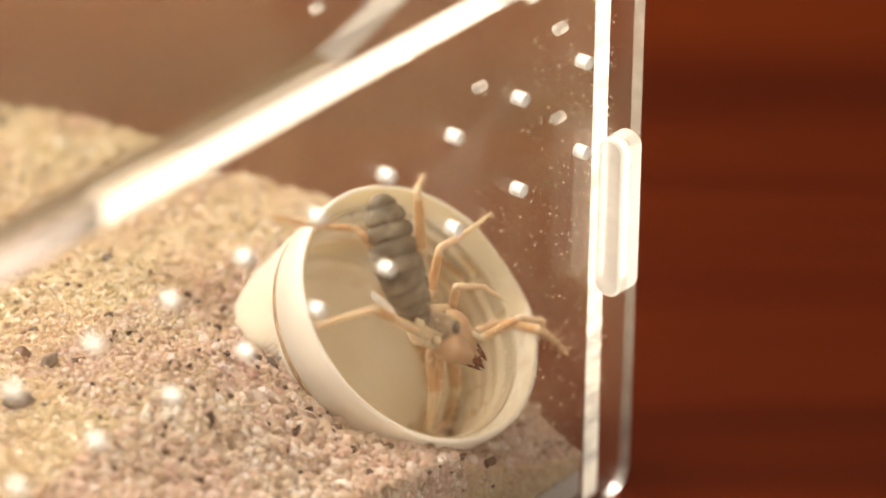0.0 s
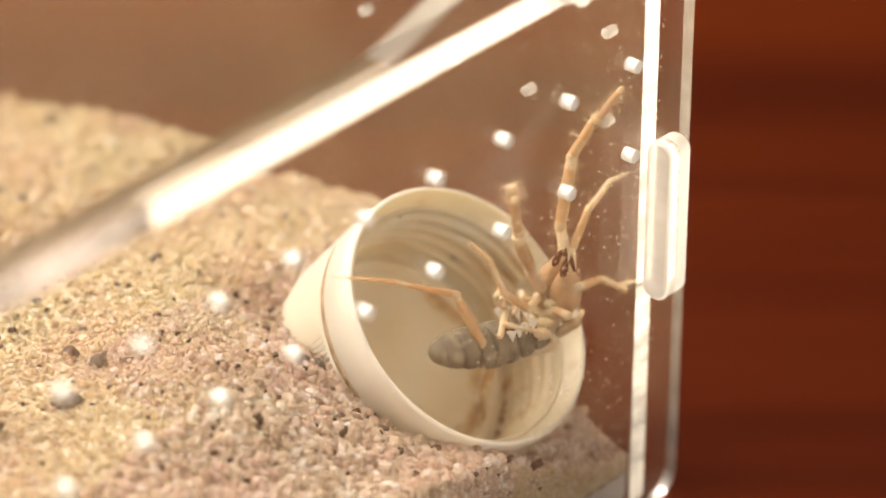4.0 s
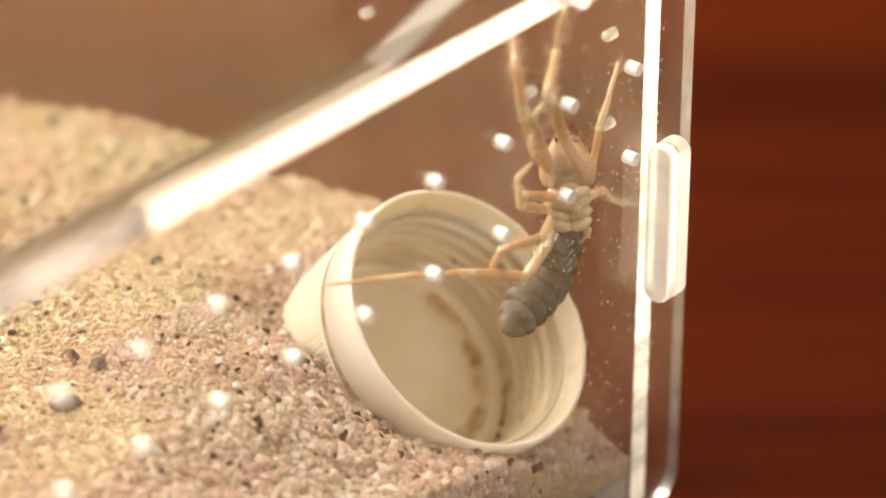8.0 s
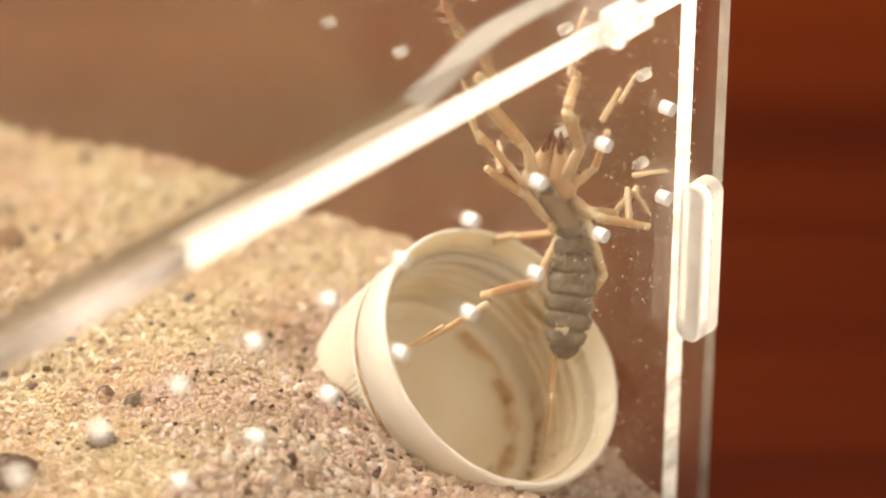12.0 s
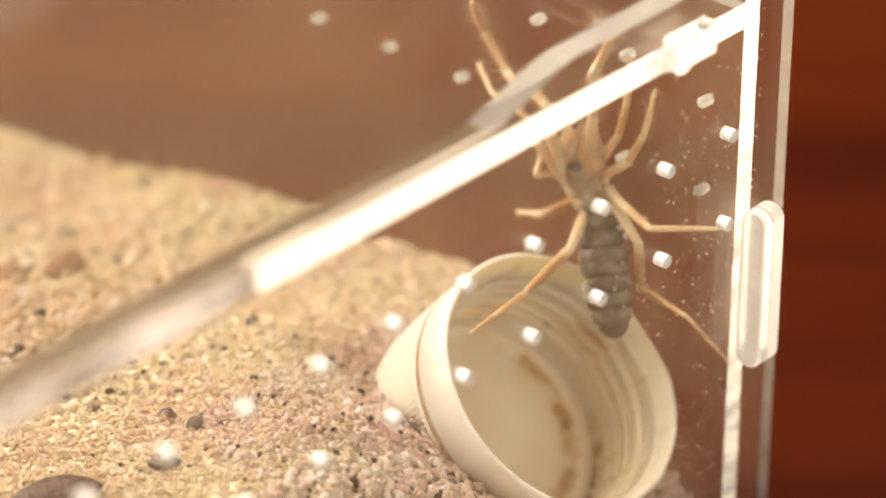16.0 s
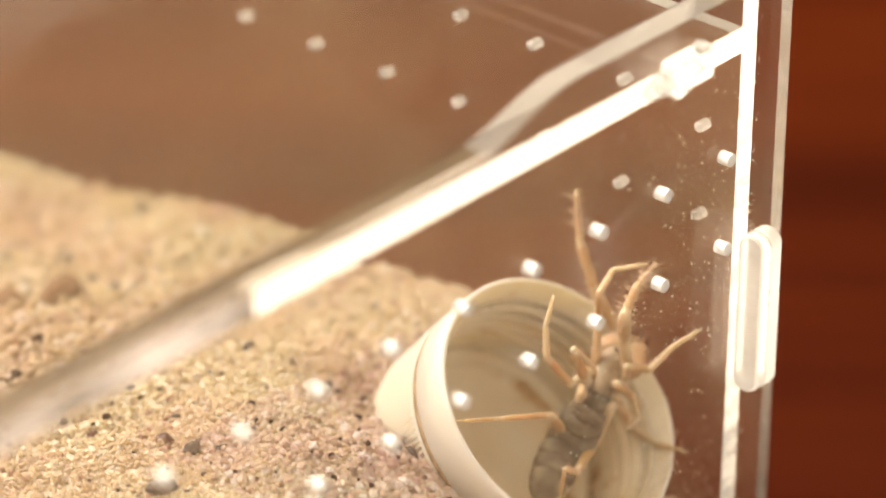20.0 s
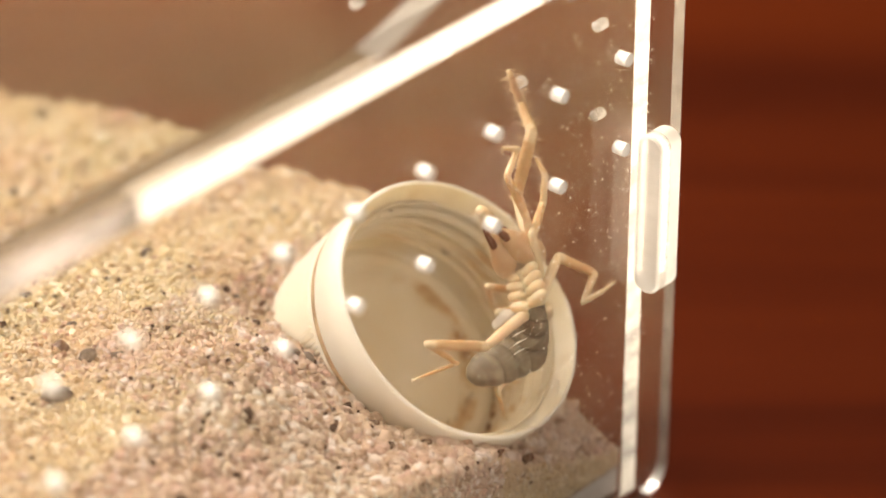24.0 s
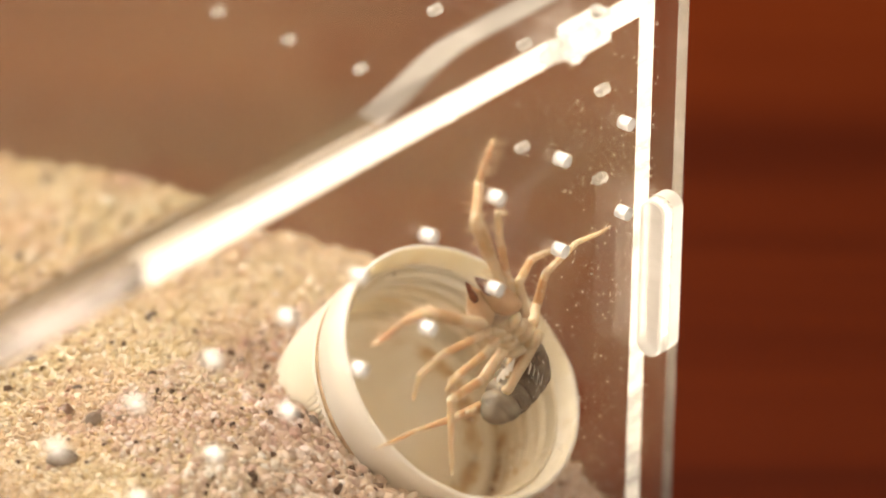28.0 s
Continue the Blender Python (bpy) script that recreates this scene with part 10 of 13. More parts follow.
    walk(limb['l4_3'], [
        (0, pose(.00087, -.00535, -.01786, -172.6, -3.5, 38.4)), (.5, pose(-.0047, -.00204, -.01096, -146.7, -23.4, -19.8)), (1, pose(.00417, .00347, -.01972, -133.7, -18.6, -16.4)),
        (1.5, pose(-.00198, -.00167, -.01057, -155.2, -8.9, -37.8)), (2, pose(-.00086, -.01091, -.01439, 179, -5.8, -43)), (2.25, pose(-.01209, -.00635, -.00089, 118.6, 4.1, -78.3)),
        (2.5, pose(-.01596, -.00451, .00451, 81.9, -47, -48.2)), (3, pose(-.01984, -.00324, -.0013, 108.1, -10.7, -86.7)), (3.5, pose(-.01984, -.00324, -.0013, 108.1, -10.7, -86.7)),
        (5.5, pose(-.01374, .013, .00506, 70.7, 5.9, -149.4)), (6, pose(-.01374, .013, .00506, 70.7, 5.9, -149.4)), (7, pose(-.00953, .01727, .00617, 92.6, -17.1, -179.1)),
        (8, pose(-.01274, .01738, -.00373, 93.4, -.5, -178.3)), (8.5, pose(-.00716, .01739, -.00217, 81.1, 9.7, -132.3)), (8.75, pose(-.01077, .00389, .00355, 65.2, -9.3, -85.7)),
        (9, pose(-.01526, -.00959, .00789, 38.9, -22.3, -45)), (9.25, pose(-.00626, -.01117, .00608, 62.5, -21.2, 8.9)), (9.5, pose(.00041, -.01156, .00196, 71.5, -44.3, 53.7)),
        (10, pose(.00328, -.01141, .00243, 59.7, -17.2, 63.3)), (10.25, pose(-.00306, -.01116, -.00102, 94.9, -29.5, -13)), (10.5, pose(-.00939, -.01092, -.00447, 116.7, -2, -81)),
        (11, pose(-.00339, -.01444, -.00234, 105.3, -14.1, -62)), (12, pose(.00639, -.01518, .00002, 95.8, -30.5, -9.3)), (13, pose(.01617, -.01593, .00238, 74.1, -32.1, 51)),
        (13.5, pose(.01834, -.01236, -.00007, 83.4, -30.5, 66)), (14, pose(.01834, -.01236, -.00007, 83.4, -30.5, 66)), (14.5, pose(.01044, -.01292, -.00122, 105.5, -17, -3.2)),
        (15, pose(.00255, -.01348, -.00237, 102.2, 7, -63)), (15.5, pose(.00727, -.01295, -.00234, 96, -10.2, 5.1)), (16, pose(.01199, -.01243, -.00232, 77.4, -10.3, 76.4)),
        (17, pose(.01095, -.01331, -.00054, 70.4, -5.3, 75.6)), (18, pose(.00945, -.01366, -.00504, 104.8, 12.9, 77.4)), (19, pose(.013, -.01311, .00408, 52.9, 10.2, 55.9)),
        (19.5, pose(.013, -.01311, .00408, 52.9, 10.2, 55.9)), (20, pose(.00476, -.00846, -.01052, 129.3, -.8, 49.3)), (20.15, pose(.00496, -.00858, -.00826, 140, 6.8, 2.5)),
        (20.3, pose(.00515, -.00869, -.00601, 141.9, 19.8, -44.5)), (20.6, pose(.00197, -.00944, -.007, 112.4, 44.3, -60.1)), (20.8, pose(.00502, -.01004, -.01227, 149.8, 14.4, -5)),
        (21, pose(.00808, -.01064, -.01755, 152.5, -29, 30.2)), (22, pose(.01136, -.01257, -.01363, 171.4, -56.7, -4.4)), (23, pose(-.00286, -.00244, -.00749, 155.5, -9.2, -45.8)),
        (24, pose(-.00453, .00783, -.00357, 107.8, 8.1, -89.9)), (24.5, pose(-.00725, .01212, -.00097, 87.5, 4.5, -96.4)), (25, pose(-.00725, .01212, -.00097, 87.5, 4.5, -96.4)),
        (26, pose(-.00445, .01253, -.0058, 83.5, -14.7, -95.6)), (26.5, pose(-.00926, .00977, -.00468, 102.8, -11.9, -157.8)), (27, pose(-.01407, .007, -.00357, 109.7, 5.7, 144)),
        (27.5, pose(-.01338, .00785, .00075, 83.2, -11.2, -159.8)), (28, pose(-.01269, .0087, .00507, 54.6, 2.2, -102.7)),
    ])
    walk(limb['r1_0'], [
        (0, pose(0, .0017, .0033, -14.9, -32.2, 59.5)), (.5, pose(0, .0017, .00337, -2.8, -52.6, 2.5)), (1, pose(0, .0017, .00371, -32, -22.4, 43.5)),
        (1.5, pose(.00058, .0016, .0033, -66.1, 14.5, 31)), (2, pose(.0013, .00109, .0033, -37.5, -51.1, -26.6)), (2.25, pose(.0015, .00047, .0033, -9.8, -39.5, -64.2)),
        (2.5, pose(.00169, -.00015, .0033, 5.5, -19.7, -92.4)), (3, pose(.00147, -.00085, .0033, 21.2, .1, -120.3)), (3.5, pose(.00147, -.00085, .0033, 21.2, .1, -120.3)),
        (5.5, pose(.00044, -.00164, .00378, -20.7, 33.8, -178.6)), (6, pose(.00044, -.00164, .00378, -20.7, 33.8, -178.6)), (6.5, pose(.00022, -.00167, .00354, -18.8, -12.9, -171.3)),
        (7, pose(0, -.0017, .0033, -25.5, -59.4, -160)), (8, pose(0, -.0017, .00418, -64.6, -59, -121.8)), (8.5, pose(0, -.0017, .00336, -20.2, -48.2, -164.8)),
        (8.62, pose(.0004, -.00133, .00335, -.1, -10.5, -155.8)), (8.75, pose(.00085, -.00092, .00333, 31.8, 24.4, -129.1)), (9, pose(.00169, -.00015, .0033, 7.5, -22.7, -97.6)),
        (9.25, pose(.00139, .00057, .0033, -19.8, -57.4, -55.9)), (9.5, pose(.00109, .0013, .0033, -11, 0, -44.7)), (10, pose(.00058, .0016, .0033, -41.1, -.3, -54.4)),
        (10.5, pose(.00015, .00169, .0033, -52.5, 1.4, -47.6)), (11, pose(-.00044, .00164, .0033, -70.1, -4.1, -38.3)), (13, pose(-.00007, .00169, .0033, -52.1, 3.6, -47.7)),
        (13.5, pose(0, .0017, .0033, -37.6, 13.4, -43.6)), (14, pose(0, .0017, .0033, -37.6, 13.4, -43.6)), (15, pose(0, .0017, .0034, -59, 25.2, -45.4)),
        (16, pose(-.0003, .00167, .0033, -59.8, 8.2, -31.8)), (17, pose(-.0003, .00167, .0033, -58.1, 4.6, -33.1)), (18, pose(-.0003, .00167, .00322, -86.2, 34.4, -44.5)),
        (19, pose(0, .0017, .0033, -60, -6.5, -54.5)), (19.5, pose(0, .0017, .0033, -60, -6.5, -54.5)), (19.75, pose(0, .0017, .0033, -55.6, 57.8, -60.6)),
        (20, pose(0, .0017, .0033, 130.4, 57.6, 118.2)), (20.07, pose(0, .0017, .0033, 161.8, 27.6, 147.4)), (20.15, pose(0, .0017, .0033, 176.3, -16.2, 157.7)),
        (20.23, pose(0, .0017, .0033, -169.9, -61, 157.2)), (20.3, pose(0, .0017, .0033, -30, -79.9, 26)), (20.45, pose(0, .0017, .0037, 24, -15.3, 19.4)),
        (20.6, pose(0, .0017, .00411, 78.7, 28.8, 68.2)), (21, pose(0, .0017, .00414, 136, -.5, 38.9)), (21.5, pose(.00015, .00168, .00464, -151.8, .4, 42.5)),
        (22, pose(.0003, .00167, .00513, -79.6, -2.7, 44.5)), (23, pose(.00041, .00031, .00456, -51.6, 17.6, 103)), (24, pose(.00053, -.00105, .004, -36.5, 33.9, 163.4)),
        (24.5, pose(.00058, -.0016, .00377, -15.8, 31, -169)), (25, pose(.00058, -.0016, .00377, -15.8, 31, -169)), (26, pose(.00058, -.0016, .00349, -11.4, 40, -170.9)),
        (27, pose(.00058, -.0016, .00405, -3.6, 35.3, -165.7)), (28, pose(.00058, -.0016, .0033, -23.1, 14.9, -174.6)),
    ])
    walk(limb['r1_1'], [
        (0, pose(-.00275, -.00009, .00796, -43.9, 36.1, 84.4)), (.5, pose(-.00453, .00178, .00683, -62.6, -10.1, 35.3)), (1, pose(-.00342, .00263, .00818, -41, -5.6, 79.4)),
        (1.5, pose(-.00161, .00636, .00554, -26.2, -12.8, .5)), (2, pose(-.00029, .00577, .00614, -100.6, -22.6, -12.7)), (2.25, pose(.00081, .00411, .00763, -25.5, -37.1, -56.7)),
        (2.5, pose(.00123, .00179, .00864, -21.8, -62.1, -84.7)), (3, pose(-.00032, .00018, .00861, 5, 1, -120.2)), (3.5, pose(-.00032, .00018, .00861, 5, 1, -120.2)),
        (5.5, pose(-.00248, -.00373, .00821, -24.3, -46, -146.2)), (6, pose(-.00248, -.00373, .00821, -24.3, -46, -146.2)), (7, pose(.005, -.00249, .00592, -13.5, 14.4, 168.4)),
        (8, pose(.00548, -.00263, .00544, -15.3, 30.2, 170.8)), (8.5, pose(.00436, -.00256, .00693, -16.5, 20.3, 174)), (8.62, pose(.00102, -.00163, .00731, 2.6, -15.9, -164.1)),
        (8.75, pose(-.00274, -.00058, .00774, 10.6, -61.9, -145.3)), (9, pose(.00124, .00211, .00851, 10.5, 1.8, -95.1)), (9.25, pose(.00046, .0054, .00619, -8.4, -4.2, -69.8)),
        (9.5, pose(.00185, .00208, .00889, -6.8, -44, -37.4)), (10, pose(.00362, .0038, .0076, -89.8, -59, 46.7)), (10.5, pose(.00355, .00468, .00677, -114.5, -69.2, 101.1)),
        (10.75, pose(.00316, .00531, .006, -47, -37.9, 11.4)), (11, pose(.00277, .00593, .00524, -50.5, 9, -18.9)), (13, pose(.0034, .00456, .0068, -34.7, 3.7, -22.7)),
        (13.5, pose(.00316, .0035, .00769, -29.5, 17, -23.1)), (14, pose(.00316, .0035, .00769, -29.5, 17, -23.1)), (15, pose(.00436, .00424, .00606, -22.6, 23.2, -12.5)),
        (16, pose(.00264, .00564, .00614, -43.1, 23, -23.4)), (17, pose(.00255, .00559, .0063, -34.4, 7, -9.3)), (18, pose(.00383, .00558, .00353, -40.6, 41.6, -9)),
        (19, pose(.00383, .00483, .00613, -31.8, -7.1, -15)), (19.5, pose(.00383, .00483, .00613, -31.8, -7.1, -15)), (20, pose(.0053, .001, .00132, -44.8, -36, 24.9)),
        (20.3, pose(-.00562, .00213, .00416, -112.8, -38, 77.1)), (20.6, pose(.00539, .00013, .00508, -54.3, -48.2, 45.4)), (21, pose(.00252, -.00136, .00004, -43.7, -.8, 35.1)),
        (22, pose(-.00366, .00563, .00616, -62.7, -9.8, 23.6)), (23, pose(-.00418, .00035, .00793, -51.2, 19.3, 76.8)), (24, pose(-.00289, -.00357, .0078, -44, 40.7, 148.5)),
        (24.5, pose(-.0019, -.00366, .00847, -21.9, 41.2, -176.8)), (25, pose(-.0019, -.00366, .00847, -21.9, 41.2, -176.8)), (25.5, pose(-.00234, -.00347, .00812, -17.7, -9, -158.9)),
        (26, pose(-.00279, -.00328, .00777, -35.7, -57.4, -131.3)), (27, pose(-.00252, -.00276, .00869, -26.9, -58.5, -136.8)), (27.5, pose(-.00153, -.00336, .00853, -20.5, -18.9, -160.5)),
        (28, pose(-.00055, -.00395, .00837, -30.2, 19.9, -180)),
    ])
    walk(limb['r1_2'], [
        (0, pose(-.00619, .00251, .01105, -54.4, 30, 84.4)), (.5, pose(-.0076, .00537, .00923, -63.7, -15.3, 43.6)), (1, pose(-.00691, .00288, .01216, -60.3, 11.9, 61.9)),
        (1.5, pose(-.00268, .0087, .01017, -28.4, -14, 3)), (2, pose(.00122, .01077, .00524, -52.2, 6.8, -17.7)), (2.12, pose(.00118, .00936, .00816, -47.7, 25.1, -68.1)),
        (2.25, pose(.00114, .00777, .01145, -65.9, 39.9, -137)), (2.38, pose(.00201, .00699, .01118, -57.9, -17.2, -92.5)), (2.5, pose(.00278, .0063, .01094, -102.9, -54.2, -27.4)),
        (2.75, pose(.00101, .00331, .01242, -41.3, -44.1, -90.9)), (3, pose(-.00076, .00033, .01389, -17.5, -9.7, -117.1)), (3.5, pose(-.00076, .00033, .01389, -17.5, -9.7, -117.1)),
        (5.5, pose(.00162, -.0036, .01156, -12.2, 26.4, -140.8)), (6, pose(.00162, -.0036, .01156, -12.2, 26.4, -140.8)), (7, pose(.0035, -.00345, .01091, -38.9, -12.8, 179.7)),
        (8, pose(.00272, -.0036, .00986, -21.7, 1.1, 177.7)), (8.5, pose(.00245, -.00387, .01169, -81.9, 18.3, 114.3)), (8.62, pose(.00152, -.00071, .01099, -58.8, 33.1, 157.7)),
        (8.75, pose(.00048, .00284, .0102, -26.7, 26.1, -148.2)), (8.88, pose(.00037, .00241, .01207, -7.6, -8.8, -122.4)), (9, pose(.00027, .00203, .01372, -2.7, -43.4, -104.8)),
        (9.25, pose(.00105, .00603, .01142, -24.8, 2.1, -81.6)), (9.5, pose(-.00068, .0048, .01268, -14.4, 17.6, -50.3)), (10, pose(-.00026, .00741, .00761, -24.3, .6, -37.3)),
        (10.5, pose(-.00158, .00576, .00599, -42.2, -9.9, -22.3)), (11, pose(.00459, .00963, .00857, -87.6, -22.4, 45.4)), (13, pose(.00483, .00723, .01114, -32.5, .9, -15.7)),
        (13.5, pose(.00542, .00537, .0121, -22.7, 20.1, -19.1)), (14, pose(.00542, .00537, .0121, -22.7, 20.1, -19.1)), (15, pose(.00668, .00581, .01056, -23.3, 32.3, -15.9)),
        (16, pose(.00547, .00837, .0097, -39, 43, -27.6)), (17, pose(.00356, .00846, .01064, -37.2, 28.1, -23.2)), (18, pose(.00701, .00857, .00654, -75.7, 38.1, -34.2)),
        (19, pose(.00401, .00768, .0106, -31.5, 22.8, -30.7)), (19.5, pose(.00401, .00768, .0106, -31.5, 22.8, -30.7)), (20, pose(.00172, .00345, .00436, -16.9, 7.5, 7.6)),
        (20.15, pose(-.00419, .00396, .00346, 18.9, 14.2, 40.2)), (20.3, pose(-.0101, .00446, .00255, 52.6, .9, 70.3)), (20.45, pose(-.00469, .00298, .00485, -11.8, 11.5, 43.8)),
        (20.6, pose(.00071, .00151, .00714, -74, -7.7, 22.7)), (21, pose(.00037, .00161, .00387, -103.2, 58.4, -11.9)), (22, pose(-.00593, .00979, .00855, -105.4, 31.8, 26.6)),
        (22.5, pose(-.00694, .00607, .00981, -102.5, 29.1, 76.4)), (23, pose(-.00795, .00236, .01107, -103, 25.5, 124.5)), (23.5, pose(-.00744, -.00152, .01088, -52.3, 12.2, 174.3)),
        (24, pose(-.00693, -.00541, .0107, -23.1, -28.2, -157.8)), (24.5, pose(-.00502, -.00582, .01217, -51.7, 25.8, 160)), (25, pose(-.00502, -.00582, .01217, -51.7, 25.8, 160)),
        (26, pose(.00193, -.0026, .01009, -38.8, -9, -159.8)), (27, pose(.00206, -.00175, .01116, -27.1, -17.9, -169.3)), (28, pose(-.00211, -.00662, .01268, -32.4, -10.4, 151.7)),
    ])
    walk(limb['r1_3'], [
        (0, pose(-.009, .00384, .01286, -28.6, 8.3, 103.7)), (.5, pose(-.01013, .00742, .01077, -63.6, -15.4, 43.7)), (1, pose(-.00949, .00468, .0139, -90.1, 20.9, 35.2)),
        (1.5, pose(-.00354, .01036, .01325, -28.4, -14.2, 3.1)), (2, pose(.00233, .0134, .00744, -41.3, -5.3, -13.2)), (2.25, pose(.00269, .00473, .01258, -57.2, -19.2, -55.4)),
        (2.5, pose(.00497, .00912, .01048, -73.6, -55.3, -60)), (3, pose(.00046, .00035, .01728, -46.8, -31.3, -98.1)), (3.5, pose(.00046, .00035, .01728, -46.8, -31.3, -98.1)),
        (5.5, pose(.00089, -.00518, .01471, -55.1, 2.9, -166.3)), (6, pose(.00089, -.00518, .01471, -55.1, 2.9, -166.3)), (7, pose(.00411, -.00572, .01364, -53.2, -14.5, 176.7)),
        (8, pose(.0026, -.00493, .0132, -27.5, 2.4, 179.2)), (8.5, pose(-.00086, -.00519, .01217, -66, -10.1, -158.8)), (8.75, pose(.00013, .00072, .01308, -52.9, -32.2, -114.6)),
        (9, pose(.00106, .00437, .01634, -24.1, -42, -101.5)), (9.25, pose(.00256, .00613, .01469, -22.4, -.6, -80.2)), (9.5, pose(.00069, .00456, .016, -30, -56.8, -20.9)),
        (10, pose(.00067, .00857, .01089, -24.2, 1.1, -37.5)), (10.5, pose(-.00109, .00818, .00862, -41.9, -8.7, -23.4)), (11, pose(.00199, .01212, .00871, -87.6, -22.5, 45.5)),
        (13, pose(.0054, .00908, .01418, -32.5, 1.5, -16)), (13.5, pose(.00695, .00631, .01522, -22.7, 20.5, -19.3)), (14, pose(.00695, .00631, .01522, -22.7, 20.5, -19.3)),
        (15, pose(.00876, .0067, .01335, -23.3, 32.7, -16.1)), (16, pose(.00821, .00949, .01174, -39.1, 43.2, -27.7)), (17, pose(.00565, .00993, .01317, -37.3, 28.3, -23.4)),
        (18, pose(.00943, .01115, .00724, -76.2, 38.3, -35)), (19, pose(.006, .00868, .01343, -31.4, 23.1, -30.8)), (19.5, pose(.006, .00869, .01343, -31.5, 23.1, -30.8)),
        (20, pose(.00203, .00455, .00778, -32, 51.8, -5.4)), (20.15, pose(-.00268, .00404, .00626, -67.7, 9.7, -39.6)), (20.3, pose(-.00739, .00353, .00473, -81.4, -39.8, -49.8)),
        (20.45, pose(-.00407, .00409, .00643, 17.6, -29.4, -90)), (20.6, pose(-.00075, .00465, .00813, 91.2, 4.1, -82.1)), (20.8, pose(-.00017, .00492, .00578, 77.1, -52.8, -89.9)),
        (21, pose(.0004, .00518, .00344, -97.8, -69, 69.7)), (21.5, pose(-.00377, .00892, .00559, -112.1, -24.4, 36.1)), (22, pose(-.00793, .01266, .00774, -146.5, 6.3, -3)),
        (23, pose(-.01064, .00009, .01034, -104.7, 84.1, 42.9)), (24, pose(-.00495, -.00612, .01361, 102.4, 31.4, -73.7)), (24.25, pose(-.00592, -.00713, .0139, 67.4, 36.9, -21.4)),
        (24.5, pose(-.0069, -.00814, .01418, 48.2, 63.9, 35.9)), (25, pose(-.0069, -.00814, .01418, 48.2, 63.9, 35.9)), (25.5, pose(-.00189, -.00635, .01352, -77.7, 47.6, -125.2)),
        (26, pose(.00312, -.00456, .01286, -60.1, -11.1, -162.8)), (27, pose(.00333, -.00318, .01421, -61.1, -10.8, -160.2)), (27.5, pose(.0004, -.00588, .01494, -104.6, 6.2, -128.8)),
        (28, pose(-.00254, -.00858, .01566, -141, 39.3, -114.3)),
    ])
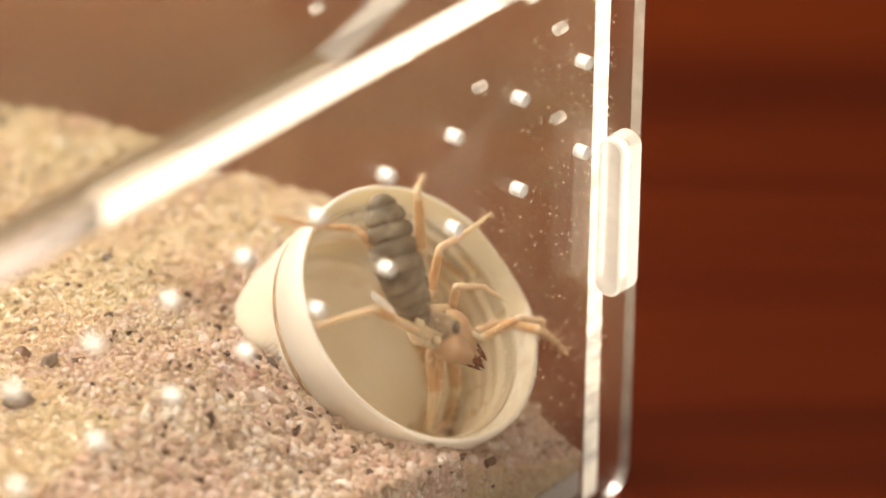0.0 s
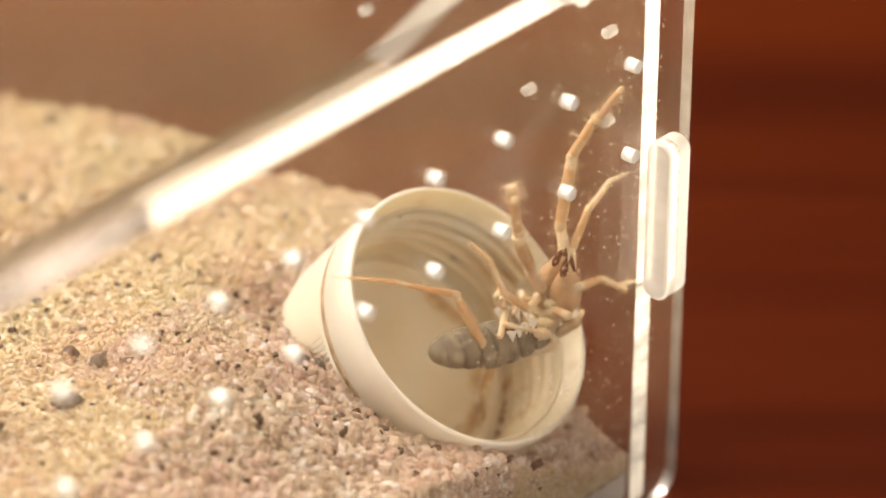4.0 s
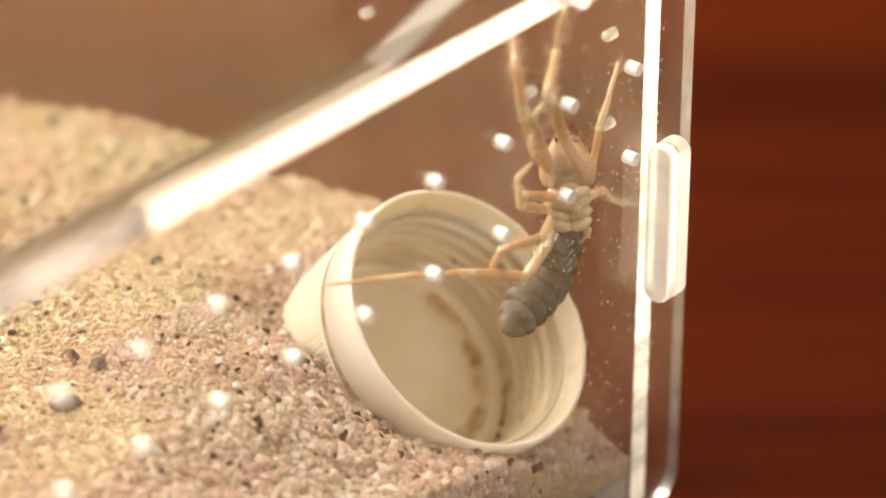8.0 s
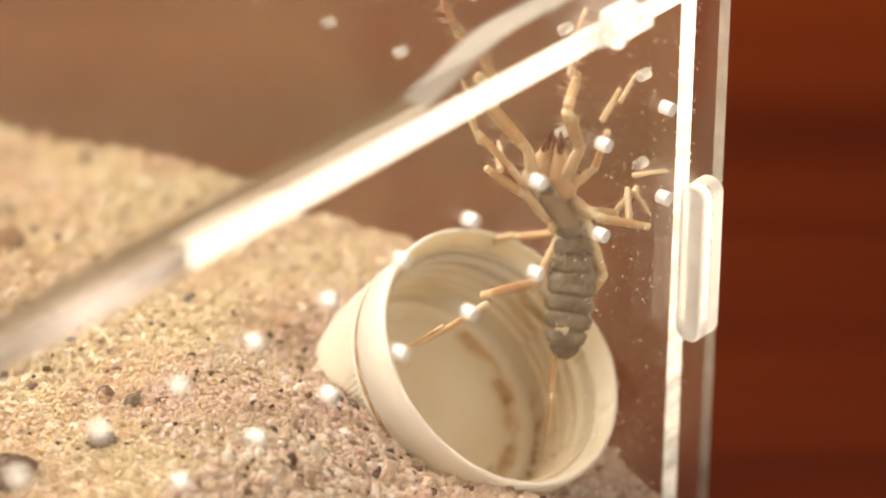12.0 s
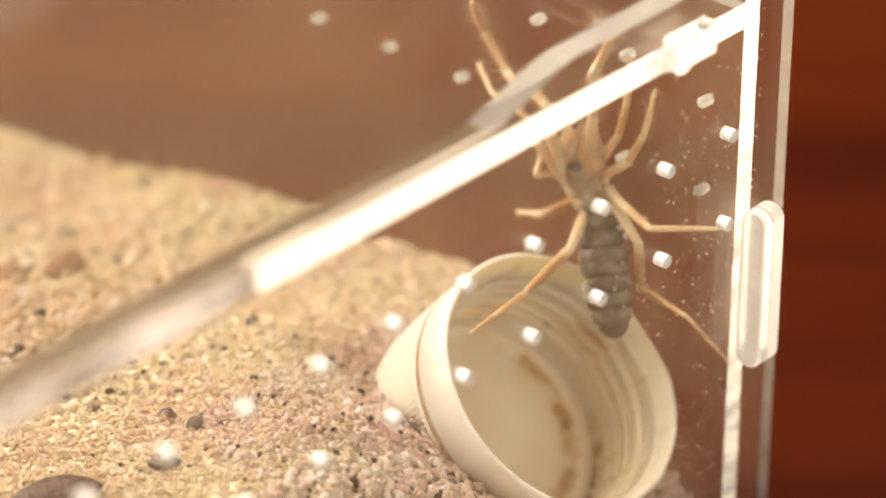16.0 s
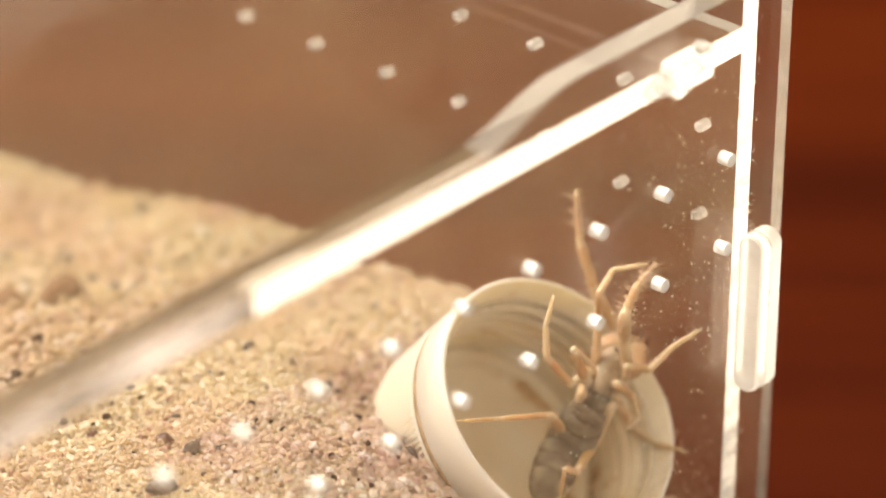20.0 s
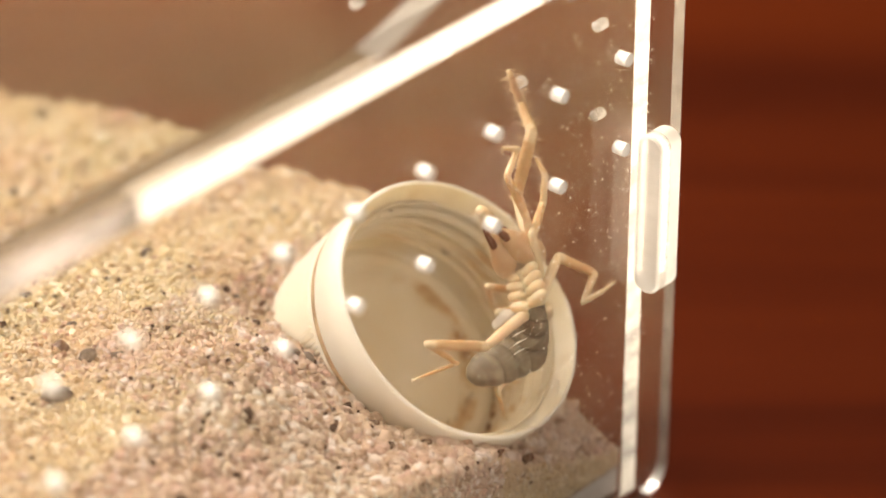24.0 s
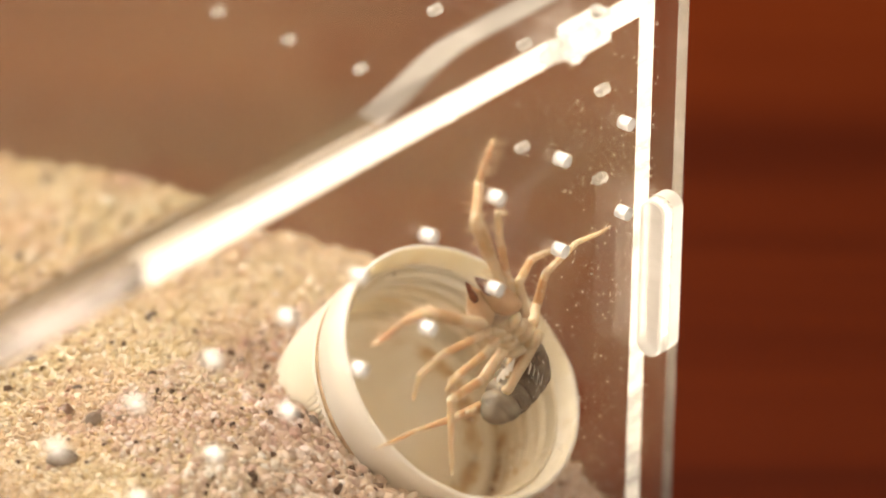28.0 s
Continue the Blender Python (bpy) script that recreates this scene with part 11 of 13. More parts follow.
    walk(limb['r2_0'], [
        (0, pose(0, .0017, .0022, -41.3, .1, 103.8)), (.25, pose(0, .0017, .00223, -35.7, -40.3, 63.1)), (.5, pose(0, .0017, .00225, 23.1, -55.9, -21.3)),
        (1, pose(0, .0017, .00247, 42.5, -22.6, -20.8)), (1.25, pose(.00029, .00165, .00234, -23.9, -18.4, 30.9)), (1.5, pose(.00058, .0016, .0022, -69.6, 24.5, 54.1)),
        (1.75, pose(.00094, .00135, .0022, -129.4, 28.9, -22.6)), (2, pose(.0013, .00109, .0022, -155.9, -17.6, -73.1)), (2.12, pose(.00139, .0008, .0022, -140.8, 2.1, -41.5)),
        (2.25, pose(.0015, .00047, .0022, -113.9, 10, -.1)), (2.5, pose(.00169, -.00015, .0022, -133.4, -36.4, 13.6)), (2.62, pose(.00164, -.00031, .0022, -80.8, -56.9, -37.6)),
        (2.75, pose(.00158, -.0005, .0022, -21.7, -33.9, -94.9)), (2.88, pose(.00152, -.00069, .0022, -1.7, 7.6, -112.4)), (3, pose(.00147, -.00085, .0022, 9.3, 46.7, -118.1)),
        (3.5, pose(.00147, -.00085, .0022, 9.3, 46.7, -118.1)), (5.5, pose(.00044, -.00164, .00252, -15.5, .7, -165.2)), (6, pose(.00044, -.00164, .00252, -15.5, .7, -165.2)),
        (7, pose(0, -.0017, .0022, -24.9, -41.6, -166.6)), (8, pose(0, -.0017, .00279, -88.5, -7.2, -99.2)), (8.5, pose(0, -.0017, .00224, -96, 28.2, -102.3)),
        (8.75, pose(.00085, -.00092, .00222, -75.1, .2, -77)), (8.88, pose(.0013, -.00051, .00221, -71.9, -43.6, -56.3)), (9, pose(.00169, -.00015, .0022, -120.9, -76.8, 7.7)),
        (9.12, pose(.00155, .00019, .0022, -36.4, -42, -79.5)), (9.25, pose(.00139, .00058, .0022, -29.3, 12.3, -91.5)), (9.5, pose(.00109, .0013, .0022, -41.5, 33.6, -81.7)),
        (9.75, pose(.00084, .00145, .0022, -78.8, -7.5, -39.6)), (10, pose(.00058, .0016, .0022, -133.4, -4.5, 18)), (10.25, pose(.00037, .00165, .0022, -103.2, -25, -29.1)),
        (10.5, pose(.00015, .00169, .0022, -66.6, -15.3, -81.3)), (11, pose(-.00044, .00164, .0022, -148.7, -74.7, -12.8)), (13, pose(-.00007, .00169, .0022, -67.4, -33.3, -80.9)),
        (13.5, pose(0, .0017, .0022, -55.3, -11.3, -82.6)), (14, pose(0, .0017, .0022, -55.3, -11.3, -82.6)), (15, pose(0, .0017, .00226, -70.4, 18.6, -58)),
        (16, pose(-.0003, .00167, .0022, -78.1, -10.7, -45.5)), (17, pose(-.0003, .00167, .0022, -135.4, -64.7, -25.1)), (18, pose(-.0003, .00167, .00215, -110.9, 2.8, -44.2)),
        (19, pose(0, .0017, .0022, -62.1, -6.3, -69.1)), (19.5, pose(0, .0017, .0022, -62.1, -6.3, -69.1)), (19.75, pose(0, .0017, .0022, -97, -30.3, -72.7)),
        (20, pose(0, .0017, .0022, -144.6, -50.8, -55.4)), (20.07, pose(0, .0017, .0022, -135.9, -46, -24.4)), (20.15, pose(0, .0017, .0022, -122.8, -45.1, 12.7)),
        (20.23, pose(0, .0017, .0022, -111.2, -50, 50.5)), (20.3, pose(0, .0017, .0022, -106.4, -57, 84.2)), (20.45, pose(0, .0017, .00247, -62.7, -25.5, -15.1)),
        (20.6, pose(0, .0017, .00274, -87.4, 11.7, -80.5)), (20.7, pose(0, .0017, .00275, -74.8, 48.3, -93.4)), (20.8, pose(0, .0017, .00275, -68.3, 86.4, -106.5)),
        (20.9, pose(0, .0017, .00275, 125.3, 55.5, 67.8)), (21, pose(0, .0017, .00276, 136.9, 18.4, 55.7)), (21.25, pose(.00007, .00169, .00292, 104.5, 25, 10.8)),
        (21.5, pose(.00015, .00169, .00309, 77, 8.8, -30.1)), (21.75, pose(.00022, .00168, .00325, 65.1, -19.7, -61.6)), (22, pose(.0003, .00167, .00342, 72.4, -49.9, -98.5)),
        (23, pose(.00041, .00031, .00304, 40.7, 22.6, -96.1)), (24, pose(.00053, -.00105, .00267, -13.2, 46.9, -158.6)), (24.5, pose(.00058, -.0016, .00252, -31.8, 32.9, 178.6)),
        (25, pose(.00058, -.0016, .00252, -31.8, 32.9, 178.6)), (26, pose(.00058, -.0016, .00233, -13.9, 32.3, -166.5)), (27, pose(.00058, -.0016, .0027, -9.6, -14.5, -160.1)),
        (28, pose(.00058, -.0016, .0022, -29.6, 10.4, 179)),
    ])
    walk(limb['r2_1'], [
        (0, pose(-.00308, .00095, .0058, -38.4, 35.3, 82.6)), (.5, pose(-.00409, .00127, .00473, -53.2, -28.6, 41.5)), (1, pose(-.00243, -.00084, .00574, -54, 2.9, 71.8)),
        (1.25, pose(-.00254, .00198, .00473, -55.6, 18.5, 27.6)), (1.5, pose(-.00266, .0048, .00372, -69.2, 28.1, -21.7)), (2, pose(.00356, .00039, -.00198, -62.6, 37.9, 22.7)),
        (2.25, pose(.00117, .00486, .00029, -133.3, 4.1, -50.9)), (2.5, pose(.00278, .0037, -.00046, -135.1, -7.5, -42.5)), (3, pose(-.00084, -.00353, .00545, -66.5, -19.8, -68.2)),
        (3.5, pose(-.00084, -.00353, .00545, -66.5, -19.8, -68.2)), (5.5, pose(.00071, -.0029, .00714, -64.2, -22.6, -110.5)), (6, pose(.00071, -.0029, .00714, -64.2, -22.6, -110.5)),
        (7, pose(.00328, -.003, .00546, -89, -14.6, -115)), (8, pose(.00474, -.00245, .00291, -84.2, -3.8, -112.1)), (8.5, pose(.00471, -.00249, .0018, -107.2, 19.7, -132.4)),
        (8.62, pose(.00502, -.00126, .00258, -73.5, 30.2, -153)), (8.75, pose(.00537, .00012, .00346, -33.7, 52.3, -166.1)), (9, pose(.00352, .00425, .00164, -.2, 14.8, -106.7)),
        (9.12, pose(.00361, .00208, .00382, -11.6, -36.8, -83.1)), (9.25, pose(.00372, -.00038, .00629, -103.4, -58.6, 17.4)), (9.5, pose(.00452, -.00021, .00519, -102.3, -41.8, 42.7)),
        (10, pose(-.00026, .005, -.00109, -140.4, 20.4, 25.2)), (10.5, pose(.00443, .00285, .00404, -137.5, 30.6, 40.8)), (11, pose(.00397, .0032, .00112, -116.1, 2.6, 62.6)),
        (13, pose(.00415, .00339, .00374, -151.2, 24.9, 29)), (13.25, pose(.00399, .00307, .00431, -156.4, -25.5, .6)), (13.5, pose(.00384, .00274, .00488, -108.5, -66.7, -65.7)),
        (14, pose(.00384, .00274, .00488, -108.5, -66.7, -65.7)), (15, pose(.00411, .00366, .00379, -101.9, -39.6, -62.6)), (16, pose(.00292, .00509, .00317, -56.3, 10.3, -28.6)),
        (17, pose(.00393, .00341, .00074, -91, -49.4, -60.5)), (17.5, pose(.00335, .00418, .00059, -85.9, -2.1, -50.6)), (18, pose(.00277, .00494, .00044, -69, 42.9, -31.9)),
        (19, pose(.00387, .00344, .00444, -74, -31.3, -68.2)), (19.5, pose(.00387, .00344, .00444, -74, -31.3, -68.2)), (19.75, pose(.00394, .00211, .00208, -91.6, 5.1, -.3)),
        (20, pose(.00401, .00078, -.00028, -61.6, 34, 74)), (20.07, pose(.0021, .00135, .00011, -26.2, 15.2, 97.4)), (20.15, pose(-.00023, .00204, .00059, 5.2, -18.2, 106.6)),
        (20.23, pose(-.00256, .00273, .00107, 45.3, -50.9, 92.4)), (20.3, pose(-.00447, .0033, .00146, 111.5, -59.8, 43.9)), (20.45, pose(.00014, .00287, .00221, 136.6, -10.8, -10.3)),
        (20.6, pose(.00474, .00245, .00295, 114.1, 37.2, -54.2)), (20.8, pose(.00341, .00069, .00119, 89.6, 81.9, -110.4)), (21, pose(.00208, -.00106, -.00057, -21.8, 48, 107.8)),
        (21.5, pose(-.00099, .00119, .00189, 30.6, 35.5, 76.9)), (22, pose(-.00406, .00345, .00435, 83, 46.6, 45.3)), (22.5, pose(-.00346, .00135, .00538, 9.2, 36.3, -34)),
        (23, pose(-.00285, -.00075, .0064, -13.9, -13.3, -65.4)), (24, pose(-.00225, -.00332, .00586, -33.5, -15.9, -120.9)), (24.5, pose(-.0017, -.00407, .00595, -45.5, -34.8, -129)),
        (25, pose(-.0017, -.00407, .00595, -45.5, -34.8, -129)), (26, pose(-.00157, -.0033, .00627, -78.9, -32.2, -97.7)), (26.5, pose(.0002, -.00262, .00677, -44.9, -9.3, -155.2)),
        (27, pose(.00197, -.00195, .00728, -41.9, 29.6, 160.6)), (27.5, pose(.00088, -.00295, .00679, -58, -14.6, -154.2)), (28, pose(-.00021, -.00396, .0063, -106.5, -26.7, -88.5)),
    ])
    walk(limb['r2_2'], [
        (0, pose(-.00565, .00338, .00875, -33.3, 36.1, 109.2)), (.5, pose(-.00751, .00316, .00715, -81.7, 2.9, 63.4)), (.75, pose(-.00671, .00181, .00779, -102.1, 9.2, 17.5)),
        (1, pose(-.00592, .00045, .00844, -120.8, -1, -27.5)), (1.25, pose(-.00314, .00448, .0068, -77.8, 5.1, -13.3)), (1.5, pose(-.00036, .00851, .00516, -34.7, -.2, 1.2)),
        (2, pose(.00318, .00466, -.00031, -63.7, 48.7, 18.7)), (2.25, pose(.00362, .00715, -.00286, -116.6, 3.5, -1.2)), (2.5, pose(.00529, .0058, -.00369, -138.8, -32.8, 23.7)),
        (2.75, pose(.00407, .00221, .00174, -100.4, -22.7, -37.8)), (3, pose(.00285, -.00138, .00717, -87.8, 10.4, -82.1)), (3.5, pose(.00285, -.00138, .00717, -87.8, 10.4, -82.1)),
        (4.5, pose(.00386, -.00251, .00808, -99.1, 4.3, -147.3)), (5.5, pose(.00486, -.00363, .00899, -98.5, -8.5, 149)), (6, pose(.00486, -.00363, .00899, -98.5, -8.5, 149)),
        (7, pose(.00746, -.00492, .00554, -76.2, 3.3, 127.7)), (7.25, pose(.00784, -.00473, .005, -39.9, -23.8, 124.3)), (7.5, pose(.00822, -.00453, .00445, 9.4, -41.7, 99.5)),
        (7.75, pose(.00861, -.00434, .00391, 66.7, -35.2, 65.4)), (8, pose(.00899, -.00415, .00337, 107.8, -10.8, 51.8)), (8.25, pose(.00863, -.00463, .00194, 142.7, 11.9, 116.1)),
        (8.5, pose(.00827, -.00511, .00052, 177.6, -10.8, -179.5)), (8.62, pose(.00582, -.00416, .003, -169, 24.8, -144.6)), (8.75, pose(.00305, -.00309, .00579, -120.4, 39.8, -79)),
        (8.88, pose(.00312, .0002, .00595, -73.7, -11, -72.2)), (9, pose(.00319, .00312, .00608, -17.6, -44.7, -107.1)), (9.25, pose(.00325, .00416, .00573, -32.4, .1, -100.8)),
        (9.38, pose(.00256, .00383, .00506, -55.7, -26.4, -54.9)), (9.5, pose(.00196, .00353, .00446, -90, -26.6, -3.9)), (10, pose(-.00262, .00713, -.00441, -67.6, -30, -89.5)),
        (10.25, pose(-.00076, .0056, -.00165, -69.4, -29, -45.8)), (10.5, pose(.00109, .00407, .00112, -70, -27.3, -2.6)), (11, pose(.00026, .00501, -.00091, -69.5, -17.7, 13.1)),
        (13, pose(.00159, .00451, .00008, -74.3, -26.4, -36)), (13.5, pose(.00837, .00332, .0043, -101.5, -14.5, 35)), (14, pose(.00837, .00332, .0043, -101.5, -14.5, 35)),
        (15, pose(.00838, .00519, .00306, -58.6, 1.1, -14.9)), (16, pose(.00516, .00823, .00568, -41.4, 17.8, -18.3)), (17, pose(.00796, .00562, .00068, -94.1, -28, -28.7)),
        (18, pose(.00599, .00799, .00165, -63.9, 39.9, -23.9)), (19, pose(.00774, .00569, .00552, -34.4, -27.3, -.7)), (19.5, pose(.00774, .00569, .00552, -34.4, -27.3, -.7)),
        (19.75, pose(.0041, .00438, .00353, -74.5, -7.4, 34.8)), (20, pose(.00046, .00307, .00154, -100.1, 27.6, 53)), (20.3, pose(-.00045, .00123, .00061, -166.3, 42.3, 16.5)),
        (20.6, pose(.00067, .00091, .00145, 121.3, 57.5, -54.6)), (20.8, pose(.00008, .00117, .00187, -147.2, 64.8, 5.1)), (21, pose(-.00051, .00144, .00229, -90.9, 39.4, 27.5)),
        (22, pose(-.00053, .00053, .00474, -42.3, 20.1, 46)), (23, pose(-.00227, .00064, .01074, -62.2, 21.6, 106.6)), (24, pose(.00047, -.00372, .00955, -48.5, 20.1, 163)),
        (24.5, pose(.00201, -.00471, .0086, -42.3, 1.6, -161.1)), (25, pose(.00201, -.00471, .0086, -42.3, 1.6, -161.1)), (26, pose(.00296, -.00344, .00701, -95.9, -30.8, -109.2)),
        (27, pose(-.00065, -.00428, .01026, -100.5, -16.5, -101.1)), (28, pose(.00421, -.00443, .00513, -123, 10.3, -104.2)),
    ])
    walk(limb['r2_3'], [
        (0, pose(-.00782, .00429, .01091, -30.3, 22.9, 120.9)), (.5, pose(-.01033, .0046, .00761, -81.6, 2.9, 63.4)), (.75, pose(-.00748, .00374, .00721, -103.7, 10, 17.6)),
        (1, pose(-.00462, .00287, .0068, -124.2, -.8, -27.4)), (1.25, pose(-.00251, .0066, .0073, -79.4, 5.4, -13.3)), (1.5, pose(-.0004, .01033, .00779, -34.6, -.1, 1.1)),
        (2, pose(.00327, .00772, .00063, -44.6, 40.7, 39)), (2.12, pose(.00342, .00879, -.00168, -98.5, 40.5, -15.6)), (2.25, pose(.00359, .01001, -.00429, -133.3, 6.9, -51.1)),
        (2.5, pose(.00564, .00825, -.00571, -124.2, -36.6, -84.5)), (3, pose(.00602, -.00096, .0073, -49.4, -42.2, -94.5)), (3.5, pose(.00602, -.00096, .0073, -49.4, -42.2, -94.5)),
        (5.5, pose(.00317, -.0063, .00852, -95.2, 6.1, -126.4)), (6, pose(.00317, -.0063, .00852, -95.2, 6.1, -126.4)), (7, pose(.00497, -.00678, .0063, -95.3, -1.8, -128.7)),
        (8, pose(.0115, -.00589, .00241, -96.5, 9.3, -125.4)), (8.5, pose(.00767, -.00498, -.00262, -65.1, -8.1, -163.4)), (8.75, pose(.00556, -.00155, .00455, -52.3, -20.4, -127.7)),
        (9, pose(.00475, .00489, .00825, -35.9, -42.1, -101.6)), (9.25, pose(.00493, .00384, .00843, -62.7, -51.5, -41.2)), (9.5, pose(.00217, .00673, .00446, -108.6, -24.7, 45.8)),
        (10, pose(.00033, .00776, -.00335, -126.6, -6.2, 30.7)), (10.5, pose(.00073, .0071, .00209, -70.3, -27.4, -2.2)), (10.62, pose(.00038, .00728, .00164, -21.7, -39.6, -26.2)),
        (10.75, pose(-.00001, .00748, .00113, 35.4, -29.5, -56)), (10.88, pose(-.0004, .00768, .00062, 78, -4.4, -64.5)), (11, pose(-.00075, .00785, .00016, 114, 17.4, -56.1)),
        (12, pose(.00117, .00754, .00051, -171.3, -12.7, -23)), (13, pose(.00309, .00723, .00086, -82.4, -50.8, -51)), (13.5, pose(.0067, .00597, .00368, -78, -14, -45.4)),
        (14, pose(.0067, .00597, .00368, -78, -14, -45.4)), (15, pose(.00912, .00782, .00473, -58.6, 1.2, -15)), (16, pose(.00652, .01001, .00797, -41.4, 17.9, -18.4)),
        (17, pose(.00959, .00837, .00048, -94.2, -28, -28.7)), (18, pose(.00798, .01025, .00273, -63.9, 39.9, -23.8)), (19, pose(.00655, .00751, .00787, -34.3, -27, -.9)),
        (19.5, pose(.00655, .00751, .00787, -34.3, -27, -.9)), (19.75, pose(.00217, .00614, .00445, -116.1, -30.3, 4.8)), (20, pose(-.00221, .00476, .00104, 162.9, -25.8, 9.3)),
        (20.3, pose(-.00267, .00136, -.00169, -166.2, 42.2, 16.5)), (20.6, pose(-.00237, .00047, .00056, 121.3, 57.5, -54.6)), (20.8, pose(-.0022, .00236, .00141, -128.4, 69.1, 37.6)),
        (21, pose(-.00202, .00426, .00225, -83.4, 33.1, 62.9)), (22, pose(-.00151, .00261, .00696, -96.4, 18.5, 21.3)), (23, pose(-.00514, .00036, .01213, -74.7, 28.2, 88.8)),
        (24, pose(-.00093, -.0058, .01154, -64.8, 42.9, 132)), (24.5, pose(.00265, -.00676, .01096, -37, 2.5, -160.3)), (25, pose(.00265, -.00676, .01096, -37, 2.5, -160.3)),
        (26, pose(.00591, -.00465, .00673, -74.7, -29.3, -109.9)), (27, pose(.00241, -.00505, .0097, -92.6, -14.5, -95.3)), (28, pose(.00689, -.00479, .00342, -131.9, 1.2, -114.3)),
    ])
    walk(limb['r3_0'], [
        (0, pose(0, .0016, .00088, 177.1, 9.3, 38.6)), (.5, pose(0, .0016, .0009, 130.7, -33.1, 39.8)), (.75, pose(0, .0016, .00094, 74.7, -36.4, 20.4)),
        (1, pose(0, .0016, .00099, 12.8, -51.7, 12.9)), (1.25, pose(.00027, .00155, .00094, 126.6, -58.7, -37)), (1.5, pose(.00055, .0015, .00088, -157.4, -30.4, -42.5)),
        (2, pose(.00123, .00103, .00088, 174.3, -10.6, -41.8)), (2.25, pose(.00141, .00044, .00088, 178.6, 21.3, -78.3)), (2.5, pose(.00159, -.00014, .00088, 164.7, 28.6, -114.5)),
        (2.75, pose(.00149, -.00047, .00088, 113.3, 22.1, -84.4)), (3, pose(.00139, -.0008, .00088, 62.3, 39.5, -58.9)), (3.5, pose(.00139, -.0008, .00088, 62.3, 39.5, -58.9)),
        (4.5, pose(.0009, -.00117, .00095, 36.8, 53.3, -6.2)), (5.5, pose(.00041, -.00155, .00101, 50.8, 74.8, 78.1)), (6, pose(.00041, -.00155, .00101, 50.8, 74.8, 78.1)),
        (6.5, pose(.00021, -.00158, .00095, -96.6, 42.5, -84.5)), (7, pose(0, -.0016, .00088, -87.7, -17.7, -101.4)), (7.5, pose(0, -.0016, .001, -7.3, -4.7, -143.2)),
        (8, pose(0, -.0016, .00111, 65.4, 38.2, -140.7)), (8.25, pose(0, -.0016, .00101, 62.2, 6, 155.8)), (8.5, pose(0, -.0016, .0009, 89.7, -11.4, 92.2)),
        (8.75, pose(.00079, -.00087, .00089, 49.5, -74.2, 135.4)), (9, pose(.00159, -.00014, .00088, -151.6, -46.7, 37.2)), (9.12, pose(.00146, .00018, .00088, -53.4, -46.2, -68.1)),
        (9.25, pose(.00131, .00055, .00088, -30.9, 22.7, -104)), (9.5, pose(.00103, .00123, .00088, -46.1, 24.1, -83.8)), (9.75, pose(.00079, .00136, .00088, -70.5, -43.9, -116.8)),
        (10, pose(.00055, .0015, .00088, 79, -61.6, 62.3)), (10.5, pose(.00014, .00159, .00088, 167.3, -30.6, -3.9)), (11, pose(-.00041, .00155, .00088, -92.7, -53.2, -57.2)),
        (13, pose(-.00007, .00159, .00088, -68.8, -57.6, -93.5)), (13.5, pose(0, .0016, .00088, -58.8, -45.7, -103.2)), (14, pose(0, .0016, .00088, -58.8, -45.7, -103.2)),
        (15, pose(0, .0016, .00091, -108.3, -63, -65.9)), (16, pose(-.00028, .00158, .00088, -139, -69, -25.2)), (17, pose(-.00028, .00158, .00088, 177.4, -72.4, 12)),
        (18, pose(-.00028, .00158, .00086, -172.6, -35.1, 3.6)), (19, pose(0, .0016, .00088, -60, -74, -113.5)), (19.5, pose(0, .0016, .00088, -60, -74, -113.5)),
        (19.75, pose(0, .0016, .00088, -4.2, -7.2, 172)), (20, pose(0, .0016, .00088, -38.8, 62, 122.5)), (20.07, pose(0, .0016, .00088, -128.8, 61.8, 34)),
        (20.15, pose(0, .0016, .00088, -160.7, 19.2, 4.5)), (20.23, pose(0, .0016, .00088, -171.2, -27.8, -1.7)), (20.3, pose(0, .0016, .00088, 177.7, -66.1, 1.4)),
        (20.6, pose(0, .0016, .0011, 166.8, -.4, -.1)), (21, pose(0, .0016, .0011, 152.4, -33.7, 19.2)), (22, pose(.00028, .00158, .00137, 129.4, -29.3, 46.7)),
        (22.25, pose(.00031, .00126, .00133, 118.4, 7.5, 24.8)), (22.5, pose(.00033, .00093, .00129, 89.5, 35.1, -10.2)), (22.75, pose(.00036, .00061, .00126, 42.1, 35.8, -62.8)),
        (23, pose(.00039, .00029, .00122, 12.2, 8.9, -98.7)), (24, pose(.0005, -.00099, .00107, -37.9, -19.4, -118.1)), (24.5, pose(.00055, -.0015, .00101, -41.1, -25.7, -127.8)),
        (25, pose(.00055, -.0015, .00101, -41.1, -25.7, -127.8)), (26, pose(.00055, -.0015, .00093, -54.3, -72.8, -109.5)), (27, pose(.00055, -.0015, .00108, -46, -71.9, -119.3)),
        (28, pose(.00055, -.0015, .00088, -110.3, -35.3, -69.1)),
    ])
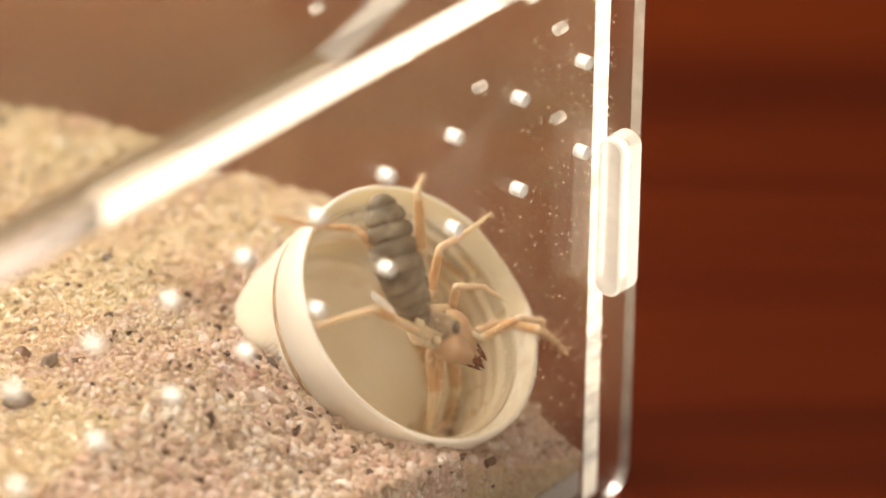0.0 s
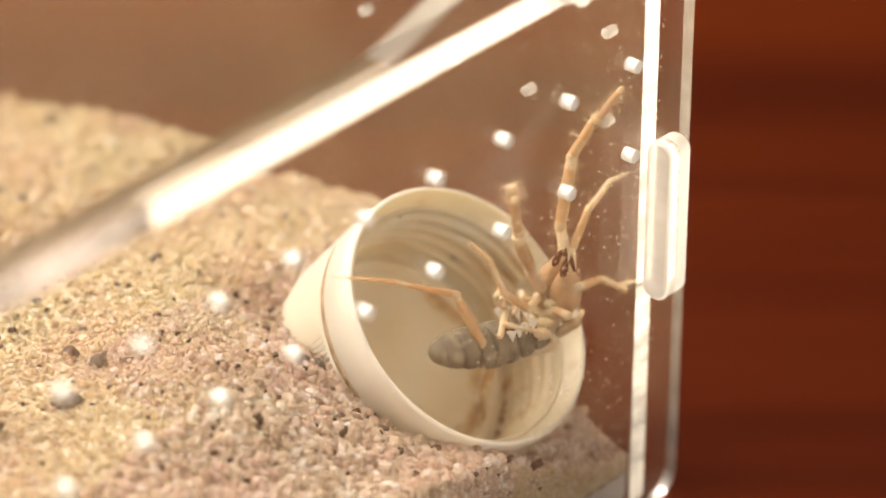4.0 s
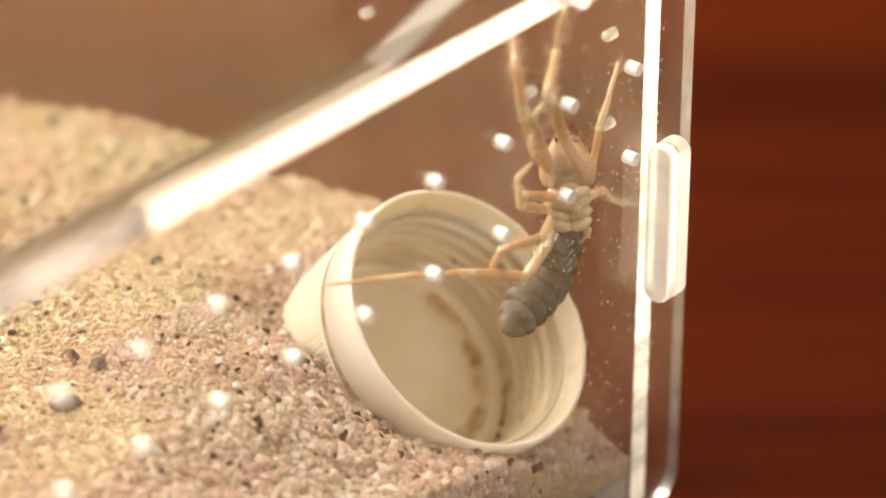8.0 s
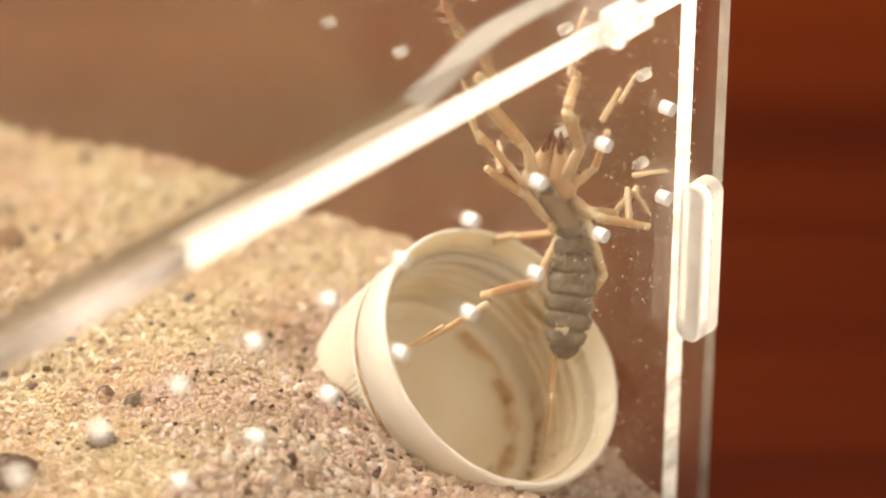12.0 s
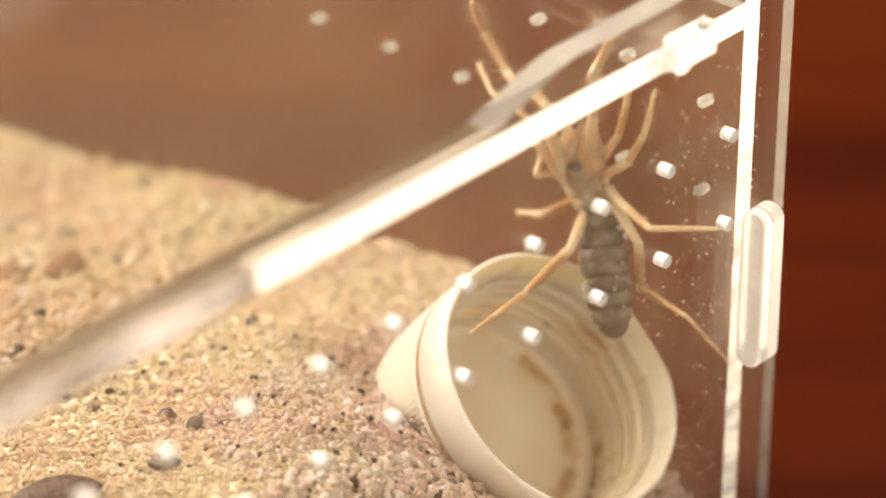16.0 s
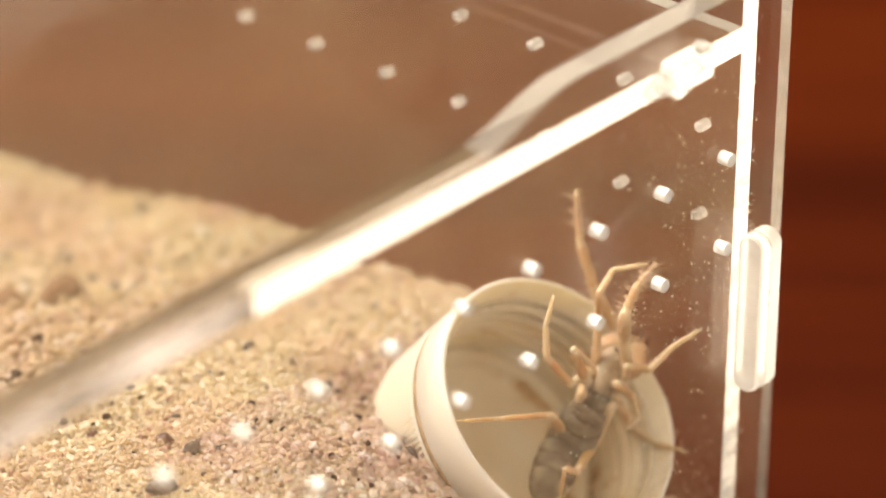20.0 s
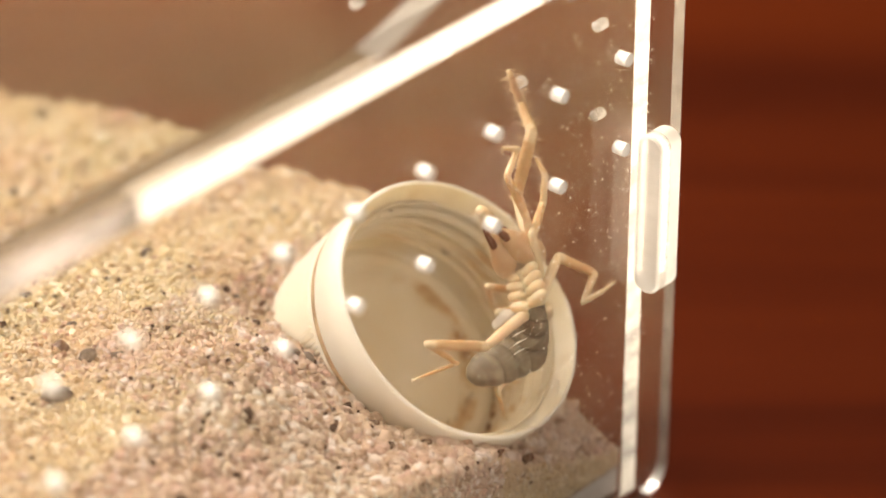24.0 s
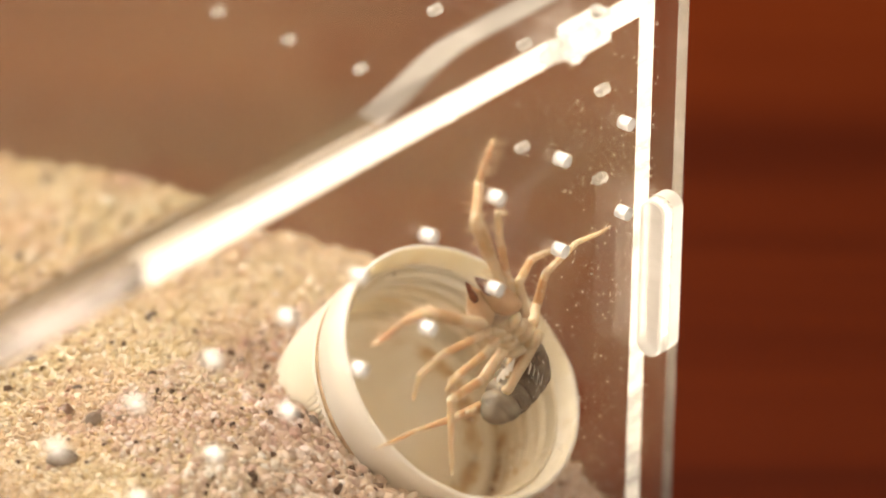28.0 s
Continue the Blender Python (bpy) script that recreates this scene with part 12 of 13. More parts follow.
    walk(limb['r3_1'], [
        (0, pose(-.00051, .00084, -.00444, 177.5, -13.3, 52.7)), (.25, pose(.00179, .00026, -.00325, -129.5, -8.1, 48.4)), (.5, pose(.0041, -.00032, -.00205, -77.3, -1.6, 50)),
        (.75, pose(.00017, -.0004, .0011, -108.2, -2.6, 6.9)), (1, pose(-.00376, -.00049, .00425, -131.4, -23.9, -32)), (1.25, pose(.00003, .00042, .00042, -104.9, 5.6, -1.1)),
        (1.5, pose(.00381, .00133, -.00342, -65.8, 13.5, 40.9)), (1.75, pose(.00271, .00065, -.00391, -129.1, 17.4, -24.6)), (2, pose(.0016, -.00003, -.0044, -167.1, -31.2, -66.1)),
        (2.12, pose(.00126, .00108, -.00428, -115.1, -51.3, -125.2)), (2.25, pose(.00088, .00234, -.00415, -64.5, -22.1, 175.9)), (2.5, pose(.00133, .00272, -.00369, -49.4, -13.1, 176.8)),
        (2.75, pose(-.00027, -.00096, -.00044, 16.3, -12.5, 175)), (3, pose(-.00187, -.00464, .00282, 81.5, -10.7, 174.8)), (3.5, pose(-.00187, -.00464, .00282, 81.5, -10.7, 174.8)),
        (4.5, pose(.00165, -.00192, .00236, 95.5, -16.2, -142.3)), (5.5, pose(.00518, .00081, .00191, 102.1, -29.5, -98.7)), (6, pose(.00518, .00081, .00191, 102.1, -29.5, -98.7)),
        (6.5, pose(.00524, -.00089, .0015, 175.3, -14.1, -136.1)), (7, pose(.0053, -.0026, .00109, -126.1, 23.7, -136.7)), (7.5, pose(.00056, -.00064, .00198, 158.7, 19.4, -135.2)),
        (8, pose(-.00419, .00131, .00288, 84.5, 19.7, -130.4)), (8.25, pose(.0006, -.00004, .0019, -16.8, 69.3, 147.1)), (8.5, pose(.0054, -.0014, .00093, -89.1, 8.8, 95)),
        (8.75, pose(.00608, -.00032, .00185, -76.9, -17.5, 90.3)), (8.82, pose(.00511, .00096, .0006, -72.3, 10.4, 129.7)), (8.88, pose(.00434, .00197, -.00039, -55.1, 25.7, 166)),
        (9, pose(.0028, .004, -.00238, -11.4, 14.3, -115.3)), (9.12, pose(.00316, .00124, .00116, -30.5, -38.5, -77.5)), (9.25, pose(.00357, -.00186, .00515, -116.1, -39.7, 22.4)),
        (9.5, pose(.00506, .00013, .0043, -109.4, -11.5, 31.6)), (10, pose(.00483, -.00176, .00137, -68.7, -43.9, 4.9)), (10.25, pose(.00378, -.00077, -.00114, -120.8, -5.3, 23.9)),
        (10.5, pose(.00273, .00022, -.00365, -169.1, 32.9, 5.6)), (11, pose(.00424, .0043, .00073, -135.1, 24.2, 53.4)), (12, pose(.00465, .00361, .00133, -136, -15.8, 16.4)),
        (13, pose(.00506, .00293, .00193, -103.7, -45.3, -37.8)), (13.5, pose(.00496, .00249, .00283, -91.2, -34, -61.8)), (14, pose(.00496, .00249, .00283, -91.2, -34, -61.8)),
        (14.5, pose(.00513, .0024, .00148, -134.5, -10.7, -10)), (15, pose(.0053, .00231, .00014, -150, 32.8, 21.1)), (15.5, pose(.00499, .00274, -.00022, -155.4, -18.2, 3.5)),
        (16, pose(.00467, .00316, -.00058, -132.9, -67.3, -30.1)), (17, pose(.0048, .00241, -.00076, -166.6, -86.9, -3.1)), (18, pose(.00275, .00247, -.00352, -171.2, -38.5, 2.2)),
        (19, pose(.00532, .00212, .00162, -105.5, -58.3, -53.6)), (19.5, pose(.00532, .00212, .00162, -105.5, -58.3, -53.6)), (19.75, pose(.00024, .00252, .00224, -130.6, 9.1, 2.4)),
        (20, pose(-.00485, .00292, .00286, -64.1, 59.5, 90.1)), (20.15, pose(.00004, .00221, .00078, 3.3, 1.9, 130.9)), (20.3, pose(.00494, .0015, -.0013, 66.6, -56.4, 93.3)),
        (20.6, pose(.00004, .00037, -.00416, 155.4, -71, 23.2)), (20.8, pose(.00168, .00024, -.00352, 27.1, -34.4, 176)), (21, pose(.00333, .00011, -.00288, 45.7, 31.8, -151.6)),
        (21.5, pose(.0039, .00002, -.00225, 65.8, 15.4, -102.6)), (22, pose(.00446, -.00006, -.00162, 67.4, -9, -61.6)), (22.5, pose(.0018, -.0002, .00241, -9.1, 19.9, -53.4)),
        (23, pose(-.00086, -.00035, .00643, -100.2, 31.6, -84.2)), (24, pose(.00409, -.0013, .00509, -106.3, 28.9, -100.2)), (24.5, pose(.00444, -.00228, .00467, -100.4, 28.5, -103.4)),
        (25, pose(.00444, -.00228, .00467, -100.4, 28.5, -103.4)), (26, pose(.00569, -.00012, .00186, -101.6, -4.3, -115.3)), (26.5, pose(.00568, -.0002, .00205, -63.5, -1.4, -157.2)),
        (27, pose(.00568, -.00029, .00225, -34.9, 24.7, 168.8)), (28, pose(.00567, -.00071, -.00065, -48.7, 1.2, 160)),
    ])
    walk(limb['r3_2'], [
        (0, pose(.00043, .00168, -.00969, -157.8, 12.5, 21.2)), (.5, pose(.00004, .00304, -.00086, -80.7, 1.9, 56.4)), (.75, pose(-.00017, .00261, .00006, -103.1, 7.8, 10.2)),
        (1, pose(-.00039, .00218, .00099, -122.9, -4.2, -34.7)), (1.5, pose(.00098, .00539, -.00127, -75.6, 23.8, 7.9)), (2, pose(.0038, -.00204, -.0089, -93.4, 41.2, -18.6)),
        (2.25, pose(.0014, -.00259, -.00199, -133.7, 11.3, -43)), (2.5, pose(.00189, -.00142, -.00027, -133.7, 4.1, -23.6)), (2.75, pose(.00032, -.00038, .00166, 162.8, -13, -62.7)),
        (3, pose(-.00124, .00067, .0036, 97.7, -55.4, -65.2)), (3.5, pose(-.00124, .00067, .0036, 97.7, -55.4, -65.2)), (5.5, pose(-.00012, .00106, .00092, 98.5, 11.6, -106.2)),
        (6, pose(-.00012, .00106, .00092, 98.5, 11.6, -106.2)), (6.5, pose(.00455, -.00192, -.00045, 152.5, 6.1, -148.3)), (7, pose(.00923, -.0049, -.00182, -158.8, 36.1, 179.8)),
        (8, pose(-.00839, .00467, .00336, -175.9, 71.4, -179.3)), (8.25, pose(-.00419, .00141, .00218, -101.8, 37.4, -106.9)), (8.5, pose(.00002, -.00186, .00101, -88.8, -10.9, -96.6)),
        (8.75, pose(.00082, -.00071, .00301, -87.1, -60.7, -94.5)), (8.88, pose(.00208, .00092, .00288, 67.8, -44.6, 142.2)), (9, pose(.0032, .00236, .00275, 100.4, 11.5, 153)),
        (9.12, pose(.00316, .00275, .00302, 67.5, 14.3, 97.3)), (9.25, pose(.00312, .0032, .00333, 44.8, -14.2, 41.8)), (9.32, pose(.00299, .00363, .0031, .3, 1.3, 29.1)),
        (9.38, pose(.00289, .00397, .00291, -36.3, 4.1, 13.5)), (9.5, pose(.0027, .00465, .00254, -105.6, -16.3, -8.2)), (10, pose(.00304, .00314, .00278, -113.5, -24, 17.8)),
        (10.5, pose(-.00024, .00096, -.0081, -127.5, 18.4, 52.1)), (10.75, pose(0, .00313, -.00543, -103, -44.2, 88.2)), (11, pose(.00024, .00531, -.00276, 116.8, -64.9, -96.3)),
        (12, pose(.00462, .00591, -.00087, 0, -67.3, -15.7)), (13, pose(.00899, .00652, .00103, -48.8, -37.4, -6.6)), (13.5, pose(.00974, .00499, .00274, -57.9, -14.9, -9.4)),
        (14, pose(.00974, .00499, .00274, -57.9, -14.9, -9.4)), (15, pose(.00196, .00392, -.00379, -126.8, -4, 5.2)), (16, pose(.00959, .00488, -.002, -121.1, -9.3, 21.4)),
        (17, pose(.0101, .00338, -.00104, -93.1, -20.2, 7.1)), (18, pose(.00604, .00341, -.0077, -112.2, 20.4, 14.2)), (19, pose(.01024, .00422, .00086, -84.3, -27.6, -9.9)),
        (19.5, pose(.01024, .00422, .00086, -84.3, -27.6, -9.9)), (20, pose(-.00971, .00494, .00405, -121.5, 30.8, -60.3)), (20.15, pose(.00014, .00247, .00197, -127.7, 9.1, -18.1)),
        (20.3, pose(.00999, 0, -.00012, -146.8, -2.9, 25.1)), (20.6, pose(.00519, .00014, -.00576, -96.9, 21.2, 73.1)), (21, pose(-.00025, .00257, .00033, -67.5, 28.4, 64.4)),
        (22, pose(-.00008, -.00215, .00042, -45.2, 32.1, 62.8)), (22.5, pose(.00215, -.00073, .00302, -68, -5.1, 69.8)), (23, pose(.00437, .00069, .00562, -101.7, -35.2, 94.8)),
        (24, pose(.00932, -.0015, .00376, 170.3, -40, -171.3)), (24.25, pose(.00952, -.00228, .00379, 178.8, 6.5, -170.5)), (24.5, pose(.00971, -.00306, .00382, -166.4, 52, -159.2)),
        (25, pose(.00971, -.00306, .00382, -166.4, 52, -159.2)), (26, pose(.01044, -.00246, .00077, -114, 3.8, -133)), (27, pose(.00326, -.00296, .00627, -68.1, -18.7, -137.5)),
        (28, pose(.00421, -.00449, .00291, -93.3, -24.2, -143.1)),
    ])
    walk(limb['r3_3'], [
        (0, pose(-.001, .00291, -.01367, -156.4, 8.4, 17.3)), (.5, pose(-.00357, .00546, -.00015, -80.6, 1.9, 56.5)), (1, pose(.00186, .00512, -.0014, -66.7, 35, 112.2)),
        (1.25, pose(.00134, .00739, -.00083, -86, 40.3, 33.5)), (1.5, pose(.00082, .00967, -.00027, -96.6, 26.8, -39.3)), (2, pose(.00504, .00218, -.0091, -95.3, 37.7, -26.3)),
        (2.25, pose(.00313, .00014, -.00498, -134, -6.9, -61.7)), (2.5, pose(.00297, .00158, -.0033, -133.7, 4.1, -23.6)), (2.75, pose(-.00101, -.00001, -.00002, -122.3, 15.1, 59.4)),
        (3, pose(-.005, -.0016, .00326, -109.9, 5.2, 142.7)), (3.5, pose(-.005, -.0016, .00326, -109.9, 5.2, 142.7)), (4.5, pose(-.00463, .0004, .00178, -162.8, -49, 180)),
        (5.5, pose(-.00426, .00239, .00029, 106, -26.7, -101.1)), (6, pose(-.00426, .00239, .00029, 106, -26.7, -101.1)), (6.5, pose(.00369, -.00205, -.00242, 172.9, -19.9, -107.4)),
        (7, pose(.01164, -.0065, -.00513, -123.7, -11.7, -103.5)), (8, pose(-.00423, .00441, .00196, -95.7, 4.4, -115.8)), (8.5, pose(.00439, -.00235, .0011, -88.9, -10.9, -96.6)),
        (8.75, pose(.00522, -.00087, .00312, -26.5, 18, -135.8)), (9, pose(.00531, .00614, .00198, -24.1, 14.1, -128.4)), (9.25, pose(.00461, .00038, .00636, 46.6, -24.8, -121.2)),
        (9.5, pose(.00363, .0088, .0014, 110.2, -9.3, -114)), (10, pose(.00249, .0072, .00118, 122.4, -5.4, -103.3)), (10.25, pose(-.00051, .00482, -.00473, 171.8, 16, -46.9)),
        (10.5, pose(-.00351, .00244, -.01064, -143.6, -14, 5.3)), (11, pose(-.00386, .00396, -.0036, -129.9, -10.5, 25.2)), (13, pose(.00762, .01001, .00333, -80.4, -31.4, 7.7)),
        (13.5, pose(.00975, .00877, .005, -57.9, -15.1, -9)), (14, pose(.00975, .00877, .005, -57.9, -15.1, -9)), (15, pose(.00182, .00744, -.00642, -126.6, -5.5, 3.2)),
        (16, pose(.00856, .00852, -.00424, -121.2, -9.1, 21.7)), (17, pose(.00964, .00775, -.00126, -92, -20.3, 3.8)), (18, pose(.00448, .00722, -.00926, -112.3, 20.3, 14)),
        (19, pose(.01079, .00857, .00125, -84.5, -27.7, -9.4)), (19.5, pose(.01079, .00857, .00125, -84.5, -27.7, -9.4)), (19.75, pose(.00188, .00819, .00166, -85.2, 19.5, -24.9)),
        (20, pose(-.00704, .00782, .00208, -112.2, 63, -59.9)), (20.15, pose(.00105, .00504, -.00086, -117.4, 24, -16.4)), (20.3, pose(.00913, .00226, -.00379, -146.8, -2.8, 25.2)),
        (20.6, pose(.00096, .00123, -.00625, -97, 21.2, 73.1)), (20.8, pose(-.00131, .00314, -.00222, -135.6, 16.9, 10.7)), (21, pose(-.00357, .00505, .00181, -152.4, -15.8, -38.8)),
        (22, pose(-.0021, .00075, .00305, -101.1, 30.1, -.8)), (22.5, pose(-.00103, .00079, .00397, -78.4, 30.1, 67.9)), (23, pose(.00004, .00084, .00489, -69.5, 12.4, 128.3)),
        (23.5, pose(.00324, -.00018, .00267, -66.2, 2.2, 175.5)), (24, pose(.00645, -.00119, .00044, -71.4, -7.1, -137.5)), (24.5, pose(.01323, -.00283, .00118, -109.4, 7.2, -98.8)),
        (25, pose(.01323, -.00283, .00118, -109.4, 7.2, -98.8)), (26, pose(.01346, -.00511, -.00101, -90.6, -.8, -98.8)), (27, pose(.00641, -.00561, .00782, -66.9, -12.3, -161.3)),
        (28, pose(.00676, -.00807, .00268, -115.2, -23.4, -143.6)),
    ])
    walk(limb['r4_0'], [
        (0, pose(0, -.0015, -.00044, 134.4, 37.4, 92.7)), (.25, pose(0, -.0015, -.00044, 121.6, 38.6, 26.4)), (.5, pose(0, -.0015, -.00045, 114.9, 30, -35.8)),
        (1, pose(0, -.0015, -.00049, 154.5, -.8, 43.8)), (1.25, pose(-.00026, -.00146, -.00046, 137.3, 26.3, 7.1)), (1.5, pose(-.00051, -.00141, -.00044, 101.5, 34.3, -44.2)),
        (2, pose(-.00115, -.00096, -.00044, 122, 27.2, 16.2)), (2.12, pose(-.00053, -.00076, -.00044, 83.1, 17.9, -46.1)), (2.25, pose(.00017, -.00054, -.00044, 70.5, -22.1, -99.8)),
        (2.5, pose(.00149, -.00013, -.00044, 70.7, -41.7, -95.8)), (3, pose(.0013, -.00075, -.00044, 129.4, 7.2, -114.4)), (3.5, pose(.0013, -.00075, -.00044, 129.4, 7.2, -114.4)),
        (5.5, pose(.00039, -.00145, -.0005, 111.6, -18.4, -130.1)), (6, pose(.00039, -.00145, -.0005, 111.6, -18.4, -130.1)), (7, pose(0, -.0015, -.00044, 85.7, -13.6, -157.5)),
        (7.5, pose(0, -.0015, -.0005, 113.7, 17.4, 166.7)), (8, pose(0, -.0015, -.00056, 122.2, 58.5, 135.5)), (8.5, pose(0, -.0015, -.00045, 100.9, 23, 116.4)),
        (8.75, pose(.00074, -.00081, -.00044, 118.6, -8.4, 113)), (8.82, pose(.00097, -.00061, -.00044, 92.1, -6.6, 73.6)), (8.88, pose(.00114, -.00045, -.00044, 73.7, -17.3, 44.1)),
        (9, pose(.00149, -.00013, -.00044, 61.6, -55.5, -16)), (9.25, pose(.00122, .00051, -.00044, 82.2, -48, -4)), (9.5, pose(.00096, .00115, -.00044, 96.8, -40.6, 12)),
        (10, pose(.00051, .00141, -.00044, 154, -33.5, -19.6)), (10.5, pose(.00013, .00149, -.00044, 147.7, -27, -4.6)), (11, pose(-.00039, .00145, -.00044, 160, 5.6, 6.1)),
        (13, pose(-.00006, .00149, -.00044, 169.9, -48, 5.7)), (13.5, pose(0, .0015, -.00044, -165.4, -71.5, -14.8)), (14, pose(0, .0015, -.00044, -165.4, -71.5, -14.8)),
        (15, pose(0, .0015, -.00045, 167.9, -50.1, 8.2)), (16, pose(-.00026, .00148, -.00044, -176.6, -50.4, 7.9)), (17, pose(-.00026, .00148, -.00044, 172.2, -41.6, 13)),
        (18, pose(-.00026, .00148, -.00043, 169.9, 14.1, 10.8)), (19, pose(0, .0015, -.00044, -178, -53.2, -1)), (19.5, pose(0, .0015, -.00044, -178, -53.2, -1)),
        (19.75, pose(0, .0015, -.00044, -173.5, 17.4, 1.3)), (20, pose(0, .0015, -.00044, -100.1, 83.3, 74)), (20.15, pose(0, .0015, -.00044, 176.2, 12.2, -.5)),
        (20.3, pose(0, .0015, -.00044, 153.2, -62.8, 15.7)), (20.6, pose(0, .0015, -.00055, 141.4, -37.7, 25.5)), (21, pose(0, .0015, -.00055, -175.7, 19.9, 2)),
        (22, pose(.00026, .00148, -.00068, -175.4, -22.5, -16.1)), (22.5, pose(.00031, .00087, -.00064, -160.3, 18.2, -40.1)), (23, pose(.00037, .00027, -.00061, -164.4, 61.4, -66.3)),
        (24, pose(.00047, -.00093, -.00053, 109.7, 57.9, 159.2)), (24.5, pose(.00051, -.00141, -.0005, 107.1, 37.8, 149)), (25, pose(.00051, -.00141, -.0005, 107.1, 37.8, 149)),
        (26, pose(.00051, -.00141, -.00047, 109, 32.1, 142.2)), (27, pose(.00051, -.00141, -.00054, 113.9, 33.9, 143.1)), (27.5, pose(.00051, -.00141, -.00049, 120, 1.1, 174.8)),
        (28, pose(.00051, -.00141, -.00044, 107.1, -29.9, -152.1)),
    ])
    walk(limb['r4_1'], [
        (0, pose(.00455, -.00392, -.00389, 142.7, 30, 83.2)), (.25, pose(.0001, -.00461, -.0033, 111, 44.5, 1.9)), (.5, pose(-.00435, -.00529, -.00271, 88.2, 22.5, -72.6)),
        (.75, pose(-.00122, -.00433, -.0044, 111.2, 26.7, 1.2)), (1, pose(.00191, -.00337, -.00608, 122.5, 8.3, 68.7)), (1.25, pose(-.00167, -.00433, -.00377, 89.2, 28.4, -3.1)),
        (1.5, pose(-.00525, -.00528, -.00146, 59.3, 4.3, -72.8)), (1.75, pose(-.00319, -.00585, -.00241, 72.5, 33.4, -32.4)), (2, pose(-.00113, -.00643, -.00336, 111.4, 42.5, 28.1)),
        (2.12, pose(-.00316, -.00284, -.00109, 54.4, 16, -56.3)), (2.19, pose(-.00444, -.00058, .00035, 51, -20.3, -89.3)), (2.25, pose(-.00546, .00122, .00148, 67.2, -45.8, -124.2)),
        (2.5, pose(-.00419, .00182, .00109, 91.8, -57.1, -152.3)), (2.75, pose(-.00353, .00175, -.00163, 121.3, -6.9, -177)), (3, pose(-.00286, .00168, -.00434, 135.6, 46.9, -178.7)),
        (3.5, pose(-.00286, .00168, -.00434, 135.6, 46.9, -178.7)), (5.5, pose(-.00449, .00171, -.00266, 107, 57.5, 145.8)), (6, pose(-.00449, .00171, -.00266, 107, 57.5, 145.8)),
        (6.5, pose(-.00338, .00298, -.00132, 104.7, 14.3, -162)), (7, pose(-.00227, .00425, .00001, 69.6, -11.4, -109.4)), (7.5, pose(.00171, .00226, -.00114, 119.3, -.2, -163.8)),
        (8, pose(.00569, .00027, -.00229, 147.5, 43.7, 158.6)), (8.5, pose(.00566, .00079, -.00153, 149.5, 61.4, 152.6)), (8.75, pose(.00558, .00171, -.00338, 106.4, 28.2, 101.7)),
        (8.88, pose(.00138, -.00169, -.00094, 46.6, -10.9, 61.7)), (9, pose(-.00235, -.0047, .00123, -3.6, -58.9, 69.5)), (9.25, pose(.00017, -.00557, .00012, 44.7, -57.8, 58.4)),
        (9.5, pose(.0027, -.00477, -.001, 78.6, -59.5, 49.8)), (10, pose(.0025, -.00218, -.00509, 102.6, -58.7, 33)), (10.5, pose(.00223, -.00201, -.00511, 126, -39, 12.3)),
        (11, pose(-.00073, -.00072, -.00624, 102.8, -16, 2.5)), (13, pose(.00456, .00086, -.00452, 132.9, -76.1, 35.9)), (13.5, pose(.0059, .00156, -.00235, -153.3, -75.5, -27.2)),
        (14, pose(.0059, .00156, -.00235, -153.3, -75.5, -27.2)), (14.5, pose(.00534, .00122, -.00334, 175.3, -17.8, -6.7)), (15, pose(.00479, .00088, -.00434, 158.9, 40.2, -16.2)),
        (16, pose(.00441, .0025, -.00439, 154.6, 31.6, -10.3)), (17, pose(.0039, .00158, -.00504, 156.5, 11.2, -3.7)), (18, pose(-.00152, .00013, -.00635, 122.4, -12.6, 58.5)),
        (19, pose(.00497, .00163, -.00415, 163.1, -30, .6)), (19.5, pose(.00497, .00163, -.00415, 163.1, -30, .6)), (20, pose(-.00617, .00214, -.00057, 159.7, -14.3, 42.7)),
        (20.3, pose(.0055, .00015, -.00297, -133.8, 30.1, 61.4)), (20.6, pose(.00434, -.00071, -.00439, -88.8, -7.2, 74.3)), (20.8, pose(.00111, .00059, -.00537, -138.6, 16.6, 108.5)),
        (21, pose(-.00212, .00189, -.00636, 172.3, 57.6, 114.3)), (21.5, pose(.00027, .0016, -.00638, 136.3, 20.9, 50.6)), (22, pose(.00267, .0013, -.00639, 146.2, -23.2, 11.1)),
        (23, pose(-.00021, .00574, -.00347, 139.5, -26.8, -38.1)), (23.25, pose(.00089, .00528, -.00302, 108.2, -36.1, 12.8)), (23.5, pose(.00199, .00482, -.00256, 80.6, -21.4, 60.7)),
        (23.75, pose(.0031, .00436, -.0021, 72, 5.4, 96.2)), (24, pose(.0042, .0039, -.00164, 81.5, 32.1, 133.5)), (24.25, pose(.00436, .00349, -.00179, 112.9, .5, -159.9)),
        (24.5, pose(.00452, .00309, -.00194, 97.5, -40.5, -97)), (25, pose(.00452, .00309, -.00194, 97.5, -40.5, -97)), (26, pose(.00495, .00256, -.00218, 86.9, -50.6, -80.4)),
        (27, pose(.00503, .00228, -.00262, 74.7, -53.8, -70.6)), (27.5, pose(.00099, .00284, -.00232, 122.7, -39.6, -166.2)), (28, pose(-.00306, .0034, -.00202, 117.2, -5, 136.5)),
    ])
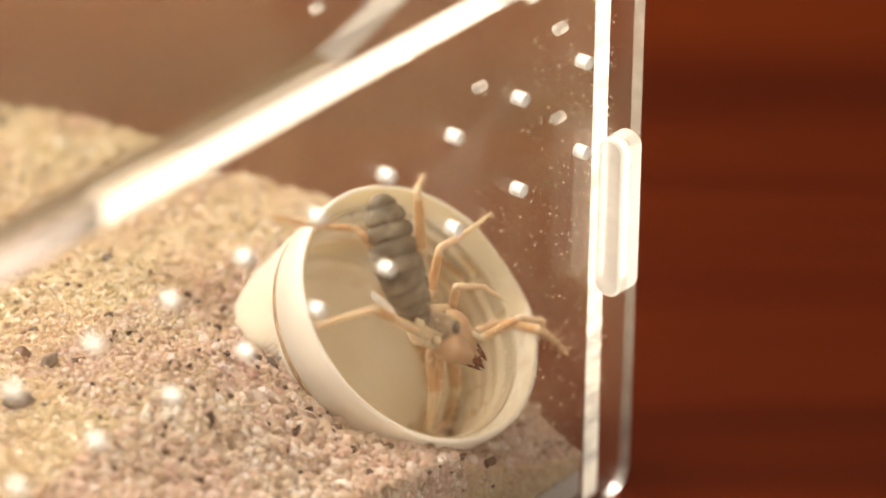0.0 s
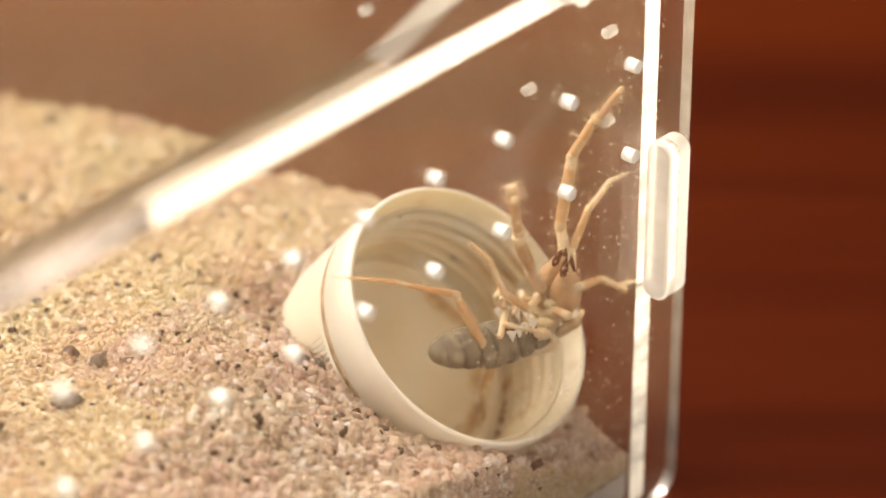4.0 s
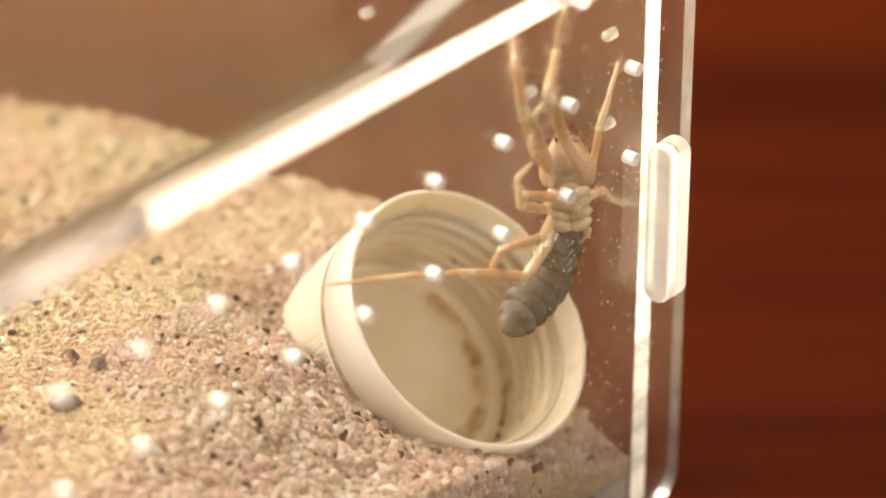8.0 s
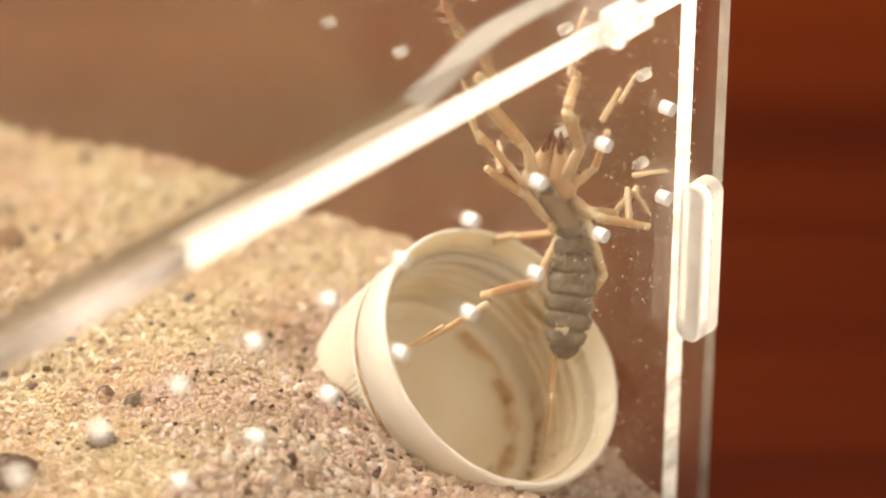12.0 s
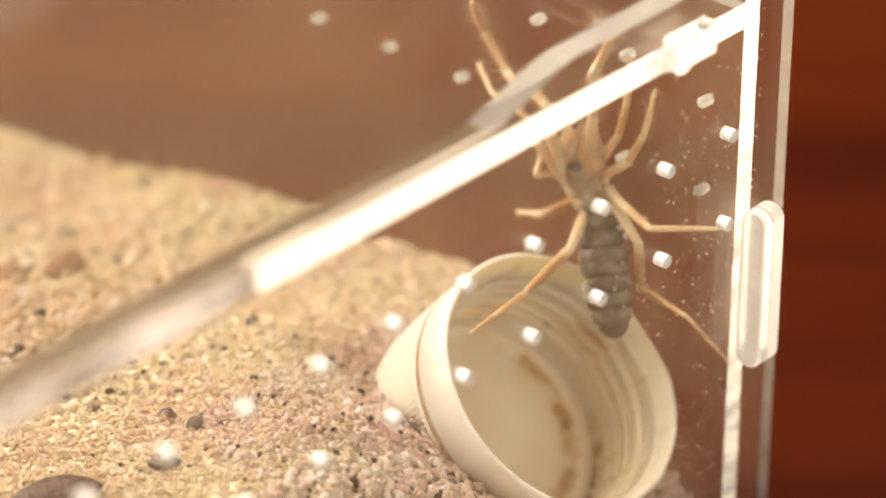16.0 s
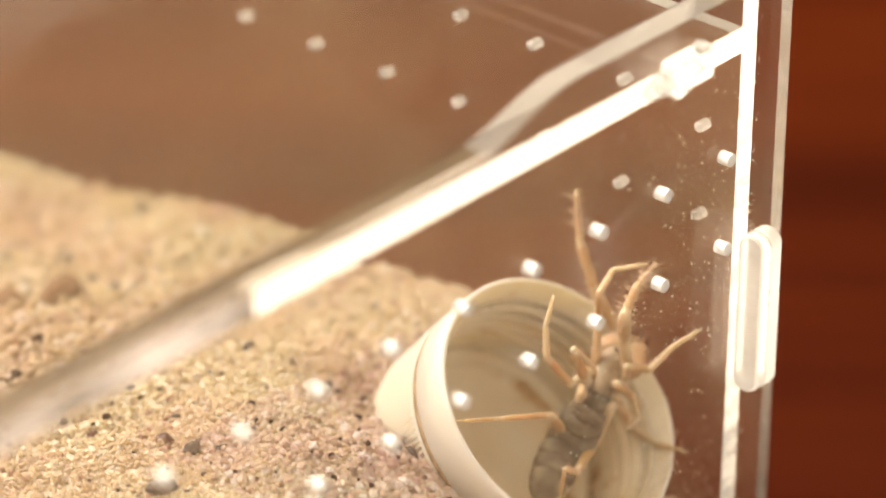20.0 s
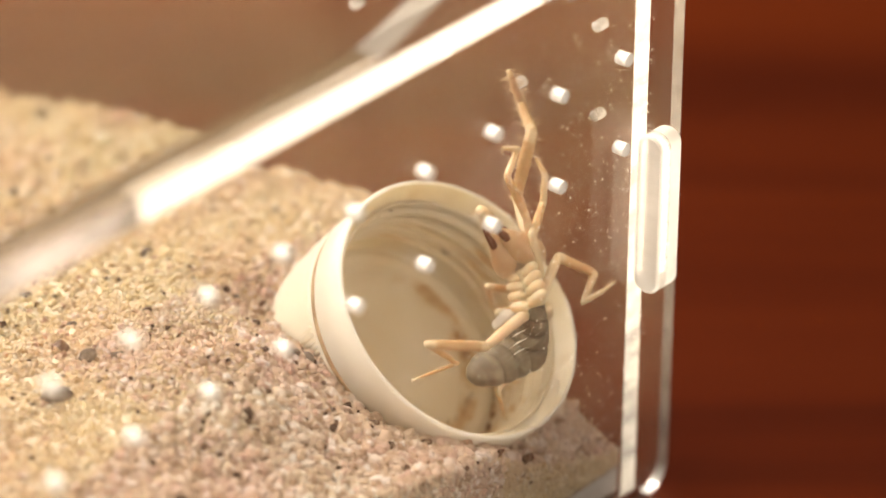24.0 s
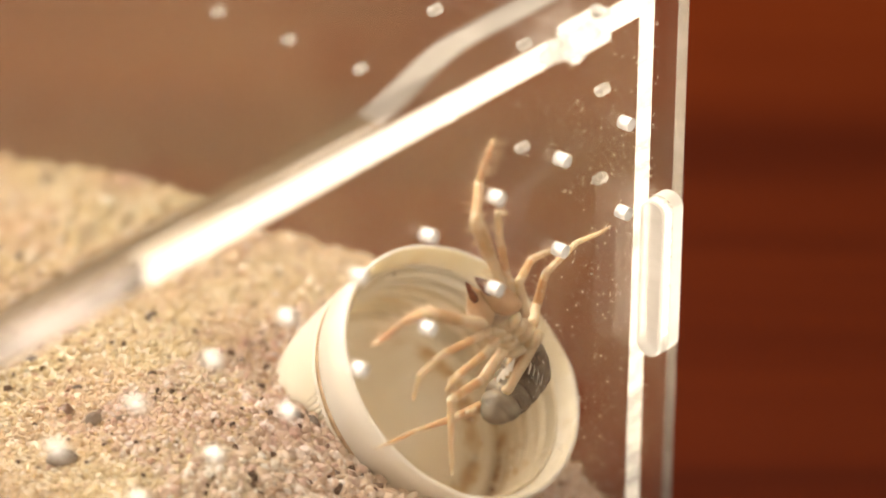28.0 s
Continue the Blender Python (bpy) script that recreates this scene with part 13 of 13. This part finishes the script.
    walk(limb['r4_2'], [
        (0, pose(.00865, -.00738, -.00899, 3.6, -37.6, 56.1)), (.25, pose(-.00136, -.00749, -.00574, 53, -18.6, 61.3)), (.5, pose(-.01138, -.00759, -.0025, 100.6, -9.4, 79.1)),
        (.75, pose(-.00193, -.00688, -.00626, 139.4, -33.3, 55.6)), (1, pose(.00751, -.00617, -.01002, -168.4, -34.1, 16.6)), (1.25, pose(-.00186, -.0068, -.00386, -160.5, 32.4, 8.7)),
        (1.5, pose(-.01124, -.00743, .00231, 23.3, 80.7, -175)), (1.75, pose(-.00536, -.0104, -.00152, 152, 46.6, -13.8)), (2, pose(.00051, -.01337, -.00535, 132.5, 0, 13.2)),
        (2.12, pose(-.0044, -.00391, -.0012, 106.8, 8.1, -61.2)), (2.19, pose(-.00749, .00203, .00141, 93.7, -4.5, -108.2)), (2.25, pose(-.00995, .00675, .00348, 92.4, -18.8, -144.3)),
        (2.5, pose(-.0078, .00828, .00096, 122.3, -37.5, -178)), (2.75, pose(-.00346, .00761, -.00349, 157.5, 31.5, -142.9)), (3, pose(.00089, .00694, -.00795, -111.8, 27.9, -52.3)),
        (3.5, pose(.00089, .00694, -.00795, -111.8, 27.9, -52.3)), (5.5, pose(.001, .00654, -.00382, -166.2, 61.9, -146.1)), (6, pose(.001, .00654, -.00382, -166.2, 61.9, -146.1)),
        (7, pose(-.00864, .00704, .00254, -31.9, 87.1, -36.7)), (8, pose(.01115, .0024, -.0068, 122.4, 58.5, 134.9)), (8.25, pose(.01175, .00198, -.00569, 177, 16.2, 170.2)),
        (8.5, pose(.01236, .00155, -.00458, -150.6, -33, 163)), (8.75, pose(.01273, .00219, -.00523, 153.2, -54.8, -118.6)), (8.88, pose(.00333, -.00452, .00022, 174.7, -15.1, -93.3)),
        (9, pose(-.005, -.01046, .00504, -155, 8.3, -61.6)), (9.25, pose(.00227, -.01209, .00293, -165.9, 30.7, -44.7)), (9.5, pose(.00742, -.01042, -.00026, -167.8, 48.6, -27.6)),
        (10, pose(.00759, -.00748, -.00593, 165.3, 25.4, -35.2)), (10.5, pose(.00618, -.00728, -.00848, 138.9, 12.8, -40.5)), (11, pose(.00004, -.00791, -.00782, 133.9, 15.1, -18.9)),
        (13, pose(.0117, -.00066, -.00574, 169.2, 7.9, -4.9)), (13.5, pose(.01311, .0016, -.00401, -176.8, 18.5, -1.4)), (14, pose(.01311, .0016, -.00401, -176.8, 18.5, -1.4)),
        (14.5, pose(.00644, .00058, -.00681, 170.3, -23.8, 6)), (15, pose(-.00024, -.00043, -.00961, 134.8, -60.4, 38.2)), (16, pose(.0004, 0, -.01008, -125.3, -56.4, -31.4)),
        (17, pose(.00239, -.00128, -.01169, -174.6, -38.5, 8.2)), (17.5, pose(.00333, -.00184, -.01096, -161.7, 16.4, 17.8)), (18, pose(.00426, -.00239, -.01022, -114.4, 62, 63.6)),
        (18.5, pose(.00639, -.00144, -.01025, -171.6, 25, 10)), (19, pose(.00853, -.00048, -.01028, 171.6, -25.4, -.5)), (19.5, pose(.00853, -.00048, -.01028, 171.6, -25.4, -.5)),
        (20, pose(-.00317, .00141, -.00729, 125.3, -28.6, 58.2)), (20.3, pose(-.00042, .00045, -.0074, 8.7, -57.2, 169.4)), (20.45, pose(-.0016, .00086, -.00581, -71.9, -57.2, -102.6)),
        (20.6, pose(-.00279, .00127, -.00423, -97.1, -20.6, -68.7)), (20.8, pose(-.00073, -.00104, -.00726, -89.8, -5.2, -3)), (21, pose(.00133, -.00334, -.01029, -72.8, -5.4, 62.8)),
        (21.5, pose(.00359, -.00281, -.01116, -20.6, -82, -5.9)), (22, pose(.00584, -.00227, -.01204, 82.8, -12.2, -125)), (23, pose(-.00118, .00039, -.00849, 83.4, 2.6, -152.3)),
        (23.5, pose(.00396, .00487, -.0046, 114, -17.5, -134.1)), (24, pose(.0091, .00936, -.00071, 143.6, -43.8, -127.6)), (24.25, pose(.00313, .00636, -.00169, 132.1, 0, -173.7)),
        (24.5, pose(-.00284, .00336, -.00267, 90.5, 19, 128.3)), (25, pose(-.00284, .00336, -.00267, 90.5, 19, 128.3)), (26, pose(-.00238, .00163, -.00192, 99.5, 20.5, 125.7)),
        (27, pose(-.00222, .00141, -.00147, 106.9, 33.2, 135.1)), (27.5, pose(-.00048, .0049, -.00343, 83.8, 9.6, -160.1)), (28, pose(.00126, .00838, -.00539, 52.6, 19.8, -94.7)),
    ])
    walk(limb['r4_3'], [
        (0, pose(.00624, -.01192, -.00234, 20.8, 31.1, -85.7)), (.25, pose(.0015, -.01042, -.00319, 85.4, 40.7, 14.8)), (.5, pose(-.00323, -.00891, -.00403, 100.6, -9.4, 79.1)),
        (.75, pose(.00411, -.00608, -.01044, 157.6, -42.8, 35.3)), (1, pose(.01145, -.00324, -.01684, -135.2, -20.6, -19.6)), (1.25, pose(-.00383, -.00401, -.00664, -150.1, 38.5, -5.1)),
        (1.5, pose(-.01911, -.00478, .00355, 23.6, 80.8, -174.8)), (2, pose(.00192, -.01939, -.01103, 53.4, 22.5, -135.2)), (2.25, pose(-.01493, .0135, .00314, 63.6, .1, -78.5)),
        (2.5, pose(-.01078, .01528, -.0026, 46.6, -12.2, -44.2)), (2.75, pose(-.00231, .01407, -.00665, -24.8, 15.8, -26.4)), (3, pose(.00616, .01287, -.01071, -109.5, 39.7, -52.7)),
        (3.5, pose(.00616, .01287, -.01071, -109.5, 39.7, -52.7)), (5.5, pose(.00809, .0089, -.00767, -161.4, 57, -150.7)), (6, pose(.00809, .0089, -.00767, -161.4, 57, -150.7)),
        (7, pose(-.00027, .00635, .0029, -165.3, 65.5, -178.3)), (7.25, pose(.00451, .00594, -.00011, -108, 37.9, -120.4)), (7.5, pose(.0093, .00552, -.00313, -94.2, -2.7, -105.6)),
        (7.75, pose(.01409, .00511, -.00614, -88.7, -45, -97.7)), (8, pose(.01888, .00469, -.00916, -119.1, -87.2, -57.6)), (8.5, pose(.00734, -.00123, -.01072, 58.1, -44.1, 131.8)),
        (8.62, pose(.00693, -.00129, -.01017, 56.9, 19.7, 173.5)), (8.68, pose(.00673, -.00133, -.0099, 79.9, 46.9, -154.1)), (8.75, pose(.00647, -.00137, -.00955, 143.4, 47.6, -80.1)),
        (9, pose(-.0024, -.00782, -.00249, -149.5, .6, -66.4)), (9.25, pose(.00075, -.00771, -.00408, -165, 29.3, -45.2)), (9.5, pose(.00278, -.006, -.00569, -167.8, 48.6, -27.6)),
        (10, pose(.00351, -.00721, -.01326, 165.2, 25.4, -35.2)), (10.5, pose(.00153, -.01057, -.01466, 138.9, 12.8, -40.5)), (11, pose(-.00336, -.01315, -.01343, 133.9, 15.1, -18.9)),
        (13, pose(.01045, -.00213, -.01391, 169.2, 7.9, -4.9)), (13.5, pose(.01046, .00213, -.01196, -176.8, 18.5, -1.4)), (14, pose(.01046, .00213, -.01196, -176.8, 18.5, -1.4)),
        (14.5, pose(.00897, .0001, -.01225, 170.3, -23.8, 6)), (15, pose(.00749, -.00193, -.01254, 134.8, -60.4, 38.2)), (15.5, pose(.00746, .00091, -.01266, 173.2, -22.4, 15.5)),
        (16, pose(.00743, .00374, -.01277, -164.5, 18.6, 19.3)), (17, pose(.00743, .00024, -.01824, 175.9, 22, 7.1)), (18, pose(-.00396, -.00173, -.01185, -163.5, 18.5, 9.9)),
        (19, pose(.01208, -.00174, -.01779, -138.2, 1.6, 30.1)), (19.5, pose(.01208, -.00174, -.01779, -138.2, 1.6, 30.1)), (20, pose(.00388, -.00024, -.01155, -73.1, 64.6, 95.9)),
        (20.15, pose(.00528, .00009, -.00723, -6.6, 11.4, 160.6)), (20.3, pose(.00668, .00042, -.00291, 8.7, -57.3, 169.4)), (20.38, pose(.00625, .00139, -.00354, 19.1, -42.1, -151.8)),
        (20.45, pose(.0059, .00218, -.00405, 33.7, -34.8, -123.2)), (20.52, pose(.00554, .00298, -.00457, 50.1, -34, -94.7)), (20.6, pose(.00511, .00395, -.0052, 68.6, -41.9, -59.4)),
        (20.7, pose(.00236, .00299, -.00585, 7.6, -62.8, 6.7)), (20.8, pose(-.0004, .00203, -.0065, -44.9, -37.1, 64.3)), (20.9, pose(-.00315, .00107, -.00716, -56.8, 2.1, 83.3)),
        (21, pose(-.00591, .00012, -.00781, -56.3, 42.8, 98.8)), (22, pose(-.00086, .00268, -.01101, -75, 7.2, 66.1)), (22.5, pose(-.00298, .00522, -.00927, -57.9, 45.7, 24.6)),
        (23, pose(-.0051, .00776, -.00753, -128.8, 73.9, -89.8)), (24, pose(.0023, .00869, -.00559, 97.3, 42.9, 130.5)), (24.25, pose(.00304, .00862, -.00417, 104.1, 24.2, -156.6)),
        (24.5, pose(.00377, .00855, -.00275, 88.1, 11.9, -92.6)), (25, pose(.00377, .00855, -.00275, 88.1, 11.9, -92.6)), (26, pose(.00463, .00607, -.00323, 80.3, -10.4, -82.6)),
        (27, pose(.0044, .00616, -.00352, 81.4, -17.3, -86.1)), (27.5, pose(-.00057, .00668, -.00205, 106.3, -16, -159.2)), (28, pose(-.00553, .0072, -.00058, 113.3, 6.8, 134.4)),
    ])


motions()
